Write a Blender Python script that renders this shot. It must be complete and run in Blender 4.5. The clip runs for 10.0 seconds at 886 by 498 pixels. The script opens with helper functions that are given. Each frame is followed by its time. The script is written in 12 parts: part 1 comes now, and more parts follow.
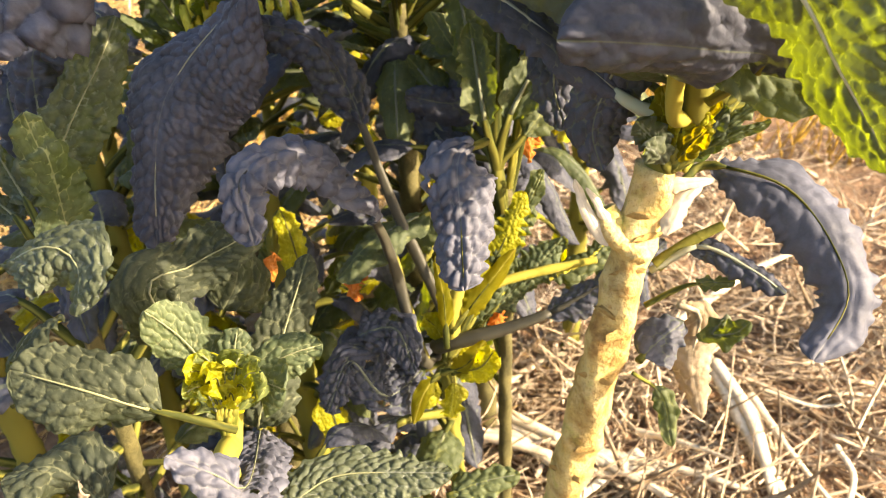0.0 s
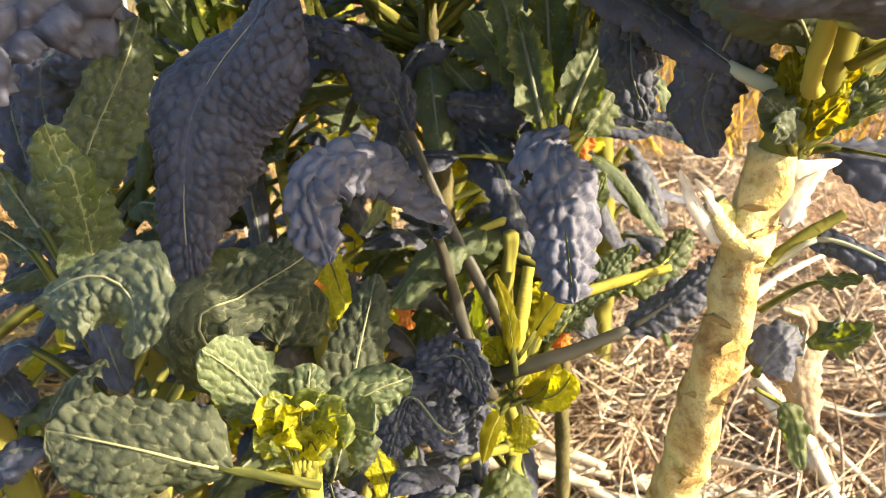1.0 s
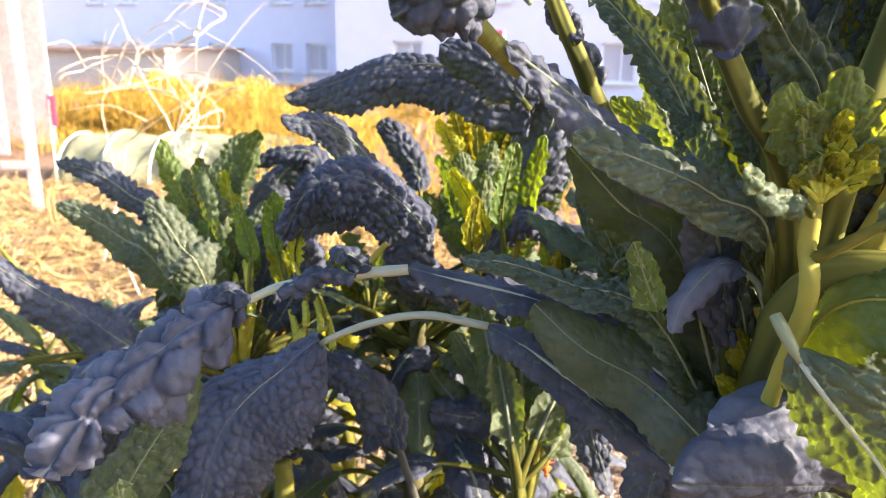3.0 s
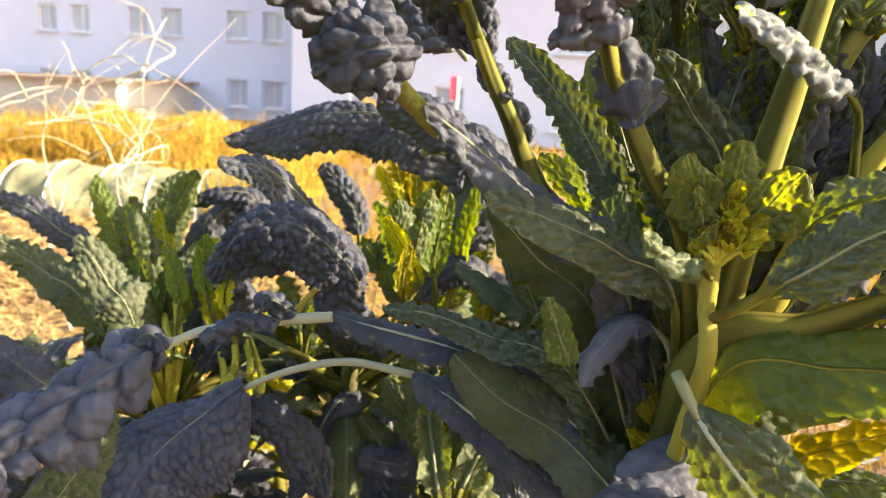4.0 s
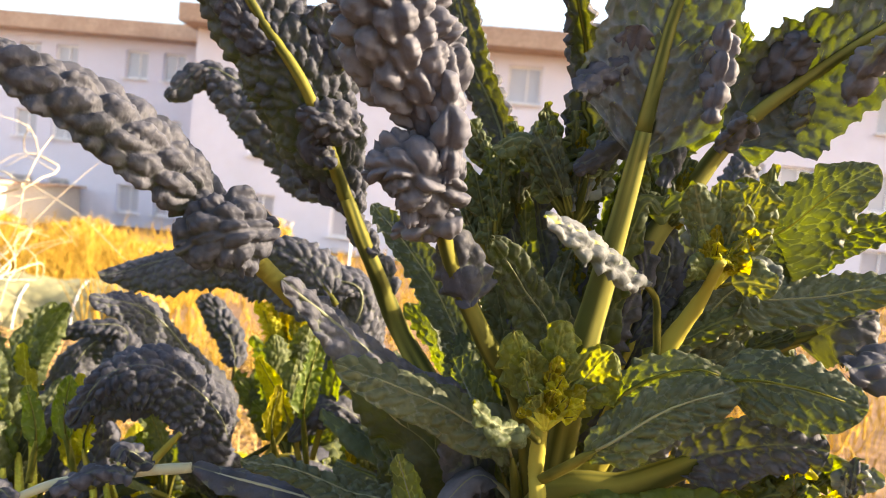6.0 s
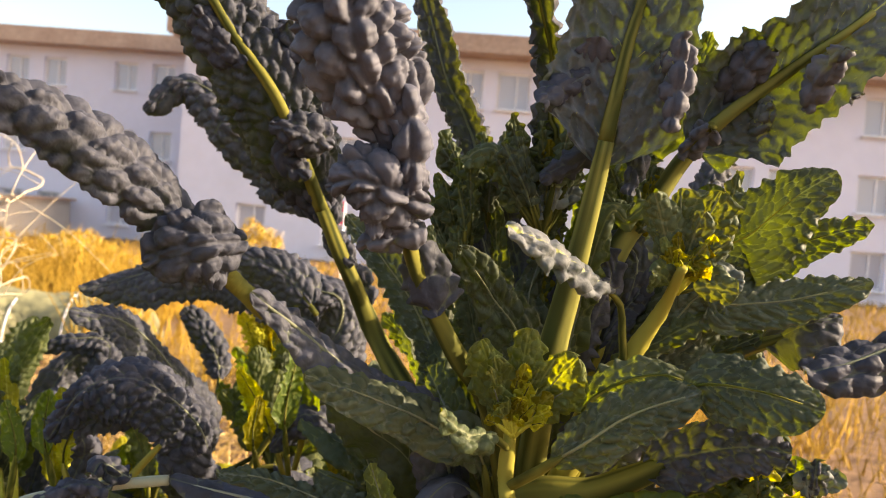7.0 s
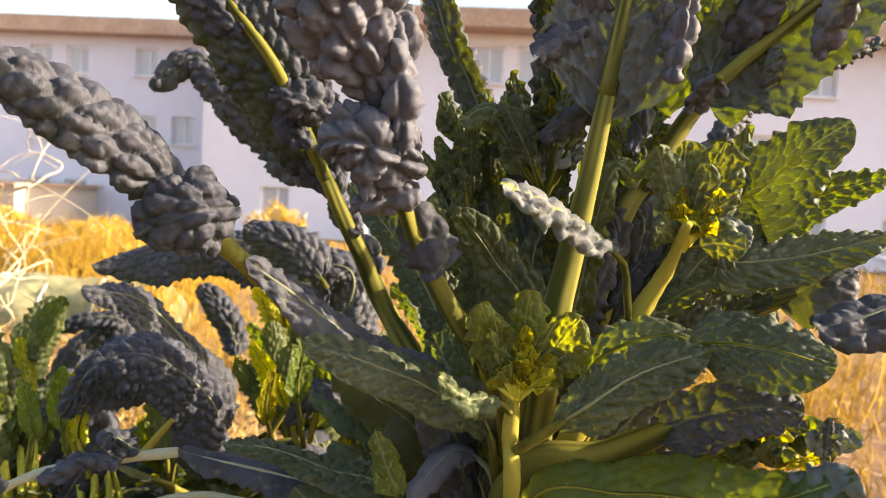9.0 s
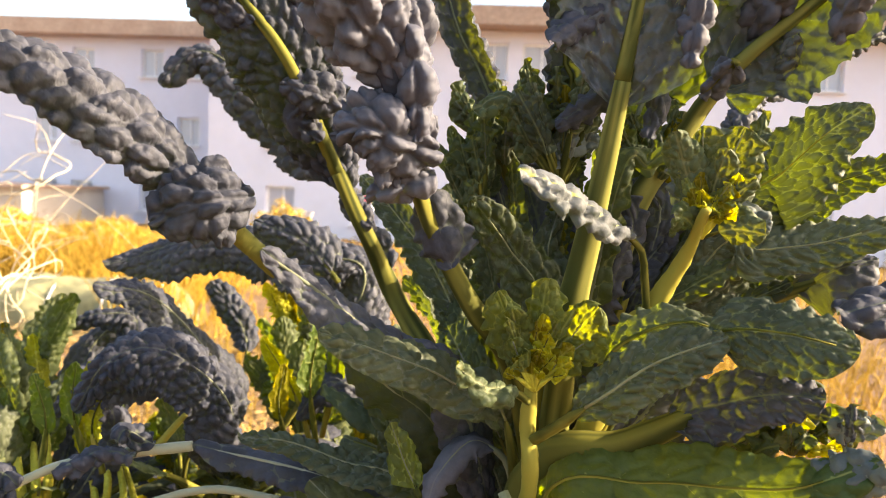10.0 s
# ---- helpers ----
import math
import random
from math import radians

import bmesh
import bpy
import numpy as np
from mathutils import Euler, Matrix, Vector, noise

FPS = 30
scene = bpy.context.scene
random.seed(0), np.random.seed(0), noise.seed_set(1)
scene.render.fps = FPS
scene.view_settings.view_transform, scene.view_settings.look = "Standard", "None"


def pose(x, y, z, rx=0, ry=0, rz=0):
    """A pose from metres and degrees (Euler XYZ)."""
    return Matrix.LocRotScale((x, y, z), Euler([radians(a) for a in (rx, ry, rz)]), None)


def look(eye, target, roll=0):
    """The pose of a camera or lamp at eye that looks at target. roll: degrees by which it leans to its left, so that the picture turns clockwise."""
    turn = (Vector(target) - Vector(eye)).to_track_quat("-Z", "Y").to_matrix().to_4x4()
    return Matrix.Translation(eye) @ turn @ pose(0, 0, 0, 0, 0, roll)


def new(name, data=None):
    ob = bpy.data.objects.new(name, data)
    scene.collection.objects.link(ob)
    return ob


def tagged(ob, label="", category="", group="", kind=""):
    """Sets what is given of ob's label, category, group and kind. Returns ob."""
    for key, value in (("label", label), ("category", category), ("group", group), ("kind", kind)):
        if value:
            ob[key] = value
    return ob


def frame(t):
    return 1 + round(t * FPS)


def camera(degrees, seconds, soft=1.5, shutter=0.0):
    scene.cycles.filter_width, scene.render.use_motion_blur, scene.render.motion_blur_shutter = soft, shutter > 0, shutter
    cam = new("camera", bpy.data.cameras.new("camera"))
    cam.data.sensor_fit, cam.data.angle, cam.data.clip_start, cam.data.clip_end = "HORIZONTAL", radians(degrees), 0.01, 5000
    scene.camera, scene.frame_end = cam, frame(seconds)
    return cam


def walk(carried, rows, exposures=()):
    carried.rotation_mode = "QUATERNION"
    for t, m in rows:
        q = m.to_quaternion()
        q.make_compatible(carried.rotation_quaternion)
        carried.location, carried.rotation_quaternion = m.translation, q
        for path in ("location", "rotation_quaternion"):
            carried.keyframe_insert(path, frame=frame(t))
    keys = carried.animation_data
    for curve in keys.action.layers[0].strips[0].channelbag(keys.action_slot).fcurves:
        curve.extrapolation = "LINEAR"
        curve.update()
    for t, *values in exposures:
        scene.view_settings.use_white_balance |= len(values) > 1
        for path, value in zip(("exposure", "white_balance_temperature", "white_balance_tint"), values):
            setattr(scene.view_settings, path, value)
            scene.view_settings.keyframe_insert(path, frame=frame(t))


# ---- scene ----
cam = camera(60.0, 10.0, 1.0)
# seconds, eye x y z, yaw to the left, pitch up, roll clockwise
PATH = [
    (0, 0.0, 0.0, 1.18, 8.06, -30.21, -3.5),
    (0.5, -0.0591, 0.0416, 1.0956, 7.07, -29.34, -5.18),
    (1, -0.0955, 0.0621, 1.1273, 6.17, -27.91, -5.93),
    (1.5, -0.1111, 0.0792, 1.2364, 5.67, -24.99, -5.55),
    (2, -0.1164, 0.0586, 1.2794, 2.52, -19.47, -1.71),
    (2.5, -0.127, 0.0204, 1.3116, 1.77, -16.89, 0.01),
    (2.7, -0.1345, 0.0007, 1.325, 1.76, -16.14, 0.22),
    (4, -0.109, -0.0197, 1.3482, -2.4, -11.87, 3.2),
    (4.5, -0.1063, -0.0242, 1.3553, -4.31, -9.9, 4.08),
    (5, -0.1095, -0.0453, 1.3775, -6.07, -7.0, 5.06),
    (5.5, -0.0953, -0.0643, 1.396, -8.03, -4.31, 5.43),
    (6, -0.0854, -0.0645, 1.3955, -9.62, -2.9, 5.34),
    (7.5, -0.0634, -0.078, 1.4008, -9.93, -2.31, 4.28),
    (8, -0.0595, -0.0759, 1.3981, -9.42, -2.77, 4.03),
    (8.5, -0.0499, -0.0716, 1.3944, -9.21, -3.43, 3.61),
    (9, -0.0477, -0.0655, 1.3888, -8.43, -4.05, 3.1),
    (9.5, -0.0541, -0.0619, 1.3824, -8.0, -4.2, 2.8),
    (10, -0.0538, -0.0614, 1.3815, -8.0, -4.19, 2.61),
]


def aim(x, y, z, yaw, pitch, roll):
    a, b = radians(yaw), radians(pitch)
    way = Vector((-math.sin(a) * math.cos(b), math.cos(a) * math.cos(b), math.sin(b)))
    return look((x, y, z), Vector((x, y, z)) + way, roll)


EXPOSURES = [(0.0, 2.17, 7200, 12), (1.0, 2.17, 6800, 10), (1.5, 2.22, 5950, 14), (2.0, 2.43, 5550, 17), (2.5, 2.48, 5550, 18), (4.0, 2.27, 7000, 10), (4.5, 2.27, 7200, 10), (6.0, 2.17, 7500, 13), (7.3, 1.57, 7600, 15), (8.0, 1.52, 7600, 15), (8.5, 1.62, 7500, 14), (9.0, 1.94, 7400, 13), (10.0, 2.17, 7400, 12)]
walk(cam, [(t, aim(*row)) for t, *row in PATH], EXPOSURES)
# a small real aperture, focused on the tall plant
cam.data.dof.use_dof = True
cam.data.dof.focus_distance = 0.58
cam.data.dof.aperture_fstop = 10.5


# ==== world and light ====
SUN_EL, SUN_AZ = 24.0, 100.0  # degrees above the horizon; degrees clockwise from +y
world = bpy.data.worlds.new("sky")
scene.world = world
world.use_nodes = True
wn = world.node_tree
sky = wn.nodes.new("ShaderNodeTexSky")
sky.sky_type = "NISHITA"
sky.sun_disc = False
sky.sun_elevation = radians(SUN_EL)
sky.sun_rotation = radians(SUN_AZ)
sky.dust_density = 2.5
sky.air_density = 1.0
wn.links.new(sky.outputs[0], wn.nodes["Background"].inputs[0])
wn.nodes["Background"].inputs[1].default_value = 0.125

sun_data = bpy.data.lights.new("sun", "SUN")
sun_data.energy = 5.0
sun_data.angle = radians(0.5)
sun_data.color = (1.0, 0.86, 0.66)
sun = new("sun", sun_data)
sun_way = Vector((math.cos(radians(SUN_EL)) * math.sin(radians(SUN_AZ)), math.cos(radians(SUN_EL)) * math.cos(radians(SUN_AZ)), math.sin(radians(SUN_EL))))
sun.matrix_world = look(sun_way * 40, (0, 0, 0))


# ==== materials ====
def material(name):
    m = bpy.data.materials.new(name)
    m.use_nodes = True
    nt = m.node_tree
    return m, nt, nt.nodes["Principled BSDF"], nt.nodes["Material Output"]


def node(nt, kind, **values):
    n = nt.nodes.new(kind)
    for k, v in values.items():
        n.inputs[k.replace("_", " ")].default_value = v
    return n


def ramp(nt, src, stops):
    r = nt.nodes.new("ShaderNodeValToRGB")
    el = r.color_ramp.elements
    while len(el) < len(stops):
        el.new(0.5)
    for e, (p, c) in zip(el, stops):
        e.position, e.color = p, (*c, 1)
    nt.links.new(src, r.inputs[0])
    return r.outputs[0]


def mix(nt, fac, a, b, blend="MIX"):
    n = nt.nodes.new("ShaderNodeMix")
    n.data_type, n.blend_type = "RGBA", blend
    for sock, v in ((n.inputs[0], fac), (n.inputs[6], a), (n.inputs[7], b)):
        if isinstance(v, (int, float)):
            sock.default_value = v
        elif isinstance(v, tuple):
            sock.default_value = (*v, 1)
        else:
            nt.links.new(v, sock)
    return n.outputs[2]


def tex(nt, scale, detail=4.0, coords="Object", rough=0.55):
    tc = nt.nodes.new("ShaderNodeTexCoord")
    n = node(nt, "ShaderNodeTexNoise", Scale=scale, Detail=detail, Roughness=rough)
    nt.links.new(tc.outputs[coords], n.inputs["Vector"])
    return n.outputs[0]


def bump(nt, bsdf, height, strength, distance):
    b = node(nt, "ShaderNodeBump", Strength=strength, Distance=distance)
    nt.links.new(height, b.inputs["Height"])
    nt.links.new(b.outputs[0], bsdf.inputs["Normal"])
    return b.outputs[0]


def leaf_material(name, low, high, vein, glow, through_it, rough=0.5, quilt_scale=120.0, quilt_depth=0.55, spec=0.2, patchy=1.6, vein_glow=1.3, streaky=None):
    """Waxy leaf skin: two tones with bloom, paler veins, light that shines through."""
    m, nt, p, out = material(name)
    tone = ramp(nt, tex(nt, 26.0), [(0.3, low), (0.72, high)])
    info = nt.nodes.new("ShaderNodeObjectInfo")
    vary = ramp(nt, info.outputs["Random"], [(0.0, (0.82, 0.84, 0.88)), (1.0, (1.12, 1.1, 1.06))])
    tone = mix(nt, 1.0, tone, vary, "MULTIPLY")
    fine = tex(nt, 420.0, 3.0)
    tone = mix(nt, 0.3, tone, ramp(nt, fine, [(0.3, (0.5, 0.5, 0.5)), (0.7, (1, 1, 1))]), "MULTIPLY")
    at = nt.nodes.new("ShaderNodeAttribute")
    at.attribute_name = "vein"
    line = ramp(nt, at.outputs["Fac"], [(0.06, (1, 1, 1)), (0.19, (0, 0, 0))])
    tone = mix(nt, line, tone, vein)
    if streaky:
        along = nt.nodes.new("ShaderNodeAttribute")
        along.attribute_name = "streak"
        tone = mix(nt, ramp(nt, along.outputs["Fac"], [(0.25, (0, 0, 0)), (0.8, (1, 1, 1))]), tone, streaky)
    nt.links.new(tone, p.inputs["Base Color"])
    p.inputs["Roughness"].default_value = rough
    p.inputs["Specular IOR Level"].default_value = spec
    tc = nt.nodes.new("ShaderNodeTexCoord")
    quilt = node(nt, "ShaderNodeTexVoronoi", Scale=quilt_scale)
    quilt.feature = "SMOOTH_F1"
    quilt.inputs["Smoothness"].default_value = 0.35
    nt.links.new(tc.outputs["Object"], quilt.inputs["Vector"])
    inv = nt.nodes.new("ShaderNodeMath")
    inv.operation = "MULTIPLY_ADD"
    inv.inputs[1].default_value, inv.inputs[2].default_value = -1.0, 1.0
    nt.links.new(quilt.outputs["Distance"], inv.inputs[0])
    add = nt.nodes.new("ShaderNodeMath")
    add.operation = "MULTIPLY_ADD"
    add.inputs[1].default_value = 0.25
    nt.links.new(fine, add.inputs[0])
    nt.links.new(inv.outputs[0], add.inputs[2])
    nrm = bump(nt, p, add.outputs[0], quilt_depth, 0.004)
    tr = nt.nodes.new("ShaderNodeBsdfTranslucent")
    nt.links.new(mix(nt, line, glow, tuple(min(1.0, c * vein_glow) for c in glow)), tr.inputs[0])
    nt.links.new(nrm, tr.inputs["Normal"])
    ms = nt.nodes.new("ShaderNodeMixShader")
    cell_thin = nt.nodes.new("ShaderNodeAttribute")
    cell_thin.attribute_name = "thin"
    thin = ramp(nt, cell_thin.outputs["Fac"], [(0.0, (through_it * 0.15,) * 3), (1.0, (min(1.0, through_it * patchy),) * 3)])
    nt.links.new(thin, ms.inputs[0])
    nt.links.new(p.outputs[0], ms.inputs[1])
    nt.links.new(tr.outputs[0], ms.inputs[2])
    nt.links.new(ms.outputs[0], out.inputs[0])
    return m


def plain_material(name, low, high, scale, rough=0.7, bumpy=0.4, depth=0.004, fine=6.0, coords="Object", spec=0.3, island=None, grain=0.45):
    m, nt, p, out = material(name)
    n = tex(nt, scale, 5.0, coords)
    n2 = tex(nt, scale * fine, 4.0, coords)
    tone = ramp(nt, n, [(0.3, low), (0.7, high)])
    tone = mix(nt, grain, tone, ramp(nt, n2, [(0.3, (0.55, 0.55, 0.55)), (0.7, (1.25, 1.25, 1.25))]), "MULTIPLY")
    info = nt.nodes.new("ShaderNodeObjectInfo")
    tone = mix(nt, 1.0, tone, ramp(nt, info.outputs["Random"], [(0.0, (0.88, 0.88, 0.88)), (1.0, (1.1, 1.1, 1.1))]), "MULTIPLY")
    if island:
        geo = nt.nodes.new("ShaderNodeNewGeometry")
        tone = mix(nt, 1.0, tone, ramp(nt, geo.outputs["Random Per Island"], [(0.0, island[0]), (0.6, island[1]), (1.0, island[2])]), "MULTIPLY")
    nt.links.new(tone, p.inputs["Base Color"])
    p.inputs["Roughness"].default_value = rough
    p.inputs["Specular IOR Level"].default_value = spec
    bump(nt, p, n2, bumpy, depth)
    return m


M_DARK = leaf_material("kale_dark", (0.0275, 0.03, 0.042), (0.068, 0.072, 0.097), (0.085, 0.095, 0.07), (0.22, 0.25, 0.008), 0.09, 0.6, 150.0, 0.34)
M_GREEN = leaf_material("kale_green", (0.038, 0.05, 0.022), (0.096, 0.116, 0.056), (0.15, 0.16, 0.06), (0.26, 0.32, 0.004), 0.24, 0.6, 130.0, 0.34)
M_SMOOTH = leaf_material("kale_smooth_green", (0.038, 0.063, 0.012), (0.075, 0.11, 0.03), (0.2, 0.21, 0.06), (0.3, 0.38, 0.003), 0.27, 0.5, 130.0, 0.34)
# waxy pale bloom; on some leaves the paleness stands in for sunlight
M_BLOOM_LIT = leaf_material("kale_bloom_lit", (0.054, 0.0565, 0.074), (0.112, 0.115, 0.147), (0.11, 0.11, 0.12), (0.16, 0.19, 0.01), 0.04, 0.6, 120.0, 0.1)
M_GLOW = leaf_material("kale_thin_green", (0.032, 0.042, 0.025), (0.08, 0.095, 0.06), (0.12, 0.13, 0.08), (0.26, 0.33, 0.003), 0.12, 0.6, 130.0, 0.34, 0.2, 2.4, 2.2)
M_UNDER = leaf_material("kale_underside", (0.06, 0.068, 0.076), (0.14, 0.15, 0.165), (0.3, 0.31, 0.1), (0.26, 0.34, 0.003), 0.11, 0.6, 130.0, 0.34, 0.2, 2.6, 2.2)
M_FLAT = leaf_material("kale_flat", (0.04, 0.049, 0.028), (0.1, 0.113, 0.068), (0.125, 0.135, 0.105), (0.3, 0.36, 0.004), 0.1, 0.6, 140.0, 0.34, 0.2, 2.4)
# dark flat-leaf green; on small_kale the darkness stands in for shade
M_SHADE_GREEN = leaf_material("kale_shade_green", (0.024, 0.029, 0.018), (0.056, 0.064, 0.04), (0.1, 0.105, 0.06), (0.28, 0.32, 0.006), 0.08, 0.65, 140.0, 0.34, 0.12, 2.4)
M_PALE = leaf_material("kale_pale", (0.074, 0.087, 0.079), (0.158, 0.178, 0.168), (0.21, 0.22, 0.175), (0.3, 0.36, 0.01), 0.04, 0.6, 140.0, 0.25, 0.2, 2.4)
M_YOUNG = leaf_material("kale_young", (0.036, 0.05, 0.022), (0.088, 0.112, 0.056), (0.17, 0.18, 0.09), (0.36, 0.38, 0.01), 0.15, 0.6, 190.0, 0.3)
M_HEART = leaf_material("kale_heart", (0.055, 0.072, 0.02), (0.14, 0.168, 0.055), (0.24, 0.25, 0.07), (0.46, 0.48, 0.008), 0.3, 0.6, 190.0, 0.3)
M_CORE = leaf_material("kale_core", (0.21, 0.2, 0.008), (0.39, 0.37, 0.014), (0.45, 0.42, 0.05), (0.68, 0.62, 0.005), 0.4, 0.5, 220.0)
M_DRYLEAF = leaf_material("dry_leaf", (0.19, 0.14, 0.085), (0.38, 0.31, 0.22), (0.4, 0.33, 0.22), (0.5, 0.32, 0.1), 0.25, 0.8)
M_RIB = leaf_material("leaf_rib", (0.034, 0.034, 0.002), (0.092, 0.082, 0.004), (0.15, 0.14, 0.03), (0.5, 0.4, 0.003), 0.3, 0.55, 60.0, 0.08, 0.03, streaky=(0.036, 0.042, 0.012))
M_DULLRIB = leaf_material("dull_rib", (0.075, 0.085, 0.05), (0.14, 0.15, 0.09), (0.14, 0.15, 0.09), (0.4, 0.4, 0.03), 0.18, 0.5, 60.0, 0.08)
# dark purplish stalk, its tone darkened further to stand in for shade
M_SHADED_RIB = leaf_material("shaded_rib", (0.018, 0.017, 0.014), (0.042, 0.039, 0.03), (0.045, 0.042, 0.03), (0.2, 0.18, 0.02), 0.08, 0.5, 60.0, 0.08)
M_PALE_RIB = leaf_material("pale_rib", (0.2, 0.21, 0.12), (0.3, 0.3, 0.18), (0.3, 0.3, 0.2), (0.5, 0.45, 0.06), 0.15, 0.4, 60.0, 0.08)
M_SOFTRIB = leaf_material("soft_rib", (0.12, 0.13, 0.04), (0.2, 0.205, 0.075), (0.2, 0.2, 0.1), (0.5, 0.45, 0.03), 0.15, 0.5, 60.0, 0.08)
M_PETIOLE = leaf_material("petiole", (0.07, 0.072, 0.012), (0.135, 0.13, 0.022), (0.2, 0.19, 0.05), (0.5, 0.42, 0.005), 0.22, 0.5, 60.0, 0.08, 0.04, streaky=(0.05, 0.058, 0.016))
M_ORANGE = leaf_material("rusty_leaf", (0.4, 0.12, 0.02), (0.55, 0.22, 0.04), (0.5, 0.25, 0.1), (0.7, 0.2, 0.02), 0.4, 0.8)
M_SHOOT = leaf_material("young_shoot", (0.08, 0.078, 0.004), (0.158, 0.142, 0.009), (0.25, 0.22, 0.04), (0.6, 0.46, 0.006), 0.32, 0.5, 60.0, 0.08, 0.04, streaky=(0.06, 0.07, 0.012))


def bark_material():
    """Cork-like stem skin: cream, tan and green blotches with fine specks and cracks."""
    m, nt, p, out = material("stem_bark")
    tone = ramp(nt, tex(nt, 30.0, 5.0), [(0.3, (0.27, 0.14, 0.03)), (0.43, (0.44, 0.31, 0.1)), (0.56, (0.5, 0.375, 0.155)), (0.7, (0.33, 0.29, 0.06))])
    blot = ramp(nt, tex(nt, 45.0, 5.0), [(0.36, (0.5, 0.38, 0.2)), (0.5, (1.0, 1.0, 1.0)), (0.66, (1.1, 1.12, 1.0))])
    tone = mix(nt, 0.8, tone, blot, "MULTIPLY")
    speck = tex(nt, 420.0, 3.0)
    tone = mix(nt, 0.5, tone, ramp(nt, speck, [(0.32, (0.4, 0.34, 0.22)), (0.45, (1, 1, 1))]), "MULTIPLY")
    nt.links.new(tone, p.inputs["Base Color"])
    p.inputs["Roughness"].default_value = 0.65
    bump(nt, p, tex(nt, 150.0, 6.0), 0.8, 0.004)
    return m


M_STEM = bark_material()
M_OLDSTEM = plain_material("old_stem", (0.045, 0.04, 0.014), (0.1, 0.086, 0.03), 30.0, 0.7, 0.7, 0.003)
M_SCAR = plain_material("stem_scar", (0.27, 0.16, 0.045), (0.45, 0.3, 0.1), 160.0, 0.8, 0.6, 0.003)
M_SOIL = plain_material("soil", (0.1, 0.056, 0.03), (0.28, 0.17, 0.095), 9.0, 0.95, 1.0, 0.02)
M_STRAW = plain_material("straw", (0.42, 0.31, 0.19), (0.68, 0.58, 0.44), 14.0, 0.5, 0.3, 0.002, island=((0.3, 0.25, 0.2), (0.85, 0.8, 0.75), (1.2, 1.2, 1.2)))
M_LITTER = plain_material("dead_litter", (0.36, 0.235, 0.09), (0.54, 0.39, 0.16), 10.0, 0.6, 0.3, 0.002, island=((0.45, 0.4, 0.35), (0.9, 0.85, 0.8), (1.15, 1.15, 1.15)))
M_GRASS = plain_material("dry_grass", (0.33, 0.2, 0.018), (0.46, 0.305, 0.045), 3.0, 0.8, 0.3, 0.004, island=((0.75, 0.7, 0.65), (1.0, 0.95, 0.85), (1.15, 1.1, 1.0)))
M_BUSH = leaf_material("yellow_leaf", (0.32, 0.2, 0.01), (0.45, 0.3, 0.02), (0.45, 0.3, 0.05), (0.6, 0.4, 0.02), 0.35)
M_TWIG = plain_material("bleached_twig", (0.46, 0.38, 0.26), (0.64, 0.55, 0.41), 20.0, 0.7, 0.3, 0.002)
M_WALL = plain_material("plaster_wall", (0.71, 0.7, 0.8), (0.76, 0.75, 0.87), 0.35, 0.9, 0.05, 0.01, 6.0, grain=0.07)
M_ROOF = plain_material("roof_edge", (0.4, 0.27, 0.2), (0.5, 0.36, 0.27), 1.5, 0.8, 0.3, 0.01)
M_FRAME = plain_material("window_frame", (0.78, 0.77, 0.78), (0.85, 0.84, 0.85), 3.0, 0.5, 0.1, 0.002)
M_FLEECE = plain_material("row_cover", (0.17, 0.165, 0.085), (0.25, 0.235, 0.13), 2.0, 0.8, 0.4, 0.01)
M_RED = plain_material("red_plastic", (0.6, 0.05, 0.1), (0.7, 0.1, 0.15), 8.0, 0.5, 0.1, 0.002)
M_WOOD = plain_material("grey_wood", (0.42, 0.35, 0.31), (0.56, 0.48, 0.43), 6.0, 0.8, 0.4, 0.004)
M_BRICK = plain_material("red_board", (0.5, 0.33, 0.31), (0.58, 0.42, 0.4), 4.0, 0.8, 0.3, 0.004)
M_CONCRETE = plain_material("concrete", (0.5, 0.45, 0.4), (0.6, 0.55, 0.5), 0.8, 0.9, 0.3, 0.01, 20.0)

M_GLASS, _nt, _p, _o = material("window_glass")
_p.inputs["Base Color"].default_value = (0.46, 0.46, 0.52, 1)
_p.inputs["Roughness"].default_value = 0.08
_p.inputs["Specular IOR Level"].default_value = 0.8


# ==== builders ====
def mesh(name, verts, faces, mat, smooth=True):
    me = bpy.data.meshes.new(name)
    me.from_pydata([tuple(v) for v in verts], [], faces)
    if smooth:
        me.polygons.foreach_set("use_smooth", [True] * len(me.polygons))
    me.materials.append(mat)
    me.update()
    return me


def part(name, me, parent=None, label=""):
    ob = new(name, me)
    if parent is not None:
        ob.parent = parent
    return tagged(ob, label)


def thing(name, label, category, group="", kind="", at=(0, 0, 0)):
    ob = new(name)
    ob.location = at
    ob.empty_display_size = 0.05
    return tagged(ob, label, category, group, kind)


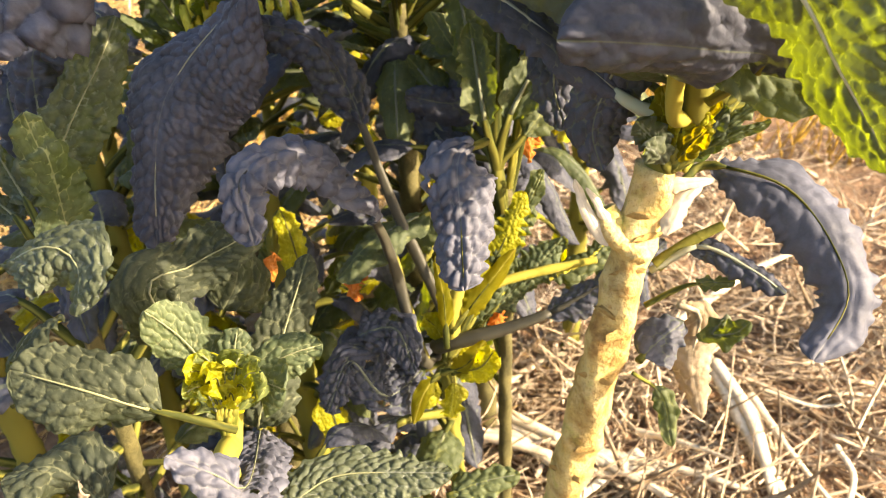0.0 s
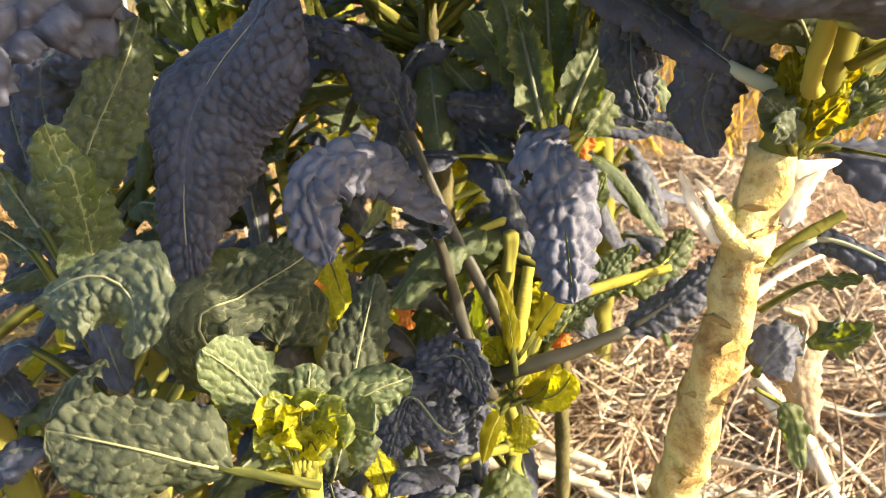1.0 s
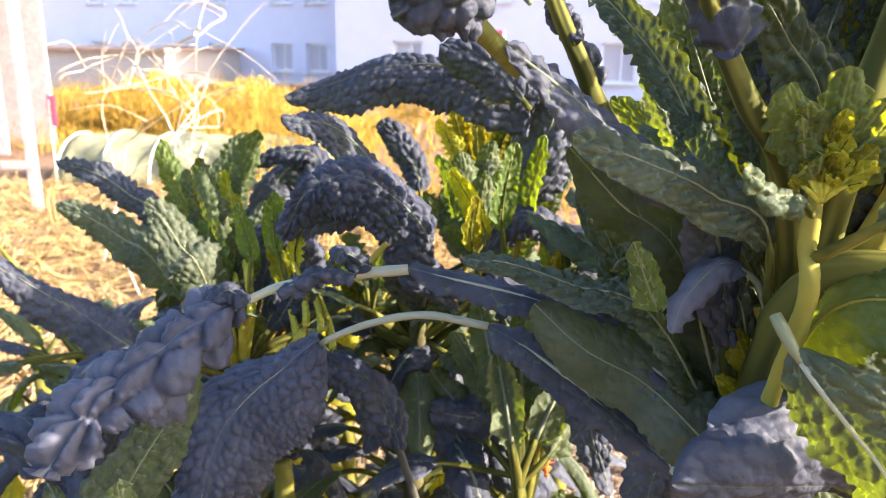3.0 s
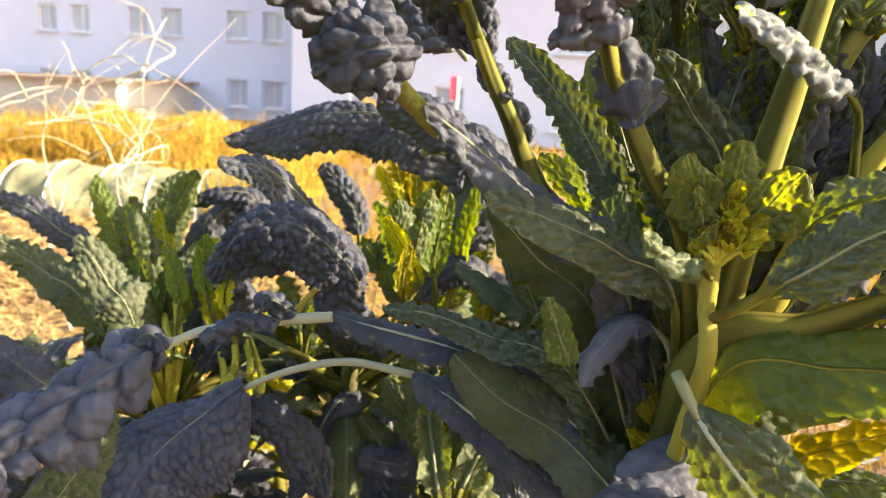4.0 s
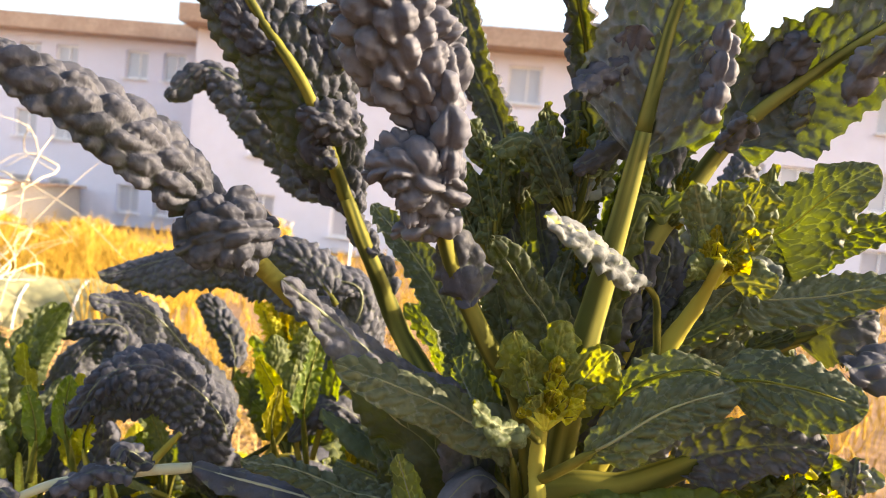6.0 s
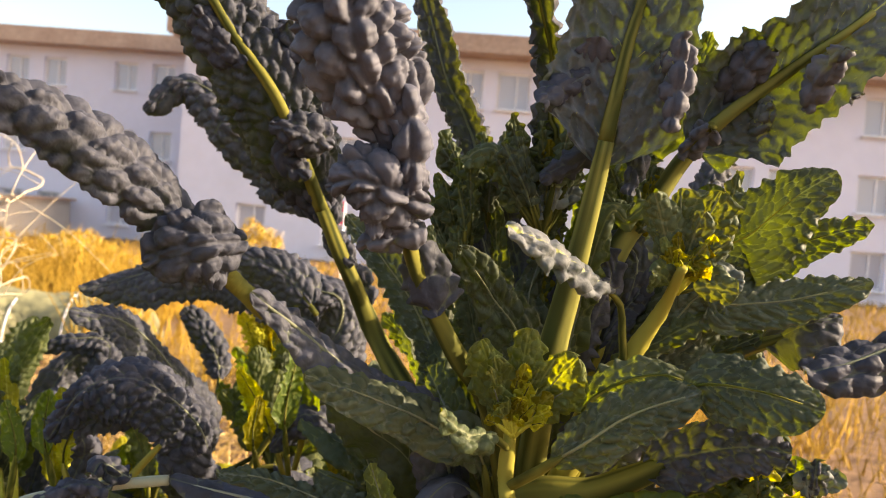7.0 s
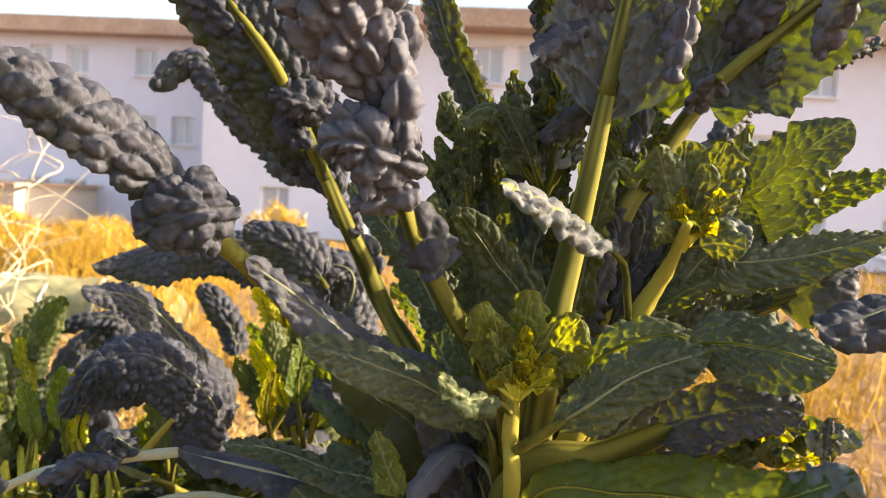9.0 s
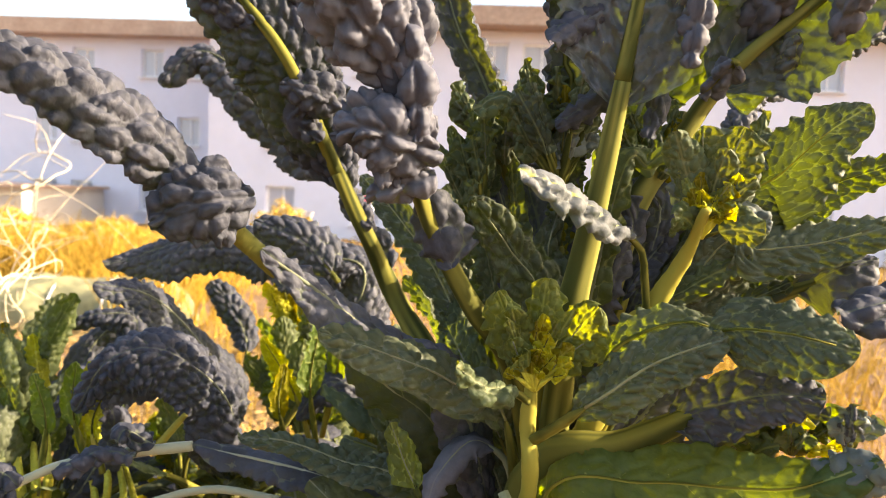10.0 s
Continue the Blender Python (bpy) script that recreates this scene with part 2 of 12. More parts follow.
def spline(points, count):
    """Even samples of a smooth curve through the points."""
    p = np.array(points, float)
    if len(p) == 2:
        p = np.array([p[0], (p[0] + p[1]) / 2, p[1]])
    e = np.vstack([2 * p[0] - p[1], p, 2 * p[-1] - p[-2]])
    out = []
    for i in range(1, len(e) - 2):
        a, b, c, d = e[i - 1], e[i], e[i + 1], e[i + 2]
        t = np.linspace(0, 1, 24, endpoint=False)[:, None]
        out.append(0.5 * (2 * b + (c - a) * t + (2 * a - 5 * b + 4 * c - d) * t**2 + (3 * b - a - 3 * c + d) * t**3))
    out = np.vstack(out + [p[-1:]])
    run = np.r_[0, np.cumsum(np.linalg.norm(np.diff(out, axis=0), axis=1))]
    want = np.linspace(0, run[-1], count)
    return np.stack([np.interp(want, run, out[:, k]) for k in range(3)], 1), run[-1]


def unit(v):
    return v / np.maximum(np.linalg.norm(v, axis=-1, keepdims=True), 1e-9)


def cells(u, v, size, seed):
    """Cell pattern in metric leaf coordinates: which cell, and how far from its border, in cell sizes, rounded where borders meet."""
    gu, gv = u / size, v / size
    iu, iv = np.floor(gu), np.floor(gv)
    spots = []
    best = np.full(u.shape, 9.0)
    at_u, at_v, near_u, near_v = (np.zeros(u.shape) for _ in range(4))
    for du in (-1, 0, 1):
        for dv in (-1, 0, 1):
            cu, cv = iu + du, iv + dv
            h = np.sin(cu * 127.1 + cv * 311.7 + seed * 17.3) * 43758.5453
            k = np.sin(cu * 269.5 + cv * 183.3 + seed * 29.1) * 28001.8384
            su, sv = cu + 0.12 + 0.76 * (h - np.floor(h)), cv + 0.12 + 0.76 * (k - np.floor(k))
            d = (su - gu) ** 2 + (sv - gv) ** 2
            spots.append((su, sv, d))
            nearer = d < best
            at_u, at_v = np.where(nearer, cu, at_u), np.where(nearer, cv, at_v)
            near_u, near_v = np.where(nearer, su, near_u), np.where(nearer, sv, near_v)
            best = np.minimum(best, d)
    total = np.zeros(u.shape)
    for su, sv, d in spots:
        apart = np.hypot(su - near_u, sv - near_v)
        total += np.where(apart > 1e-6, np.exp(-11.0 * (d - best) / (2 * np.maximum(apart, 1e-6))), 0)
    return at_u, at_v, np.maximum(0, -np.log(np.maximum(total, 1e-9)) / 11.0)


def rod(name, points, radii, sides, mat, ridge=0.0):
    """A tapered stalk with streaks that run along it."""
    me = mesh(name, *tube_data(points, radii, sides, 1.0, ridge), mat)
    n = len(points)
    rng = np.random.RandomState(n * 31 + int(abs(points[0][0]) * 9973) % 501)
    round_it = rng.uniform(0, 1, sides)
    run = np.linspace(0, 1, n)[:, None]
    streak = np.clip(round_it[None] + 0.25 * np.sin(run * rng.uniform(6, 14) + 6.28 * rng.rand(sides)[None]), 0, 1)
    me.attributes.new("streak", "FLOAT", "POINT").data.foreach_set("value", np.r_[streak.ravel(), 0.5, 0.5].astype(np.float32))
    return me


def tube_data(points, radii, sides=8, flat=1.0, ridge=0.0):
    """Verts and faces of a tapered tube through the points, closed at both ends."""
    p, r = np.asarray(points, float), np.asarray(radii, float)
    t = unit(np.gradient(p, axis=0))
    ref = np.array([0.31, 0.2, 0.93]) if abs(t[0][2]) < 0.9 else np.array([1.0, 0.1, 0])
    a = unit(np.cross(t, ref))
    b = np.cross(t, a)
    ang = np.linspace(0, 2 * math.pi, sides, endpoint=False)
    ribbed = 1 + ridge * np.cos(3 * ang) + 0.5 * ridge * np.cos(np.linspace(0, 31, len(p)))[:, None] * np.cos(2 * ang)
    ring = p[:, None] + (r[:, None] * ribbed)[..., None] * (a[:, None] * np.cos(ang)[None, :, None] + flat * b[:, None] * np.sin(ang)[None, :, None])
    n = len(p)
    verts = np.vstack([ring.reshape(-1, 3), p[:1], p[-1:]])
    faces = []
    for i in range(n - 1):
        for j in range(sides):
            k = (j + 1) % sides
            faces.append((i * sides + j, i * sides + k, (i + 1) * sides + k, (i + 1) * sides + j))
    for j in range(sides):
        k = (j + 1) % sides
        faces.append((n * sides, k, j))
        faces.append((n * sides + 1, (n - 1) * sides + j, (n - 1) * sides + k))
    return verts, faces


LEAF_COUNT = [0]


def leaf(plant, pts, width, start=0.3, face=(0, -0.7, 0.7), curl=1.2, cell=0.011, puff=0.0035, ruffle=0.003, rib=0.004,
         mat=M_DARK, rib_mat=None, stalk_mat=None, side=-1, tip=4.0, twist=0.0, holes=(), name="leaf", label="", wave=0.03, rib_end=0.93, lobed=0.0, ragged=0.6, lateral=0.0, mid_rib=None, thin=(1.0, 1.0), detail=1.0, net=1.0):
    """A kale leaf along a curve: stalk and rib as one tapered rod, blade with blistered skin, rolled sides and frilled edge.
    start: where the blade begins; face: the way the upper skin looks; curl: how far the sides roll back; side: -1 rib behind, 1 rib in front; thin: how much light passes at its base and its tip."""
    smooth_kind = mat in (M_FLAT, M_PALE, M_YOUNG, M_SHADE_GREEN, M_HEART)
    step = max(0.0012, min(0.0026, cell * 0.16)) / detail
    LEAF_COUNT[0] += 1
    seed = LEAF_COUNT[0]
    rng = np.random.RandomState(seed)
    _, length = spline(pts, 10)
    n = max(30, int(length * (1 - start) / step))
    full, length = spline(pts, 400)
    s = np.linspace(start, 1, n)
    line = np.stack([np.interp(s, np.linspace(0, 1, 400), full[:, k]) for k in range(3)], 1)
    t = unit(np.gradient(line, axis=0))
    f = np.array(face, float)
    across = unit(np.cross(t, f[None]))
    for i in range(1, n):
        if across[i] @ across[i - 1] < 0:
            across[i] *= -1
    for _ in range(12):
        across[1:-1] = unit(across[:-2] + across[1:-1] * 2 + across[2:])
    up = np.cross(across, t)
    q = (s - start) / (1 - start)
    ang = twist * q
    across, up = (across * np.cos(ang)[:, None] + up * np.sin(ang)[:, None]), (up * np.cos(ang)[:, None] - across * np.sin(ang)[:, None])
    m = int(min(96, max(17, width / step))) // 2 * 2 + 1
    v = np.linspace(-1, 1, m)
    ph = rng.uniform(0, 6.28, 8)
    half = width / 2 * np.minimum(1, (q / 0.2 + 0.02) ** 0.65) * np.sqrt(np.maximum(0.0, 1 - q**tip) + 0.002)
    run = q * length * (1 - start)
    if lobed:
        lobe = 0.5 + 0.5 * np.sin(run / 0.016 + ph[3] + 1.5 * np.sin(run / 0.041 + ph[4]))
        half = half * (1 - lobed * (1 - lobe) ** 1.5)
    jag = 0.06 * np.cumsum(rng.randn(2, n), 1) / math.sqrt(n) + 0.035 * rng.randn(2, n)
    jag[:, 1:-1] = (jag[:, :-2] + jag[:, 1:-1] + jag[:, 2:]) / 2.2
    edge = jag + np.stack([1 + 0.1 * np.sin(run / 0.021 + ph[0]) + 0.06 * np.sin(run / 0.0083 + ph[1] + np.sin(run / 0.03)) + 0.05 * np.sin(run / 0.0027 + ph[2]) + 0.03 * np.sin(run / 0.0013 + ph[1]),
                     1 + 0.1 * np.sin(run / 0.019 + ph[3]) + 0.06 * np.sin(run / 0.0077 + ph[4] + np.sin(run / 0.027)) + 0.05 * np.sin(run / 0.0025 + ph[5]) + 0.03 * np.sin(run / 0.0012 + ph[4])])
    edge = 1 + (edge - 1) * ragged * (1.6 if mat in (M_YOUNG, M_HEART, M_CORE) else 1.0)
    hw = np.where(v[None] < 0, (half * edge[0])[:, None], (half * edge[1])[:, None])
    curls = curl * (1 + 0.25 * np.sin(run / 0.035 + ph[6]))[:, None]
    th = v[None] * curls
    rad = hw / np.maximum(curls, 1e-3)
    x = np.where(curls > 0.05, rad * np.sin(th), hw * v[None])
    z = np.where(curls > 0.05, -rad * (1 - np.cos(th)), 0)
    nx, nz = np.sin(th), np.cos(th)
    uu, vv = run[:, None] + 0 * v[None], hw * v[None]
    uu = uu - np.abs(vv) * 0.6
    uu = uu + 0.25 * cell * np.sin(vv / cell * 1.3 + ph[5] + 0.7 * np.sin(run[:, None] / cell * 0.9))
    cell_u, cell_v, gap = cells(uu * 0.8, vv + 0.5 * cell * np.sign(v)[None], cell, seed)
    _, _, gap2 = cells(uu, vv, cell * 0.42, seed + 50)
    dome = np.minimum(1, gap / 0.4)
    dome = np.sqrt(np.maximum(0, dome * (2 - dome)))
    soft = np.minimum(1, (1 - np.abs(v[None])) / 0.12 + 0.25) * np.minimum(1, np.abs(v[None]) / 0.12 + 0.15)
    dome = dome * (0.9 + 0.2 * np.sin(cell_u * 12.9 + cell_v * 78.2 + seed))
    d = puff * (dome - 0.35) * soft + puff * 0.26 * np.sqrt(np.minimum(1, gap2 / 0.3)) * soft
    lat = np.full(uu.shape, 1.0)
    if lateral:
        bend_ = run[:, None] - np.abs(vv) * 0.75 - 3.0 * vv**2 / width + 0.5 * lateral * (v > 0)[None] + 0.15 * lateral * np.sin(run / 0.02 + ph[1])[:, None]
        lat = np.abs(bend_ / lateral - np.round(bend_ / lateral)) * lateral
        d = d - puff * 0.5 * np.exp(-((lat / 0.0022) ** 2)) * soft
    fr = np.maximum(0, (np.abs(v[None]) - 0.45) / 0.55) ** 2
    d = d + ruffle * fr * np.sin(run[:, None] / 0.0031 + ph[7] + np.sign(v)[None] * 1.3 + 3.5 * np.sin(run / 0.013 + ph[5])[:, None]) * (0.4 + 0.9 * np.abs(np.sin(run / 0.017 + ph[3])))[:, None]
    d = d + wave * width * np.sin(run[:, None] / 0.028 + ph[2] + v[None] * 1.5)
    pos = line[:, None] + across[:, None] * (x + nx * d)[..., None] + up[:, None] * (z + nz * d)[..., None]
    keep = np.ones((n - 1, m - 1), bool)
    for hq, hv, hr in holes:
        cq, cv = (q[:-1] + q[1:]) / 2, (v[:-1] + v[1:]) / 2
        keep &= ((cq[:, None] - hq) * length * (1 - start)) ** 2 + ((cv[None] - hv) * width / 2) ** 2 > hr**2
    idx = np.arange(n * m).reshape(n, m)
    quad = np.stack([idx[:-1, :-1], idx[1:, :-1], idx[1:, 1:], idx[:-1, 1:]], -1)[keep]
    me = mesh(name, pos.reshape(-1, 3), quad.tolist(), mat)
    lines = np.minimum(np.minimum(gap * cell * 1.5 / max(net, 0.01) + 0.0003 + 0.002 * (1 - net), np.abs(v[None]) * hw + (0.0 if start > 0.08 or rib > 0.0031 else 1.0)), lat + 0.0003 * np.abs(v[None])) / 0.004
    me.attributes.new("vein", "FLOAT", "POINT").data.foreach_set("value", np.clip(lines, 0, 1).astype(np.float32).ravel())
    tone = np.sin(cell_u * cell / 0.013 + ph[0]) * np.sin(cell_v * cell / 0.011 + ph[1]) + 0.5 * np.sin(cell_u * 5.3 + cell_v * 3.1)
    lets = np.clip(0.62 + 0.22 * tone, 0, 1) * (thin[0] + (thin[1] - thin[0]) * q)[:, None]
    me.attributes.new("thin", "FLOAT", "POINT").data.foreach_set("value", np.clip(lets, 0, 1).astype(np.float32).ravel())
    blade = part(name, me, plant, label)
    k = max(14, int(length / 0.011))
    sr = np.linspace(0, rib_end, k)
    mid = np.stack([np.interp(sr, np.linspace(0, 1, 400), full[:, c]) for c in range(3)], 1)
    rr = rib * (1 - 0.82 * np.clip((sr - start * 0.6) / (1 - start * 0.6), 0, 1) ** 0.8)
    lift = np.stack([np.interp(sr, s, up[:, c]) for c in range(3)], 1)
    on = np.clip((sr - start + 0.08) / 0.1, 0, 1)
    mid = mid + lift * (side * 0.55 * rr * on + (puff * 0.3 if side > 0 else 0) * on)[:, None]
    cut = max(3, int(np.searchsorted(sr, start + 0.02)))
    rr[cut:] = np.maximum(rr[cut:] * (mid_rib or (0.45 if smooth_kind else 0.8)), 0.0006)
    if start > 0.08:
        part("stalk", rod("stalk", mid[:cut + 1], rr[:cut + 1], 14 if rib > 0.0055 else 8, stalk_mat or rib_mat or M_RIB, 0.1), blade)
    if cut < k - 3 and (start > 0.08 or rib > 0.0031):
        part("midrib", rod("midrib", mid[cut:] if start > 0.08 else mid, rr[cut:] if start > 0.08 else rr, 10 if rib > 0.007 else 5, rib_mat or (M_DULLRIB if mat in (M_DARK, M_GREEN) else M_SOFTRIB if smooth_kind else M_RIB)), blade)
    return blade


def stem(plant, pts, radii, name="stem", mat=M_STEM, label="", knots=0.05, seed=1):
    line, length = spline(pts, 90)
    rng = np.random.RandomState(seed)
    r = np.interp(np.linspace(0, 1, 90), np.linspace(0, 1, len(radii)), radii)
    run = np.linspace(0, length, 90)
    r = r * (1 + knots * np.maximum(0, np.sin(run / 0.011 + 2 * np.sin(run / 0.05))) ** 4 + 0.04 * np.sin(run / 0.006 + 1))
    verts, faces = tube_data(line, r, 20)
    ring = np.asarray(verts[:-2]).reshape(90, 20, 3)
    low = sum(np.sin(run[:, None] / rng.uniform(0.009, 0.04) + rng.uniform(0, 6.28) + k * np.linspace(0, 2 * math.pi, 20, endpoint=False)[None]) for k in (1, 1, 2, 2, 3, 3))
    off = (ring - line[:, None]) * (0.03 * rng.randn(90, 20) + knots * 0.55 * low)[..., None]
    verts[:-2] = (ring + off).reshape(-1, 3)
    return part(name, mesh(name, verts, faces, mat), plant, label), line, r


def scars(plant, line, radii, marks):
    """Flat crescent leaf scars on a stem: (how far up, degrees round it from the right)."""
    rng = random.Random(12)
    for k, turn in marks:
        i = int(k * (len(line) - 1))
        out = Vector((math.cos(radians(turn)), -math.sin(radians(turn)), 0.1)).normalized()
        bm = bmesh.new()
        bmesh.ops.create_uvsphere(bm, u_segments=12, v_segments=7, radius=1.0)
        for v in bm.verts:
            v.co.z -= 0.35 * v.co.x**2
            v.co += 0.16 * Vector((rng.gauss(0, 1), 0, rng.gauss(0, 1)))
        me = bpy.data.meshes.new("leaf_scar")
        bm.to_mesh(me)
        bm.free()
        me.polygons.foreach_set("use_smooth", [True] * len(me.polygons))
        me.materials.append(M_SCAR)
        ob = part("leaf_scar", me, plant)
        m = out.to_track_quat("Y", "Z").to_matrix().to_4x4()
        r = float(radii[i])
        ob.matrix_basis = Matrix.Translation(Vector(line[i]) + out * r * 0.9) @ m @ Matrix.Rotation(rng.gauss(0, 0.22), 4, "Y") @ Matrix.Diagonal((r * rng.uniform(0.45, 0.9), 0.0014, r * rng.uniform(0.12, 0.3), 1))


def box(name, cx, cy, cz, sx, sy, sz, mat, parent=None, label="", bevel=0.0):
    bm = bmesh.new()
    bmesh.ops.create_cube(bm, size=1.0)
    bmesh.ops.scale(bm, vec=(sx, sy, sz), verts=bm.verts)
    if bevel:
        bmesh.ops.bevel(bm, geom=bm.edges[:], offset=bevel, segments=2, affect="EDGES")
    me = bpy.data.meshes.new(name)
    bm.to_mesh(me)
    bm.free()
    me.materials.append(mat)
    ob = part(name, me, parent, label)
    ob.location = (cx, cy, cz)
    return ob


def ribbons(name, starts, ways, lengths, widths, mat, bend=0.3, seg=4, seed=0, droop=0.0):
    """Many bent flat three-sided stalks in one mesh."""
    rng = np.random.RandomState(seed)
    n = len(starts)
    side = unit(np.cross(ways, rng.randn(n, 3)))
    curve = unit(np.cross(ways, side)) * bend * rng.uniform(-1, 1, (n, 1))
    s = np.linspace(0, 1, seg + 1)
    mid = starts[:, None] + ways[:, None] * (lengths[:, None] * s[None])[..., None] + curve[:, None] * (lengths[:, None] * (s**2)[None])[..., None]
    mid[..., 2] -= droop * lengths[:, None] * s[None] ** 2
    w = widths[:, None] * (1 - 0.75 * s[None] ** 2)
    third = unit(np.cross(ways, side))
    tri = np.stack([mid + side[:, None] * w[..., None], mid - side[:, None] * w[..., None] * 0.8, mid + third[:, None] * w[..., None] * 0.7], 2)
    idx = np.arange(n * (seg + 1) * 3).reshape(n, seg + 1, 3)
    faces = []
    for j in range(3):
        k = (j + 1) % 3
        faces.append(np.stack([idx[:, :-1, j], idx[:, :-1, k], idx[:, 1:, k], idx[:, 1:, j]], -1).reshape(-1, 4))
    return mesh(name, tri.reshape(-1, 3), np.vstack(faces).tolist(), mat)


# ==== ground ====
def ground_height(x, y):
    """A planted bed that falls away a little to the right."""
    fall = -0.1 * np.clip((x - 0.2) / 1.0, 0, 1) ** 1.3 - 0.5 * np.clip((y - 4.0) / 25.0, 0, 1)
    return fall + 0.012 * np.sin(x * 9.1 + 2 * np.sin(y * 5.3)) + 0.01 * np.sin(y * 13.7 + x * 4.1)


def sheet(name, x0, x1, y0, y1, nx, ny, mat, rough, seed):
    rng = np.random.RandomState(seed)
    ex = np.sinh(np.linspace(-7, 7, nx)) / math.sinh(7)
    ey = np.sinh(np.linspace(-4.5, 7, ny))
    ey = (ey - ey[0]) / (ey[-1] - ey[0])
    x = np.where(ex < 0, -ex * x0, ex * x1)
    y = y0 + (y1 - y0) * ey
    gx, gy = np.meshgrid(x, y, indexing="ij")
    near = np.clip(3.0 / np.maximum(3.0, np.hypot(gx, gy)), 0, 1)
    gz = ground_height(gx, gy) + rough * rng.randn(nx, ny) * near
    idx = np.arange(nx * ny).reshape(nx, ny)
    faces = np.stack([idx[:-1, :-1], idx[1:, :-1], idx[1:, 1:], idx[:-1, 1:]], -1).reshape(-1, 4)
    return mesh(name, np.stack([gx, gy, gz], -1).reshape(-1, 3), faces.tolist(), mat)


ground = part("ground", sheet("ground", -400, 400, -60, 700, 250, 250, M_SOIL, 0.007, 3))
tagged(ground, "bare brown garden soil, dry and crumbly", "ground", kind="structure")

rng = np.random.RandomState(5)
count = 16000
heap = rng.randint(0, 520, count)
sx = np.where(heap < 400, rng.normal(0.25, 0.75, 520)[heap] + rng.normal(0, 0.07, count), rng.uniform(-3.2, 3.2, count))
sy = np.where(heap < 400, (0.35 + 2.6 * rng.rand(520) ** 1.5)[heap] + rng.normal(0, 0.07, count), 0.2 + 6.8 * rng.rand(count) ** 1.1)
lay = rng.uniform(0, 2 * math.pi, 520)[heap] + rng.normal(0, 0.7, count)
way = np.stack([np.cos(lay), np.sin(lay), rng.normal(0.03, 0.12, count)], 1)
start = np.stack([sx, sy, ground_height(sx, sy) + 0.006 + 0.04 * rng.rand(count) ** 2], 1)
straw = part("straw_mulch", ribbons("straw_mulch", start, unit(way), rng.uniform(0.03, 0.2, count), 0.0014 + 0.006 * rng.rand(count) ** 2.5, M_STRAW, 1.4, 5, 6, 0.03))
tagged(straw, "pale dry straw mulch strewn over the soil", "straw", kind="stuff")

rng = np.random.RandomState(15)
count = 500
sx, sy = rng.uniform(-0.5, 1.6, count), 0.5 + 2.3 * rng.rand(count)
lay = rng.normal(-0.6, 1.0, count)
way = np.stack([np.cos(lay), np.sin(lay), rng.normal(0.05, 0.12, count)], 1)
start = np.stack([sx, sy, ground_height(sx, sy) + 0.02 + 0.05 * rng.rand(count)], 1)
stalks = part("straw_stalks", ribbons("straw_stalks", start, unit(way), rng.uniform(0.06, 0.26, count), 0.003 + 0.006 * rng.rand(count) ** 2, M_STRAW, 1.6, 10, 16, 0.06))
tagged(stalks, "long pale curling dry stalks lying on the straw", "straw", kind="stuff")

rng = np.random.RandomState(25)
count = 9000
sy = 1.2 + 6.2 * rng.rand(count) ** 1.2
sx = -0.2 - (0.6 + 0.62 * sy) * rng.rand(count)
lay = rng.uniform(0, 2 * math.pi, count)
way = np.stack([np.cos(lay), np.sin(lay), rng.normal(0.1, 0.16, count)], 1)
start = np.stack([sx, sy, ground_height(sx, sy) + 0.005 + 0.03 * rng.rand(count)], 1)
litter = part("straw_litter", ribbons("straw_litter", start, unit(way), rng.uniform(0.08, 0.34, count), 0.004 + 0.009 * rng.rand(count) ** 2, M_LITTER, 1.0, 4, 26, 0.03))
tagged(litter, "pale straw and dead leaf litter over the paths", "straw", kind="stuff")

# dry grass of the waste ground between the bed and the houses
rng = np.random.RandomState(8)
count = 15000
gy = 2.8 + 25.0 * rng.rand(count) ** 1.6
gx = rng.uniform(-0.95, 0.95, count) * (gy + 2.0)
gy = np.where((gx < -1.3) & (gy < 9.4), gy + 7.0, gy)
patch = np.sin(gx * 0.9 + 1.3 * np.sin(gy * 0.7)) + np.sin(gy * 1.1 + gx * 0.35)
tall = 0.16 + 0.22 * np.clip(patch + 0.6, 0, 2) * rng.rand(count)
way = unit(np.stack([rng.normal(0, 0.35, count), rng.normal(0, 0.35, count), np.ones(count)], 1))
grass = part("dry_grass", ribbons("dry_grass", np.stack([gx, gy, ground_height(gx, gy) - 0.01], 1), way, tall, 0.003 + 0.0009 * gy, M_GRASS, 0.5, 3, 9))
tagged(grass, "dry straw-coloured grass on waste ground", "grass", kind="stuff")


# ==== house ====
HA = radians(13.0)
EYE_LEVEL = 1.38
hn, hu = Vector((math.sin(HA), math.cos(HA), 0)), Vector((math.cos(HA), -math.sin(HA), 0))
house = thing("apartment_building", "long pale grey plastered three-storey block with brown roof edge", "building")
house.matrix_world = Matrix(((hu.x, hn.x, 0, 0), (hu.y, hn.y, 0, 0), (0, 0, 1, EYE_LEVEL), (0, 0, 0, 1)))
PL, PR, CORNER = 31.0, 27.7, -11.4
BASE, EAVE = -2.1, 5.8


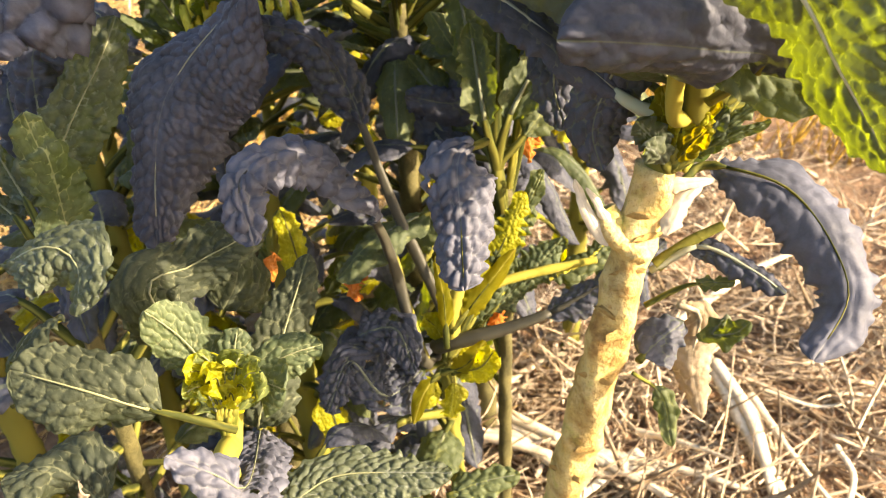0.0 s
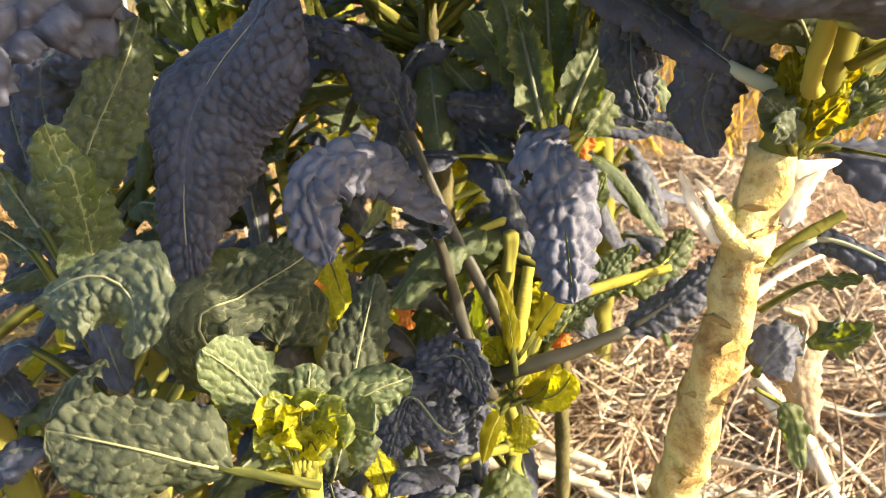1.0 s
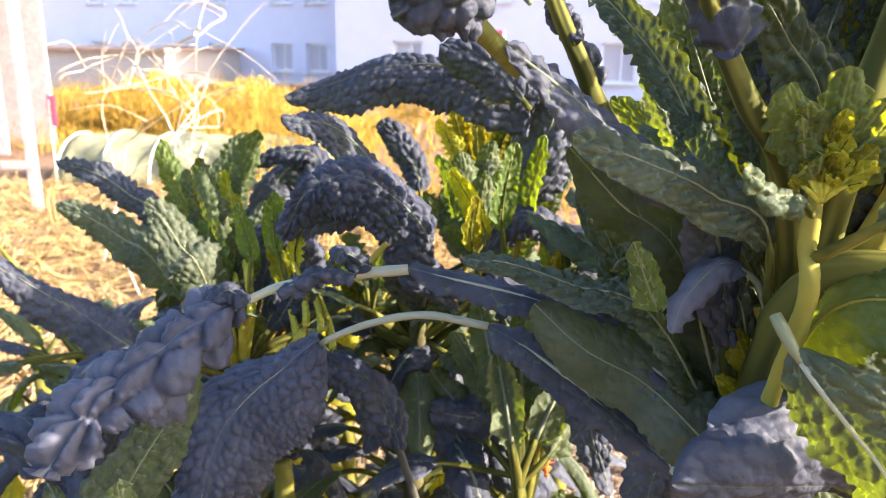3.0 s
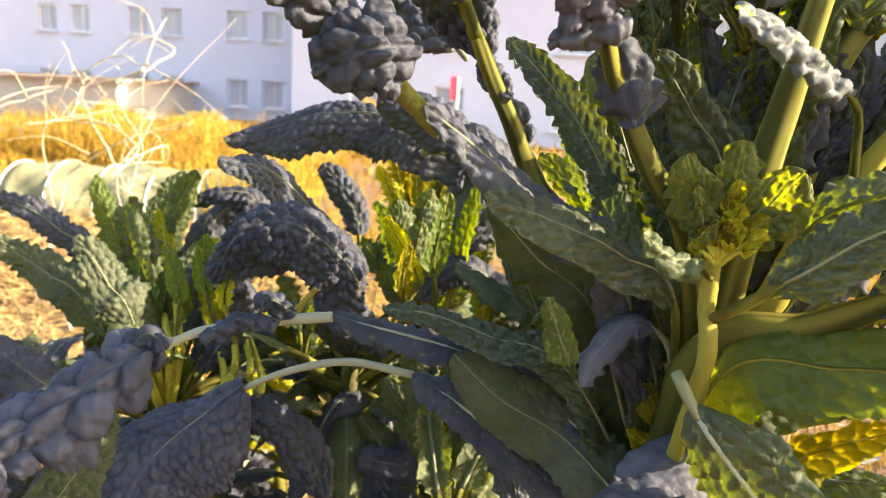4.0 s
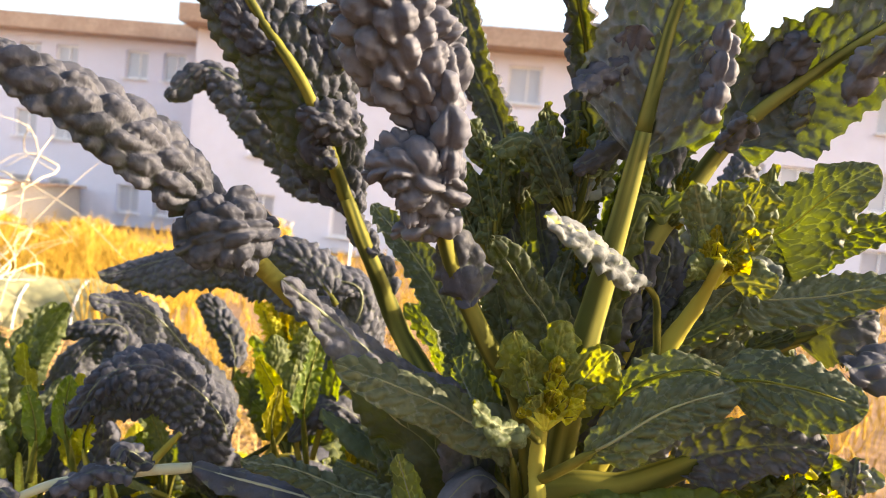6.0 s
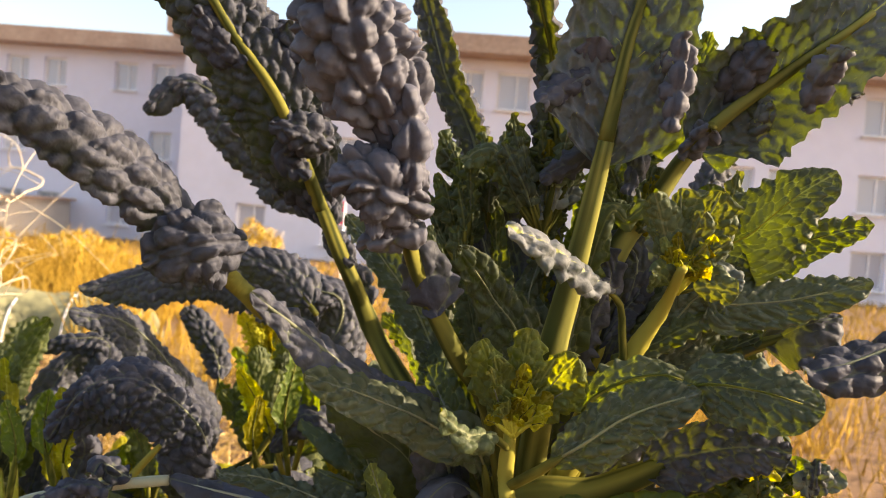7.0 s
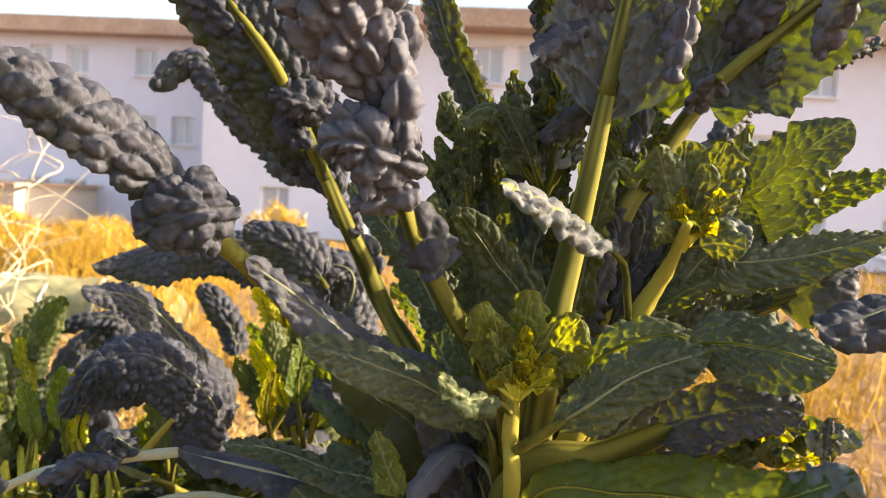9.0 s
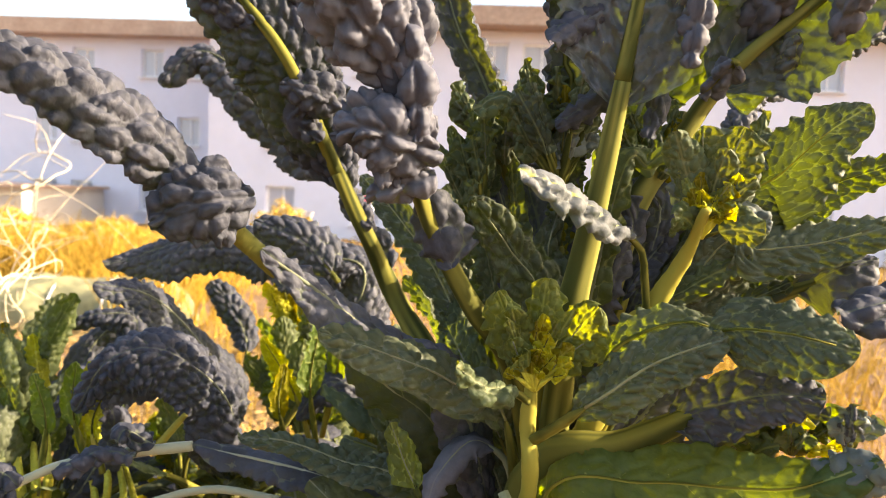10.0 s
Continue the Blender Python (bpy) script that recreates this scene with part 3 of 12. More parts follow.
def facade(name, u0, u1, p, windows):
    """A wall with window openings cut through it: strips between the openings."""
    us = sorted({u0, u1, *[w[0] - w[2] / 2 for w in windows], *[w[0] + w[2] / 2 for w in windows]})
    zs = sorted({BASE, EAVE, *[w[1] - w[3] / 2 for w in windows], *[w[1] + w[3] / 2 for w in windows]})
    bm = bmesh.new()
    for a, b in zip(us, us[1:]):
        run = None
        for c, d in list(zip(zs, zs[1:])) + [(None, None)]:
            solid = c is not None and not any(abs((a + b) / 2 - w[0]) < w[2] / 2 and abs((c + d) / 2 - w[1]) < w[3] / 2 for w in windows)
            if solid:
                run = [run[0] if run else c, d]
            elif run:
                m = Matrix.Translation(((a + b) / 2, p + 0.15, sum(run) / 2)) @ Matrix.Diagonal((b - a, 0.3, run[1] - run[0], 1))
                bmesh.ops.create_cube(bm, size=1.0, matrix=m)
                run = None
    me = bpy.data.meshes.new(name)
    bm.to_mesh(me)
    bm.free()
    me.materials.append(M_WALL)
    wall = part(name, me, house)
    for u, z, w, h in windows:
        win = box("window", u, p + 0.2, z, w, 0.03, h, M_GLASS, house)
        for dx, dz, bw, bh in ((-w / 2 + 0.04, 0, 0.08, h), (w / 2 - 0.04, 0, 0.08, h), (0, h / 2 - 0.04, w, 0.08), (0, -h / 2 + 0.04, w, 0.08), (0.08 * w, 0, 0.06, h)):
            box("frame", dx, -0.04, dz, bw - 0.006, 0.06, bh - 0.006, M_FRAME, win)
        box("sill", 0, -0.26, -h / 2 - 0.03, w + 0.16, 0.2, 0.05, M_FRAME, win)
    return wall


left_windows = []
for c in (-38.2, -33.4, -28.6, -23.4, -19.0, -14.4):
    for z in (4.8, 2.05, -0.75):
        left_windows += [(c - 0.8, z, 0.95, 1.15), (c + 0.8, z, 0.95, 1.15)]
facade("wall", -60, CORNER, PL, left_windows)
right_windows = []
for c in (-8.6, -5.4, -0.2, 4.6, 9.6, 14.4, 19.2, 24.0):
    for z in (4.72, 2.0, -0.68):
        right_windows += [(c - 0.85, z, 1.2, 1.35), (c + 0.85, z, 1.2, 1.35)] if c > -5 else [(c, z, 1.1, 1.3)]
facade("wall", CORNER, 45, PR, right_windows)
box("end_wall", CORNER + 0.15, (PL + PR) / 2 + 0.3, (BASE + EAVE) / 2, 0.296, PL - PR, EAVE - BASE - 0.01, M_WALL, house)
box("roof", -35.6, PL + 4.2, EAVE + 0.32, 49, 10, 0.62, M_ROOF, house)
box("roof", 17, PR + 4.2, EAVE + 0.33, 57.4, 10.6, 0.64, M_ROOF, house)
for u in (-1.5, 12.0):
    box("chimney", u, PR + 2.5, EAVE + 1.0, 0.5, 0.5, 0.9, M_CONCRETE, house)
annex = thing("low_annex", "low beige flat-roofed annex before the apartment block", "building")
annex.matrix_world = house.matrix_world
box("wall", -32, 27.9, -1.3, 30, 5.4, 1.6, M_CONCRETE, annex)
box("roof", -32, 27.8, -0.44, 30.4, 5.8, 0.12, M_ROOF, annex)

# ==== row cover ====
cover = thing("row_cover", "pale green fleece tunnel over a vegetable bed", "row cover")
rng = np.random.RandomState(12)
nu, nv = 90, 26
cu, cv = np.linspace(-4.35, -1.4, nu), np.linspace(0, math.pi, nv)
gu, gv = np.meshgrid(cu, cv, indexing="ij")
endcap = np.clip(np.minimum((gu + 4.35) / 0.3, (-1.4 - gu) / 0.3), 0, 1) ** 0.5
sag = 1 - 0.07 * np.abs(np.sin((gu + 4.35) * 4.2)) + 0.03 * np.sin(gu * 9 + gv * 5) + 0.02 * np.sin(gu * 21 - gv * 9)
rr = 0.05 + 0.47 * endcap * sag
px_, py_ = gu, 8.1 - 0.55 * np.cos(gv) * (0.3 + 0.7 * endcap) * sag + 0.3 * np.sin(gu * 0.6)
pz_ = rr * np.sin(gv) ** 0.8 + ground_height(gu, py_) - 0.03
idx = np.arange(nu * nv).reshape(nu, nv)
part("fleece", mesh("fleece", np.stack([px_, py_, pz_], -1).reshape(-1, 3), np.stack([idx[:-1, :-1], idx[1:, :-1], idx[1:, 1:], idx[:-1, 1:]], -1).reshape(-1, 4).tolist(), M_FLEECE), cover)

for hx in np.linspace(-4.1, -1.7, 6):
    ha = np.linspace(0, math.pi, 20)
    arc = np.stack([np.full(20, hx), 8.1 - 0.57 * np.cos(ha) + 0.3 * math.sin(hx * 0.6), 0.5 * np.sin(ha) ** 0.8 + ground_height(np.full(20, hx), np.full(20, 8.1)) - 0.02], 1)
    part("hoop", mesh("hoop", *tube_data(arc, np.full(20, 0.008), 6), M_FRAME), cover)


# ==== background plants ====
def clump(x, y, height, spread, count, width, seed, label, mat=M_GRASS, lean=0.3):
    rng = np.random.RandomState(seed)
    a, r = rng.uniform(0, 6.28, count), spread * np.sqrt(rng.rand(count))
    st = np.stack([x + r * np.cos(a), y + r * np.sin(a), 0 * a - 0.02], 1)
    st[:, 2] += ground_height(st[:, 0], st[:, 1])
    w = unit(np.stack([rng.normal(0, lean, count), rng.normal(0, lean, count), np.ones(count)], 1))
    ob = part("tall_grass", ribbons("tall_grass", st, w, height * rng.uniform(0.5, 1.0, count), np.full(count, width), mat, 0.8, 6, seed, 0.15))
    return tagged(ob, label, "grass", "dry grass clumps")


def bush(x, y, height, radius, count, seed, size, label="rounded yellow autumn shrub"):
    rng = np.random.RandomState(seed)
    ob = thing("shrub", label, "shrub", "yellow shrubs", at=(x, y, 0))
    z0 = float(ground_height(np.array(x), np.array(y)))
    for i in range(14):
        a, l = rng.uniform(0, 6.28), rng.uniform(0.3, 0.8) * radius
        pts, _ = spline([(0, 0, z0 - 0.05), (l * 0.4 * math.cos(a), l * 0.4 * math.sin(a), z0 + height * 0.4), (l * math.cos(a), l * math.sin(a), z0 + height * 0.85)], 8)
        part("branch", mesh("branch", *tube_data(pts, np.linspace(0.02, 0.006, 8), 5), M_TWIG), ob)
    d = unit(rng.randn(count, 3))
    lump = 0.75 + 0.25 * np.sin(d[:, 0] * 5 + seed) * np.sin(d[:, 1] * 4 + d[:, 2] * 6)
    c = d * (radius * lump * rng.uniform(0.55, 1.0, count) ** 0.5)[:, None]
    c[:, 2] = z0 + height * 0.55 + c[:, 2] / radius * height * 0.5
    a = unit(rng.randn(count, 3)) * size
    b = unit(np.cross(a, rng.randn(count, 3))) * size * 0.5
    quad = np.stack([c - a, c + b, c + a, c - b], 1).reshape(-1, 3)
    tagged(part("foliage", mesh("foliage", quad, np.arange(count * 4).reshape(-1, 4).tolist(), M_BUSH, False), ob), kind="stuff")
    return ob


# ==== kale plants ====
tall_kale = thing("kale_plant", "tall dark palm kale with thick pale stem and long blistered leaves", "kale plant", "kale plants", at=(0, 0, 0))
trunk, trunk_line, trunk_radii = \
stem(tall_kale, [(-0.039, 0.636, -0.034), (0.012, 0.625, 0.352), (0.045, 0.607, 0.579), (0.070, 0.601, 0.741), (0.091, 0.620, 0.842), (0.103, 0.625, 0.899)], [0.025, 0.0235, 0.0225, 0.021, 0.0195, 0.0175], knots=0.1, label="thick pale yellow stem with leaf scars")
stem(tall_kale, [(0.102, 0.624, 0.890), (0.111, 0.616, 0.930), (0.128, 0.610, 0.960), (0.138, 0.600, 1.000), (0.130, 0.560, 1.120)], [0.013, 0.011, 0.011, 0.011, 0.01], mat=M_RIB, label="green upper stem", knots=0.1)
leaf(tall_kale, [(0.125, 0.612, 0.949), (0.052, 0.536, 1.216), (0.004, 0.515, 1.257), (-0.037, 0.498, 1.286), (-0.072, 0.488, 1.313), (-0.105, 0.482, 1.336)], 0.058, face=(-0.01, -0.65, 0.76), start=0.3, curl=0.9, cell=0.014, puff=0.005, ruffle=0.002, rib=0.008, tip=5, rib_end=1, lobed=0.25, ragged=0.6)
leaf(tall_kale, [(-0.128, 0.487, 1.361), (-0.150, 0.481, 1.386), (-0.169, 0.471, 1.409), (-0.197, 0.461, 1.431), (-0.226, 0.452, 1.449), (-0.255, 0.442, 1.462), (-0.283, 0.432, 1.471), (-0.315, 0.427, 1.483)], 0.077, face=(0.24, -0.71, 0.66), start=0, ragged=0.4, curl=1.7, cell=0.018, puff=0.009, ruffle=0.002, rib=0.003, mid_rib=0.5, twist=-0.5, detail=1.6, net=0.3)
leaf(tall_kale, [(-0.112, 0.474, 1.373), (-0.139, 0.453, 1.368), (-0.174, 0.460, 1.354)], 0.066, face=(0.17, -0.99, 0.02), start=0, detail=1.6, net=0.3, curl=0.75, cell=0.016, puff=0.008, ruffle=0.001, rib=0.001, ragged=0.5)
leaf(tall_kale, [(0.130, 0.560, 1.100), (0.026, 0.768, 1.245), (-0.020, 0.780, 1.329), (-0.059, 0.772, 1.407), (-0.105, 0.704, 1.500), (-0.151, 0.694, 1.558), (-0.178, 0.681, 1.599), (-0.206, 0.669, 1.656), (-0.238, 0.658, 1.729)], 0.118, face=(0.07, -0.99, -0.15), start=0.5, curl=1.0, cell=0.014, puff=0.009, rib=0.012, mid_rib=1.0, side=1, ruffle=0.001, ragged=0.5, net=0.5, rib_mat=M_RIB)
leaf(tall_kale, [(-0.050, 0.714, 1.464), (-0.085, 0.699, 1.474), (-0.112, 0.703, 1.478)], 0.052, face=(0.04, -0.99, -0.12), start=0, rib=0.0015, curl=1.5, cell=0.014, puff=0.0078, ruffle=0.001, ragged=0.5)
leaf(tall_kale, [(-0.058, 0.694, 1.529), (-0.080, 0.694, 1.548), (-0.101, 0.689, 1.577)], 0.059, face=(0.03, -0.98, -0.22), start=0, rib=0.0015, curl=1.5, cell=0.014, puff=0.0078, ruffle=0.001, ragged=0.5)
leaf(tall_kale, [(-0.137, 0.690, 1.533), (-0.162, 0.685, 1.550), (-0.187, 0.681, 1.577)], 0.047, face=(0.14, -0.97, -0.22), start=0, rib=0.0015, curl=1.5, cell=0.014, puff=0.0078, ruffle=0.001, ragged=0.5)
leaf(tall_kale, [(-0.044, 0.769, 1.396), (-0.074, 0.774, 1.417), (-0.104, 0.779, 1.418)], 0.051, face=(0.02, -1.00, -0.04), start=0, rib=0.0015, curl=1.5, cell=0.014, puff=0.0078, ruffle=0.001, ragged=0.5)
leaf(tall_kale, [(-0.077, 0.708, 1.470), (-0.094, 0.719, 1.448), (-0.071, 0.724, 1.428)], 0.039, face=(0.05, -1.00, -0.09), start=0, rib=0.0015, curl=1.5, cell=0.014, puff=0.0078, ruffle=0.001, ragged=0.5)
leaf(tall_kale, [(-0.014, 0.771, 1.342), (-0.036, 0.775, 1.360), (-0.046, 0.778, 1.384)], 0.040, face=(-0.02, -1.00, 0.03), start=0, rib=0.0015, curl=1.5, cell=0.014, puff=0.0078, ruffle=0.001, ragged=0.5)
leaf(tall_kale, [(0.007, 0.784, 1.292), (-0.007, 0.788, 1.323), (-0.026, 0.782, 1.341)], 0.037, face=(-0.06, -1.00, 0.07), start=0, rib=0.0015, curl=1.5, cell=0.014, puff=0.0078, ruffle=0.001, ragged=0.5)
leaf(tall_kale, [(-0.052, 0.951, 1.384), (-0.116, 1.016, 1.458), (-0.190, 1.052, 1.535), (-0.255, 1.074, 1.565), (-0.305, 1.077, 1.515)], 0.117, face=(0.09, -0.75, 0.66), start=0.05, curl=1.5, cell=0.019, puff=0.009, ruffle=0.001, ragged=0.5)
leaf(tall_kale, [(0.130, 0.560, 1.100), (0.079, 0.487, 1.251), (0.041, 0.466, 1.304), (0.013, 0.454, 1.351), (-0.004, 0.438, 1.389), (-0.013, 0.417, 1.430), (-0.026, 0.407, 1.475), (-0.045, 0.393, 1.515), (-0.059, 0.377, 1.549)], 0.043, face=(-0.10, -0.99, -0.01), start=0.75, curl=1.4, cell=0.02, puff=0.008, ruffle=0.001, rib=0.008, tip=9, ragged=0.4)
# pale tone of these bulging lobes gives them a painted sunlit look
leaf(tall_kale, [(-0.017, 0.417, 1.444), (-0.028, 0.404, 1.463), (-0.043, 0.392, 1.484), (-0.052, 0.380, 1.510), (-0.060, 0.378, 1.544), (-0.067, 0.371, 1.584)], 0.088, face=(-0.02, -0.97, -0.26), start=0, mat=M_BLOOM_LIT, detail=1.6, net=0.3, curl=1.5, cell=0.0165, puff=0.0105, ruffle=0.001, rib=0.002, ragged=0.4)
leaf(tall_kale, [(-0.019, 0.397, 1.480), (-0.009, 0.403, 1.452), (-0.006, 0.415, 1.413)], 0.024, face=(-0.09, -0.98, -0.15), start=0, mat=M_BLOOM_LIT, curl=1.5, cell=0.018, puff=0.01, ruffle=0.001, rib=0.002, ragged=0.4)
leaf(tall_kale, [(0.009, 0.426, 1.408), (-0.016, 0.410, 1.414), (-0.039, 0.409, 1.419), (-0.057, 0.422, 1.416)], 0.066, face=(-0.08, -0.99, -0.06), start=0, mat=M_BLOOM_LIT, detail=1.6, net=0.4, curl=1.3, cell=0.0165, puff=0.0105, ruffle=0.001, rib=0.0012, ragged=0.3, side=1, wave=0.01)
leaf(tall_kale, [(0.008, 0.427, 1.393), (-0.017, 0.430, 1.384), (-0.034, 0.442, 1.378)], 0.025, face=(-0.07, -1.00, -0.01), start=0, mat=M_BLOOM_LIT, curl=1.5, cell=0.016, puff=0.008, ruffle=0.001, rib=0.002, ragged=0.4)
leaf(tall_kale, [(0.025, 0.450, 1.331), (0.014, 0.449, 1.359), (0.005, 0.447, 1.382)], 0.042, face=(-0.13, -0.99, 0.04), start=0, curl=1.3, cell=0.02, puff=0.005, rib=0.003, side=-1, ragged=0.5)
leaf(tall_kale, [(0.130, 0.560, 1.100), (0.048, 0.626, 1.290), (0.006, 0.657, 1.354), (-0.031, 0.696, 1.395)], 0.043, face=(0.08, 1.00, -0.04), start=0.3, mat=M_FLAT, thin=(0.6, 0.5), curl=0.8, puff=0.003, cell=0.009, lateral=0.02)
leaf(tall_kale, [(0.130, 0.560, 1.100), (0.105, 0.710, 1.436), (0.092, 0.737, 1.502), (0.067, 0.744, 1.548), (0.048, 0.751, 1.605), (0.031, 0.757, 1.658)], 0.056, face=(0.15, 0.97, 0.20), start=0.4, curl=1.5, cell=0.014, puff=0.0078, ruffle=0.001, ragged=0.5)
leaf(tall_kale, [(0.130, 0.560, 1.100), (0.131, 0.545, 1.441), (0.125, 0.549, 1.491), (0.123, 0.553, 1.541), (0.109, 0.537, 1.567), (0.096, 0.526, 1.596), (0.079, 0.517, 1.649)], 0.053, face=(0.27, 0.93, 0.24), start=0.4, curl=1.5, cell=0.014, puff=0.007, rib=0.006, ruffle=0.002, lobed=0.5, ragged=0.6, rib_mat=M_RIB)
leaf(tall_kale, [(0.130, 0.560, 1.100), (0.120, 0.494, 1.276), (0.128, 0.478, 1.354), (0.136, 0.466, 1.423), (0.143, 0.454, 1.497), (0.148, 0.450, 1.537), (0.153, 0.445, 1.566), (0.157, 0.437, 1.616)], 0.100, face=(0.35, 0.91, 0.21), start=0.68, curl=0.55, cell=0.012, puff=0.006, rib=0.0118, mid_rib=1.0, net=0.3, side=-1, ruffle=0.002, lateral=0.024, mat=M_UNDER, thin=(0.5, 0.3), rib_mat=M_PETIOLE)
leaf(tall_kale, [(0.154, 0.490, 1.465), (0.164, 0.461, 1.482), (0.169, 0.445, 1.505), (0.168, 0.429, 1.527)], 0.032, face=(-0.81, -0.58, 0.12), start=0, curl=0.4, cell=0.01, puff=0.003, rib=0.0015, lateral=0.02, mat=M_UNDER, thin=(0.5, 0.3))
# lobes in the pale tone, which paints light onto the bulges
leaf(tall_kale, [(0.175, 0.423, 1.540), (0.177, 0.427, 1.505), (0.174, 0.430, 1.471)], 0.023, face=(-0.42, -0.88, -0.23), start=0, rib=0.0015, curl=1.5, cell=0.014, puff=0.0078, ruffle=0.001, ragged=0.5, mat=M_BLOOM_LIT)
leaf(tall_kale, [(0.134, 0.494, 1.476), (0.130, 0.473, 1.504), (0.123, 0.443, 1.535)], 0.036, face=(-0.32, -0.92, -0.22), start=0, rib=0.0015, curl=0.8, cell=0.015, puff=0.004, ragged=0.6, mat=M_BLOOM_LIT)
leaf(tall_kale, [(0.135, 0.472, 1.496), (0.137, 0.491, 1.458), (0.108, 0.506, 1.434)], 0.029, face=(-0.32, -0.94, -0.13), start=0, curl=1.6, cell=0.012, puff=0.004, rib=0.002)
leaf(tall_kale, [(0.175, 0.489, 1.495), (0.179, 0.486, 1.460), (0.172, 0.484, 1.428)], 0.023, face=(-0.39, -0.91, -0.13), start=0, curl=1.6, cell=0.012, puff=0.005, rib=0.002)
leaf(tall_kale, [(0.130, 0.463, 1.513), (0.103, 0.454, 1.499), (0.083, 0.444, 1.484)], 0.031, face=(-0.28, -0.93, -0.22), start=0, curl=1.4, cell=0.013, puff=0.005, rib=0.002)
leaf(tall_kale, [(0.130, 0.560, 1.100), (0.175, 0.532, 1.352), (0.213, 0.532, 1.422), (0.234, 0.522, 1.465), (0.259, 0.505, 1.500), (0.288, 0.482, 1.530), (0.303, 0.460, 1.548), (0.326, 0.447, 1.569), (0.363, 0.433, 1.607)], 0.102, face=(0.48, 0.86, 0.18), start=0.66, curl=0.6, cell=0.011, puff=0.005, rib=0.0118, mid_rib=1.0, net=0.3, side=-1, ruffle=0.002, lateral=0.024, mat=M_UNDER, thin=(0.5, 0.3), rib_mat=M_PETIOLE)
leaf(tall_kale, [(0.269, 0.559, 1.475), (0.279, 0.536, 1.479), (0.278, 0.504, 1.491), (0.279, 0.471, 1.510)], 0.039, face=(-0.81, -0.58, 0.12), start=0, curl=0.5, cell=0.01, puff=0.004, rib=0.0015, mat=M_UNDER, thin=(0.5, 0.3), lateral=0.02, lobed=0.3)
# these bulges, too, carry painted light in their pale tone
leaf(tall_kale, [(0.258, 0.540, 1.497), (0.258, 0.497, 1.523), (0.267, 0.464, 1.550)], 0.052, face=(-0.48, -0.85, -0.22), start=0, rib=0.0015, curl=1.5, cell=0.014, puff=0.0078, ruffle=0.001, ragged=0.5, mat=M_BLOOM_LIT)
leaf(tall_kale, [(0.296, 0.456, 1.502), (0.293, 0.437, 1.521), (0.296, 0.416, 1.542)], 0.028, face=(-0.56, -0.80, -0.23), start=0, rib=0.0015, curl=1.5, cell=0.014, puff=0.0078, ruffle=0.001, ragged=0.5, mat=M_BLOOM_LIT)
leaf(tall_kale, [(0.225, 0.464, 1.484), (0.221, 0.484, 1.471), (0.215, 0.494, 1.463)], 0.025, face=(-0.45, -0.88, -0.14), start=0, curl=1.5, cell=0.014, puff=0.0078, ruffle=0.001, ragged=0.5, mat=M_BLOOM_LIT)
leaf(tall_kale, [(0.200, 0.620, 1.120), (0.354, 0.697, 1.461), (0.427, 0.732, 1.523), (0.482, 0.737, 1.555), (0.562, 0.738, 1.585)], 0.046, face=(-0.51, -0.85, -0.15), start=0.3, curl=1.5, cell=0.011, puff=0.006, ruffle=0.005)
leaf(tall_kale, [(0.130, 0.560, 1.100), (0.196, 0.576, 1.443), (0.232, 0.575, 1.498), (0.264, 0.574, 1.548), (0.278, 0.576, 1.587)], 0.063, face=(0.40, 0.90, 0.16), start=0.35, mat=M_GREEN, curl=0.8, puff=0.004, cell=0.009, lateral=0.02, lobed=0.3, rib=0.007)
leaf(tall_kale, [(0.170, 0.459, 1.288), (0.161, 0.447, 1.324), (0.150, 0.435, 1.352), (0.115, 0.411, 1.370), (0.081, 0.398, 1.388), (0.053, 0.393, 1.397)], 0.032, face=(-0.24, -0.66, 0.71), start=0.42, curl=1.3, cell=0.0115, puff=0.0055, ruffle=0.004, ragged=1.0, mat=M_UNDER, net=0.7, rib=0.003)
stem(tall_kale, [(0.125, 0.610, 0.950), (0.100, 0.560, 0.980), (0.089, 0.460, 1.171), (0.086, 0.459, 1.217), (0.087, 0.457, 1.262), (0.088, 0.448, 1.288)], [0.007, 0.006, 0.006, 0.006, 0.006, 0.003], name="shoot", mat=M_SHOOT, knots=0.05)
leaf(tall_kale, [(0.088, 0.455, 1.246), (0.071, 0.453, 1.284), (0.056, 0.445, 1.317)], 0.041, face=(-0.23, -0.96, 0.18), start=0.3, tip=2.6, curl=0.7, cell=0.006, puff=0.003, ruffle=0.003, mat=M_HEART, rib=0.0014, side=-1, lobed=0.2, wave=0.06)
leaf(tall_kale, [(0.088, 0.455, 1.246), (0.088, 0.450, 1.289), (0.091, 0.447, 1.327)], 0.041, face=(-0.26, -0.95, 0.17), start=0.3, tip=2.6, curl=0.7, cell=0.006, puff=0.003, ruffle=0.003, mat=M_HEART, rib=0.0014, side=-1, lobed=0.2, wave=0.06)
leaf(tall_kale, [(0.088, 0.455, 1.246), (0.106, 0.447, 1.280), (0.123, 0.430, 1.311)], 0.046, face=(-0.29, -0.94, 0.19), start=0.3, tip=2.6, curl=0.7, cell=0.006, puff=0.003, ruffle=0.003, mat=M_HEART, rib=0.0014, side=-1, lobed=0.2, wave=0.06)
leaf(tall_kale, [(0.088, 0.455, 1.246), (0.076, 0.451, 1.278), (0.065, 0.439, 1.307)], 0.032, face=(-0.24, -0.95, 0.19), start=0.3, tip=2.6, curl=0.7, cell=0.006, puff=0.003, ruffle=0.003, mat=M_HEART, rib=0.0014, side=-1, lobed=0.2, wave=0.06)
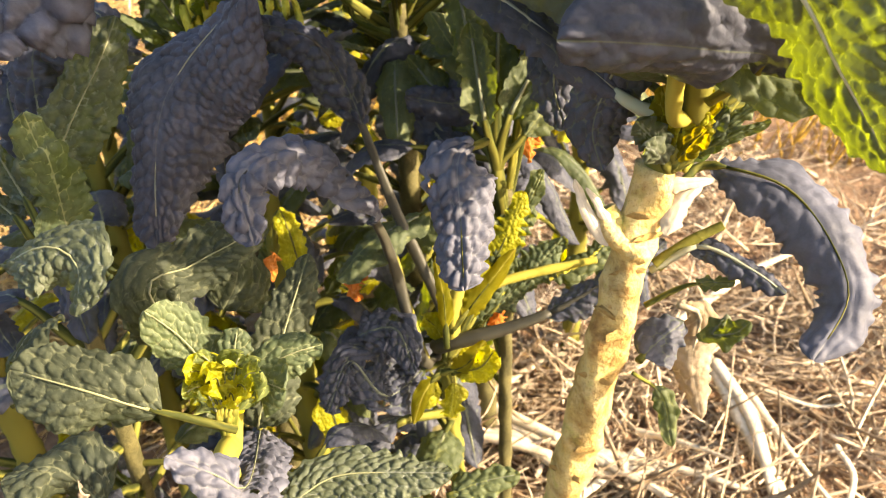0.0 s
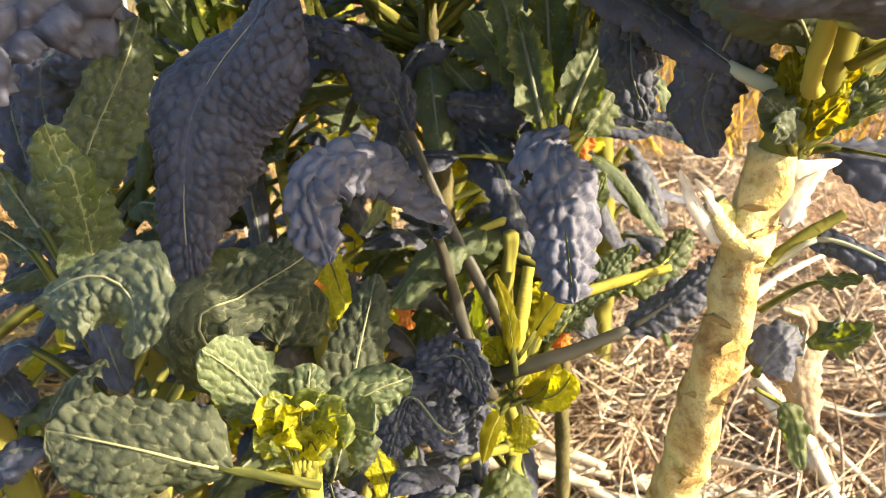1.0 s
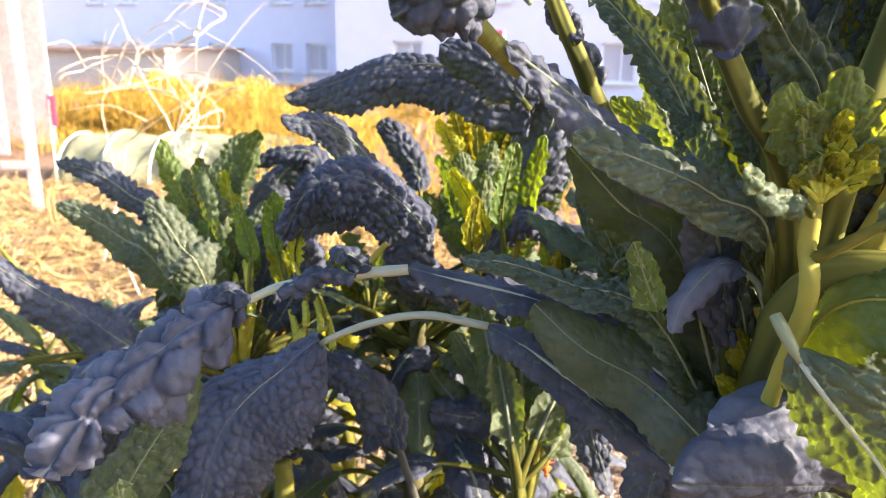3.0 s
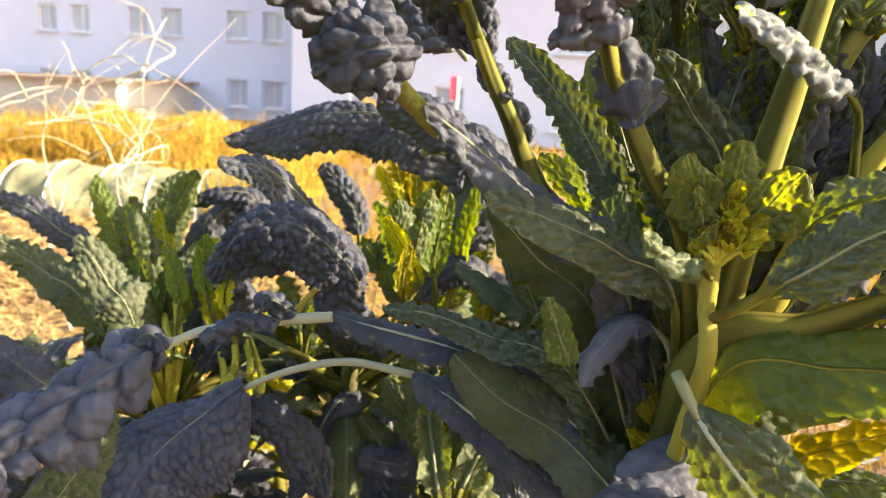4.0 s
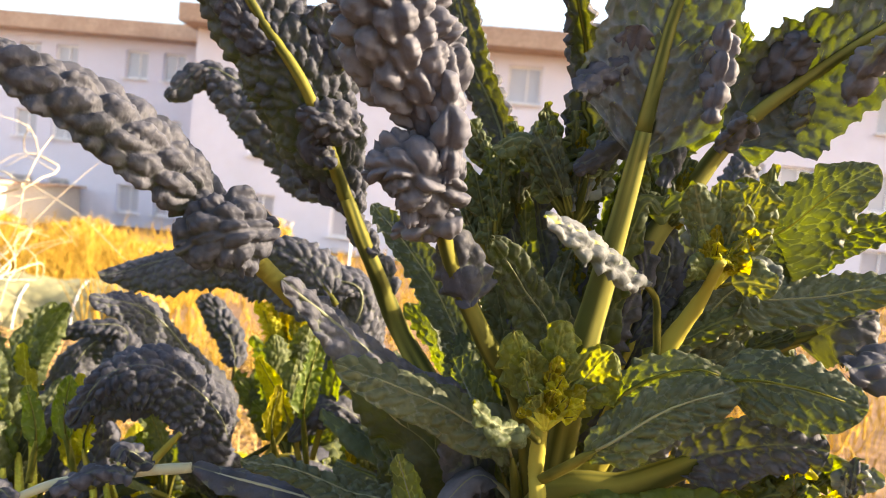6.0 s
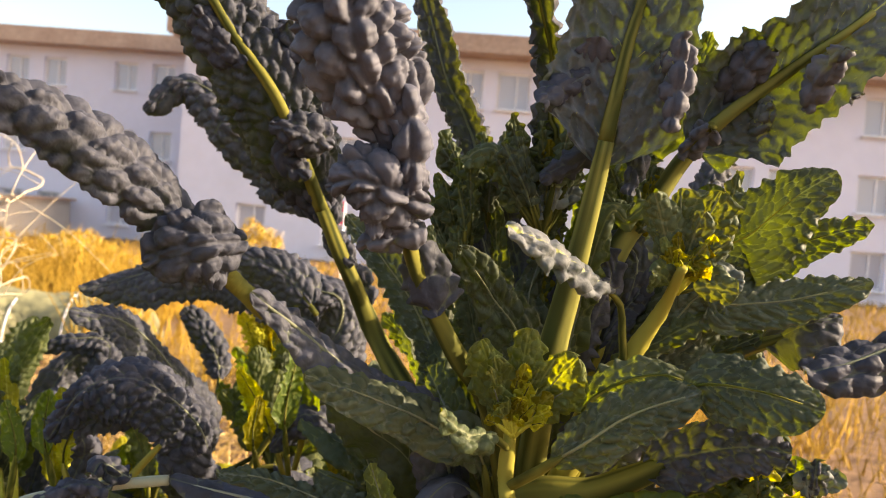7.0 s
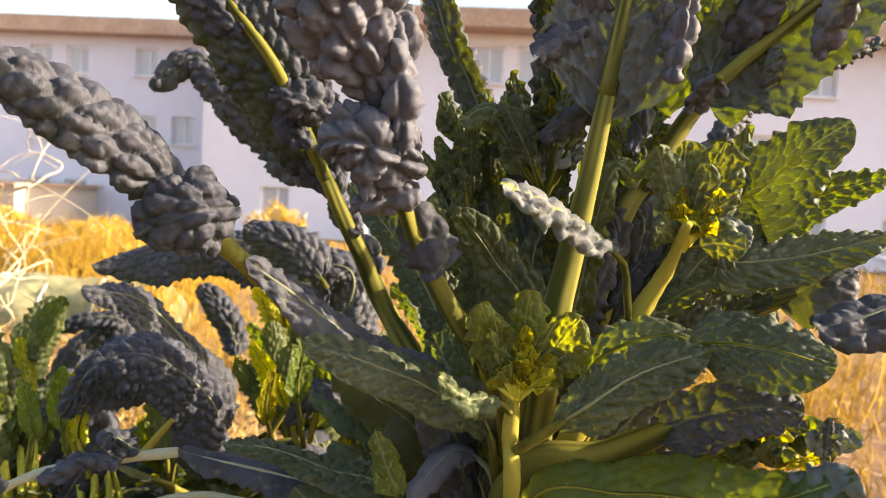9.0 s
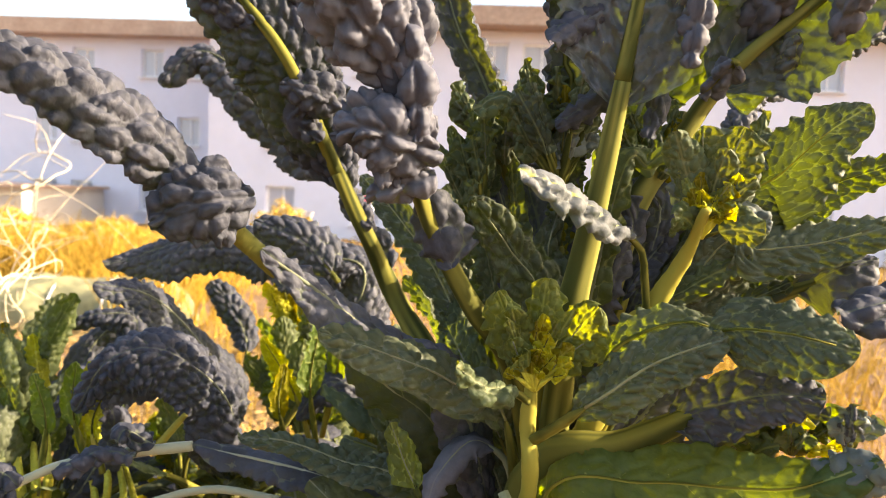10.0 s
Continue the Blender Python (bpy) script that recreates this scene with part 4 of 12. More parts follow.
leaf(tall_kale, [(0.088, 0.455, 1.246), (0.103, 0.447, 1.269), (0.121, 0.439, 1.286)], 0.034, face=(-0.29, -0.93, 0.21), start=0.3, tip=2.6, curl=0.7, cell=0.006, puff=0.003, ruffle=0.003, mat=M_HEART, rib=0.0014, side=-1, lobed=0.2, wave=0.06)
leaf(tall_kale, [(0.088, 0.455, 1.246), (0.076, 0.451, 1.267), (0.067, 0.443, 1.285)], 0.028, face=(-0.24, -0.95, 0.21), start=0.3, tip=2.6, curl=0.7, cell=0.006, puff=0.003, ruffle=0.003, mat=M_HEART, rib=0.0014, side=-1, lobed=0.2, wave=0.06)
leaf(tall_kale, [(0.088, 0.455, 1.246), (0.098, 0.447, 1.266), (0.109, 0.438, 1.282)], 0.0137, face=(-0.28, -0.94, 0.21), start=0.6, curl=0.7, cell=0.005, puff=0.002, ruffle=0.003, mat=M_SHOOT, rib=0.0019, side=-1, lobed=0.2, wave=0.06, stalk_mat=M_CORE)
leaf(tall_kale, [(0.088, 0.455, 1.246), (0.091, 0.448, 1.262), (0.098, 0.443, 1.274)], 0.0094, face=(-0.27, -0.94, 0.22), start=0.6, curl=0.7, cell=0.005, puff=0.002, ruffle=0.003, mat=M_CORE, rib=0.0019, side=-1, lobed=0.2, wave=0.06, stalk_mat=M_CORE)
leaf(tall_kale, [(0.088, 0.455, 1.246), (0.098, 0.448, 1.279), (0.109, 0.439, 1.307)], 0.0094, face=(-0.28, -0.94, 0.19), start=0.6, curl=0.7, cell=0.005, puff=0.002, ruffle=0.003, mat=M_HEART, rib=0.0019, side=-1, lobed=0.2, wave=0.06, stalk_mat=M_CORE)
leaf(tall_kale, [(0.088, 0.455, 1.246), (0.084, 0.449, 1.260), (0.083, 0.445, 1.269)], 0.0079, face=(-0.25, -0.94, 0.22), start=0.6, curl=0.7, cell=0.005, puff=0.002, ruffle=0.003, mat=M_SHOOT, rib=0.0019, side=-1, lobed=0.2, wave=0.06, stalk_mat=M_CORE)
leaf(tall_kale, [(0.088, 0.455, 1.246), (0.095, 0.447, 1.256), (0.104, 0.436, 1.262)], 0.0079, face=(-0.27, -0.93, 0.23), start=0.6, curl=0.7, cell=0.005, puff=0.002, ruffle=0.003, mat=M_CORE, rib=0.0019, side=-1, lobed=0.2, wave=0.06, stalk_mat=M_CORE)
leaf(tall_kale, [(0.088, 0.455, 1.246), (0.088, 0.450, 1.278), (0.091, 0.448, 1.305)], 0.0094, face=(-0.26, -0.95, 0.19), start=0.6, curl=0.7, cell=0.005, puff=0.002, ruffle=0.003, mat=M_HEART, rib=0.0019, side=-1, lobed=0.2, wave=0.06, stalk_mat=M_CORE)
leaf(tall_kale, [(0.088, 0.455, 1.246), (0.074, 0.450, 1.256), (0.063, 0.445, 1.261)], 0.0108, face=(-0.24, -0.94, 0.23), start=0.6, curl=0.7, cell=0.005, puff=0.002, ruffle=0.003, mat=M_SHOOT, rib=0.0019, side=-1, lobed=0.2, wave=0.06, stalk_mat=M_CORE)
leaf(tall_kale, [(0.088, 0.455, 1.246), (0.098, 0.447, 1.261), (0.107, 0.431, 1.273)], 0.0137, face=(-0.28, -0.93, 0.22), start=0.6, curl=0.7, cell=0.005, puff=0.002, ruffle=0.003, mat=M_CORE, rib=0.0019, side=-1, lobed=0.2, wave=0.06, stalk_mat=M_CORE)
leaf(tall_kale, [(0.088, 0.455, 1.246), (0.077, 0.451, 1.276), (0.067, 0.442, 1.303)], 0.0108, face=(-0.24, -0.95, 0.19), start=0.6, curl=0.7, cell=0.005, puff=0.002, ruffle=0.003, mat=M_HEART, rib=0.0019, side=-1, lobed=0.2, wave=0.06, stalk_mat=M_CORE)
leaf(tall_kale, [(0.088, 0.455, 1.246), (0.077, 0.450, 1.261), (0.070, 0.448, 1.271)], 0.0094, face=(-0.24, -0.94, 0.22), start=0.6, curl=0.7, cell=0.005, puff=0.002, ruffle=0.003, mat=M_SHOOT, rib=0.0019, side=-1, lobed=0.2, wave=0.06, stalk_mat=M_CORE)
leaf(tall_kale, [(0.088, 0.455, 1.246), (0.087, 0.448, 1.257), (0.086, 0.436, 1.264)], 0.0108, face=(-0.26, -0.94, 0.23), start=0.6, curl=0.7, cell=0.005, puff=0.002, ruffle=0.003, mat=M_CORE, rib=0.0019, side=-1, lobed=0.2, wave=0.06, stalk_mat=M_CORE)
leaf(tall_kale, [(0.088, 0.455, 1.246), (0.075, 0.451, 1.274), (0.063, 0.440, 1.299)], 0.0108, face=(-0.24, -0.95, 0.20), start=0.6, curl=0.7, cell=0.005, puff=0.002, ruffle=0.003, mat=M_HEART, rib=0.0019, side=-1, lobed=0.2, wave=0.06, stalk_mat=M_CORE)
leaf(tall_kale, [(0.088, 0.455, 1.246), (0.086, 0.449, 1.264), (0.086, 0.439, 1.277)], 0.0094, face=(-0.26, -0.94, 0.22), start=0.6, curl=0.7, cell=0.005, puff=0.002, ruffle=0.003, mat=M_SHOOT, rib=0.0019, side=-1, lobed=0.2, wave=0.06, stalk_mat=M_CORE)
leaf(tall_kale, [(0.088, 0.455, 1.246), (0.089, 0.449, 1.269), (0.092, 0.438, 1.289)], 0.0108, face=(-0.26, -0.94, 0.21), start=0.6, curl=0.7, cell=0.005, puff=0.002, ruffle=0.003, mat=M_CORE, rib=0.0019, side=-1, lobed=0.2, wave=0.06, stalk_mat=M_CORE)
leaf(tall_kale, [(0.088, 0.455, 1.246), (0.092, 0.449, 1.275), (0.099, 0.441, 1.299)], 0.0094, face=(-0.27, -0.94, 0.20), start=0.6, curl=0.7, cell=0.005, puff=0.002, ruffle=0.003, mat=M_HEART, rib=0.0019, side=-1, lobed=0.2, wave=0.06, stalk_mat=M_CORE)
leaf(tall_kale, [(0.088, 0.455, 1.246), (0.086, 0.449, 1.262), (0.085, 0.439, 1.275)], 0.0094, face=(-0.26, -0.94, 0.22), start=0.6, curl=0.7, cell=0.005, puff=0.002, ruffle=0.003, mat=M_SHOOT, rib=0.0019, side=-1, lobed=0.2, wave=0.06, stalk_mat=M_CORE)
leaf(tall_kale, [(0.088, 0.455, 1.246), (0.087, 0.449, 1.264), (0.087, 0.436, 1.279)], 0.0137, face=(-0.26, -0.94, 0.22), start=0.6, curl=0.7, cell=0.005, puff=0.002, ruffle=0.003, mat=M_CORE, rib=0.0019, side=-1, lobed=0.2, wave=0.06, stalk_mat=M_CORE)
leaf(tall_kale, [(0.088, 0.455, 1.246), (0.082, 0.449, 1.263), (0.078, 0.440, 1.277)], 0.0079, face=(-0.25, -0.94, 0.22), start=0.6, curl=0.7, cell=0.005, puff=0.002, ruffle=0.003, mat=M_HEART, rib=0.0019, side=-1, lobed=0.2, wave=0.06, stalk_mat=M_CORE)
leaf(tall_kale, [(0.088, 0.455, 1.246), (0.085, 0.450, 1.274), (0.084, 0.440, 1.298)], 0.0137, face=(-0.26, -0.95, 0.20), start=0.6, curl=0.7, cell=0.005, puff=0.002, ruffle=0.003, mat=M_SHOOT, rib=0.0019, side=-1, lobed=0.2, wave=0.06, stalk_mat=M_CORE)
leaf(tall_kale, [(0.088, 0.455, 1.246), (0.084, 0.449, 1.259), (0.084, 0.446, 1.267)], 0.0094, face=(-0.25, -0.94, 0.23), start=0.6, curl=0.7, cell=0.005, puff=0.002, ruffle=0.003, mat=M_CORE, rib=0.0019, side=-1, lobed=0.2, wave=0.06, stalk_mat=M_CORE)
leaf(tall_kale, [(0.088, 0.455, 1.246), (0.096, 0.448, 1.270), (0.108, 0.445, 1.287)], 0.0094, face=(-0.28, -0.94, 0.21), start=0.6, curl=0.7, cell=0.005, puff=0.002, ruffle=0.003, mat=M_HEART, rib=0.0019, side=-1, lobed=0.2, wave=0.06, stalk_mat=M_CORE)
leaf(tall_kale, [(0.088, 0.455, 1.246), (0.088, 0.448, 1.259), (0.090, 0.441, 1.267)], 0.0137, face=(-0.26, -0.94, 0.23), start=0.6, curl=0.7, cell=0.005, puff=0.002, ruffle=0.003, mat=M_SHOOT, rib=0.0019, side=-1, lobed=0.2, wave=0.06, stalk_mat=M_CORE)
leaf(tall_kale, [(0.088, 0.455, 1.246), (0.088, 0.450, 1.277), (0.087, 0.435, 1.304)], 0.0108, face=(-0.26, -0.95, 0.19), start=0.6, curl=0.7, cell=0.005, puff=0.002, ruffle=0.003, mat=M_CORE, rib=0.0019, side=-1, lobed=0.2, wave=0.06, stalk_mat=M_CORE)
leaf(tall_kale, [(0.088, 0.455, 1.246), (0.079, 0.450, 1.261), (0.073, 0.445, 1.271)], 0.0137, face=(-0.25, -0.94, 0.22), start=0.6, curl=0.7, cell=0.005, puff=0.002, ruffle=0.003, mat=M_HEART, rib=0.0019, side=-1, lobed=0.2, wave=0.06, stalk_mat=M_CORE)
leaf(tall_kale, [(0.088, 0.455, 1.246), (0.086, 0.449, 1.264), (0.087, 0.443, 1.278)], 0.0079, face=(-0.26, -0.94, 0.22), start=0.6, curl=0.7, cell=0.005, puff=0.002, ruffle=0.003, mat=M_SHOOT, rib=0.0019, side=-1, lobed=0.2, wave=0.06, stalk_mat=M_CORE)
leaf(tall_kale, [(0.088, 0.455, 1.246), (0.086, 0.450, 1.276), (0.088, 0.446, 1.300)], 0.0108, face=(-0.26, -0.95, 0.20), start=0.6, curl=0.7, cell=0.005, puff=0.002, ruffle=0.003, mat=M_CORE, rib=0.0019, side=-1, lobed=0.2, wave=0.06, stalk_mat=M_CORE)
leaf(tall_kale, [(0.084, 0.455, 1.238), (0.066, 0.439, 1.251), (0.046, 0.421, 1.256), (0.025, 0.415, 1.272)], 0.028, face=(-0.12, -0.60, 0.79), start=0.25, curl=1.5, cell=0.009, puff=0.0055, ruffle=0.002, mat=M_YOUNG, rib=0.003)
leaf(tall_kale, [(0.125, 0.610, 0.950), (0.085, 0.513, 1.195), (0.035, 0.493, 1.240), (-0.008, 0.480, 1.261), (-0.064, 0.469, 1.282)], 0.046, face=(-0.21, -0.74, 0.64), start=0.6, rib=0.005, mid_rib=0.4, curl=0.5, cell=0.0105, puff=0.0055, ruffle=0.0015, mat=M_FLAT, side=1, ragged=0.3, lateral=0.02)
leaf(tall_kale, [(0.130, 0.560, 1.100), (0.111, 0.516, 1.285), (0.076, 0.505, 1.342), (0.043, 0.492, 1.379)], 0.047, face=(-0.22, -0.97, 0.07), start=0.25, curl=0.5, cell=0.0105, puff=0.0055, ruffle=0.0015, mat=M_FLAT, side=1, ragged=0.8, lateral=0.02)
leaf(tall_kale, [(0.130, 0.560, 1.100), (0.125, 0.535, 1.295), (0.116, 0.539, 1.336), (0.124, 0.541, 1.373)], 0.032, face=(-0.27, -0.96, 0.07), start=0.3, curl=0.5, cell=0.0105, puff=0.0055, ruffle=0.0015, mat=M_FLAT, side=1, ragged=0.8, lateral=0.02)
leaf(tall_kale, [(0.089, 0.453, 1.211), (0.118, 0.411, 1.250), (0.151, 0.398, 1.279), (0.192, 0.384, 1.299)], 0.044, face=(-0.26, -0.82, 0.51), start=0.28, curl=0.5, cell=0.0075, puff=0.0042, ruffle=0.002, lateral=0.02, mat=M_FLAT, side=1, rib=0.004, mid_rib=0.4)
leaf(tall_kale, [(0.125, 0.612, 0.949), (0.104, 0.495, 1.169), (0.158, 0.457, 1.207), (0.205, 0.431, 1.240), (0.237, 0.406, 1.257), (0.266, 0.391, 1.258)], 0.05, face=(-0.44, -0.78, 0.44), start=0.78, curl=0.6, cell=0.0085, puff=0.004, ruffle=0.002, lateral=0.022, mat=M_DARK, rib=0.0185, mid_rib=0.35, side=-1)
leaf(tall_kale, [(0.130, 0.576, 1.060), (0.161, 0.549, 1.226), (0.217, 0.531, 1.267), (0.266, 0.505, 1.299), (0.314, 0.488, 1.325), (0.327, 0.466, 1.339), (0.349, 0.463, 1.345)], 0.059, face=(-0.33, -0.57, 0.75), start=0.84, curl=0.9, cell=0.012, puff=0.003, rib=0.013, mat=M_DARK)
leaf(tall_kale, [(0.125, 0.610, 0.950), (0.104, 0.467, 1.163), (0.164, 0.430, 1.188), (0.209, 0.394, 1.198), (0.231, 0.367, 1.208), (0.248, 0.350, 1.222), (0.268, 0.338, 1.236)], 0.064, face=(-0.61, -0.61, 0.51), start=0.32, curl=0.5, cell=0.013, puff=0.003, ruffle=0.001, lateral=0.028, mat=M_SMOOTH, net=0.2, side=1, rib=0.005, mid_rib=0.5, thin=(1.5, 0.1), ragged=0.5, rib_mat=M_SHOOT)
leaf(tall_kale, [(0.241, 0.360, 1.210), (0.252, 0.345, 1.224), (0.266, 0.333, 1.236)], 0.040, face=(-0.57, -0.76, 0.30), start=0, curl=1.0, cell=0.014, puff=0.005, rib=0.001, ragged=0.4, mat=M_PALE, thin=(0.1, 0.1))
leaf(tall_kale, [(0.130, 0.560, 1.100), (0.250, 0.502, 1.366), (0.277, 0.481, 1.406), (0.297, 0.460, 1.436), (0.322, 0.448, 1.457)], 0.08, face=(-0.62, -0.78, 0.10), start=0.4, curl=0.5, cell=0.0075, puff=0.0022, ruffle=0.003, lateral=0.018, mat=M_GLOW, side=1, mid_rib=0.5, thin=(0.35, 0.45), rib_mat=M_SHOOT)
leaf(tall_kale, [(0.130, 0.575, 1.060), (0.229, 0.502, 1.330), (0.266, 0.478, 1.348), (0.306, 0.463, 1.357), (0.353, 0.438, 1.377)], 0.053, face=(-0.10, -0.82, 0.56), start=0.4, thin=(0.4, 0.2), curl=0.7, cell=0.009, puff=0.004, ruffle=0.0015, lateral=0.018, mat=M_FLAT, side=1)
leaf(tall_kale, [(0.130, 0.575, 1.060), (0.234, 0.523, 1.337), (0.295, 0.507, 1.379), (0.332, 0.493, 1.403), (0.374, 0.469, 1.422)], 0.051, face=(-0.64, -0.74, 0.21), start=0.4, curl=0.5, cell=0.0075, puff=0.004, ruffle=0.002, lateral=0.018, mat=M_GLOW, side=1, mid_rib=0.5, rib_mat=M_SHOOT)
stem(tall_kale, [(0.130, 0.560, 1.080), (0.152, 0.468, 1.269), (0.171, 0.458, 1.304), (0.185, 0.439, 1.345), (0.185, 0.411, 1.379)], [0.012, 0.011, 0.01, 0.007, 0.003], name="shoot", mat=M_SHOOT, knots=0.05)
leaf(tall_kale, [(0.191, 0.429, 1.359), (0.176, 0.424, 1.399), (0.162, 0.417, 1.429)], 0.034, face=(-0.43, -0.90, -0.03), start=0.3, tip=2.6, curl=0.8, cell=0.006, puff=0.003, ruffle=0.003, mat=M_YOUNG, rib=0.0014, side=-1, lobed=0.2, wave=0.06)
leaf(tall_kale, [(0.191, 0.429, 1.359), (0.186, 0.423, 1.401), (0.181, 0.416, 1.433)], 0.036, face=(-0.44, -0.90, -0.04), start=0.3, tip=2.6, curl=0.8, cell=0.006, puff=0.003, ruffle=0.003, mat=M_YOUNG, rib=0.0014, side=-1, lobed=0.2, wave=0.06)
leaf(tall_kale, [(0.191, 0.429, 1.359), (0.200, 0.421, 1.401), (0.208, 0.411, 1.433)], 0.050, face=(-0.46, -0.88, -0.04), start=0.3, tip=2.6, curl=0.8, cell=0.006, puff=0.003, ruffle=0.003, mat=M_YOUNG, rib=0.0014, side=-1, lobed=0.2, wave=0.06)
leaf(tall_kale, [(0.191, 0.429, 1.359), (0.204, 0.419, 1.384), (0.217, 0.408, 1.400)], 0.032, face=(-0.47, -0.88, -0.00), start=0.3, tip=2.6, curl=0.8, cell=0.006, puff=0.003, ruffle=0.003, mat=M_YOUNG, rib=0.0014, side=-1, lobed=0.2, wave=0.06)
leaf(tall_kale, [(0.191, 0.429, 1.359), (0.207, 0.417, 1.366), (0.222, 0.402, 1.364)], 0.036, face=(-0.48, -0.88, 0.03), start=0.3, tip=2.6, curl=0.8, cell=0.006, puff=0.003, ruffle=0.003, mat=M_YOUNG, rib=0.0014, side=-1, lobed=0.2, wave=0.06)
leaf(tall_kale, [(0.191, 0.429, 1.359), (0.177, 0.422, 1.371), (0.163, 0.415, 1.374)], 0.029, face=(-0.43, -0.90, 0.02), start=0.3, tip=2.6, curl=0.8, cell=0.006, puff=0.003, ruffle=0.003, mat=M_GREEN, rib=0.0014, side=-1, lobed=0.2, wave=0.06)
leaf(tall_kale, [(0.191, 0.429, 1.359), (0.194, 0.421, 1.394), (0.195, 0.408, 1.419)], 0.031, face=(-0.46, -0.89, -0.02), start=0.3, tip=2.6, curl=0.8, cell=0.006, puff=0.003, ruffle=0.003, mat=M_YOUNG, rib=0.0014, side=-1, lobed=0.2, wave=0.06)
leaf(tall_kale, [(0.191, 0.429, 1.359), (0.186, 0.422, 1.385), (0.182, 0.417, 1.403)], 0.0108, face=(-0.44, -0.90, -0.01), start=0.6, curl=0.8, cell=0.005, puff=0.002, ruffle=0.003, mat=M_SHOOT, rib=0.0019, side=-1, lobed=0.2, wave=0.06, stalk_mat=M_CORE)
leaf(tall_kale, [(0.191, 0.429, 1.359), (0.182, 0.421, 1.375), (0.177, 0.423, 1.382)], 0.0122, face=(-0.44, -0.90, 0.01), start=0.6, curl=0.8, cell=0.005, puff=0.002, ruffle=0.003, mat=M_CORE, rib=0.0019, side=-1, lobed=0.2, wave=0.06, stalk_mat=M_CORE)
leaf(tall_kale, [(0.191, 0.429, 1.359), (0.187, 0.420, 1.372), (0.185, 0.413, 1.377)], 0.0079, face=(-0.45, -0.89, 0.02), start=0.6, curl=0.8, cell=0.005, puff=0.002, ruffle=0.003, mat=M_HEART, rib=0.0019, side=-1, lobed=0.2, wave=0.06, stalk_mat=M_CORE)
leaf(tall_kale, [(0.191, 0.429, 1.359), (0.197, 0.420, 1.380), (0.206, 0.414, 1.392)], 0.0122, face=(-0.46, -0.89, 0.00), start=0.6, curl=0.8, cell=0.005, puff=0.002, ruffle=0.003, mat=M_SHOOT, rib=0.0019, side=-1, lobed=0.2, wave=0.06, stalk_mat=M_CORE)
leaf(tall_kale, [(0.191, 0.429, 1.359), (0.194, 0.419, 1.372), (0.199, 0.414, 1.376)], 0.0137, face=(-0.46, -0.89, 0.02), start=0.6, curl=0.8, cell=0.005, puff=0.002, ruffle=0.003, mat=M_CORE, rib=0.0019, side=-1, lobed=0.2, wave=0.06, stalk_mat=M_CORE)
leaf(tall_kale, [(0.191, 0.429, 1.359), (0.180, 0.422, 1.386), (0.173, 0.425, 1.404)], 0.0108, face=(-0.43, -0.90, -0.01), start=0.6, curl=0.8, cell=0.005, puff=0.002, ruffle=0.003, mat=M_HEART, rib=0.0019, side=-1, lobed=0.2, wave=0.06, stalk_mat=M_CORE)
leaf(tall_kale, [(0.191, 0.429, 1.359), (0.180, 0.422, 1.376), (0.172, 0.420, 1.385)], 0.0108, face=(-0.44, -0.90, 0.01), start=0.6, curl=0.8, cell=0.005, puff=0.002, ruffle=0.003, mat=M_SHOOT, rib=0.0019, side=-1, lobed=0.2, wave=0.06, stalk_mat=M_CORE)
leaf(tall_kale, [(0.191, 0.429, 1.359), (0.192, 0.420, 1.380), (0.197, 0.419, 1.392)], 0.0094, face=(-0.45, -0.89, 0.00), start=0.6, curl=0.8, cell=0.005, puff=0.002, ruffle=0.003, mat=M_CORE, rib=0.0019, side=-1, lobed=0.2, wave=0.06, stalk_mat=M_CORE)
leaf(tall_kale, [(0.191, 0.429, 1.359), (0.198, 0.419, 1.376), (0.204, 0.409, 1.384)], 0.0065, face=(-0.46, -0.89, 0.01), start=0.6, curl=0.8, cell=0.005, puff=0.002, ruffle=0.003, mat=M_HEART, rib=0.0019, side=-1, lobed=0.2, wave=0.06, stalk_mat=M_CORE)
leaf(tall_kale, [(0.191, 0.429, 1.359), (0.181, 0.422, 1.376), (0.176, 0.423, 1.385)], 0.0094, face=(-0.44, -0.90, 0.01), start=0.6, curl=0.8, cell=0.005, puff=0.002, ruffle=0.003, mat=M_SHOOT, rib=0.0019, side=-1, lobed=0.2, wave=0.06, stalk_mat=M_CORE)
leaf(tall_kale, [(0.191, 0.429, 1.359), (0.187, 0.421, 1.374), (0.183, 0.410, 1.382)], 0.0094, face=(-0.45, -0.89, 0.01), start=0.6, curl=0.8, cell=0.005, puff=0.002, ruffle=0.003, mat=M_CORE, rib=0.0019, side=-1, lobed=0.2, wave=0.06, stalk_mat=M_CORE)
leaf(tall_kale, [(0.191, 0.429, 1.359), (0.197, 0.419, 1.376), (0.204, 0.410, 1.384)], 0.0108, face=(-0.46, -0.89, 0.01), start=0.6, curl=0.8, cell=0.005, puff=0.002, ruffle=0.003, mat=M_HEART, rib=0.0019, side=-1, lobed=0.2, wave=0.06, stalk_mat=M_CORE)
leaf(tall_kale, [(0.191, 0.429, 1.359), (0.183, 0.422, 1.380), (0.178, 0.420, 1.392)], 0.0122, face=(-0.44, -0.90, 0.00), start=0.6, curl=0.8, cell=0.005, puff=0.002, ruffle=0.003, mat=M_SHOOT, rib=0.0019, side=-1, lobed=0.2, wave=0.06, stalk_mat=M_CORE)
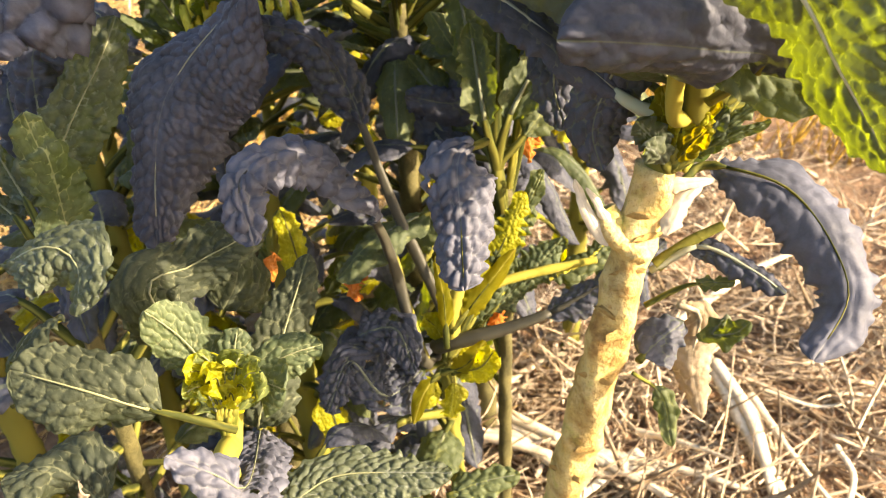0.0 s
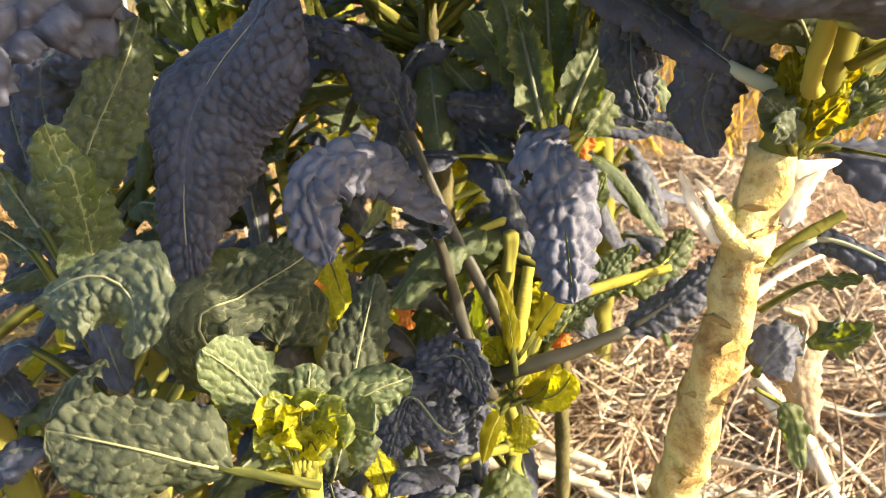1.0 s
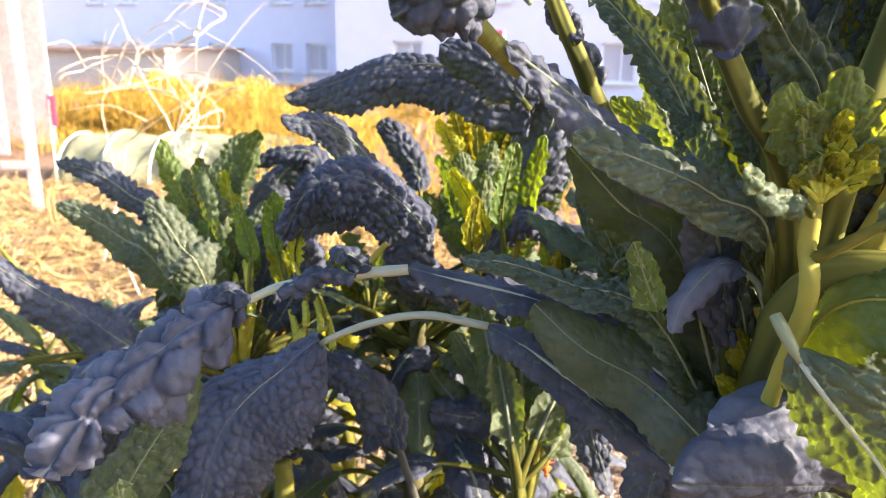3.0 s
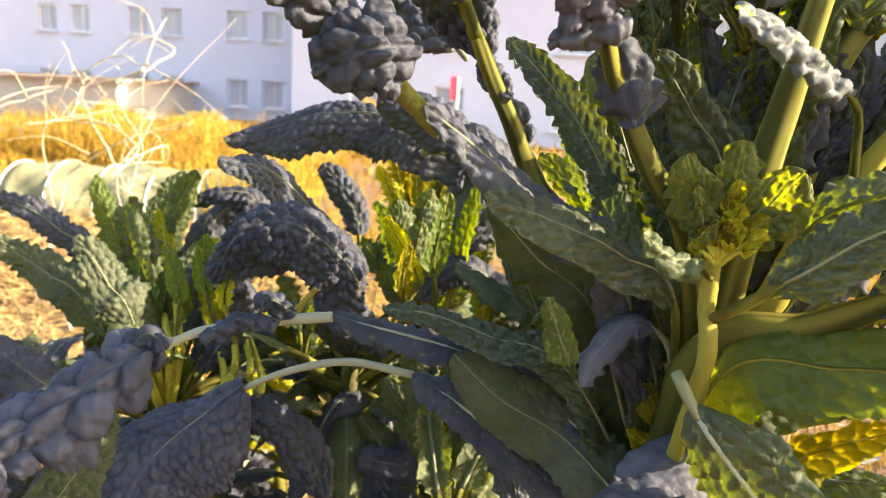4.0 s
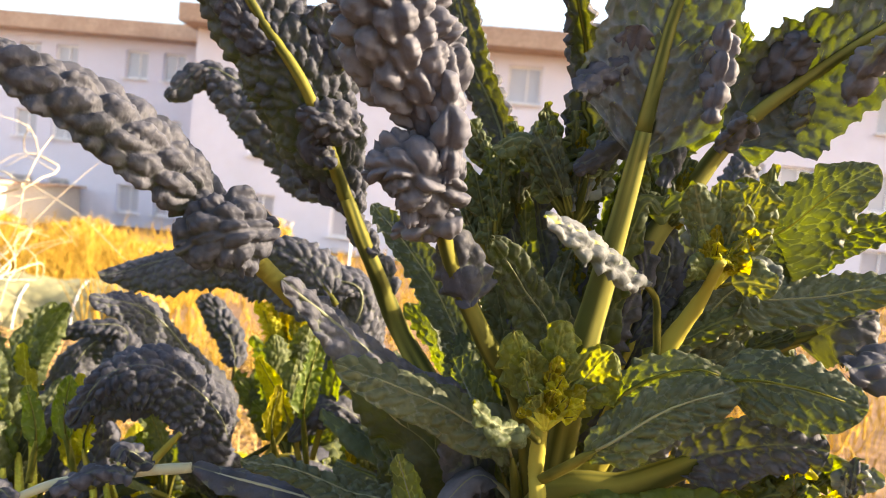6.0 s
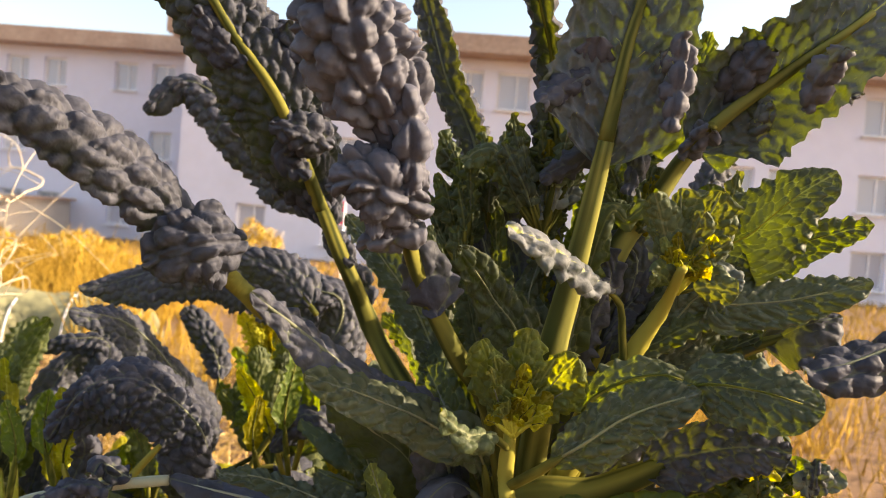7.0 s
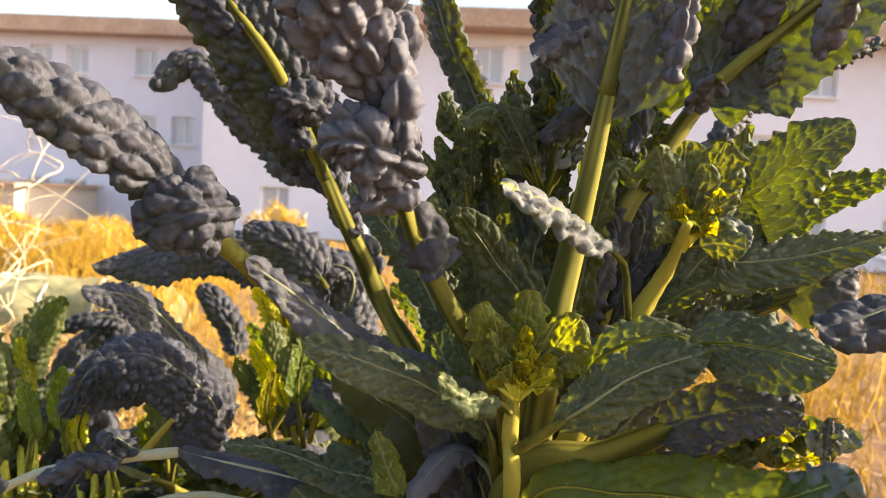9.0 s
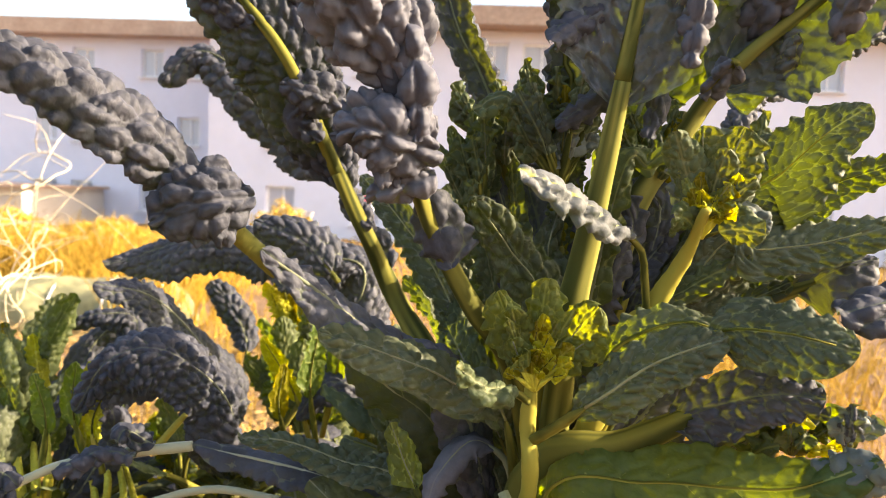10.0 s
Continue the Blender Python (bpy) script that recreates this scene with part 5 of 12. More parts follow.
leaf(tall_kale, [(0.191, 0.429, 1.359), (0.198, 0.420, 1.386), (0.205, 0.410, 1.403)], 0.0079, face=(-0.46, -0.89, -0.01), start=0.6, curl=0.8, cell=0.005, puff=0.002, ruffle=0.003, mat=M_CORE, rib=0.0019, side=-1, lobed=0.2, wave=0.06, stalk_mat=M_CORE)
leaf(tall_kale, [(0.191, 0.429, 1.359), (0.194, 0.420, 1.374), (0.201, 0.418, 1.381)], 0.0079, face=(-0.46, -0.89, 0.01), start=0.6, curl=0.8, cell=0.005, puff=0.002, ruffle=0.003, mat=M_HEART, rib=0.0019, side=-1, lobed=0.2, wave=0.06, stalk_mat=M_CORE)
leaf(tall_kale, [(0.191, 0.429, 1.359), (0.195, 0.419, 1.375), (0.204, 0.418, 1.382)], 0.0108, face=(-0.46, -0.89, 0.01), start=0.6, curl=0.8, cell=0.005, puff=0.002, ruffle=0.003, mat=M_SHOOT, rib=0.0019, side=-1, lobed=0.2, wave=0.06, stalk_mat=M_CORE)
leaf(tall_kale, [(0.191, 0.429, 1.359), (0.186, 0.421, 1.379), (0.180, 0.410, 1.391)], 0.0094, face=(-0.44, -0.90, 0.00), start=0.6, curl=0.8, cell=0.005, puff=0.002, ruffle=0.003, mat=M_CORE, rib=0.0019, side=-1, lobed=0.2, wave=0.06, stalk_mat=M_CORE)
leaf(tall_kale, [(0.191, 0.429, 1.359), (0.195, 0.420, 1.382), (0.199, 0.409, 1.396)], 0.0094, face=(-0.46, -0.89, -0.00), start=0.6, curl=0.8, cell=0.005, puff=0.002, ruffle=0.003, mat=M_HEART, rib=0.0019, side=-1, lobed=0.2, wave=0.06, stalk_mat=M_CORE)
leaf(tall_kale, [(0.191, 0.429, 1.359), (0.198, 0.419, 1.373), (0.202, 0.405, 1.378)], 0.0137, face=(-0.46, -0.89, 0.02), start=0.6, curl=0.8, cell=0.005, puff=0.002, ruffle=0.003, mat=M_SHOOT, rib=0.0019, side=-1, lobed=0.2, wave=0.06, stalk_mat=M_CORE)
leaf(tall_kale, [(0.191, 0.429, 1.359), (0.195, 0.420, 1.385), (0.203, 0.419, 1.403)], 0.0079, face=(-0.46, -0.89, -0.01), start=0.6, curl=0.8, cell=0.005, puff=0.002, ruffle=0.003, mat=M_CORE, rib=0.0019, side=-1, lobed=0.2, wave=0.06, stalk_mat=M_CORE)
leaf(tall_kale, [(0.191, 0.429, 1.359), (0.190, 0.420, 1.373), (0.190, 0.411, 1.380)], 0.0122, face=(-0.45, -0.89, 0.01), start=0.6, curl=0.8, cell=0.005, puff=0.002, ruffle=0.003, mat=M_HEART, rib=0.0019, side=-1, lobed=0.2, wave=0.06, stalk_mat=M_CORE)
leaf(tall_kale, [(0.191, 0.429, 1.359), (0.192, 0.420, 1.372), (0.193, 0.411, 1.377)], 0.0079, face=(-0.45, -0.89, 0.02), start=0.6, curl=0.8, cell=0.005, puff=0.002, ruffle=0.003, mat=M_SHOOT, rib=0.0019, side=-1, lobed=0.2, wave=0.06, stalk_mat=M_CORE)
leaf(tall_kale, [(0.373, 0.378, 1.358), (0.321, 0.366, 1.342), (0.279, 0.362, 1.327), (0.251, 0.366, 1.317)], 0.072, face=(-0.41, -0.52, 0.75), start=0.05, curl=1.5, cell=0.018, puff=0.007, ruffle=0.001, ragged=0.5)
leaf(tall_kale, [(0.125, 0.610, 0.950), (0.062, 0.575, 1.053), (-0.001, 0.606, 1.093), (-0.063, 0.633, 1.119), (-0.178, 0.656, 1.139)], 0.039, face=(-0.12, -0.56, 0.82), start=0.25, curl=0.9, cell=0.02, puff=0.002, rib=0.006, tip=12, rib_mat=M_PALE_RIB, rib_end=1)
leaf(tall_kale, [(-0.178, 0.656, 1.138), (-0.236, 0.653, 1.132), (-0.299, 0.647, 1.120), (-0.349, 0.628, 1.098), (-0.388, 0.599, 1.076), (-0.428, 0.560, 1.053), (-0.456, 0.522, 1.000)], 0.117, face=(0.20, -0.55, 0.81), start=0.42, curl=1.90, ragged=0.4, cell=0.03, puff=0.0184, rib=0.005, side=-1, rib_mat=M_PALE_RIB, lobed=0.35, wave=0.06, mat=M_BLOOM_LIT, net=0.2, rib_end=0.5)
leaf(tall_kale, [(-0.211, 0.651, 1.140), (-0.235, 0.649, 1.154), (-0.240, 0.636, 1.146)], 0.024, face=(0.10, -0.61, 0.79), start=0, curl=1.5, cell=0.014, puff=0.0078, ruffle=0.001, ragged=0.5)
leaf(tall_kale, [(-0.293, 0.642, 1.119), (-0.255, 0.638, 1.138), (-0.223, 0.633, 1.135)], 0.026, face=(0.12, -0.59, 0.80), start=0, curl=1.5, cell=0.014, puff=0.0078, ruffle=0.001, ragged=0.5)
leaf(tall_kale, [(-0.358, 0.630, 1.105), (-0.337, 0.636, 1.121), (-0.320, 0.633, 1.109)], 0.029, face=(0.19, -0.57, 0.80), start=0, curl=1.5, cell=0.014, puff=0.0078, ruffle=0.001, ragged=0.5)
leaf(tall_kale, [(0.125, 0.610, 0.950), (0.081, 0.609, 0.958), (0.002, 0.645, 1.014), (-0.056, 0.675, 1.050), (-0.102, 0.700, 1.068)], 0.046, face=(-0.11, -0.53, 0.84), start=0.2, curl=0.9, cell=0.02, puff=0.002, rib=0.006, tip=12, rib_mat=M_PALE_RIB, rib_end=1)
leaf(tall_kale, [(-0.102, 0.700, 1.068), (-0.173, 0.720, 1.071), (-0.252, 0.730, 1.046), (-0.312, 0.737, 1.006), (-0.375, 0.738, 0.944), (-0.404, 0.713, 0.865), (-0.412, 0.685, 0.775)], 0.159, face=(0.14, -0.54, 0.83), start=0.36, curl=1.5, ragged=0.5, cell=0.0125, puff=0.0065, rib=0.004, rib_mat=M_PALE_RIB, side=-1, mat=M_BLOOM_LIT, net=0.6, mid_rib=0.25)
leaf(tall_kale, [(0.125, 0.610, 0.950), (0.073, 0.546, 1.025), (0.026, 0.578, 1.065), (-0.027, 0.585, 1.093), (-0.069, 0.594, 1.129)], 0.070, face=(-0.24, -0.89, 0.39), start=0.2, curl=0.6, cell=0.012, puff=0.0015, ruffle=0.0015, ragged=0.35, lateral=0.03, net=0.2, mat=M_FLAT, side=1, rib=0.0035)
leaf(tall_kale, [(0.125, 0.610, 0.950), (0.022, 0.557, 1.128), (-0.040, 0.578, 1.149), (-0.088, 0.595, 1.161), (-0.131, 0.602, 1.164)], 0.038, face=(-0.01, -0.57, 0.82), start=0.2, curl=0.5, cell=0.0105, puff=0.0055, ruffle=0.0015, mat=M_FLAT, side=1, ragged=0.8, lateral=0.02)
leaf(tall_kale, [(0.096, 0.528, 1.144), (0.086, 0.531, 1.171), (0.059, 0.526, 1.187), (0.032, 0.518, 1.162), (0.024, 0.517, 1.135)], 0.038, face=(-0.11, -0.58, 0.81), start=0.3, ragged=0.3, curl=1.3, cell=0.014, puff=0.0015, mat=M_BLOOM_LIT, net=0.2, rib=0.003, rib_mat=M_DULLRIB, mid_rib=0.3)
leaf(tall_kale, [(0.125, 0.610, 0.950), (0.042, 0.632, 1.086), (0.008, 0.642, 1.153), (-0.017, 0.650, 1.207)], 0.045, face=(-0.08, -0.95, 0.31), start=0.2, curl=0.5, cell=0.0105, puff=0.0055, ruffle=0.0015, mat=M_FLAT, side=1, ragged=0.8, lateral=0.02)
leaf(tall_kale, [(0.125, 0.610, 0.950), (0.091, 0.568, 1.137), (0.044, 0.598, 1.168), (-0.000, 0.626, 1.200), (-0.027, 0.632, 1.225)], 0.055, face=(-0.09, -0.58, 0.81), start=0.2, curl=0.8, puff=0.003, cell=0.009, lateral=0.022, mat=M_FLAT, side=1)
leaf(tall_kale, [(0.069, 0.454, 1.173), (0.078, 0.443, 1.156), (0.093, 0.430, 1.133), (0.138, 0.424, 1.080), (0.162, 0.422, 1.043), (0.202, 0.414, 0.985)], 0.070, start=0.1, stalk_mat=M_SOFTRIB, face=(-0.7, -0.2, 0.6), curl=0.4, cell=0.012, puff=0.003, side=1, rib=0.0042, mat=M_GLOW, rib_mat=M_PALE_RIB, mid_rib=0.55, lateral=0.022, ragged=0.6, thin=(0.4, 1.3))
leaf(tall_kale, [(0.129, 0.577, 0.973), (0.141, 0.486, 1.031), (0.104, 0.463, 1.045), (0.059, 0.444, 1.056), (0.010, 0.438, 1.060)], 0.104, face=(-0.45, -0.88, -0.1), start=0.33, curl=1.25, cell=0.02, puff=0.0035, ruffle=0.001, ragged=0.15, mat=M_DARK, net=0.02, mid_rib=0.2, wave=0.008, tip=5, side=-1)
leaf(tall_kale, [(0.120, 0.620, 0.860), (0.147, 0.680, 0.870), (0.184, 0.664, 0.874), (0.223, 0.641, 0.865), (0.251, 0.604, 0.835), (0.262, 0.572, 0.798), (0.230, 0.534, 0.761)], 0.075, face=(-0.18, -0.51, 0.84), start=0.25, curl=1.0, cell=0.018, puff=0.002, net=0.4, mat=M_BLOOM_LIT, mid_rib=0.4, rib=0.005, side=1)
young_kale = thing("kale_plant", "kale plant with many arching stalks and hanging leaves", "kale plant", "kale plants", at=(0, 0, 0))
stem(young_kale, [(-0.110, 0.820, -0.020), (-0.110, 0.800, 0.300), (-0.115, 0.790, 0.600), (-0.100, 0.800, 0.750)], [0.011, 0.011, 0.01, 0.007], mat=M_RIB, knots=0.15)
leaf(young_kale, [(-0.112, 0.790, 0.580), (-0.108, 0.755, 0.642), (-0.165, 0.788, 0.771), (-0.209, 0.811, 0.901), (-0.239, 0.799, 0.967), (-0.295, 0.781, 0.989), (-0.321, 0.749, 0.981)], 0.072, face=(0.15, -0.57, 0.81), start=0.6, rib=0.007, rib_mat=M_SHADED_RIB, curl=1.5, cell=0.014, puff=0.0078, ruffle=0.001, ragged=0.5)
# on this leaf and the next the pale tone stands in for sun
leaf(young_kale, [(-0.112, 0.790, 0.580), (-0.134, 0.724, 0.596), (-0.164, 0.751, 0.708), (-0.168, 0.680, 0.827), (-0.172, 0.608, 0.903), (-0.208, 0.564, 0.938), (-0.231, 0.523, 0.933), (-0.219, 0.499, 0.888)], 0.070, face=(0.15, -0.53, 0.84), start=0.52, curl=1.4, ragged=0.5, cell=0.013, puff=0.008, rib=0.007, rib_mat=M_SHADED_RIB, mat=M_BLOOM_LIT)
leaf(young_kale, [(-0.044, 0.616, 0.926), (-0.064, 0.578, 0.927), (-0.061, 0.544, 0.887), (-0.058, 0.515, 0.838)], 0.070, face=(0.10, -0.88, 0.47), start=0.15, curl=1.2, ragged=0.4, cell=0.011, puff=0.006, holes=[(0.3, 0.62, 0.005)], tip=6, mat=M_BLOOM_LIT, mid_rib=0.4)
leaf(young_kale, [(-0.112, 0.790, 0.580), (-0.114, 0.736, 0.611), (-0.012, 0.737, 0.648), (0.078, 0.754, 0.694), (0.148, 0.785, 0.730)], 0.053, face=(0.01, -0.46, 0.89), start=0.55, rib=0.009, curl=0.9, puff=0.003, rib_mat=M_SHADED_RIB)
leaf(young_kale, [(-0.112, 0.790, 0.580), (-0.103, 0.772, 0.630), (-0.034, 0.797, 0.656), (0.056, 0.823, 0.678), (0.106, 0.870, 0.705)], 0.042, face=(0.02, -0.47, 0.88), start=0.6, rib=0.009, rib_mat=M_CORE, mat=M_GREEN)
leaf(young_kale, [(-0.097, 0.698, 0.601), (-0.063, 0.689, 0.618), (-0.046, 0.685, 0.646)], 0.039, face=(0.07, -0.77, 0.63), start=0.1, mat=M_CORE, curl=0.4, puff=0.001, ruffle=0.005)
leaf(young_kale, [(-0.112, 0.790, 0.580), (-0.203, 0.706, 0.641), (-0.160, 0.701, 0.662), (-0.135, 0.670, 0.623)], 0.072, face=(0.10, -0.44, 0.89), start=0.2, curl=0.8, cell=0.009, puff=0.006, ruffle=0.004, lobed=0.4, holes=[(0.5, 0.4, 0.006), (0.7, -0.4, 0.005), (0.35, -0.5, 0.004)])
leaf(young_kale, [(-0.112, 0.790, 0.580), (-0.169, 0.676, 0.582), (-0.211, 0.676, 0.632), (-0.233, 0.636, 0.589)], 0.072, face=(0.24, -0.75, 0.61), start=0.2, curl=0.8, cell=0.009, puff=0.006, ruffle=0.004, lobed=0.4, holes=[(0.6, 0.3, 0.006), (0.4, -0.4, 0.005)])
small_kale = thing("kale_plant", "low kale plant with frilled grey-green leaves and a yellow heart", "kale plant", "kale plants", at=(0, 0, 0))
stem(small_kale, [(-0.270, 0.560, -0.020), (-0.265, 0.545, 0.300), (-0.233, 0.397, 0.719), (-0.243, 0.434, 0.744), (-0.247, 0.462, 0.773)], [0.02, 0.02, 0.018, 0.014, 0.008], mat=M_SHOOT)
leaf(small_kale, [(-0.247, 0.455, 0.761), (-0.279, 0.469, 0.812), (-0.304, 0.463, 0.849)], 0.048, face=(0.42, -0.71, 0.56), start=0.3, curl=0.4, cell=0.0065, puff=0.0018, ruffle=0.003, lateral=0.016, mat=M_YOUNG, side=1, rib=0.003)
leaf(small_kale, [(-0.247, 0.455, 0.761), (-0.222, 0.459, 0.782), (-0.194, 0.444, 0.790)], 0.050, face=(0.34, -0.71, 0.62), start=0.3, curl=0.4, cell=0.0065, puff=0.0018, ruffle=0.003, lateral=0.016, mat=M_YOUNG, side=1, rib=0.003)
leaf(small_kale, [(-0.247, 0.455, 0.761), (-0.207, 0.470, 0.797), (-0.171, 0.481, 0.807)], 0.037, face=(0.32, -0.73, 0.60), start=0.3, curl=0.4, cell=0.0065, puff=0.0018, ruffle=0.003, lateral=0.016, mat=M_YOUNG, side=1, rib=0.003)
leaf(small_kale, [(-0.247, 0.455, 0.761), (-0.242, 0.470, 0.804), (-0.239, 0.480, 0.822)], 0.030, face=(0.37, -0.72, 0.58), start=0.3, curl=0.4, cell=0.0065, puff=0.0018, ruffle=0.003, lateral=0.016, mat=M_YOUNG, side=1, rib=0.003)
leaf(small_kale, [(-0.243, 0.430, 0.749), (-0.258, 0.446, 0.798), (-0.266, 0.432, 0.815)], 0.035, face=(0.39, -0.70, 0.59), start=0.3, curl=0.7, cell=0.0055, puff=0.002, ruffle=0.0045, lateral=0.009, mat=M_CORE, stalk_mat=M_SHOOT, side=1, rib=0.0042, mid_rib=0.4)
leaf(small_kale, [(-0.243, 0.430, 0.749), (-0.228, 0.448, 0.795), (-0.208, 0.438, 0.812)], 0.040, face=(0.36, -0.71, 0.60), start=0.3, curl=0.7, cell=0.0055, puff=0.002, ruffle=0.0045, lateral=0.009, mat=M_HEART, stalk_mat=M_SHOOT, side=1, rib=0.0042, mid_rib=0.4)
leaf(small_kale, [(-0.243, 0.430, 0.749), (-0.248, 0.445, 0.793), (-0.243, 0.423, 0.814)], 0.032, face=(0.38, -0.70, 0.60), start=0.3, curl=0.7, cell=0.0055, puff=0.002, ruffle=0.0045, lateral=0.009, mat=M_CORE, stalk_mat=M_SHOOT, side=1, rib=0.0042, mid_rib=0.4)
leaf(small_kale, [(-0.243, 0.430, 0.749), (-0.235, 0.451, 0.802), (-0.226, 0.451, 0.819)], 0.032, face=(0.37, -0.72, 0.59), start=0.3, curl=0.7, cell=0.0055, puff=0.002, ruffle=0.0045, lateral=0.009, mat=M_HEART, stalk_mat=M_SHOOT, side=1, rib=0.0042, mid_rib=0.4)
leaf(small_kale, [(-0.243, 0.430, 0.749), (-0.243, 0.448, 0.799), (-0.236, 0.438, 0.817)], 0.025, face=(0.38, -0.71, 0.59), start=0.3, curl=0.7, cell=0.0055, puff=0.002, ruffle=0.0045, lateral=0.009, mat=M_CORE, stalk_mat=M_SHOOT, side=1, rib=0.0042, mid_rib=0.4)
leaf(small_kale, [(-0.243, 0.430, 0.749), (-0.253, 0.450, 0.803), (-0.260, 0.448, 0.822)], 0.028, face=(0.39, -0.71, 0.59), start=0.3, curl=0.7, cell=0.0055, puff=0.002, ruffle=0.0045, lateral=0.009, mat=M_HEART, stalk_mat=M_SHOOT, side=1, rib=0.0042, mid_rib=0.4)
leaf(small_kale, [(-0.243, 0.430, 0.749), (-0.233, 0.445, 0.790), (-0.217, 0.429, 0.799)], 0.026, face=(0.36, -0.71, 0.61), start=0.3, curl=0.7, cell=0.0055, puff=0.002, ruffle=0.0045, lateral=0.009, mat=M_CORE, stalk_mat=M_SHOOT, side=1, rib=0.0042, mid_rib=0.4)
leaf(small_kale, [(-0.243, 0.430, 0.749), (-0.259, 0.441, 0.790), (-0.268, 0.423, 0.800)], 0.023, face=(0.39, -0.69, 0.60), start=0.3, curl=0.7, cell=0.0055, puff=0.002, ruffle=0.0045, lateral=0.009, mat=M_HEART, stalk_mat=M_SHOOT, side=1, rib=0.0042, mid_rib=0.4)
leaf(small_kale, [(-0.243, 0.430, 0.749), (-0.238, 0.441, 0.785), (-0.227, 0.423, 0.792)], 0.023, face=(0.37, -0.70, 0.61), start=0.3, curl=0.7, cell=0.0055, puff=0.002, ruffle=0.0045, lateral=0.009, mat=M_CORE, stalk_mat=M_SHOOT, side=1, rib=0.0042, mid_rib=0.4)
# shade is painted into the dark tone of these low leaves
leaf(small_kale, [(-0.268, 0.545, 0.660), (-0.235, 0.474, 0.731), (-0.223, 0.526, 0.777), (-0.207, 0.583, 0.830)], 0.055, face=(0.32, -0.75, 0.58), start=0.25, curl=0.5, cell=0.0105, puff=0.0033, ruffle=0.0015, mat=M_SHADE_GREEN, side=1, ragged=0.8, lateral=0.02)
leaf(small_kale, [(-0.231, 0.424, 0.765), (-0.282, 0.404, 0.802), (-0.321, 0.391, 0.830), (-0.375, 0.393, 0.845)], 0.067, face=(-0.64, -0.49, 0.59), start=0.35, curl=0.5, cell=0.009, puff=0.0025, ruffle=0.002, lateral=0.022, mat=M_SHADE_GREEN, side=1, rib=0.0034, mid_rib=0.5, tip=6, rib_mat=M_SOFTRIB, stalk_mat=M_RIB)
leaf(small_kale, [(-0.268, 0.545, 0.660), (-0.207, 0.376, 0.757), (-0.219, 0.357, 0.787), (-0.249, 0.353, 0.806)], 0.059, face=(0.21, -0.34, 0.92), start=0.1, curl=0.8, cell=0.011, puff=0.004, lateral=0.024, side=1, rib_mat=M_DULLRIB, mat=M_BLOOM_LIT, rib=0.003, mid_rib=0.4, ragged=0.5, holes=((0.72, -0.25, 0.0035),))
leaf(small_kale, [(-0.268, 0.545, 0.660), (-0.211, 0.409, 0.695), (-0.157, 0.429, 0.715), (-0.066, 0.439, 0.711)], 0.059, face=(0.13, -0.36, 0.93), start=0.2, curl=0.6, cell=0.0075, puff=0.0027, lateral=0.02, mat=M_FLAT)
leaf(small_kale, [(-0.079, 0.485, 0.632), (-0.049, 0.495, 0.642), (-0.013, 0.503, 0.647)], 0.031, face=(0.04, -0.36, 0.93), start=0.1, curl=0.8, cell=0.009, puff=0.003, mat=M_GREEN)
leaf(small_kale, [(-0.268, 0.545, 0.660), (-0.328, 0.515, 0.824), (-0.303, 0.550, 0.837), (-0.263, 0.566, 0.854), (-0.246, 0.595, 0.859)], 0.065, face=(0.42, -0.77, 0.48), start=0.35, curl=0.5, cell=0.0105, puff=0.0033, ruffle=0.0015, mat=M_SHADE_GREEN, side=1, ragged=0.8, lateral=0.02)
leaf(small_kale, [(-0.413, 0.425, 0.888), (-0.345, 0.423, 0.929), (-0.311, 0.413, 0.924), (-0.301, 0.387, 0.898)], 0.066, face=(-0.62, -0.31, 0.72), start=0.3, curl=0.9, cell=0.008, puff=0.0030, lateral=0.024, mat=M_FLAT)
leaf(small_kale, [(-0.368, 0.454, 0.848), (-0.377, 0.432, 0.853), (-0.380, 0.403, 0.844)], 0.060, face=(-0.62, -0.31, 0.72), start=0.1, curl=0.8, cell=0.009, puff=0.0030, lateral=0.024, rib=0.003, mid_rib=0.4, ragged=0.5, mat=M_SHADE_GREEN)
leaf(small_kale, [(-0.305, 0.357, 0.748), (-0.340, 0.361, 0.782), (-0.373, 0.346, 0.784)], 0.069, face=(-0.62, -0.31, 0.72), start=0.1, curl=0.8, cell=0.009, puff=0.0030, lateral=0.024, rib=0.003, mid_rib=0.4, ragged=0.5, mat=M_SHADE_GREEN)
leaf(small_kale, [(-0.294, 0.561, 0.774), (-0.279, 0.582, 0.805), (-0.289, 0.597, 0.833)], 0.074, face=(0.37, -0.78, 0.50), start=0.1, curl=0.8, cell=0.009, puff=0.0030, lateral=0.024, rib=0.003, mid_rib=0.4, ragged=0.5, mat=M_SHADE_GREEN)
side_kale = thing("kale_plant", "kale plant with grey-green leaves on yellow stalks", "kale plant", "kale plants", at=(0, 0, 0))
stem(side_kale, [(-0.500, 0.620, -0.020), (-0.480, 0.620, 0.400), (-0.460, 0.600, 0.750)], [0.012, 0.011, 0.009], mat=M_OLDSTEM)
leaf(side_kale, [(-0.465, 0.605, 0.700), (-0.469, 0.628, 0.871), (-0.444, 0.643, 0.929), (-0.409, 0.669, 0.986), (-0.394, 0.693, 1.022)], 0.067, face=(0.54, -0.78, 0.31), start=0.4, curl=0.5, cell=0.0105, puff=0.0055, ruffle=0.0015, mat=M_FLAT, side=1, ragged=0.8, lateral=0.02, detail=0.7)
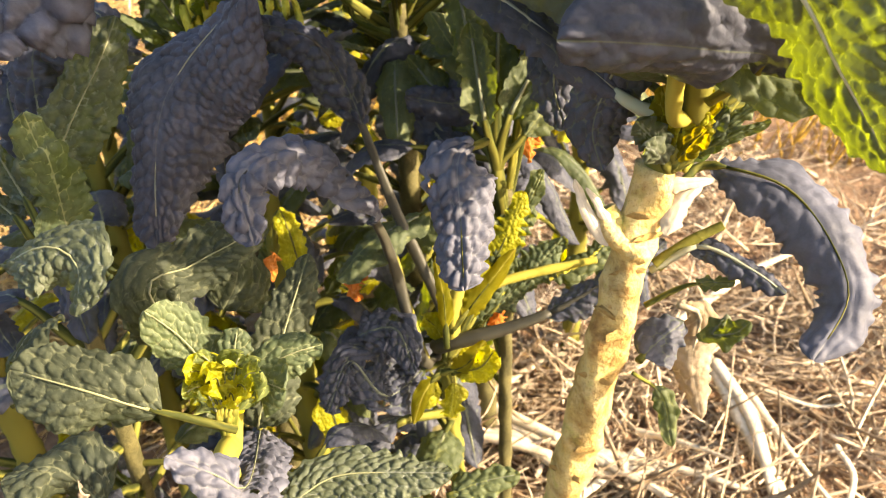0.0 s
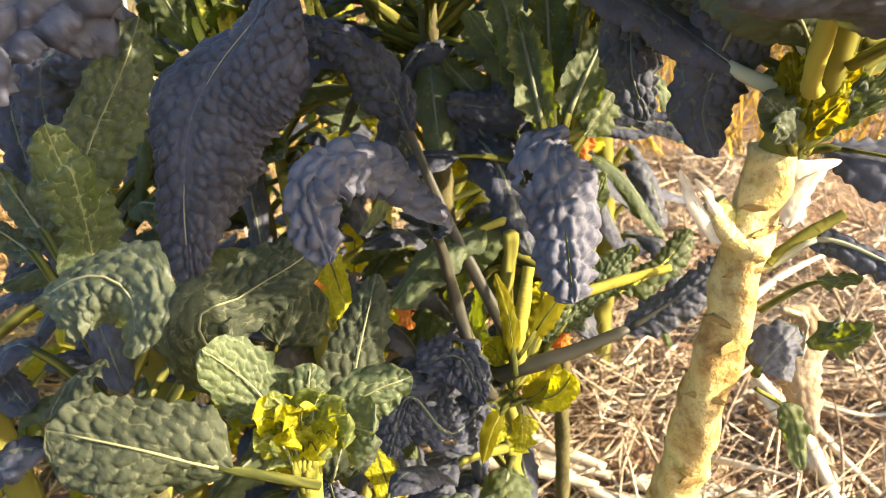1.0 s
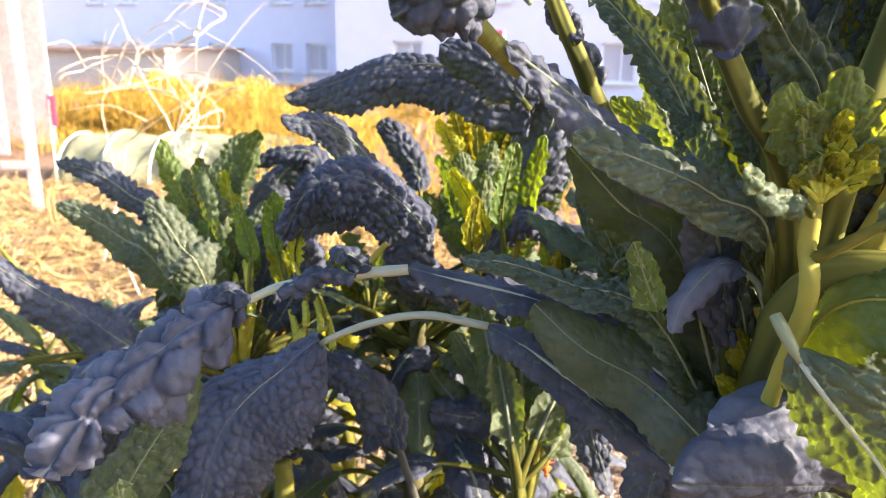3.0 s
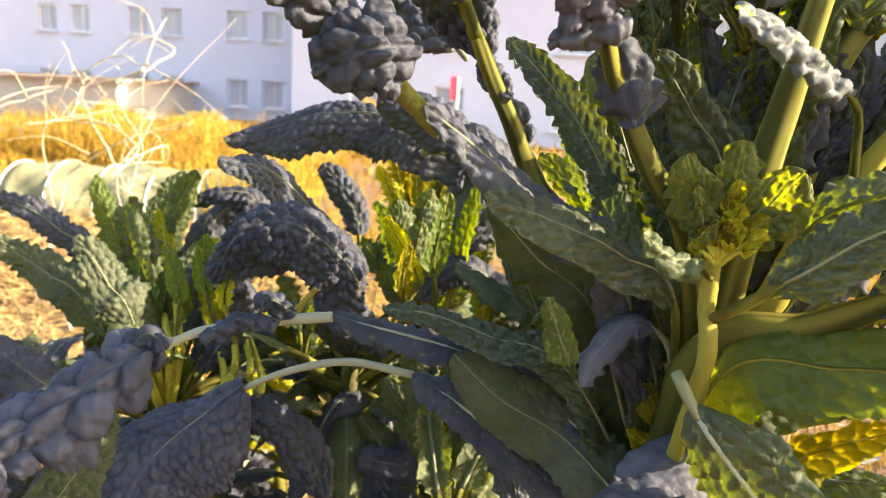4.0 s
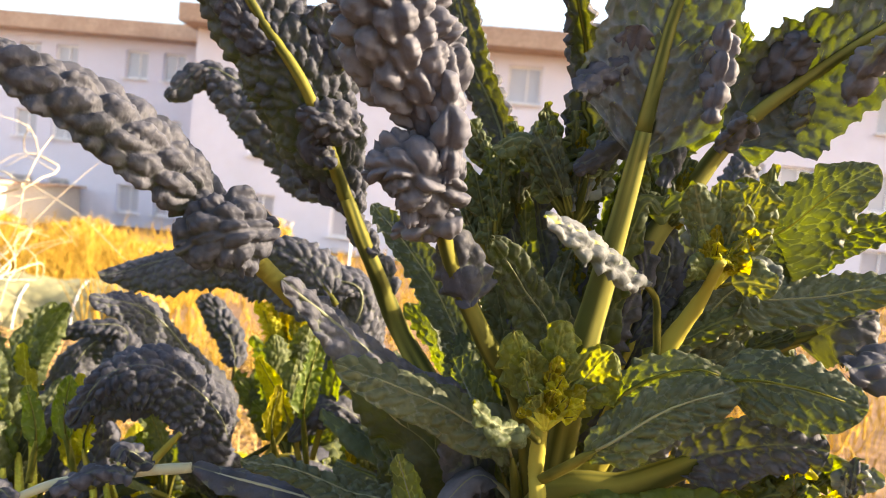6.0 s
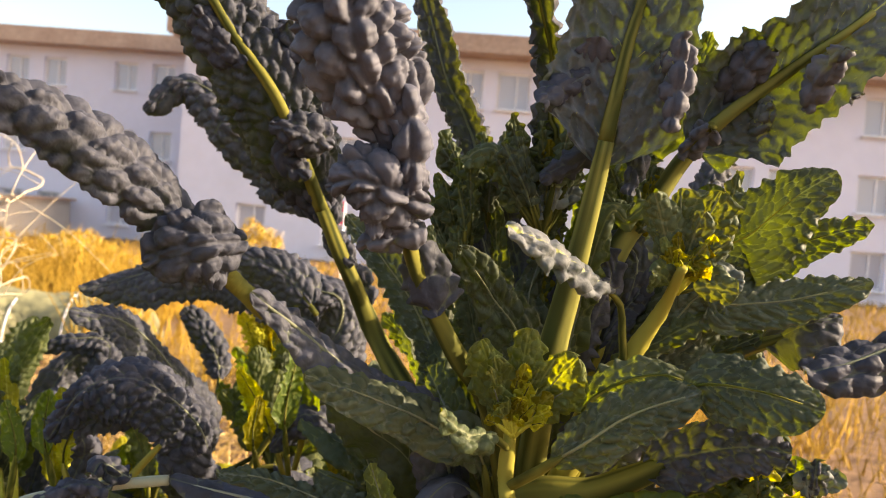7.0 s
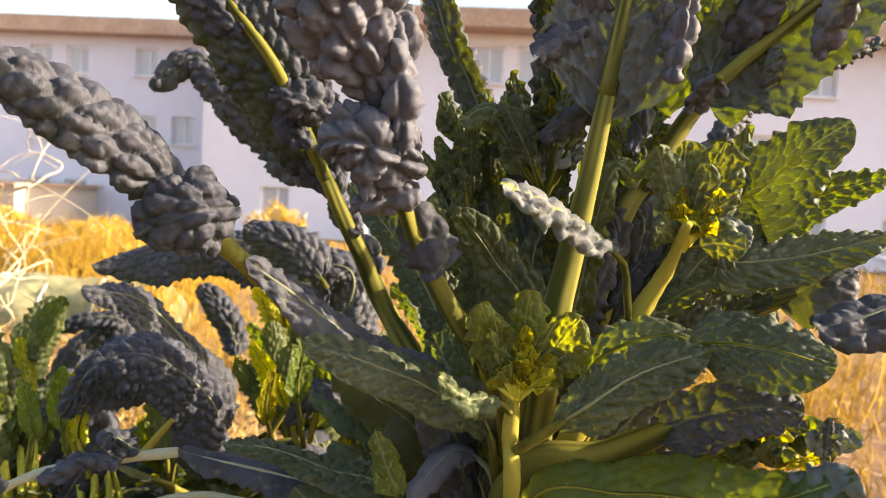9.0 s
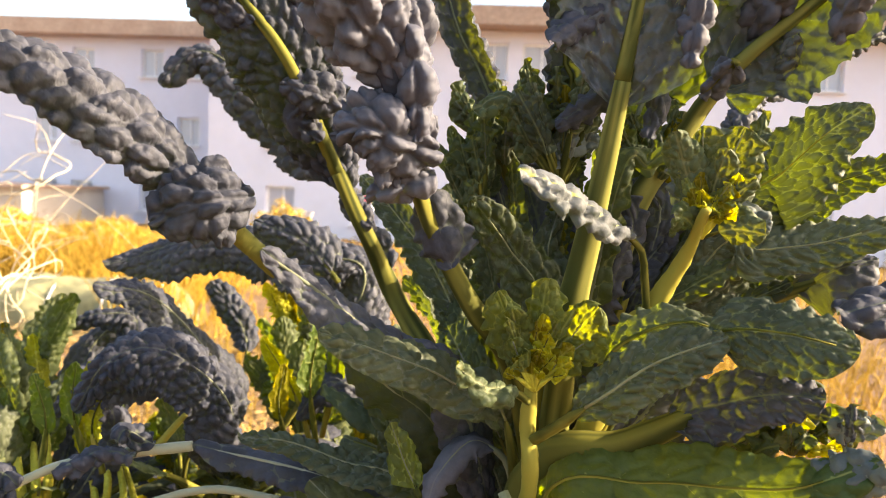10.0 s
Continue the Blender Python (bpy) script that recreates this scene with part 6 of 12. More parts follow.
leaf(side_kale, [(-0.465, 0.605, 0.700), (-0.413, 0.560, 0.920), (-0.415, 0.555, 0.951), (-0.413, 0.549, 0.981)], 0.049, face=(0.57, -0.76, 0.31), start=0.4, curl=0.5, cell=0.009, puff=0.003, ruffle=0.004, mat=M_YOUNG, detail=0.7)
leaf(side_kale, [(-0.465, 0.605, 0.700), (-0.458, 0.581, 0.847), (-0.498, 0.619, 0.882), (-0.526, 0.638, 0.921)], 0.027, face=(0.59, -0.73, 0.35), start=0.7, rib=0.006, curl=0.5, cell=0.0105, puff=0.0055, ruffle=0.0015, mat=M_FLAT, side=1, ragged=0.8, lateral=0.02, detail=0.7)
leaf(side_kale, [(-0.465, 0.605, 0.700), (-0.468, 0.577, 0.843), (-0.509, 0.607, 0.863), (-0.541, 0.614, 0.884)], 0.027, face=(0.60, -0.71, 0.37), start=0.7, rib=0.006, curl=0.5, cell=0.0105, puff=0.0055, ruffle=0.0015, mat=M_FLAT, side=1, ragged=0.8, lateral=0.02, detail=0.7)
leaf(side_kale, [(-0.465, 0.605, 0.700), (-0.522, 0.725, 0.948), (-0.481, 0.736, 0.997), (-0.436, 0.732, 1.019), (-0.413, 0.704, 0.987)], 0.085, face=(0.35, -0.53, 0.78), start=0.35, curl=1.5, cell=0.014, puff=0.0078, ruffle=0.001, ragged=0.5, detail=0.7)
leaf(side_kale, [(-0.465, 0.605, 0.700), (-0.559, 0.728, 0.922), (-0.547, 0.741, 0.943), (-0.517, 0.742, 0.936)], 0.054, face=(0.36, -0.49, 0.79), start=0.35, curl=1.5, cell=0.014, puff=0.0078, ruffle=0.001, ragged=0.5, detail=0.7)
middle_kale = thing("kale_plant", "kale plant with upright yellow-green stalks", "kale plant", "kale plants", at=(0, 0, 0))
stem(middle_kale, [(-0.050, 0.900, -0.020), (-0.045, 0.890, 0.400), (-0.040, 0.880, 0.750)], [0.01, 0.01, 0.009], mat=M_OLDSTEM)
leaf(middle_kale, [(-0.042, 0.882, 0.700), (-0.049, 0.870, 0.784), (-0.049, 0.884, 0.866), (-0.047, 0.960, 0.995)], 0.051, face=(-0.05, 0.94, -0.33), start=0.55, mat=M_GREEN, curl=0.9, puff=0.003, rib=0.007, detail=0.7)
leaf(middle_kale, [(-0.042, 0.882, 0.700), (-0.049, 0.870, 0.784), (-0.071, 0.917, 0.869), (-0.107, 0.991, 1.004)], 0.052, face=(0.07, -0.94, 0.32), start=0.5800000000000001, mat=M_GREEN, curl=0.9, puff=0.003, rib=0.007, detail=0.7)
leaf(middle_kale, [(-0.042, 0.882, 0.700), (-0.049, 0.870, 0.784), (-0.030, 0.922, 0.867), (0.004, 1.004, 0.998)], 0.052, face=(-0.03, 0.95, -0.32), start=0.6100000000000001, mat=M_GREEN, curl=0.9, puff=0.003, rib=0.007, detail=0.7)
leaf(middle_kale, [(-0.042, 0.882, 0.700), (-0.049, 0.870, 0.784), (-0.059, 0.933, 0.834), (-0.139, 0.990, 0.950)], 0.054, face=(0.06, -0.94, 0.35), start=0.55, mat=M_GREEN, curl=0.9, puff=0.003, rib=0.007, detail=0.7)
leaf(middle_kale, [(-0.042, 0.882, 0.700), (-0.049, 0.870, 0.784), (-0.034, 0.856, 0.855), (0.017, 0.912, 0.938)], 0.051, face=(-0.04, 0.93, -0.35), start=0.5800000000000001, mat=M_GREEN, curl=0.9, puff=0.003, rib=0.007, detail=0.7)
leaf(middle_kale, [(-0.042, 0.882, 0.700), (-0.049, 0.870, 0.784), (-0.015, 0.867, 0.829), (0.038, 0.911, 0.891)], 0.051, face=(0.02, -0.93, 0.37), start=0.6100000000000001, mat=M_GREEN, curl=0.9, puff=0.003, rib=0.007, detail=0.7)
leaf(middle_kale, [(-0.042, 0.882, 0.700), (-0.049, 0.870, 0.784), (-0.061, 0.850, 0.851), (-0.081, 0.908, 0.955)], 0.051, face=(-0.07, 0.93, -0.36), start=0.55, mat=M_GREEN, curl=0.9, puff=0.003, rib=0.007, detail=0.7)
leaf(middle_kale, [(-0.042, 0.882, 0.700), (-0.049, 0.870, 0.784), (-0.082, 0.935, 0.802), (-0.170, 0.978, 0.896)], 0.054, face=(0.08, -0.92, 0.37), start=0.5800000000000001, mat=M_GREEN, curl=0.9, puff=0.003, rib=0.007, detail=0.7)
leaf(middle_kale, [(-0.042, 0.882, 0.700), (-0.049, 0.870, 0.784), (-0.046, 0.984, 0.877), (-0.033, 1.067, 1.016)], 0.054, face=(-0.04, 0.95, -0.29), start=0.6100000000000001, mat=M_GREEN, curl=0.9, puff=0.003, rib=0.007, detail=0.7)
leaf(middle_kale, [(-0.042, 0.882, 0.700), (-0.140, 0.943, 0.831), (-0.155, 0.953, 0.851), (-0.192, 0.932, 0.824)], 0.088, face=(0.09, -0.57, 0.81), start=0.3, curl=1.5, cell=0.014, puff=0.0078, ruffle=0.001, ragged=0.5, detail=0.7)
leaf(middle_kale, [(-0.042, 0.882, 0.700), (-0.074, 0.974, 0.861), (-0.104, 0.945, 0.843), (-0.168, 0.927, 0.860)], 0.101, face=(-0.01, -0.90, 0.44), start=0.3, curl=1.5, cell=0.014, puff=0.0078, ruffle=0.001, ragged=0.5, detail=0.7)
leaf(middle_kale, [(-0.042, 0.882, 0.700), (0.027, 0.935, 1.043), (-0.006, 0.934, 1.111), (-0.058, 0.933, 1.126), (-0.096, 0.935, 1.080)], 0.089, face=(-0.03, -0.61, 0.79), start=0.25, curl=1.3, cell=0.013, puff=0.006, detail=0.7)
back_kale = thing("kale_plant", "kale plant with domed heavily blistered leaves", "kale plant", "kale plants", at=(0, 0, 0))
stem(back_kale, [(-0.200, 1.100, -0.020), (-0.200, 1.080, 0.500), (-0.190, 1.050, 0.950)], [0.02, 0.02, 0.012], mat=M_OLDSTEM)
leaf(back_kale, [(-0.195, 1.060, 0.900), (-0.166, 0.864, 1.088), (-0.185, 0.831, 1.151), (-0.241, 0.812, 1.192), (-0.294, 0.798, 1.183), (-0.328, 0.799, 1.127)], 0.112, face=(0.13, -0.62, 0.78), start=0.25, curl=1.3, ragged=0.5, cell=0.012, puff=0.009)
leaf(back_kale, [(-0.221, 0.855, 1.138), (-0.276, 0.844, 1.160), (-0.352, 0.873, 1.125)], 0.079, face=(0.15, -0.60, 0.78), start=0.1, curl=1.3, cell=0.013, puff=0.006)
leaf(back_kale, [(-0.195, 1.060, 0.900), (-0.200, 1.070, 1.073), (-0.245, 1.043, 1.161), (-0.298, 1.004, 1.225), (-0.365, 0.984, 1.241)], 0.082, face=(0.11, -0.63, 0.77), start=0.25, curl=1.0, cell=0.011, puff=0.004, mat=M_DARK, side=1)
leaf(back_kale, [(-0.195, 1.060, 0.900), (-0.016, 0.986, 1.239), (-0.079, 1.009, 1.289), (-0.183, 1.045, 1.310), (-0.289, 1.079, 1.288), (-0.381, 1.089, 1.256)], 0.135, face=(0.08, -0.68, 0.73), start=0.3, curl=1.3, cell=0.013, puff=0.005)
leaf(back_kale, [(-0.048, 0.941, 1.259), (-0.093, 0.951, 1.308), (-0.160, 0.963, 1.335)], 0.088, face=(0.04, -1.00, 0.07), start=0.1, curl=1.3, cell=0.013, puff=0.005)
leaf(back_kale, [(-0.195, 1.060, 0.900), (-0.097, 1.080, 0.993), (-0.120, 1.142, 1.099), (-0.132, 1.150, 1.178)], 0.052, face=(0.05, -0.97, 0.23), start=0.6, mat=M_GREEN, curl=0.8, puff=0.003, rib=0.006)
leaf(back_kale, [(-0.195, 1.060, 0.900), (-0.097, 1.080, 0.993), (-0.096, 1.189, 1.097), (-0.081, 1.194, 1.190)], 0.054, face=(0.03, -0.97, 0.22), start=0.6, mat=M_GREEN, curl=0.8, puff=0.003, rib=0.006)
leaf(back_kale, [(-0.195, 1.060, 0.900), (-0.097, 1.080, 0.993), (-0.067, 1.134, 1.084), (-0.026, 1.132, 1.147)], 0.052, face=(0.01, -0.97, 0.24), start=0.6, mat=M_GREEN, curl=0.8, puff=0.003, rib=0.006)
leaf(back_kale, [(-0.195, 1.060, 0.900), (-0.097, 1.080, 0.993), (-0.133, 1.142, 1.072), (-0.156, 1.149, 1.124)], 0.052, face=(0.06, -0.97, 0.25), start=0.6, mat=M_GREEN, curl=0.8, puff=0.003, rib=0.006)
leaf(back_kale, [(-0.195, 1.060, 0.900), (-0.097, 1.080, 0.993), (-0.100, 1.088, 1.094), (-0.094, 1.092, 1.154)], 0.051, face=(0.04, -0.97, 0.24), start=0.6, mat=M_GREEN, curl=0.8, puff=0.003, rib=0.006)
leaf(back_kale, [(-0.195, 1.060, 0.900), (-0.097, 1.080, 0.993), (-0.145, 1.143, 1.062), (-0.182, 1.151, 1.105)], 0.052, face=(0.07, -0.96, 0.26), start=0.6, mat=M_GREEN, curl=0.8, puff=0.003, rib=0.006)
leaf(back_kale, [(-0.201, 1.251, 1.043), (-0.205, 1.317, 1.108), (-0.245, 1.347, 1.173), (-0.277, 1.354, 1.202)], 0.070, face=(0.13, -0.98, 0.15), start=0.3, curl=1.5, cell=0.014, puff=0.0078, ruffle=0.001, ragged=0.5)
far_kale = thing("kale_plant", "leafy kale plant with dark arching leaves", "kale plant", "kale plants", at=(0, 0, 0))
stem(far_kale, [(-0.470, 1.050, -0.020), (-0.460, 1.040, 0.500), (-0.450, 1.030, 0.900)], [0.02, 0.02, 0.012], mat=M_OLDSTEM)
leaf(far_kale, [(-0.450, 1.030, 0.850), (-0.524, 1.120, 1.031), (-0.559, 1.158, 1.081), (-0.591, 1.185, 1.131), (-0.611, 1.213, 1.182)], 0.062, face=(0.32, -0.88, 0.35), start=0.4, mat=M_SMOOTH, curl=0.6, cell=0.01, puff=0.004, ruffle=0.004, lateral=0.02, side=1, rib=0.005, mid_rib=0.5, detail=0.7, lobed=0.2, thin=(1.4, 1.4))
leaf(far_kale, [(-0.450, 1.030, 0.850), (-0.507, 1.121, 1.030), (-0.505, 1.161, 1.084), (-0.491, 1.193, 1.140), (-0.481, 1.223, 1.194)], 0.088, face=(0.32, -0.88, 0.35), start=0.4, mat=M_GREEN, curl=0.6, cell=0.01, puff=0.004, ruffle=0.004, lateral=0.02, side=1, rib=0.005, mid_rib=0.5, detail=0.7, tip=3, lobed=0.2)
leaf(far_kale, [(-0.450, 1.030, 0.850), (-0.476, 0.965, 1.035), (-0.499, 0.965, 1.068), (-0.525, 0.968, 1.110), (-0.549, 0.973, 1.128)], 0.082, face=(0.32, -0.88, 0.35), start=0.4, mat=M_FLAT, curl=0.6, cell=0.01, puff=0.004, ruffle=0.004, lateral=0.02, side=1, rib=0.005, mid_rib=0.5, detail=0.7, tip=3)
leaf(far_kale, [(-0.450, 1.030, 0.850), (-0.592, 1.129, 1.063), (-0.640, 1.141, 1.103), (-0.692, 1.150, 1.135), (-0.756, 1.153, 1.152)], 0.050, face=(0.32, -0.88, 0.35), start=0.4, mat=M_DARK, curl=0.6, cell=0.01, puff=0.004, ruffle=0.004, lateral=0.02, side=1, rib=0.005, mid_rib=0.5, detail=0.7)
leaf(far_kale, [(-0.450, 1.030, 0.850), (-0.557, 1.014, 1.034), (-0.601, 1.023, 1.063), (-0.652, 1.031, 1.093), (-0.699, 1.036, 1.113)], 0.066, face=(0.32, -0.88, 0.35), start=0.4, mat=M_FLAT, curl=0.6, cell=0.01, puff=0.004, ruffle=0.004, lateral=0.02, side=1, rib=0.005, mid_rib=0.5, detail=0.7, tip=3)
leaf(far_kale, [(-0.450, 1.030, 0.850), (-0.528, 0.891, 0.949), (-0.609, 0.885, 1.006), (-0.693, 0.870, 1.070)], 0.082, face=(0.29, -0.52, 0.80), start=0.35, curl=1.2, puff=0.005, cell=0.014, detail=0.7)
leaf(far_kale, [(-0.450, 1.030, 0.850), (-0.419, 1.140, 1.067), (-0.445, 1.109, 1.074), (-0.471, 1.080, 1.047)], 0.066, face=(0.18, -0.61, 0.78), start=0.35, curl=1.2, puff=0.005, cell=0.013, detail=0.7)
leaf(far_kale, [(-0.450, 1.030, 0.850), (-0.441, 1.196, 1.082), (-0.397, 1.218, 1.150), (-0.362, 1.226, 1.175)], 0.080, face=(0.15, -0.64, 0.75), start=0.35, curl=1.2, puff=0.005, cell=0.013, detail=0.7)
leaf(far_kale, [(-0.450, 1.030, 0.850), (-0.483, 0.958, 0.994), (-0.476, 0.967, 1.022), (-0.491, 0.975, 1.050)], 0.044, face=(0.33, -0.90, 0.28), start=0.35, mat=M_GREEN, curl=0.7, puff=0.003, detail=0.7)
leaf(far_kale, [(-0.450, 1.030, 0.850), (-0.494, 1.141, 1.060), (-0.463, 1.144, 1.154), (-0.436, 1.144, 1.206)], 0.064, face=(0.32, -0.93, 0.18), start=0.3, mat=M_GREEN, curl=0.8, detail=0.7)
leaf(far_kale, [(-0.450, 1.030, 0.850), (-0.353, 1.157, 1.136), (-0.406, 1.167, 1.173), (-0.457, 1.173, 1.149)], 0.078, face=(0.18, -0.62, 0.76), start=0.2, curl=1.5, cell=0.014, puff=0.0078, ruffle=0.001, ragged=0.5, detail=0.7)
leaf(far_kale, [(-0.450, 1.030, 0.850), (-0.482, 1.088, 1.049), (-0.508, 1.096, 1.104), (-0.541, 1.104, 1.151)], 0.061, face=(0.36, -0.91, 0.22), start=0.3, mat=M_GREEN, curl=0.8, detail=0.7)
leaf(far_kale, [(-0.450, 1.030, 0.850), (-0.332, 0.966, 1.055), (-0.385, 0.977, 1.097), (-0.413, 0.978, 1.066)], 0.059, face=(0.19, -0.58, 0.79), start=0.3, curl=1.5, cell=0.014, puff=0.0078, ruffle=0.001, ragged=0.5, detail=0.7)
flower_kale = thing("kale_plant", "tall kale with a dense bunch of upright yellow-green stalks", "kale plant", "kale plants", at=(0, 0, 0))
stem(flower_kale, [(-0.100, 1.220, -0.020), (-0.100, 1.200, 0.500), (-0.100, 1.180, 0.950)], [0.02, 0.02, 0.012], mat=M_OLDSTEM)
leaf(flower_kale, [(-0.100, 1.180, 0.920), (-0.095, 1.203, 1.001), (-0.124, 1.248, 1.154), (-0.151, 1.257, 1.256)], 0.034, face=(0.00, 0.99, -0.13), start=0.62, mat=M_SHOOT, curl=0.8, cell=0.008, puff=0.003, rib=0.006, ruffle=0.005, mid_rib=0.6, rib_mat=M_SHOOT, detail=0.7)
leaf(flower_kale, [(-0.100, 1.180, 0.920), (-0.095, 1.203, 1.001), (-0.110, 1.247, 1.147), (-0.124, 1.265, 1.242)], 0.034, face=(-0.01, -0.99, 0.13), start=0.67, mat=M_CORE, curl=0.8, cell=0.008, puff=0.003, rib=0.006, ruffle=0.005, mid_rib=0.6, rib_mat=M_SHOOT, detail=0.7)
leaf(flower_kale, [(-0.100, 1.180, 0.920), (-0.095, 1.203, 1.001), (-0.092, 1.250, 1.156), (-0.089, 1.281, 1.259)], 0.034, face=(0.03, 0.99, -0.13), start=0.72, mat=M_SMOOTH, curl=0.8, cell=0.008, puff=0.003, rib=0.006, ruffle=0.005, mid_rib=0.6, rib_mat=M_SHOOT, detail=0.7)
leaf(flower_kale, [(-0.100, 1.180, 0.920), (-0.095, 1.203, 1.001), (-0.076, 1.249, 1.151), (-0.057, 1.290, 1.250)], 0.034, face=(-0.04, -0.99, 0.13), start=0.62, mat=M_CORE, curl=0.8, cell=0.008, puff=0.003, rib=0.006, ruffle=0.005, mid_rib=0.6, rib_mat=M_SHOOT, detail=0.7)
leaf(flower_kale, [(-0.100, 1.180, 0.920), (-0.095, 1.203, 1.001), (-0.061, 1.245, 1.139), (-0.027, 1.252, 1.226)], 0.034, face=(0.05, 0.99, -0.14), start=0.67, mat=M_SHOOT, curl=0.8, cell=0.008, puff=0.003, rib=0.006, ruffle=0.005, mid_rib=0.6, rib_mat=M_SHOOT, detail=0.7)
leaf(flower_kale, [(-0.100, 1.180, 0.920), (-0.095, 1.203, 1.001), (-0.049, 1.242, 1.126), (-0.004, 1.255, 1.200)], 0.034, face=(-0.06, -0.99, 0.15), start=0.72, mat=M_CORE, curl=0.8, cell=0.008, puff=0.003, rib=0.006, ruffle=0.005, mid_rib=0.6, rib_mat=M_SHOOT, detail=0.7)
leaf(flower_kale, [(-0.100, 1.180, 0.920), (-0.095, 1.203, 1.001), (-0.101, 1.238, 1.117), (-0.106, 1.257, 1.182)], 0.034, face=(0.02, 0.99, -0.16), start=0.62, mat=M_SMOOTH, curl=0.8, cell=0.008, puff=0.003, rib=0.006, ruffle=0.005, mid_rib=0.6, rib_mat=M_SHOOT, detail=0.7)
leaf(flower_kale, [(-0.100, 1.180, 0.920), (-0.095, 1.203, 1.001), (-0.087, 1.242, 1.130), (-0.079, 1.276, 1.206)], 0.034, face=(-0.03, -0.99, 0.15), start=0.67, mat=M_CORE, curl=0.8, cell=0.008, puff=0.003, rib=0.006, ruffle=0.005, mid_rib=0.6, rib_mat=M_SHOOT, detail=0.7)
leaf(flower_kale, [(-0.100, 1.180, 0.920), (-0.095, 1.203, 1.001), (-0.069, 1.236, 1.108), (-0.044, 1.234, 1.167)], 0.034, face=(0.05, 0.99, -0.16), start=0.72, mat=M_SHOOT, curl=0.8, cell=0.008, puff=0.003, rib=0.006, ruffle=0.005, mid_rib=0.6, rib_mat=M_SHOOT, detail=0.7)
leaf(flower_kale, [(-0.100, 1.180, 0.920), (-0.095, 1.203, 1.001), (-0.119, 1.238, 1.121), (-0.142, 1.248, 1.191)], 0.034, face=(-0.01, -0.99, 0.15), start=0.62, mat=M_CORE, curl=0.8, cell=0.008, puff=0.003, rib=0.006, ruffle=0.005, mid_rib=0.6, rib_mat=M_SHOOT, detail=0.7)
leaf(flower_kale, [(-0.100, 1.180, 0.920), (-0.095, 1.203, 1.001), (-0.141, 1.217, 1.053), (-0.186, 1.216, 1.053)], 0.034, face=(-0.01, 0.98, -0.21), start=0.67, mat=M_SMOOTH, curl=0.8, cell=0.008, puff=0.003, rib=0.006, ruffle=0.005, mid_rib=0.6, rib_mat=M_SHOOT, detail=0.7)
leaf(flower_kale, [(-0.100, 1.180, 0.920), (-0.095, 1.203, 1.001), (-0.040, 1.236, 1.104), (0.017, 1.263, 1.154)], 0.034, face=(-0.07, -0.98, 0.17), start=0.72, mat=M_CORE, curl=0.8, cell=0.008, puff=0.003, rib=0.006, ruffle=0.005, mid_rib=0.6, rib_mat=M_SHOOT, detail=0.7)
leaf(flower_kale, [(-0.100, 1.180, 0.920), (-0.095, 1.203, 1.001), (-0.104, 1.251, 1.162), (-0.112, 1.264, 1.272)], 0.034, face=(0.02, 0.99, -0.12), start=0.62, mat=M_SHOOT, curl=0.8, cell=0.008, puff=0.003, rib=0.006, ruffle=0.005, mid_rib=0.6, rib_mat=M_SHOOT, detail=0.7)
leaf(flower_kale, [(-0.100, 1.180, 0.920), (-0.095, 1.203, 1.001), (-0.083, 1.253, 1.166), (-0.071, 1.278, 1.281)], 0.034, face=(-0.04, -0.99, 0.12), start=0.67, mat=M_CORE, curl=0.8, cell=0.008, puff=0.003, rib=0.006, ruffle=0.005, mid_rib=0.6, rib_mat=M_SHOOT, detail=0.7)
leaf(flower_kale, [(-0.100, 1.180, 0.920), (-0.095, 1.203, 1.001), (-0.068, 1.251, 1.156), (-0.039, 1.283, 1.259)], 0.034, face=(0.05, 0.99, -0.13), start=0.72, mat=M_SMOOTH, curl=0.8, cell=0.008, puff=0.003, rib=0.006, ruffle=0.005, mid_rib=0.6, rib_mat=M_SHOOT, detail=0.7)
leaf(flower_kale, [(-0.100, 1.180, 0.920), (-0.095, 1.203, 1.001), (-0.132, 1.242, 1.134), (-0.169, 1.276, 1.215)], 0.034, face=(0.00, -0.99, 0.14), start=0.62, mat=M_CORE, curl=0.8, cell=0.008, puff=0.003, rib=0.006, ruffle=0.005, mid_rib=0.6, rib_mat=M_SHOOT, detail=0.7)
leaf(flower_kale, [(-0.100, 1.180, 0.920), (-0.095, 1.203, 1.001), (-0.056, 1.248, 1.147), (-0.019, 1.258, 1.243)], 0.034, face=(0.06, 0.99, -0.13), start=0.67, mat=M_SHOOT, curl=0.8, cell=0.008, puff=0.003, rib=0.006, ruffle=0.005, mid_rib=0.6, rib_mat=M_SHOOT, detail=0.7)
leaf(flower_kale, [(-0.100, 1.180, 0.920), (-0.095, 1.203, 1.001), (-0.094, 1.243, 1.134), (-0.093, 1.258, 1.217)], 0.034, face=(-0.03, -0.99, 0.14), start=0.72, mat=M_CORE, curl=0.8, cell=0.008, puff=0.003, rib=0.006, ruffle=0.005, mid_rib=0.6, rib_mat=M_SHOOT, detail=0.7)
leaf(flower_kale, [(-0.100, 1.180, 0.920), (-0.095, 1.203, 1.001), (-0.078, 1.238, 1.117), (-0.061, 1.259, 1.182)], 0.034, face=(0.04, 0.99, -0.16), start=0.62, mat=M_SMOOTH, curl=0.8, cell=0.008, puff=0.003, rib=0.006, ruffle=0.005, mid_rib=0.6, rib_mat=M_SHOOT, detail=0.7)
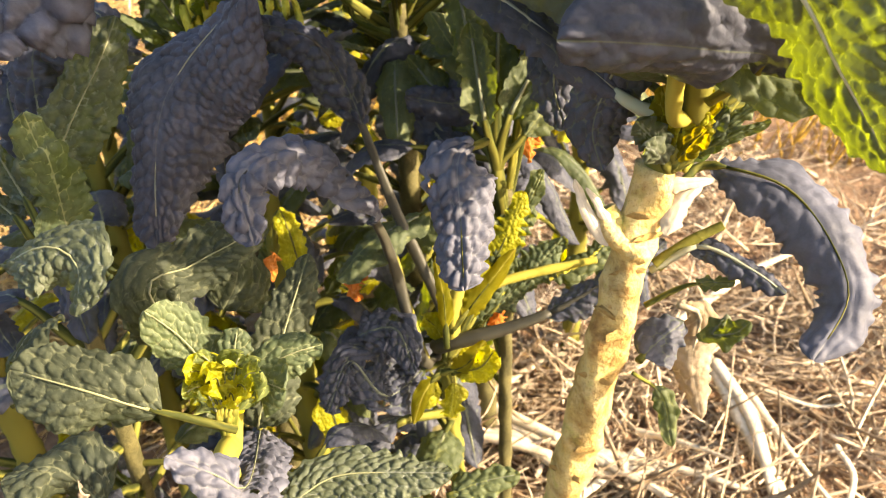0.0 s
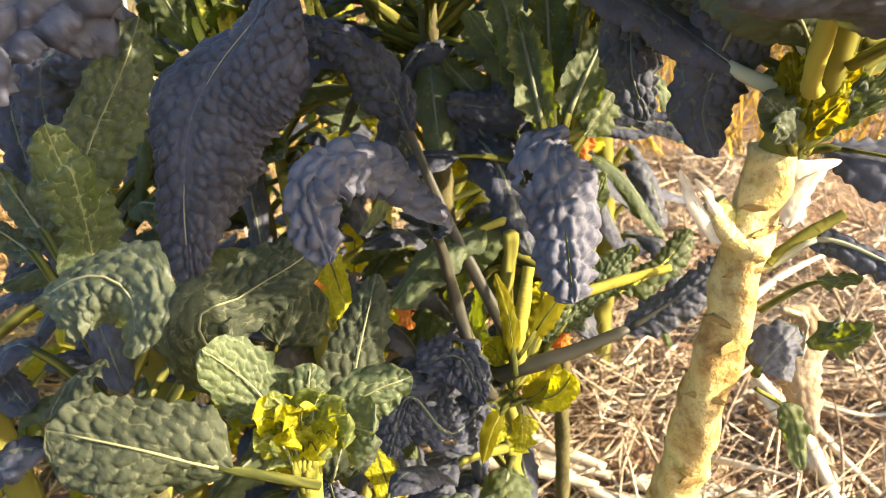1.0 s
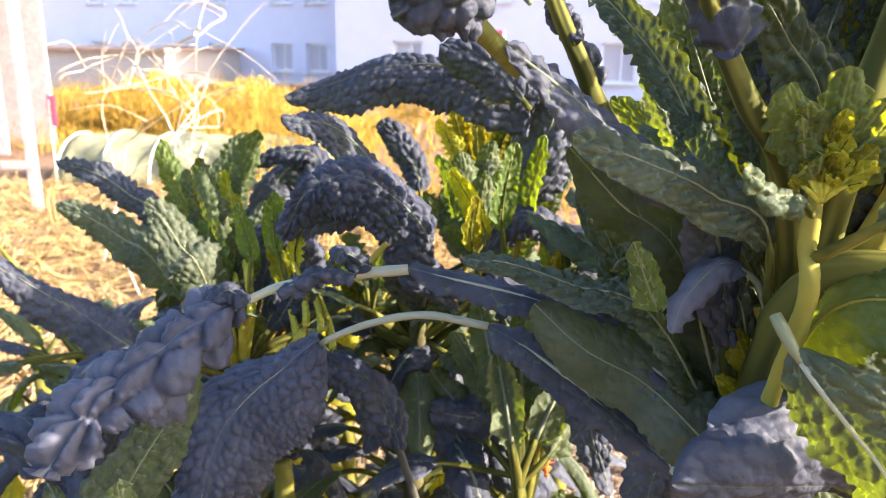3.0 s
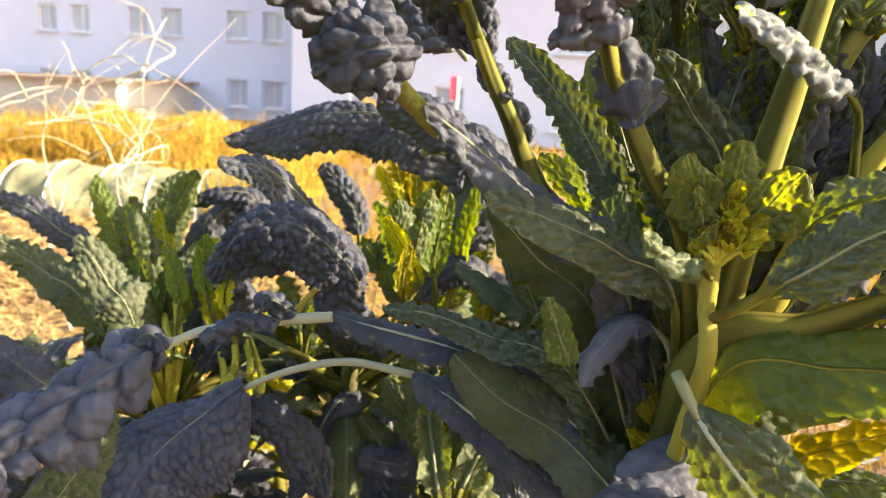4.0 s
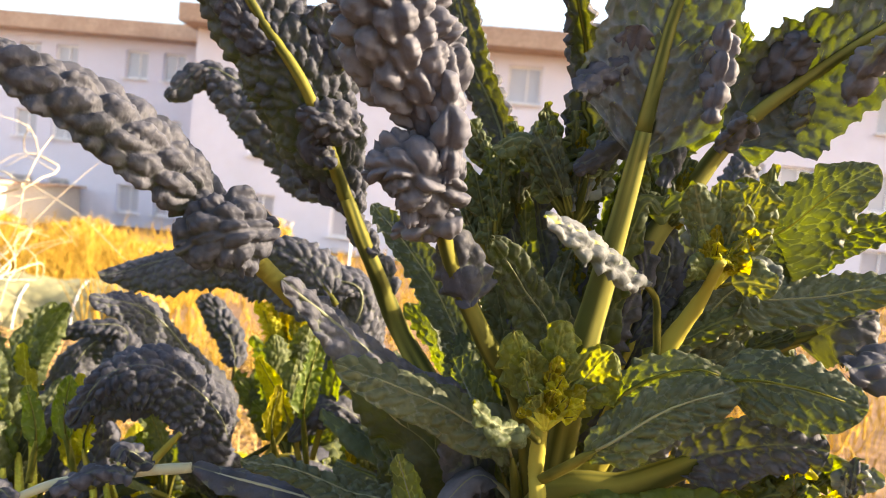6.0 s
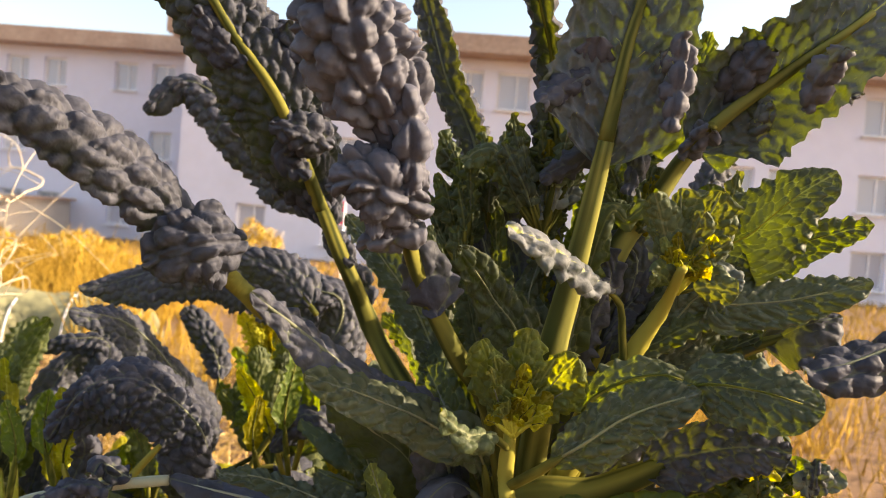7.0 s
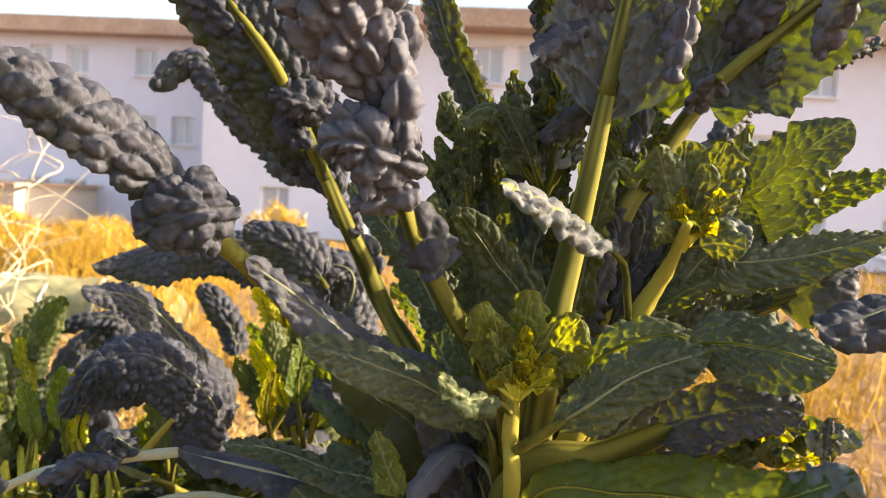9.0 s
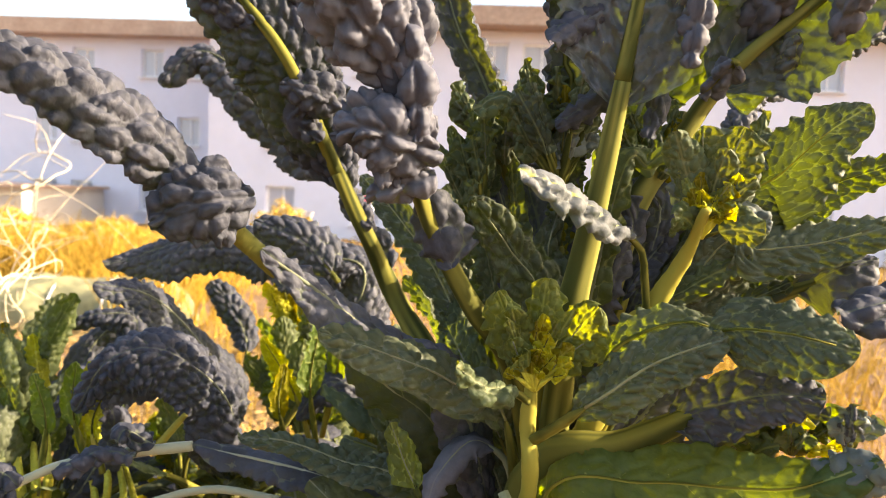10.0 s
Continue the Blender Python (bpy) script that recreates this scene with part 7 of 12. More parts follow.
leaf(flower_kale, [(-0.100, 1.180, 0.920), (-0.095, 1.203, 1.001), (-0.110, 1.232, 1.100), (-0.124, 1.256, 1.146)], 0.034, face=(-0.01, -0.98, 0.17), start=0.67, mat=M_CORE, curl=0.8, cell=0.008, puff=0.003, rib=0.006, ruffle=0.005, mid_rib=0.6, rib_mat=M_SHOOT, detail=0.7)
leaf(flower_kale, [(-0.100, 1.180, 0.920), (-0.095, 1.203, 1.001), (-0.060, 1.231, 1.091), (-0.026, 1.224, 1.133)], 0.034, face=(0.05, 0.98, -0.18), start=0.72, mat=M_SHOOT, curl=0.8, cell=0.008, puff=0.003, rib=0.006, ruffle=0.005, mid_rib=0.6, rib_mat=M_SHOOT, detail=0.7)
leaf(flower_kale, [(-0.100, 1.180, 0.920), (-0.031, 1.054, 1.089), (-0.010, 1.020, 1.149), (0.012, 1.020, 1.214)], 0.052, face=(-0.11, -0.98, 0.16), start=0.3, curl=0.5, cell=0.0105, puff=0.0055, ruffle=0.0015, mat=M_FLAT, side=1, ragged=0.8, lateral=0.02, detail=0.7)
scars(tall_kale, trunk_line, trunk_radii, [(0.5, 110), (0.58, 60), (0.64, 120), (0.685, 85), (0.71, 50), (0.78, 105), (0.835, 70), (0.86, 130), (0.9, 95), (0.935, 60), (0.965, 110)])
stem(tall_kale, [(0.091, 0.612, 0.815), (0.072, 0.611, 0.838), (0.058, 0.616, 0.860)], [0.014, 0.012, 0.009], name="cut_stub", label="split pale cut leaf stalk", knots=0.2)
stem(tall_kale, [(0.111, 0.630, 0.794), (0.138, 0.635, 0.816), (0.169, 0.638, 0.833)], [0.007, 0.005, 0.004], name="leaf_stalk", mat=M_RIB)
leaf(tall_kale, [(0.106, 0.627, 0.790), (0.148, 0.625, 0.816), (0.189, 0.602, 0.807), (0.216, 0.586, 0.793)], 0.031, face=(-0.15, -0.47, 0.87), start=0.3, mat=M_DARK, rib=0.004, side=1, rib_mat=M_PALE_RIB)
leaf(tall_kale, [(0.101, 0.610, 0.762), (0.141, 0.616, 0.782), (0.180, 0.613, 0.788)], 0.016, face=(-0.11, -0.47, 0.88), start=0.6, mat=M_GREEN, rib=0.003)
leaf(tall_kale, [(0.097, 0.591, 0.711), (0.120, 0.612, 0.722), (0.143, 0.631, 0.729)], 0.049, face=(-0.15, -0.79, 0.59), start=0.1, mat=M_DARK, curl=0.6, puff=0.002)
leaf(tall_kale, [(0.088, 0.561, 0.721), (0.116, 0.561, 0.695), (0.128, 0.546, 0.647)], 0.021, face=(-0.15, -0.75, 0.65), start=0.3, mat=M_GREEN, curl=0.6, puff=0.002, rib=0.002)
leaf(tall_kale, [(0.147, 0.682, 0.714), (0.170, 0.678, 0.703), (0.162, 0.654, 0.663), (0.176, 0.640, 0.597)], 0.047, face=(-0.19, -0.77, 0.61), start=0.05, mat=M_DRYLEAF, rib_mat=M_DRYLEAF, curl=0.9, puff=0.0015, ruffle=0.002, lobed=0.0, tip=2.2, cell=0.02, ragged=0.5, label="shrivelled bleached dead leaf")
leaf(tall_kale, [(0.195, 0.665, 0.713), (0.178, 0.654, 0.699), (0.195, 0.640, 0.710), (0.209, 0.639, 0.725)], 0.028, face=(-0.24, -0.78, 0.57), start=0.05, mat=M_GREEN, curl=1.4, puff=0.004, ruffle=0.006)
leaf(tall_kale, [(0.109, 0.602, 0.905), (0.104, 0.597, 0.948), (0.097, 0.597, 0.980)], 0.036, face=(-0.16, -0.92, 0.36), start=0.25, mat=M_SHOOT, curl=0.6, cell=0.008, puff=0.003, ruffle=0.003, rib=0.005, mid_rib=0.5, rib_mat=M_RIB, lobed=0.15)
leaf(tall_kale, [(0.109, 0.602, 0.905), (0.115, 0.591, 0.955), (0.120, 0.585, 0.993)], 0.043, face=(-0.18, -0.92, 0.35), start=0.25, mat=M_CORE, curl=0.6, cell=0.008, puff=0.003, ruffle=0.003, rib=0.005, mid_rib=0.5, rib_mat=M_RIB, lobed=0.15)
leaf(tall_kale, [(0.109, 0.602, 0.905), (0.123, 0.593, 0.946), (0.135, 0.588, 0.976)], 0.032, face=(-0.19, -0.91, 0.36), start=0.25, mat=M_SHOOT, curl=0.6, cell=0.008, puff=0.003, ruffle=0.003, rib=0.005, mid_rib=0.5, rib_mat=M_RIB, lobed=0.15)
leaf(tall_kale, [(0.109, 0.602, 0.905), (0.112, 0.595, 0.942), (0.113, 0.592, 0.968)], 0.032, face=(-0.17, -0.91, 0.37), start=0.25, mat=M_SHOOT, curl=0.6, cell=0.008, puff=0.003, ruffle=0.003, rib=0.005, mid_rib=0.5, rib_mat=M_RIB, lobed=0.15)
leaf(tall_kale, [(0.109, 0.602, 0.905), (0.142, 0.597, 0.939), (0.172, 0.598, 0.963)], 0.014, face=(-0.22, -0.91, 0.36), start=0.25, mat=M_GREEN, curl=0.6, cell=0.008, puff=0.003, ruffle=0.003, rib=0.005, mid_rib=0.5, rib_mat=M_RIB, lobed=0.15)
leaf(tall_kale, [(0.109, 0.602, 0.905), (0.130, 0.595, 0.939), (0.148, 0.594, 0.962)], 0.020, face=(-0.20, -0.91, 0.37), start=0.25, mat=M_GLOW, curl=0.6, cell=0.008, puff=0.003, ruffle=0.003, rib=0.005, mid_rib=0.5, rib_mat=M_RIB, lobed=0.15)
leaf(tall_kale, [(0.109, 0.602, 0.905), (0.093, 0.589, 0.936), (0.076, 0.580, 0.956)], 0.027, face=(-0.14, -0.91, 0.38), start=0.25, mat=M_FLAT, curl=0.6, cell=0.008, puff=0.003, ruffle=0.003, rib=0.005, mid_rib=0.5, rib_mat=M_RIB, lobed=0.15)
leaf(tall_kale, [(0.109, 0.602, 0.905), (0.096, 0.584, 0.927), (0.083, 0.571, 0.939)], 0.025, face=(-0.15, -0.91, 0.39), start=0.25, mat=M_FLAT, curl=0.6, cell=0.008, puff=0.003, ruffle=0.003, rib=0.005, mid_rib=0.5, rib_mat=M_RIB, lobed=0.15)
leaf(tall_kale, [(0.109, 0.602, 0.905), (0.100, 0.604, 0.941), (0.090, 0.611, 0.966)], 0.032, face=(-0.15, -0.92, 0.36), start=0.25, mat=M_GLOW, curl=0.6, cell=0.008, puff=0.003, ruffle=0.003, rib=0.005, mid_rib=0.5, rib_mat=M_RIB, lobed=0.15)
leaf(tall_kale, [(0.109, 0.602, 0.905), (0.146, 0.594, 0.933), (0.181, 0.592, 0.951)], 0.012, face=(-0.22, -0.90, 0.37), start=0.25, mat=M_GREEN, curl=0.6, cell=0.008, puff=0.003, ruffle=0.003, rib=0.005, mid_rib=0.5, rib_mat=M_RIB, lobed=0.15)
leaf(tall_kale, [(0.109, 0.602, 0.905), (0.121, 0.590, 0.932), (0.131, 0.583, 0.948)], 0.023, face=(-0.19, -0.91, 0.38), start=0.25, mat=M_SHOOT, curl=0.6, cell=0.008, puff=0.003, ruffle=0.003, rib=0.005, mid_rib=0.5, rib_mat=M_RIB, lobed=0.15)
leaf(tall_kale, [(0.125, 0.610, 0.950), (0.086, 0.618, 1.019), (0.062, 0.620, 0.987), (0.046, 0.618, 0.937), (0.055, 0.614, 0.900)], 0.070, face=(-0.10, -0.95, 0.30), start=0.2, curl=0.8, puff=0.004, mat=M_DARK)
leaf(tall_kale, [(0.125, 0.610, 0.950), (0.031, 0.762, 0.978), (0.015, 0.748, 0.937), (0.027, 0.733, 0.889)], 0.067, face=(-0.02, -0.95, 0.31), start=0.3, curl=0.8, puff=0.004, mat=M_DARK)
leaf(tall_kale, [(0.125, 0.610, 0.950), (0.044, 0.568, 1.169), (-0.008, 0.571, 1.218), (-0.050, 0.572, 1.262)], 0.080, face=(0.36, -0.72, -0.60), start=0.15, curl=0.5, puff=0.0015, mat=M_SHADE_GREEN, ragged=0.3, net=0.3, lateral=0.025, rib=0.007, rib_mat=M_SOFTRIB, side=-1)
leaf(tall_kale, [(0.125, 0.610, 0.950), (0.030, 0.702, 1.128), (0.004, 0.711, 1.163), (-0.019, 0.722, 1.202)], 0.046, face=(-0.18, -0.96, 0.21), start=0.1, curl=0.5, cell=0.0105, puff=0.0055, ruffle=0.0015, mat=M_FLAT, side=1, ragged=0.8, lateral=0.02)
leaf(tall_kale, [(0.035, 0.622, 1.141), (0.024, 0.618, 1.165), (0.016, 0.613, 1.184)], 0.034, face=(-0.24, -0.94, 0.23), start=0.1, mat=M_YOUNG, curl=0.6, cell=0.007, puff=0.002, ruffle=0.006, rib=0.002)
leaf(tall_kale, [(0.049, 0.610, 1.101), (0.037, 0.607, 1.126), (0.030, 0.602, 1.146)], 0.034, face=(-0.26, -0.92, 0.29), start=0.1, mat=M_YOUNG, curl=0.6, cell=0.007, puff=0.002, ruffle=0.006, rib=0.002)
leaf(tall_kale, [(0.026, 0.616, 1.123), (0.015, 0.613, 1.148), (0.008, 0.608, 1.167)], 0.034, face=(-0.22, -0.94, 0.26), start=0.1, mat=M_YOUNG, curl=0.6, cell=0.007, puff=0.002, ruffle=0.006, rib=0.002)
leaf(tall_kale, [(0.042, 0.613, 1.110), (0.031, 0.609, 1.135), (0.023, 0.605, 1.155)], 0.034, face=(-0.25, -0.93, 0.28), start=0.1, mat=M_YOUNG, curl=0.6, cell=0.007, puff=0.002, ruffle=0.006, rib=0.002)
leaf(tall_kale, [(0.123, 0.598, 1.053), (0.110, 0.595, 1.079), (0.101, 0.590, 1.100)], 0.034, face=(-0.36, -0.87, 0.35), start=0.1, mat=M_CORE, curl=0.6, cell=0.007, puff=0.002, ruffle=0.006, rib=0.002)
leaf(tall_kale, [(0.091, 0.582, 1.005), (0.079, 0.580, 1.032), (0.071, 0.575, 1.053)], 0.034, face=(-0.31, -0.85, 0.43), start=0.1, mat=M_CORE, curl=0.6, cell=0.007, puff=0.002, ruffle=0.006, rib=0.002)
leaf(tall_kale, [(0.146, 0.595, 1.040), (0.132, 0.592, 1.066), (0.123, 0.587, 1.087)], 0.034, face=(-0.38, -0.85, 0.36), start=0.1, mat=M_CORE, curl=0.6, cell=0.007, puff=0.002, ruffle=0.006, rib=0.002)


def lower_leaves(plant, foot, low, high, count, seed, turn=(0, 360), reach=(0.1, 0.22), width=(0.045, 0.075), mats=(M_DARK, M_DARK, M_GREEN)):
    """Older leaves that arch out from the lower stem and hang."""
    rng = random.Random(seed)
    for i in range(count):
        a, z, r = radians(rng.uniform(*turn)), rng.uniform(low, high), rng.uniform(*reach)
        c, s_, rise, drop = math.cos(a), math.sin(a), rng.uniform(0.02, 0.1), rng.uniform(0.0, 0.14)
        at = [(foot[0] + k * r * c, foot[1] + k * r * s_, z + h) for k, h in ((0, 0), (0.5, rise), (0.85, rise * 0.8), (1.15, rise - drop))]
        leaf(plant, at, rng.uniform(*width), start=rng.uniform(0.3, 0.5), face=(0.2 * c, 0.2 * s_, 1), curl=rng.uniform(0.6, 1.4), cell=0.013, puff=rng.uniform(0.002, 0.006),
             ruffle=0.002, mat=mats[i % len(mats)], rib=rng.uniform(0.004, 0.007), lobed=rng.uniform(0, 0.3), ragged=0.7, detail=0.37)


lower_leaves(young_kale, (-0.112, 0.8), 0.2, 0.55, 12, 1, (60, 300))
lower_leaves(small_kale, (-0.268, 0.56), 0.12, 0.52, 16, 2)
lower_leaves(side_kale, (-0.48, 0.62), 0.25, 0.75, 16, 3)
lower_leaves(middle_kale, (-0.045, 0.89), 0.4, 0.85, 16, 4, (70, 230), mats=(M_DARK, M_GREEN))
lower_leaves(back_kale, (-0.2, 1.08), 0.35, 0.98, 40, 5, reach=(0.1, 0.3))
lower_leaves(far_kale, (-0.46, 1.04), 0.25, 0.92, 36, 6, reach=(0.1, 0.28))
lower_leaves(flower_kale, (-0.1, 1.2), 0.45, 0.98, 34, 7, reach=(0.1, 0.3), mats=(M_GREEN, M_DARK))
lower_leaves(back_kale, (-0.2, 1.08), 0.3, 0.9, 6, 8, mats=(M_CORE, M_DRYLEAF))
lower_leaves(far_kale, (-0.46, 1.04), 0.3, 0.9, 8, 9, mats=(M_CORE, M_DRYLEAF))
row_kale_a = thing("kale_plant", "leafy kale plant in the bed behind, dark and blistered", "kale plant", "kale plants")
stem(row_kale_a, [(-0.80, 1.25, -0.02), (-0.79, 1.25, 0.4), (-0.80, 1.26, 0.8)], [0.02, 0.02, 0.012], mat=M_RIB)
lower_leaves(row_kale_a, (-0.80, 1.25), 0.2, 0.85, 24, 20, mats=(M_DARK, M_GREEN, M_DARK, M_CORE))
row_kale_b = thing("kale_plant", "leafy kale plant in the bed behind, dark and blistered", "kale plant", "kale plants")
stem(row_kale_b, [(-0.75, 0.75, -0.02), (-0.74, 0.75, 0.4), (-0.75, 0.76, 0.8)], [0.02, 0.02, 0.012], mat=M_RIB)
lower_leaves(row_kale_b, (-0.75, 0.75), 0.2, 0.66, 24, 21, mats=(M_DARK, M_GREEN, M_DARK, M_CORE))
row_kale_c = thing("kale_plant", "leafy kale plant in the bed behind, dark and blistered", "kale plant", "kale plants")
stem(row_kale_c, [(-0.38, 1.50, -0.02), (-0.37, 1.50, 0.4), (-0.38, 1.51, 0.8)], [0.02, 0.02, 0.012], mat=M_RIB)
lower_leaves(row_kale_c, (-0.38, 1.50), 0.2, 0.85, 24, 22, mats=(M_DARK, M_GREEN, M_DARK, M_CORE))
row_kale_d = thing("kale_plant", "leafy kale plant in the bed behind, dark and blistered", "kale plant", "kale plants")
stem(row_kale_d, [(0.08, 1.50, -0.02), (0.09, 1.50, 0.4), (0.08, 1.51, 0.8)], [0.02, 0.02, 0.012], mat=M_RIB)
lower_leaves(row_kale_d, (0.08, 1.50), 0.2, 0.85, 24, 23, mats=(M_DARK, M_GREEN, M_DARK, M_CORE))
row_kale_e = thing("kale_plant", "leafy kale plant in the bed behind, dark and blistered", "kale plant", "kale plants")
stem(row_kale_e, [(-1.10, 1.60, -0.02), (-1.09, 1.60, 0.4), (-1.10, 1.61, 0.8)], [0.02, 0.02, 0.012], mat=M_RIB)
lower_leaves(row_kale_e, (-1.10, 1.60), 0.2, 0.85, 24, 24, mats=(M_DARK, M_GREEN, M_DARK, M_CORE))
row_kale_f = thing("kale_plant", "leafy kale plant in the bed behind, dark and blistered", "kale plant", "kale plants")
stem(row_kale_f, [(-0.36, 0.88, -0.02), (-0.35, 0.88, 0.4), (-0.36, 0.89, 0.8)], [0.02, 0.02, 0.012], mat=M_RIB)
lower_leaves(row_kale_f, (-0.36, 0.88), 0.2, 0.66, 24, 25, mats=(M_DARK, M_GREEN, M_DARK, M_CORE))
row_kale_g = thing("kale_plant", "leafy kale plant in the bed behind, dark and blistered", "kale plant", "kale plants")
stem(row_kale_g, [(-0.66, 0.98, -0.02), (-0.65, 0.98, 0.4), (-0.66, 0.99, 0.8)], [0.02, 0.02, 0.012], mat=M_RIB)
lower_leaves(row_kale_g, (-0.66, 0.98), 0.2, 0.66, 24, 26, mats=(M_DARK, M_GREEN, M_DARK, M_CORE))
row_kale_h = thing("kale_plant", "leafy kale plant in the bed behind, dark and blistered", "kale plant", "kale plants")
stem(row_kale_h, [(-0.52, 1.36, -0.02), (-0.51, 1.36, 0.4), (-0.52, 1.37, 0.8)], [0.02, 0.02, 0.012], mat=M_RIB)
lower_leaves(row_kale_h, (-0.52, 1.36), 0.2, 0.85, 24, 27, mats=(M_DARK, M_GREEN, M_DARK, M_CORE))
row_kale_i = thing("kale_plant", "leafy kale plant in the bed behind, dark and blistered", "kale plant", "kale plants")
stem(row_kale_i, [(-0.24, 1.36, -0.02), (-0.23, 1.36, 0.4), (-0.24, 1.37, 0.8)], [0.02, 0.02, 0.012], mat=M_RIB)
lower_leaves(row_kale_i, (-0.24, 1.36), 0.2, 0.85, 24, 28, mats=(M_DARK, M_GREEN, M_DARK, M_CORE))


def crown_leaves(plant, heart, count, seed, turn, lift, length, width, mats):
    """Leaves of the crown that fan out and up from the heart."""
    rng = random.Random(seed)
    for i in range(count):
        a, e, l = radians(rng.uniform(*turn)), radians(rng.uniform(*lift)), rng.uniform(*length)
        c, s_ = math.cos(a), math.sin(a)
        z0 = heart[2] - rng.uniform(0, 0.12)
        at = [(heart[0] + c * h, heart[1] + s_ * h, z0 + v) for h, v in ((0.0, 0.0), (l * 0.4 * math.cos(e), l * 0.45 * math.sin(e)), (l * 0.75 * math.cos(e), l * 0.8 * math.sin(e)), (l * (math.cos(e) + 0.06), l * (math.sin(e) - rng.uniform(0, 0.12))))]
        leaf(plant, at, rng.uniform(*width), start=rng.uniform(0.4, 0.6), face=(-0.6 * c, -0.6 * s_, 0.8), curl=rng.uniform(0.5, 1.3), cell=0.012, puff=rng.uniform(0.002, 0.005),
             ruffle=0.002, mat=mats[i % len(mats)], rib=rng.uniform(0.005, 0.008), lobed=rng.uniform(0, 0.3), ragged=0.7, detail=0.45)


crown_leaves(tall_kale, (0.15, 0.60, 1.12), 26, 60, (15, 165), (15, 60), (0.2, 0.33), (0.04, 0.07), (M_GREEN, M_GLOW, M_DARK))
crown_leaves(tall_kale, (0.14, 0.60, 1.06), 20, 61, (0, 105), (0, 35), (0.2, 0.32), (0.045, 0.07), (M_GLOW, M_GREEN, M_DARK))
leaf(tall_kale, [(0.124, 0.542, 1.386), (0.102, 0.538, 1.430), (0.074, 0.534, 1.458), (0.049, 0.536, 1.447)], 0.031, face=(-0.16, -0.73, 0.66), start=0.25, curl=1.2, cell=0.009, puff=0.004, mat=M_YOUNG)
leaf(tall_kale, [(0.130, 0.560, 1.100), (0.128, 0.542, 1.391), (0.108, 0.538, 1.443), (0.088, 0.534, 1.489)], 0.027, face=(-0.26, -0.96, -0.10), start=0.5, curl=0.6, cell=0.006, puff=0.003, ruffle=0.006, mat=M_YOUNG, rib=0.004)
leaf(tall_kale, [(0.130, 0.560, 1.100), (0.128, 0.542, 1.391), (0.120, 0.536, 1.438), (0.113, 0.530, 1.479)], 0.025, face=(-0.28, -0.96, -0.09), start=0.5, curl=0.6, cell=0.006, puff=0.003, ruffle=0.006, mat=M_GREEN, rib=0.004)
leaf(tall_kale, [(0.130, 0.560, 1.100), (0.128, 0.542, 1.391), (0.133, 0.534, 1.442), (0.139, 0.527, 1.486)], 0.025, face=(-0.30, -0.95, -0.10), start=0.5, curl=0.6, cell=0.006, puff=0.003, ruffle=0.006, mat=M_YOUNG, rib=0.004)
leaf(tall_kale, [(0.130, 0.560, 1.100), (0.128, 0.542, 1.391), (0.127, 0.534, 1.425), (0.127, 0.526, 1.453)], 0.022, face=(-0.29, -0.95, -0.07), start=0.5, curl=0.6, cell=0.006, puff=0.003, ruffle=0.006, mat=M_GLOW, rib=0.004)
leaf(tall_kale, [(0.130, 0.560, 1.100), (0.128, 0.542, 1.391), (0.114, 0.536, 1.430), (0.100, 0.531, 1.463)], 0.022, face=(-0.27, -0.96, -0.08), start=0.5, curl=0.6, cell=0.006, puff=0.003, ruffle=0.006, mat=M_GREEN, rib=0.004)
leaf(tall_kale, [(0.130, 0.560, 1.100), (0.128, 0.542, 1.391), (0.124, 0.535, 1.434), (0.119, 0.528, 1.470)], 0.018, face=(-0.28, -0.96, -0.08), start=0.5, curl=0.6, cell=0.006, puff=0.003, ruffle=0.006, mat=M_SHOOT, rib=0.004)
leaf(tall_kale, [(0.130, 0.560, 1.100), (0.069, 0.588, 1.355), (0.054, 0.593, 1.399), (0.039, 0.598, 1.438)], 0.029, face=(-0.16, -0.99, -0.03), start=0.4, curl=0.6, cell=0.007, puff=0.003, ruffle=0.006, mat=M_GREEN, rib=0.004)
leaf(tall_kale, [(0.130, 0.560, 1.100), (0.069, 0.588, 1.355), (0.070, 0.591, 1.397), (0.071, 0.593, 1.435)], 0.029, face=(-0.19, -0.98, -0.02), start=0.4, curl=0.6, cell=0.007, puff=0.003, ruffle=0.006, mat=M_GREEN, rib=0.004)
leaf(tall_kale, [(0.130, 0.560, 1.100), (0.069, 0.588, 1.355), (0.061, 0.591, 1.381), (0.053, 0.593, 1.402)], 0.024, face=(-0.17, -0.98, 0.00), start=0.4, curl=0.6, cell=0.007, puff=0.003, ruffle=0.006, mat=M_GREEN, rib=0.004)
leaf(tall_kale, [(0.130, 0.560, 1.100), (0.069, 0.588, 1.355), (0.048, 0.593, 1.392), (0.028, 0.599, 1.425)], 0.024, face=(-0.15, -0.99, -0.02), start=0.4, curl=0.6, cell=0.007, puff=0.003, ruffle=0.006, mat=M_YOUNG, rib=0.004)
leaf(tall_kale, [(0.130, 0.560, 1.100), (0.123, 0.577, 1.318), (0.109, 0.585, 1.390), (0.097, 0.590, 1.441)], 0.036, face=(-0.24, -0.97, -0.01), start=0.25, curl=0.7, puff=0.003, ruffle=0.005, mat=M_DARK, rib=0.005)
leaf(tall_kale, [(0.130, 0.560, 1.100), (0.142, 0.576, 1.334), (0.140, 0.581, 1.397), (0.128, 0.586, 1.442)], 0.032, face=(-0.29, -0.96, -0.02), start=0.25, curl=0.7, puff=0.003, ruffle=0.005, mat=M_GREEN, rib=0.005)
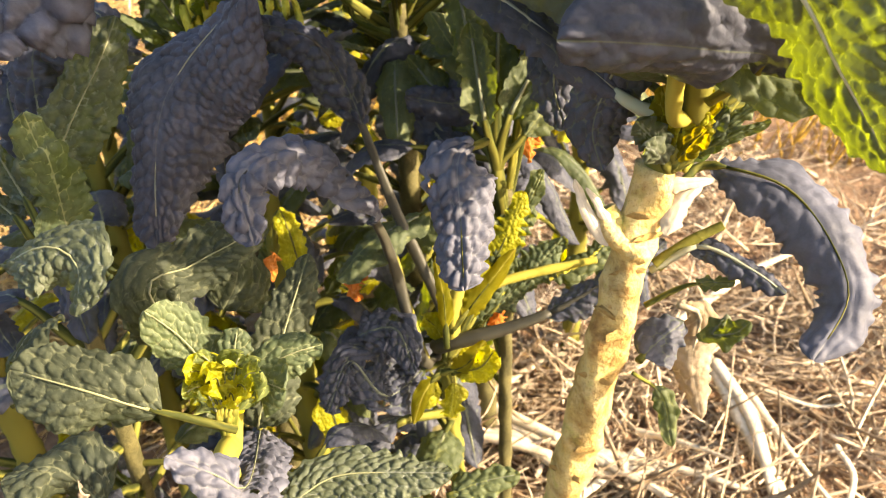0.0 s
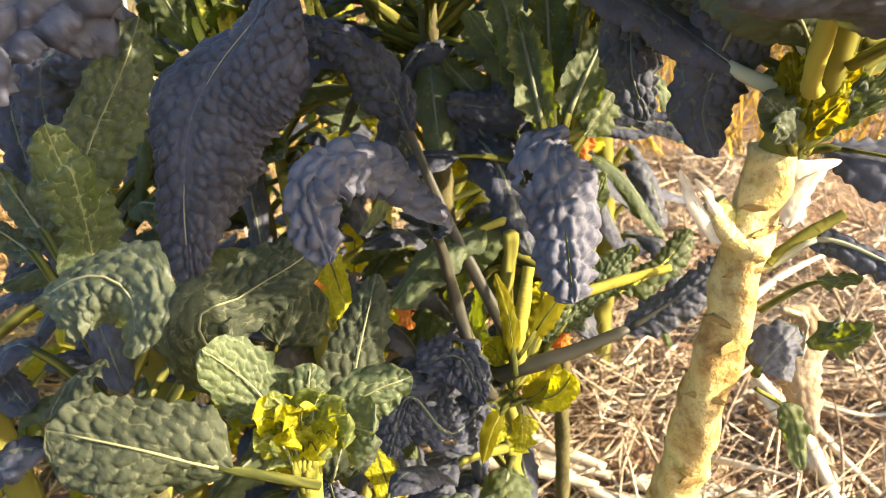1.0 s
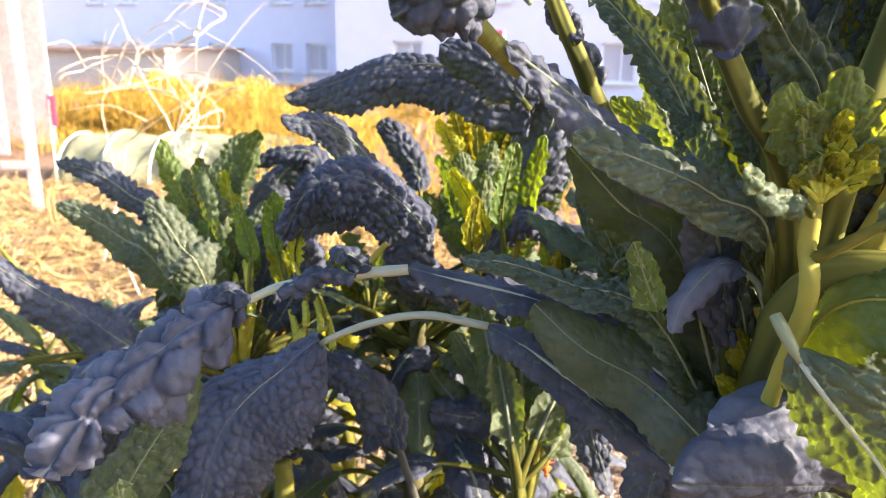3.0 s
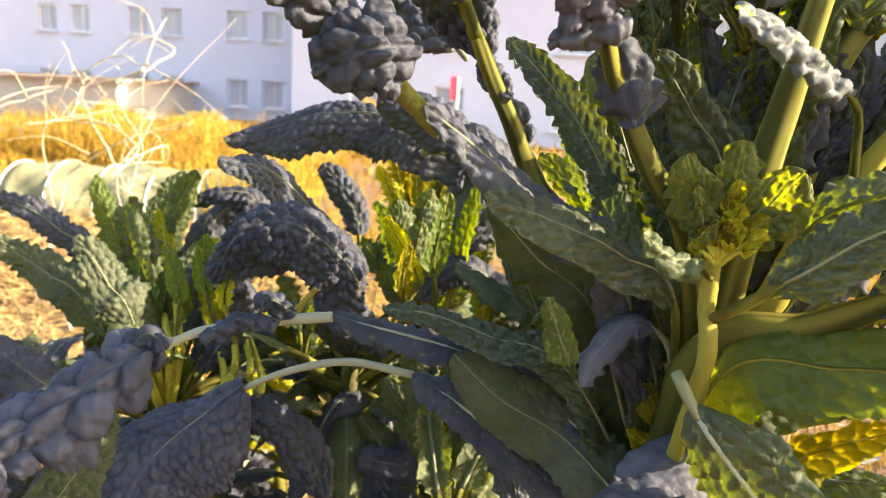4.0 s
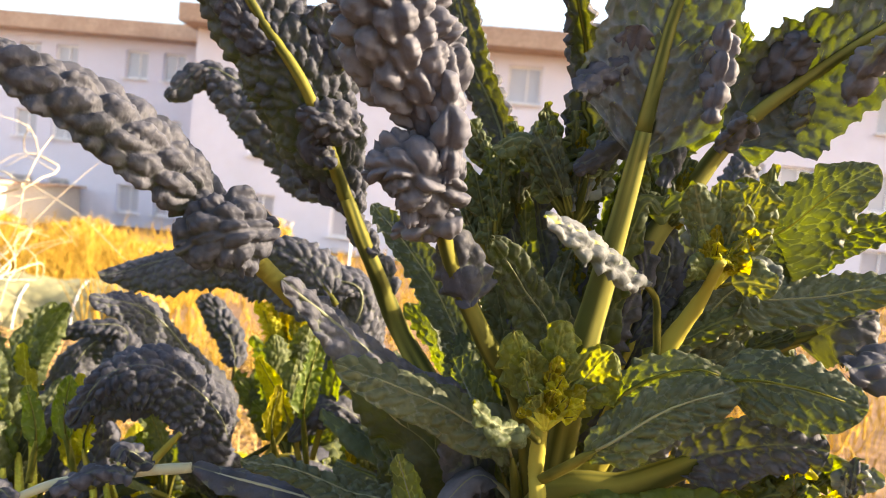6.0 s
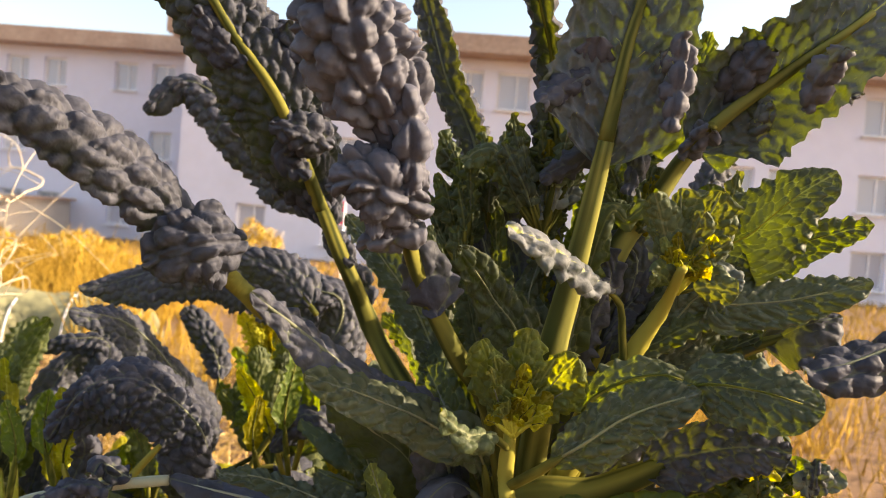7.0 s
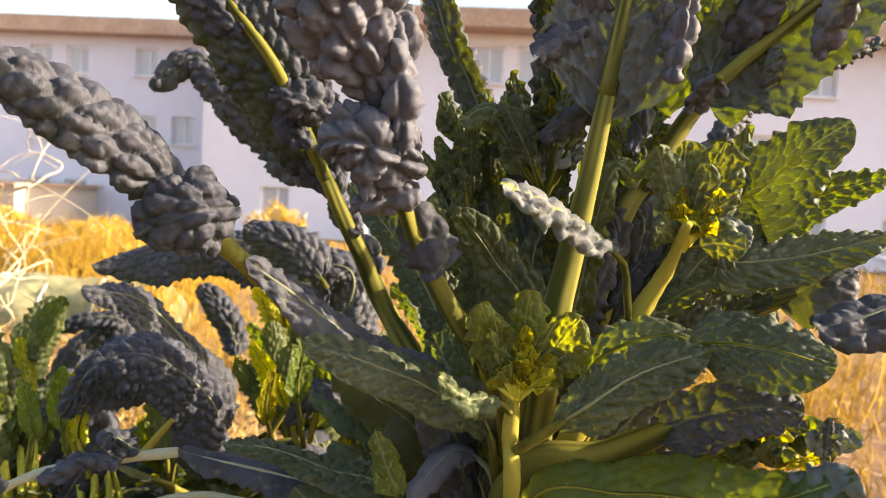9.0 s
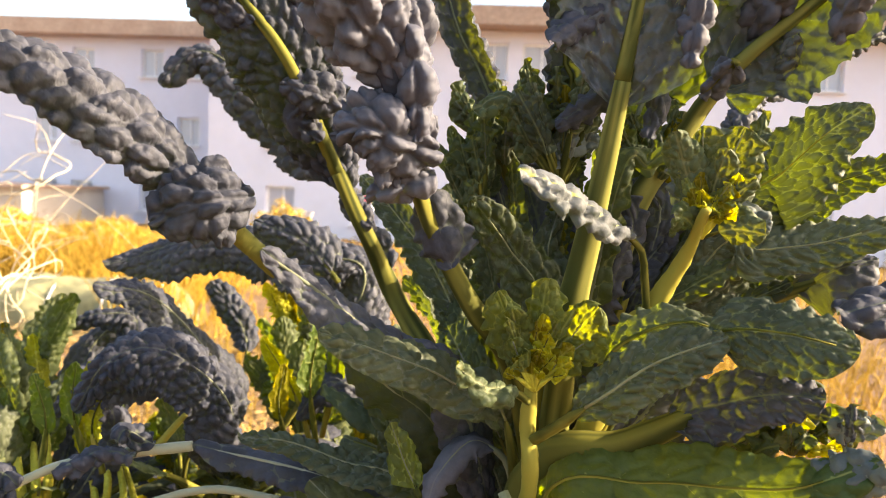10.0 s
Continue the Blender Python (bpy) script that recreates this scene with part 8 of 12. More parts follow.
leaf(tall_kale, [(0.130, 0.560, 1.100), (0.159, 0.512, 1.331), (0.176, 0.512, 1.362), (0.161, 0.517, 1.397)], 0.033, face=(-0.37, -0.93, 0.03), start=0.25, curl=0.7, puff=0.003, ruffle=0.005, mat=M_DARK, rib=0.005)
leaf(tall_kale, [(0.130, 0.560, 1.100), (0.094, 0.583, 1.336), (0.082, 0.588, 1.389), (0.068, 0.603, 1.423)], 0.034, face=(-0.20, -0.98, -0.01), start=0.25, curl=0.7, puff=0.003, ruffle=0.005, mat=M_DARK, rib=0.005)
leaf(tall_kale, [(0.130, 0.560, 1.100), (0.202, 0.528, 1.354), (0.187, 0.533, 1.389), (0.209, 0.531, 1.409)], 0.037, face=(-0.38, -0.93, -0.01), start=0.25, curl=0.7, puff=0.003, ruffle=0.005, mat=M_DARK, rib=0.005)
leaf(tall_kale, [(0.130, 0.560, 1.100), (0.155, 0.497, 1.388), (0.179, 0.495, 1.410), (0.199, 0.484, 1.432)], 0.025, face=(-0.39, -0.92, -0.05), start=0.25, curl=0.7, puff=0.003, ruffle=0.005, mat=M_GREEN, rib=0.005)
leaf(tall_kale, [(0.130, 0.560, 1.100), (0.288, 0.552, 1.287), (0.335, 0.548, 1.318), (0.370, 0.522, 1.313)], 0.034, face=(-0.54, -0.84, 0.09), start=0.25, curl=0.7, puff=0.003, ruffle=0.005, mat=M_DARK, rib=0.005)
leaf(tall_kale, [(0.130, 0.560, 1.100), (0.252, 0.450, 1.212), (0.262, 0.421, 1.245), (0.282, 0.408, 1.241)], 0.032, face=(-0.53, -0.81, 0.23), start=0.25, curl=0.7, puff=0.003, ruffle=0.005, mat=M_DARK, rib=0.005)
leaf(tall_kale, [(0.130, 0.560, 1.100), (0.208, 0.496, 1.205), (0.250, 0.471, 1.213), (0.287, 0.448, 1.246)], 0.030, face=(-0.48, -0.84, 0.26), start=0.25, curl=0.7, puff=0.003, ruffle=0.005, mat=M_DARK, rib=0.005)
leaf(tall_kale, [(0.226, 0.445, 1.226), (0.231, 0.425, 1.242), (0.237, 0.414, 1.247)], 0.024, face=(-0.49, -0.84, 0.24), start=0.1, curl=0.7, cell=0.007, puff=0.003, ruffle=0.007, mat=M_GREEN, rib=0.003)
leaf(tall_kale, [(0.254, 0.440, 1.215), (0.258, 0.420, 1.231), (0.264, 0.410, 1.237)], 0.027, face=(-0.53, -0.81, 0.25), start=0.1, curl=0.7, cell=0.007, puff=0.003, ruffle=0.007, mat=M_GREEN, rib=0.003)
leaf(tall_kale, [(0.269, 0.440, 1.240), (0.273, 0.420, 1.255), (0.278, 0.410, 1.260)], 0.024, face=(-0.55, -0.81, 0.21), start=0.1, curl=0.7, cell=0.007, puff=0.003, ruffle=0.007, mat=M_GREEN, rib=0.003)
leaf(tall_kale, [(0.290, 0.435, 1.221), (0.293, 0.416, 1.237), (0.298, 0.405, 1.242)], 0.024, face=(-0.57, -0.79, 0.24), start=0.1, curl=0.7, cell=0.007, puff=0.003, ruffle=0.007, mat=M_GREEN, rib=0.003)
leaf(tall_kale, [(0.239, 0.441, 1.198), (0.243, 0.421, 1.215), (0.249, 0.411, 1.221)], 0.020, face=(-0.50, -0.82, 0.28), start=0.1, curl=0.7, cell=0.007, puff=0.003, ruffle=0.007, mat=M_GREEN, rib=0.003)
leaf(tall_kale, [(0.130, 0.575, 1.060), (0.120, 0.494, 1.115), (0.168, 0.487, 1.138), (0.235, 0.469, 1.162)], 0.036, face=(-0.28, -0.50, 0.82), start=0.3, curl=0.6, puff=0.003, ruffle=0.005, mat=M_GREEN, rib=0.0045)
leaf(tall_kale, [(0.130, 0.575, 1.060), (0.156, 0.504, 1.071), (0.200, 0.498, 1.099), (0.249, 0.481, 1.127)], 0.042, face=(-0.29, -0.48, 0.83), start=0.3, curl=0.6, puff=0.003, ruffle=0.005, mat=M_SHOOT, rib=0.0045)
leaf(tall_kale, [(0.130, 0.575, 1.060), (0.144, 0.518, 1.039), (0.195, 0.498, 1.052), (0.252, 0.469, 1.071)], 0.055, face=(-0.27, -0.46, 0.85), start=0.3, curl=0.6, puff=0.003, ruffle=0.005, mat=M_GLOW, rib=0.0045)
leaf(tall_kale, [(0.130, 0.575, 1.060), (0.151, 0.527, 1.082), (0.185, 0.504, 1.077), (0.243, 0.473, 1.087)], 0.047, face=(-0.27, -0.47, 0.84), start=0.3, curl=0.6, puff=0.003, ruffle=0.005, mat=M_GREEN, rib=0.0045)
leaf(tall_kale, [(0.130, 0.575, 1.060), (0.108, 0.522, 1.050), (0.154, 0.512, 1.013), (0.197, 0.490, 1.010)], 0.057, face=(-0.22, -0.45, 0.86), start=0.3, curl=0.6, puff=0.003, ruffle=0.005, mat=M_GREEN, rib=0.0045)
leaf(young_kale, [(-0.108, 0.735, 0.588), (-0.086, 0.741, 0.593), (-0.073, 0.731, 0.592)], 0.041, face=(0.09, -0.78, 0.62), start=0.4, curl=0.6, cell=0.008, puff=0.001, ruffle=0.006, mat=M_CORE, rib=0.004, lobed=0.3)
leaf(young_kale, [(-0.108, 0.735, 0.588), (-0.117, 0.752, 0.618), (-0.135, 0.752, 0.643)], 0.034, face=(0.12, -0.79, 0.59), start=0.4, curl=0.6, cell=0.008, puff=0.001, ruffle=0.006, mat=M_CORE, rib=0.004, lobed=0.3)
leaf(young_kale, [(-0.108, 0.735, 0.588), (-0.134, 0.727, 0.580), (-0.168, 0.703, 0.568)], 0.041, face=(0.14, -0.76, 0.63), start=0.4, curl=0.6, cell=0.008, puff=0.003, ruffle=0.006, mat=M_GREEN, rib=0.004, lobed=0.3)
leaf(young_kale, [(-0.108, 0.735, 0.588), (-0.080, 0.773, 0.646), (-0.061, 0.795, 0.698)], 0.034, face=(0.08, -0.82, 0.57), start=0.4, curl=0.6, cell=0.008, puff=0.001, ruffle=0.006, mat=M_CORE, rib=0.004, lobed=0.3)
leaf(young_kale, [(-0.108, 0.735, 0.588), (-0.120, 0.723, 0.571), (-0.141, 0.696, 0.549)], 0.034, face=(0.13, -0.76, 0.64), start=0.4, curl=0.6, cell=0.008, puff=0.001, ruffle=0.006, mat=M_CORE, rib=0.004, lobed=0.3)
leaf(young_kale, [(-0.108, 0.735, 0.588), (-0.100, 0.722, 0.564), (-0.100, 0.693, 0.535)], 0.041, face=(0.10, -0.76, 0.65), start=0.4, curl=0.6, cell=0.008, puff=0.001, ruffle=0.006, mat=M_CORE, rib=0.004, lobed=0.3)
leaf(young_kale, [(-0.108, 0.735, 0.588), (-0.056, 0.797, 0.681), (-0.014, 0.842, 0.766)], 0.048, face=(0.06, -0.85, 0.53), start=0.4, curl=0.6, cell=0.008, puff=0.001, ruffle=0.006, mat=M_CORE, rib=0.004, lobed=0.3)
leaf(young_kale, [(-0.108, 0.735, 0.588), (-0.063, 0.777, 0.648), (-0.027, 0.802, 0.702)], 0.041, face=(0.07, -0.82, 0.56), start=0.4, curl=0.6, cell=0.008, puff=0.003, ruffle=0.006, mat=M_GREEN, rib=0.004, lobed=0.3)
leaf(young_kale, [(-0.108, 0.735, 0.588), (-0.046, 0.805, 0.692), (0.006, 0.858, 0.789)], 0.041, face=(0.05, -0.85, 0.52), start=0.4, curl=0.6, cell=0.008, puff=0.003, ruffle=0.006, mat=M_GREEN, rib=0.004, lobed=0.3)
leaf(young_kale, [(-0.108, 0.735, 0.588), (-0.032, 0.786, 0.656), (0.034, 0.819, 0.717)], 0.048, face=(0.03, -0.83, 0.55), start=0.4, curl=0.6, cell=0.008, puff=0.003, ruffle=0.006, mat=M_YOUNG, rib=0.004, lobed=0.3)
leaf(far_kale, [(-0.450, 1.030, 0.850), (-0.450, 0.977, 0.983), (-0.484, 1.039, 1.071), (-0.509, 1.079, 1.149)], 0.029, face=(0.35, -0.90, 0.25), start=0.7, mat=M_CORE, curl=0.7, puff=0.003, rib=0.006, rib_mat=M_CORE, detail=0.7)
leaf(far_kale, [(-0.450, 1.030, 0.850), (-0.428, 0.973, 0.970), (-0.460, 1.035, 1.056), (-0.485, 1.074, 1.134)], 0.029, face=(0.34, -0.90, 0.27), start=0.7, mat=M_GREEN, curl=0.7, puff=0.003, rib=0.006, rib_mat=M_CORE, detail=0.7)
leaf(far_kale, [(-0.450, 1.030, 0.850), (-0.414, 0.973, 0.992), (-0.446, 1.035, 1.080), (-0.470, 1.074, 1.158)], 0.029, face=(0.33, -0.91, 0.25), start=0.7, mat=M_CORE, curl=0.7, puff=0.003, rib=0.006, rib_mat=M_CORE, detail=0.7)
leaf(far_kale, [(-0.450, 1.030, 0.850), (-0.456, 0.975, 0.939), (-0.490, 1.037, 1.024), (-0.515, 1.076, 1.101)], 0.029, face=(0.35, -0.89, 0.29), start=0.7, mat=M_GREEN, curl=0.7, puff=0.003, rib=0.006, rib_mat=M_CORE, detail=0.7)
leaf(far_kale, [(-0.450, 1.030, 0.850), (-0.340, 0.960, 0.959), (-0.368, 1.021, 1.045), (-0.390, 1.060, 1.122)], 0.029, face=(0.27, -0.92, 0.29), start=0.7, mat=M_CORE, curl=0.7, puff=0.003, rib=0.006, rib_mat=M_CORE, detail=0.7)
leaf(far_kale, [(-0.450, 1.030, 0.850), (-0.321, 0.956, 0.945), (-0.348, 1.017, 1.031), (-0.369, 1.056, 1.107)], 0.029, face=(0.25, -0.92, 0.30), start=0.7, mat=M_GREEN, curl=0.7, puff=0.003, rib=0.006, rib_mat=M_CORE, detail=0.7)
leaf(far_kale, [(-0.450, 1.030, 0.850), (-0.354, 0.960, 0.929), (-0.382, 1.021, 1.014), (-0.404, 1.060, 1.090)], 0.029, face=(0.28, -0.91, 0.31), start=0.7, mat=M_CORE, curl=0.7, puff=0.003, rib=0.006, rib_mat=M_CORE, detail=0.7)
leaf(far_kale, [(-0.450, 1.030, 0.850), (-0.306, 0.953, 0.924), (-0.332, 1.013, 1.008), (-0.353, 1.052, 1.084)], 0.029, face=(0.24, -0.92, 0.32), start=0.7, mat=M_GREEN, curl=0.7, puff=0.003, rib=0.006, rib_mat=M_CORE, detail=0.7)
# two added fans, mostly hidden, that shade the kale mounds behind
crown_leaves(tall_kale, (0.14, 0.66, 1.12), 18, 63, (70, 135), (-10, 15), (0.12, 0.3), (0.06, 0.085), (M_GREEN, M_GLOW, M_DARK))
crown_leaves(tall_kale, (0.15, 0.66, 1.08), 14, 62, (50, 125), (5, 40), (0.2, 0.36), (0.05, 0.075), (M_GLOW, M_GREEN))
crown_leaves(back_kale, (-0.2, 1.09, 0.95), 14, 71, (0, 360), (5, 50), (0.12, 0.24), (0.04, 0.07), (M_DARK, M_GREEN, M_GLOW))
crown_leaves(far_kale, (-0.46, 1.05, 0.88), 16, 72, (0, 360), (5, 55), (0.12, 0.26), (0.04, 0.07), (M_GREEN, M_GLOW, M_GREEN))
crown_leaves(row_kale_a, (-0.8, 1.25, 0.8), 14, 73, (0, 360), (5, 60), (0.12, 0.26), (0.04, 0.07), (M_GREEN, M_DARK))
crown_leaves(row_kale_c, (-0.38, 1.5, 0.8), 14, 74, (0, 360), (10, 70), (0.12, 0.28), (0.04, 0.06), (M_GREEN, M_DARK, M_CORE))
crown_leaves(row_kale_d, (0.08, 1.5, 0.8), 12, 75, (0, 360), (10, 70), (0.12, 0.28), (0.04, 0.06), (M_GREEN, M_DARK, M_CORE))
crown_leaves(row_kale_g, (-0.66, 0.98, 0.72), 12, 76, (0, 360), (5, 50), (0.12, 0.24), (0.04, 0.07), (M_DARK, M_GREEN))
leaf(tall_kale, [(0.121, 0.532, 1.391), (0.095, 0.528, 1.422), (0.077, 0.533, 1.454)], 0.015, face=(-0.24, -0.97, -0.07), start=0.39, curl=0.83, cell=0.007, puff=0.004, ruffle=0.005, mat=M_YOUNG, rib=0.003, lobed=0.2)
leaf(tall_kale, [(0.121, 0.532, 1.391), (0.099, 0.514, 1.427), (0.079, 0.520, 1.463)], 0.024, face=(-0.26, -0.96, -0.08), start=0.36, curl=1.06, cell=0.007, puff=0.004, ruffle=0.005, mat=M_GLOW, rib=0.003, lobed=0.33)
leaf(tall_kale, [(0.121, 0.532, 1.391), (0.133, 0.525, 1.418), (0.144, 0.525, 1.446)], 0.018, face=(-0.30, -0.95, -0.06), start=0.49, curl=1.16, cell=0.007, puff=0.004, ruffle=0.005, mat=M_PALE, rib=0.003, lobed=0.29)
leaf(tall_kale, [(0.121, 0.532, 1.391), (0.136, 0.541, 1.414), (0.153, 0.541, 1.438)], 0.020, face=(-0.30, -0.95, -0.05), start=0.54, curl=1.02, cell=0.007, puff=0.004, ruffle=0.005, mat=M_YOUNG, rib=0.003, lobed=0.44)
leaf(tall_kale, [(0.121, 0.532, 1.391), (0.132, 0.513, 1.434), (0.144, 0.515, 1.477)], 0.023, face=(-0.31, -0.95, -0.09), start=0.5, curl=0.78, cell=0.007, puff=0.004, ruffle=0.005, mat=M_YOUNG, rib=0.003, lobed=0.29)
leaf(tall_kale, [(0.121, 0.532, 1.391), (0.119, 0.524, 1.423), (0.121, 0.526, 1.456)], 0.023, face=(-0.28, -0.96, -0.07), start=0.39, curl=1.05, cell=0.007, puff=0.004, ruffle=0.005, mat=M_GLOW, rib=0.003, lobed=0.38)
leaf(tall_kale, [(0.121, 0.532, 1.391), (0.134, 0.530, 1.440), (0.146, 0.532, 1.489)], 0.019, face=(-0.30, -0.95, -0.09), start=0.36, curl=0.53, cell=0.007, puff=0.004, ruffle=0.005, mat=M_PALE, rib=0.003, lobed=0.17)
leaf(tall_kale, [(0.121, 0.532, 1.391), (0.121, 0.511, 1.434), (0.130, 0.513, 1.477)], 0.018, face=(-0.29, -0.95, -0.09), start=0.49, curl=1.14, cell=0.007, puff=0.004, ruffle=0.005, mat=M_YOUNG, rib=0.003, lobed=0.21)
leaf(tall_kale, [(0.121, 0.532, 1.391), (0.127, 0.520, 1.439), (0.141, 0.522, 1.489)], 0.017, face=(-0.30, -0.95, -0.09), start=0.44, curl=0.9, cell=0.007, puff=0.004, ruffle=0.005, mat=M_YOUNG, rib=0.003, lobed=0.27)
leaf(tall_kale, [(0.121, 0.532, 1.391), (0.103, 0.517, 1.431), (0.089, 0.522, 1.472)], 0.018, face=(-0.26, -0.96, -0.08), start=0.47, curl=0.9, cell=0.007, puff=0.004, ruffle=0.005, mat=M_GLOW, rib=0.003, lobed=0.27)
leaf(tall_kale, [(0.121, 0.532, 1.391), (0.125, 0.516, 1.421), (0.129, 0.518, 1.452)], 0.016, face=(-0.30, -0.95, -0.07), start=0.38, curl=0.99, cell=0.007, puff=0.004, ruffle=0.005, mat=M_PALE, rib=0.003, lobed=0.3)
leaf(tall_kale, [(0.121, 0.532, 1.391), (0.102, 0.530, 1.436), (0.089, 0.535, 1.481)], 0.014, face=(-0.25, -0.96, -0.09), start=0.45, curl=1.01, cell=0.007, puff=0.004, ruffle=0.005, mat=M_YOUNG, rib=0.003, lobed=0.12)
leaf(tall_kale, [(0.121, 0.532, 1.391), (0.120, 0.538, 1.438), (0.116, 0.542, 1.486)], 0.016, face=(-0.28, -0.96, -0.09), start=0.37, curl=1.23, cell=0.007, puff=0.004, ruffle=0.005, mat=M_YOUNG, rib=0.003, lobed=0.31)
leaf(tall_kale, [(0.121, 0.532, 1.391), (0.105, 0.542, 1.437), (0.088, 0.547, 1.483)], 0.016, face=(-0.25, -0.96, -0.09), start=0.47, curl=0.75, cell=0.007, puff=0.004, ruffle=0.005, mat=M_GLOW, rib=0.003, lobed=0.42)
leaf(tall_kale, [(0.121, 0.532, 1.391), (0.119, 0.525, 1.407), (0.114, 0.526, 1.424)], 0.016, face=(-0.28, -0.96, -0.04), start=0.45, curl=0.9, cell=0.007, puff=0.004, ruffle=0.005, mat=M_PALE, rib=0.003, lobed=0.43)
leaf(tall_kale, [(0.121, 0.532, 1.391), (0.103, 0.539, 1.411), (0.085, 0.543, 1.432)], 0.014, face=(-0.25, -0.97, -0.05), start=0.5, curl=1.04, cell=0.007, puff=0.004, ruffle=0.005, mat=M_YOUNG, rib=0.003, lobed=0.47)
leaf(tall_kale, [(0.067, 0.578, 1.355), (0.059, 0.563, 1.375), (0.056, 0.564, 1.394)], 0.021, face=(-0.18, -0.98, 0.01), start=0.49, curl=1.08, cell=0.007, puff=0.004, ruffle=0.005, mat=M_GREEN, rib=0.003, lobed=0.46)
leaf(tall_kale, [(0.067, 0.578, 1.355), (0.068, 0.584, 1.384), (0.066, 0.586, 1.413)], 0.017, face=(-0.19, -0.98, -0.00), start=0.52, curl=0.7, cell=0.007, puff=0.004, ruffle=0.005, mat=M_YOUNG, rib=0.003, lobed=0.38)
leaf(tall_kale, [(0.067, 0.578, 1.355), (0.061, 0.558, 1.393), (0.053, 0.562, 1.429)], 0.015, face=(-0.18, -0.98, -0.02), start=0.51, curl=1.05, cell=0.007, puff=0.004, ruffle=0.005, mat=M_GREEN, rib=0.003, lobed=0.28)
leaf(tall_kale, [(0.067, 0.578, 1.355), (0.063, 0.586, 1.396), (0.063, 0.589, 1.438)], 0.020, face=(-0.18, -0.98, -0.02), start=0.44, curl=1.04, cell=0.007, puff=0.004, ruffle=0.005, mat=M_GREEN, rib=0.003, lobed=0.29)
leaf(tall_kale, [(0.067, 0.578, 1.355), (0.070, 0.585, 1.379), (0.079, 0.586, 1.403)], 0.016, face=(-0.19, -0.98, 0.00), start=0.45, curl=1.09, cell=0.007, puff=0.004, ruffle=0.005, mat=M_YOUNG, rib=0.003, lobed=0.24)
leaf(tall_kale, [(0.067, 0.578, 1.355), (0.063, 0.578, 1.403), (0.056, 0.582, 1.452)], 0.018, face=(-0.18, -0.98, -0.03), start=0.38, curl=0.83, cell=0.007, puff=0.004, ruffle=0.005, mat=M_GREEN, rib=0.003, lobed=0.4)
leaf(tall_kale, [(0.067, 0.578, 1.355), (0.060, 0.574, 1.377), (0.059, 0.575, 1.400)], 0.020, face=(-0.18, -0.98, 0.01), start=0.36, curl=1.09, cell=0.007, puff=0.004, ruffle=0.005, mat=M_GREEN, rib=0.003, lobed=0.18)
leaf(tall_kale, [(0.067, 0.578, 1.355), (0.066, 0.568, 1.390), (0.072, 0.570, 1.425)], 0.022, face=(-0.19, -0.98, -0.01), start=0.53, curl=1.06, cell=0.007, puff=0.004, ruffle=0.005, mat=M_YOUNG, rib=0.003, lobed=0.37)
leaf(tall_kale, [(0.067, 0.578, 1.355), (0.063, 0.579, 1.382), (0.065, 0.581, 1.409)], 0.021, face=(-0.18, -0.98, -0.00), start=0.53, curl=0.53, cell=0.007, puff=0.004, ruffle=0.005, mat=M_GREEN, rib=0.003, lobed=0.17)
leaf(tall_kale, [(0.067, 0.578, 1.355), (0.066, 0.562, 1.403), (0.063, 0.566, 1.451)], 0.018, face=(-0.19, -0.98, -0.03), start=0.53, curl=0.73, cell=0.007, puff=0.004, ruffle=0.005, mat=M_GREEN, rib=0.003, lobed=0.25)
leaf(tall_kale, [(0.067, 0.578, 1.355), (0.051, 0.589, 1.379), (0.038, 0.593, 1.404)], 0.017, face=(-0.16, -0.99, 0.00), start=0.48, curl=0.56, cell=0.007, puff=0.004, ruffle=0.005, mat=M_YOUNG, rib=0.003, lobed=0.11)
leaf(tall_kale, [(0.067, 0.578, 1.355), (0.056, 0.574, 1.393), (0.045, 0.578, 1.430)], 0.017, face=(-0.17, -0.99, -0.02), start=0.44, curl=0.7, cell=0.007, puff=0.004, ruffle=0.005, mat=M_GREEN, rib=0.003, lobed=0.18)
leaf(tall_kale, [(0.067, 0.578, 1.355), (0.062, 0.570, 1.400), (0.065, 0.573, 1.445)], 0.022, face=(-0.18, -0.98, -0.03), start=0.52, curl=0.59, cell=0.007, puff=0.004, ruffle=0.005, mat=M_GREEN, rib=0.003, lobed=0.39)
leaf(tall_kale, [(0.067, 0.578, 1.355), (0.074, 0.581, 1.394), (0.075, 0.583, 1.432)], 0.014, face=(-0.20, -0.98, -0.02), start=0.4, curl=0.53, cell=0.007, puff=0.004, ruffle=0.005, mat=M_YOUNG, rib=0.003, lobed=0.18)
leaf(tall_kale, [(0.094, 0.597, 1.390), (0.066, 0.600, 1.433), (0.042, 0.606, 1.477)], 0.025, face=(-0.18, -0.98, -0.08), start=0.42, curl=1.24, cell=0.007, puff=0.004, ruffle=0.005, mat=M_YOUNG, rib=0.003, lobed=0.15)
leaf(tall_kale, [(0.094, 0.597, 1.390), (0.089, 0.603, 1.426), (0.086, 0.606, 1.463)], 0.019, face=(-0.21, -0.98, -0.07), start=0.44, curl=0.7, cell=0.007, puff=0.004, ruffle=0.005, mat=M_FLAT, rib=0.003, lobed=0.4)
leaf(tall_kale, [(0.094, 0.597, 1.390), (0.093, 0.570, 1.434), (0.093, 0.573, 1.478)], 0.020, face=(-0.23, -0.97, -0.08), start=0.41, curl=0.72, cell=0.007, puff=0.004, ruffle=0.005, mat=M_PALE, rib=0.003, lobed=0.2)
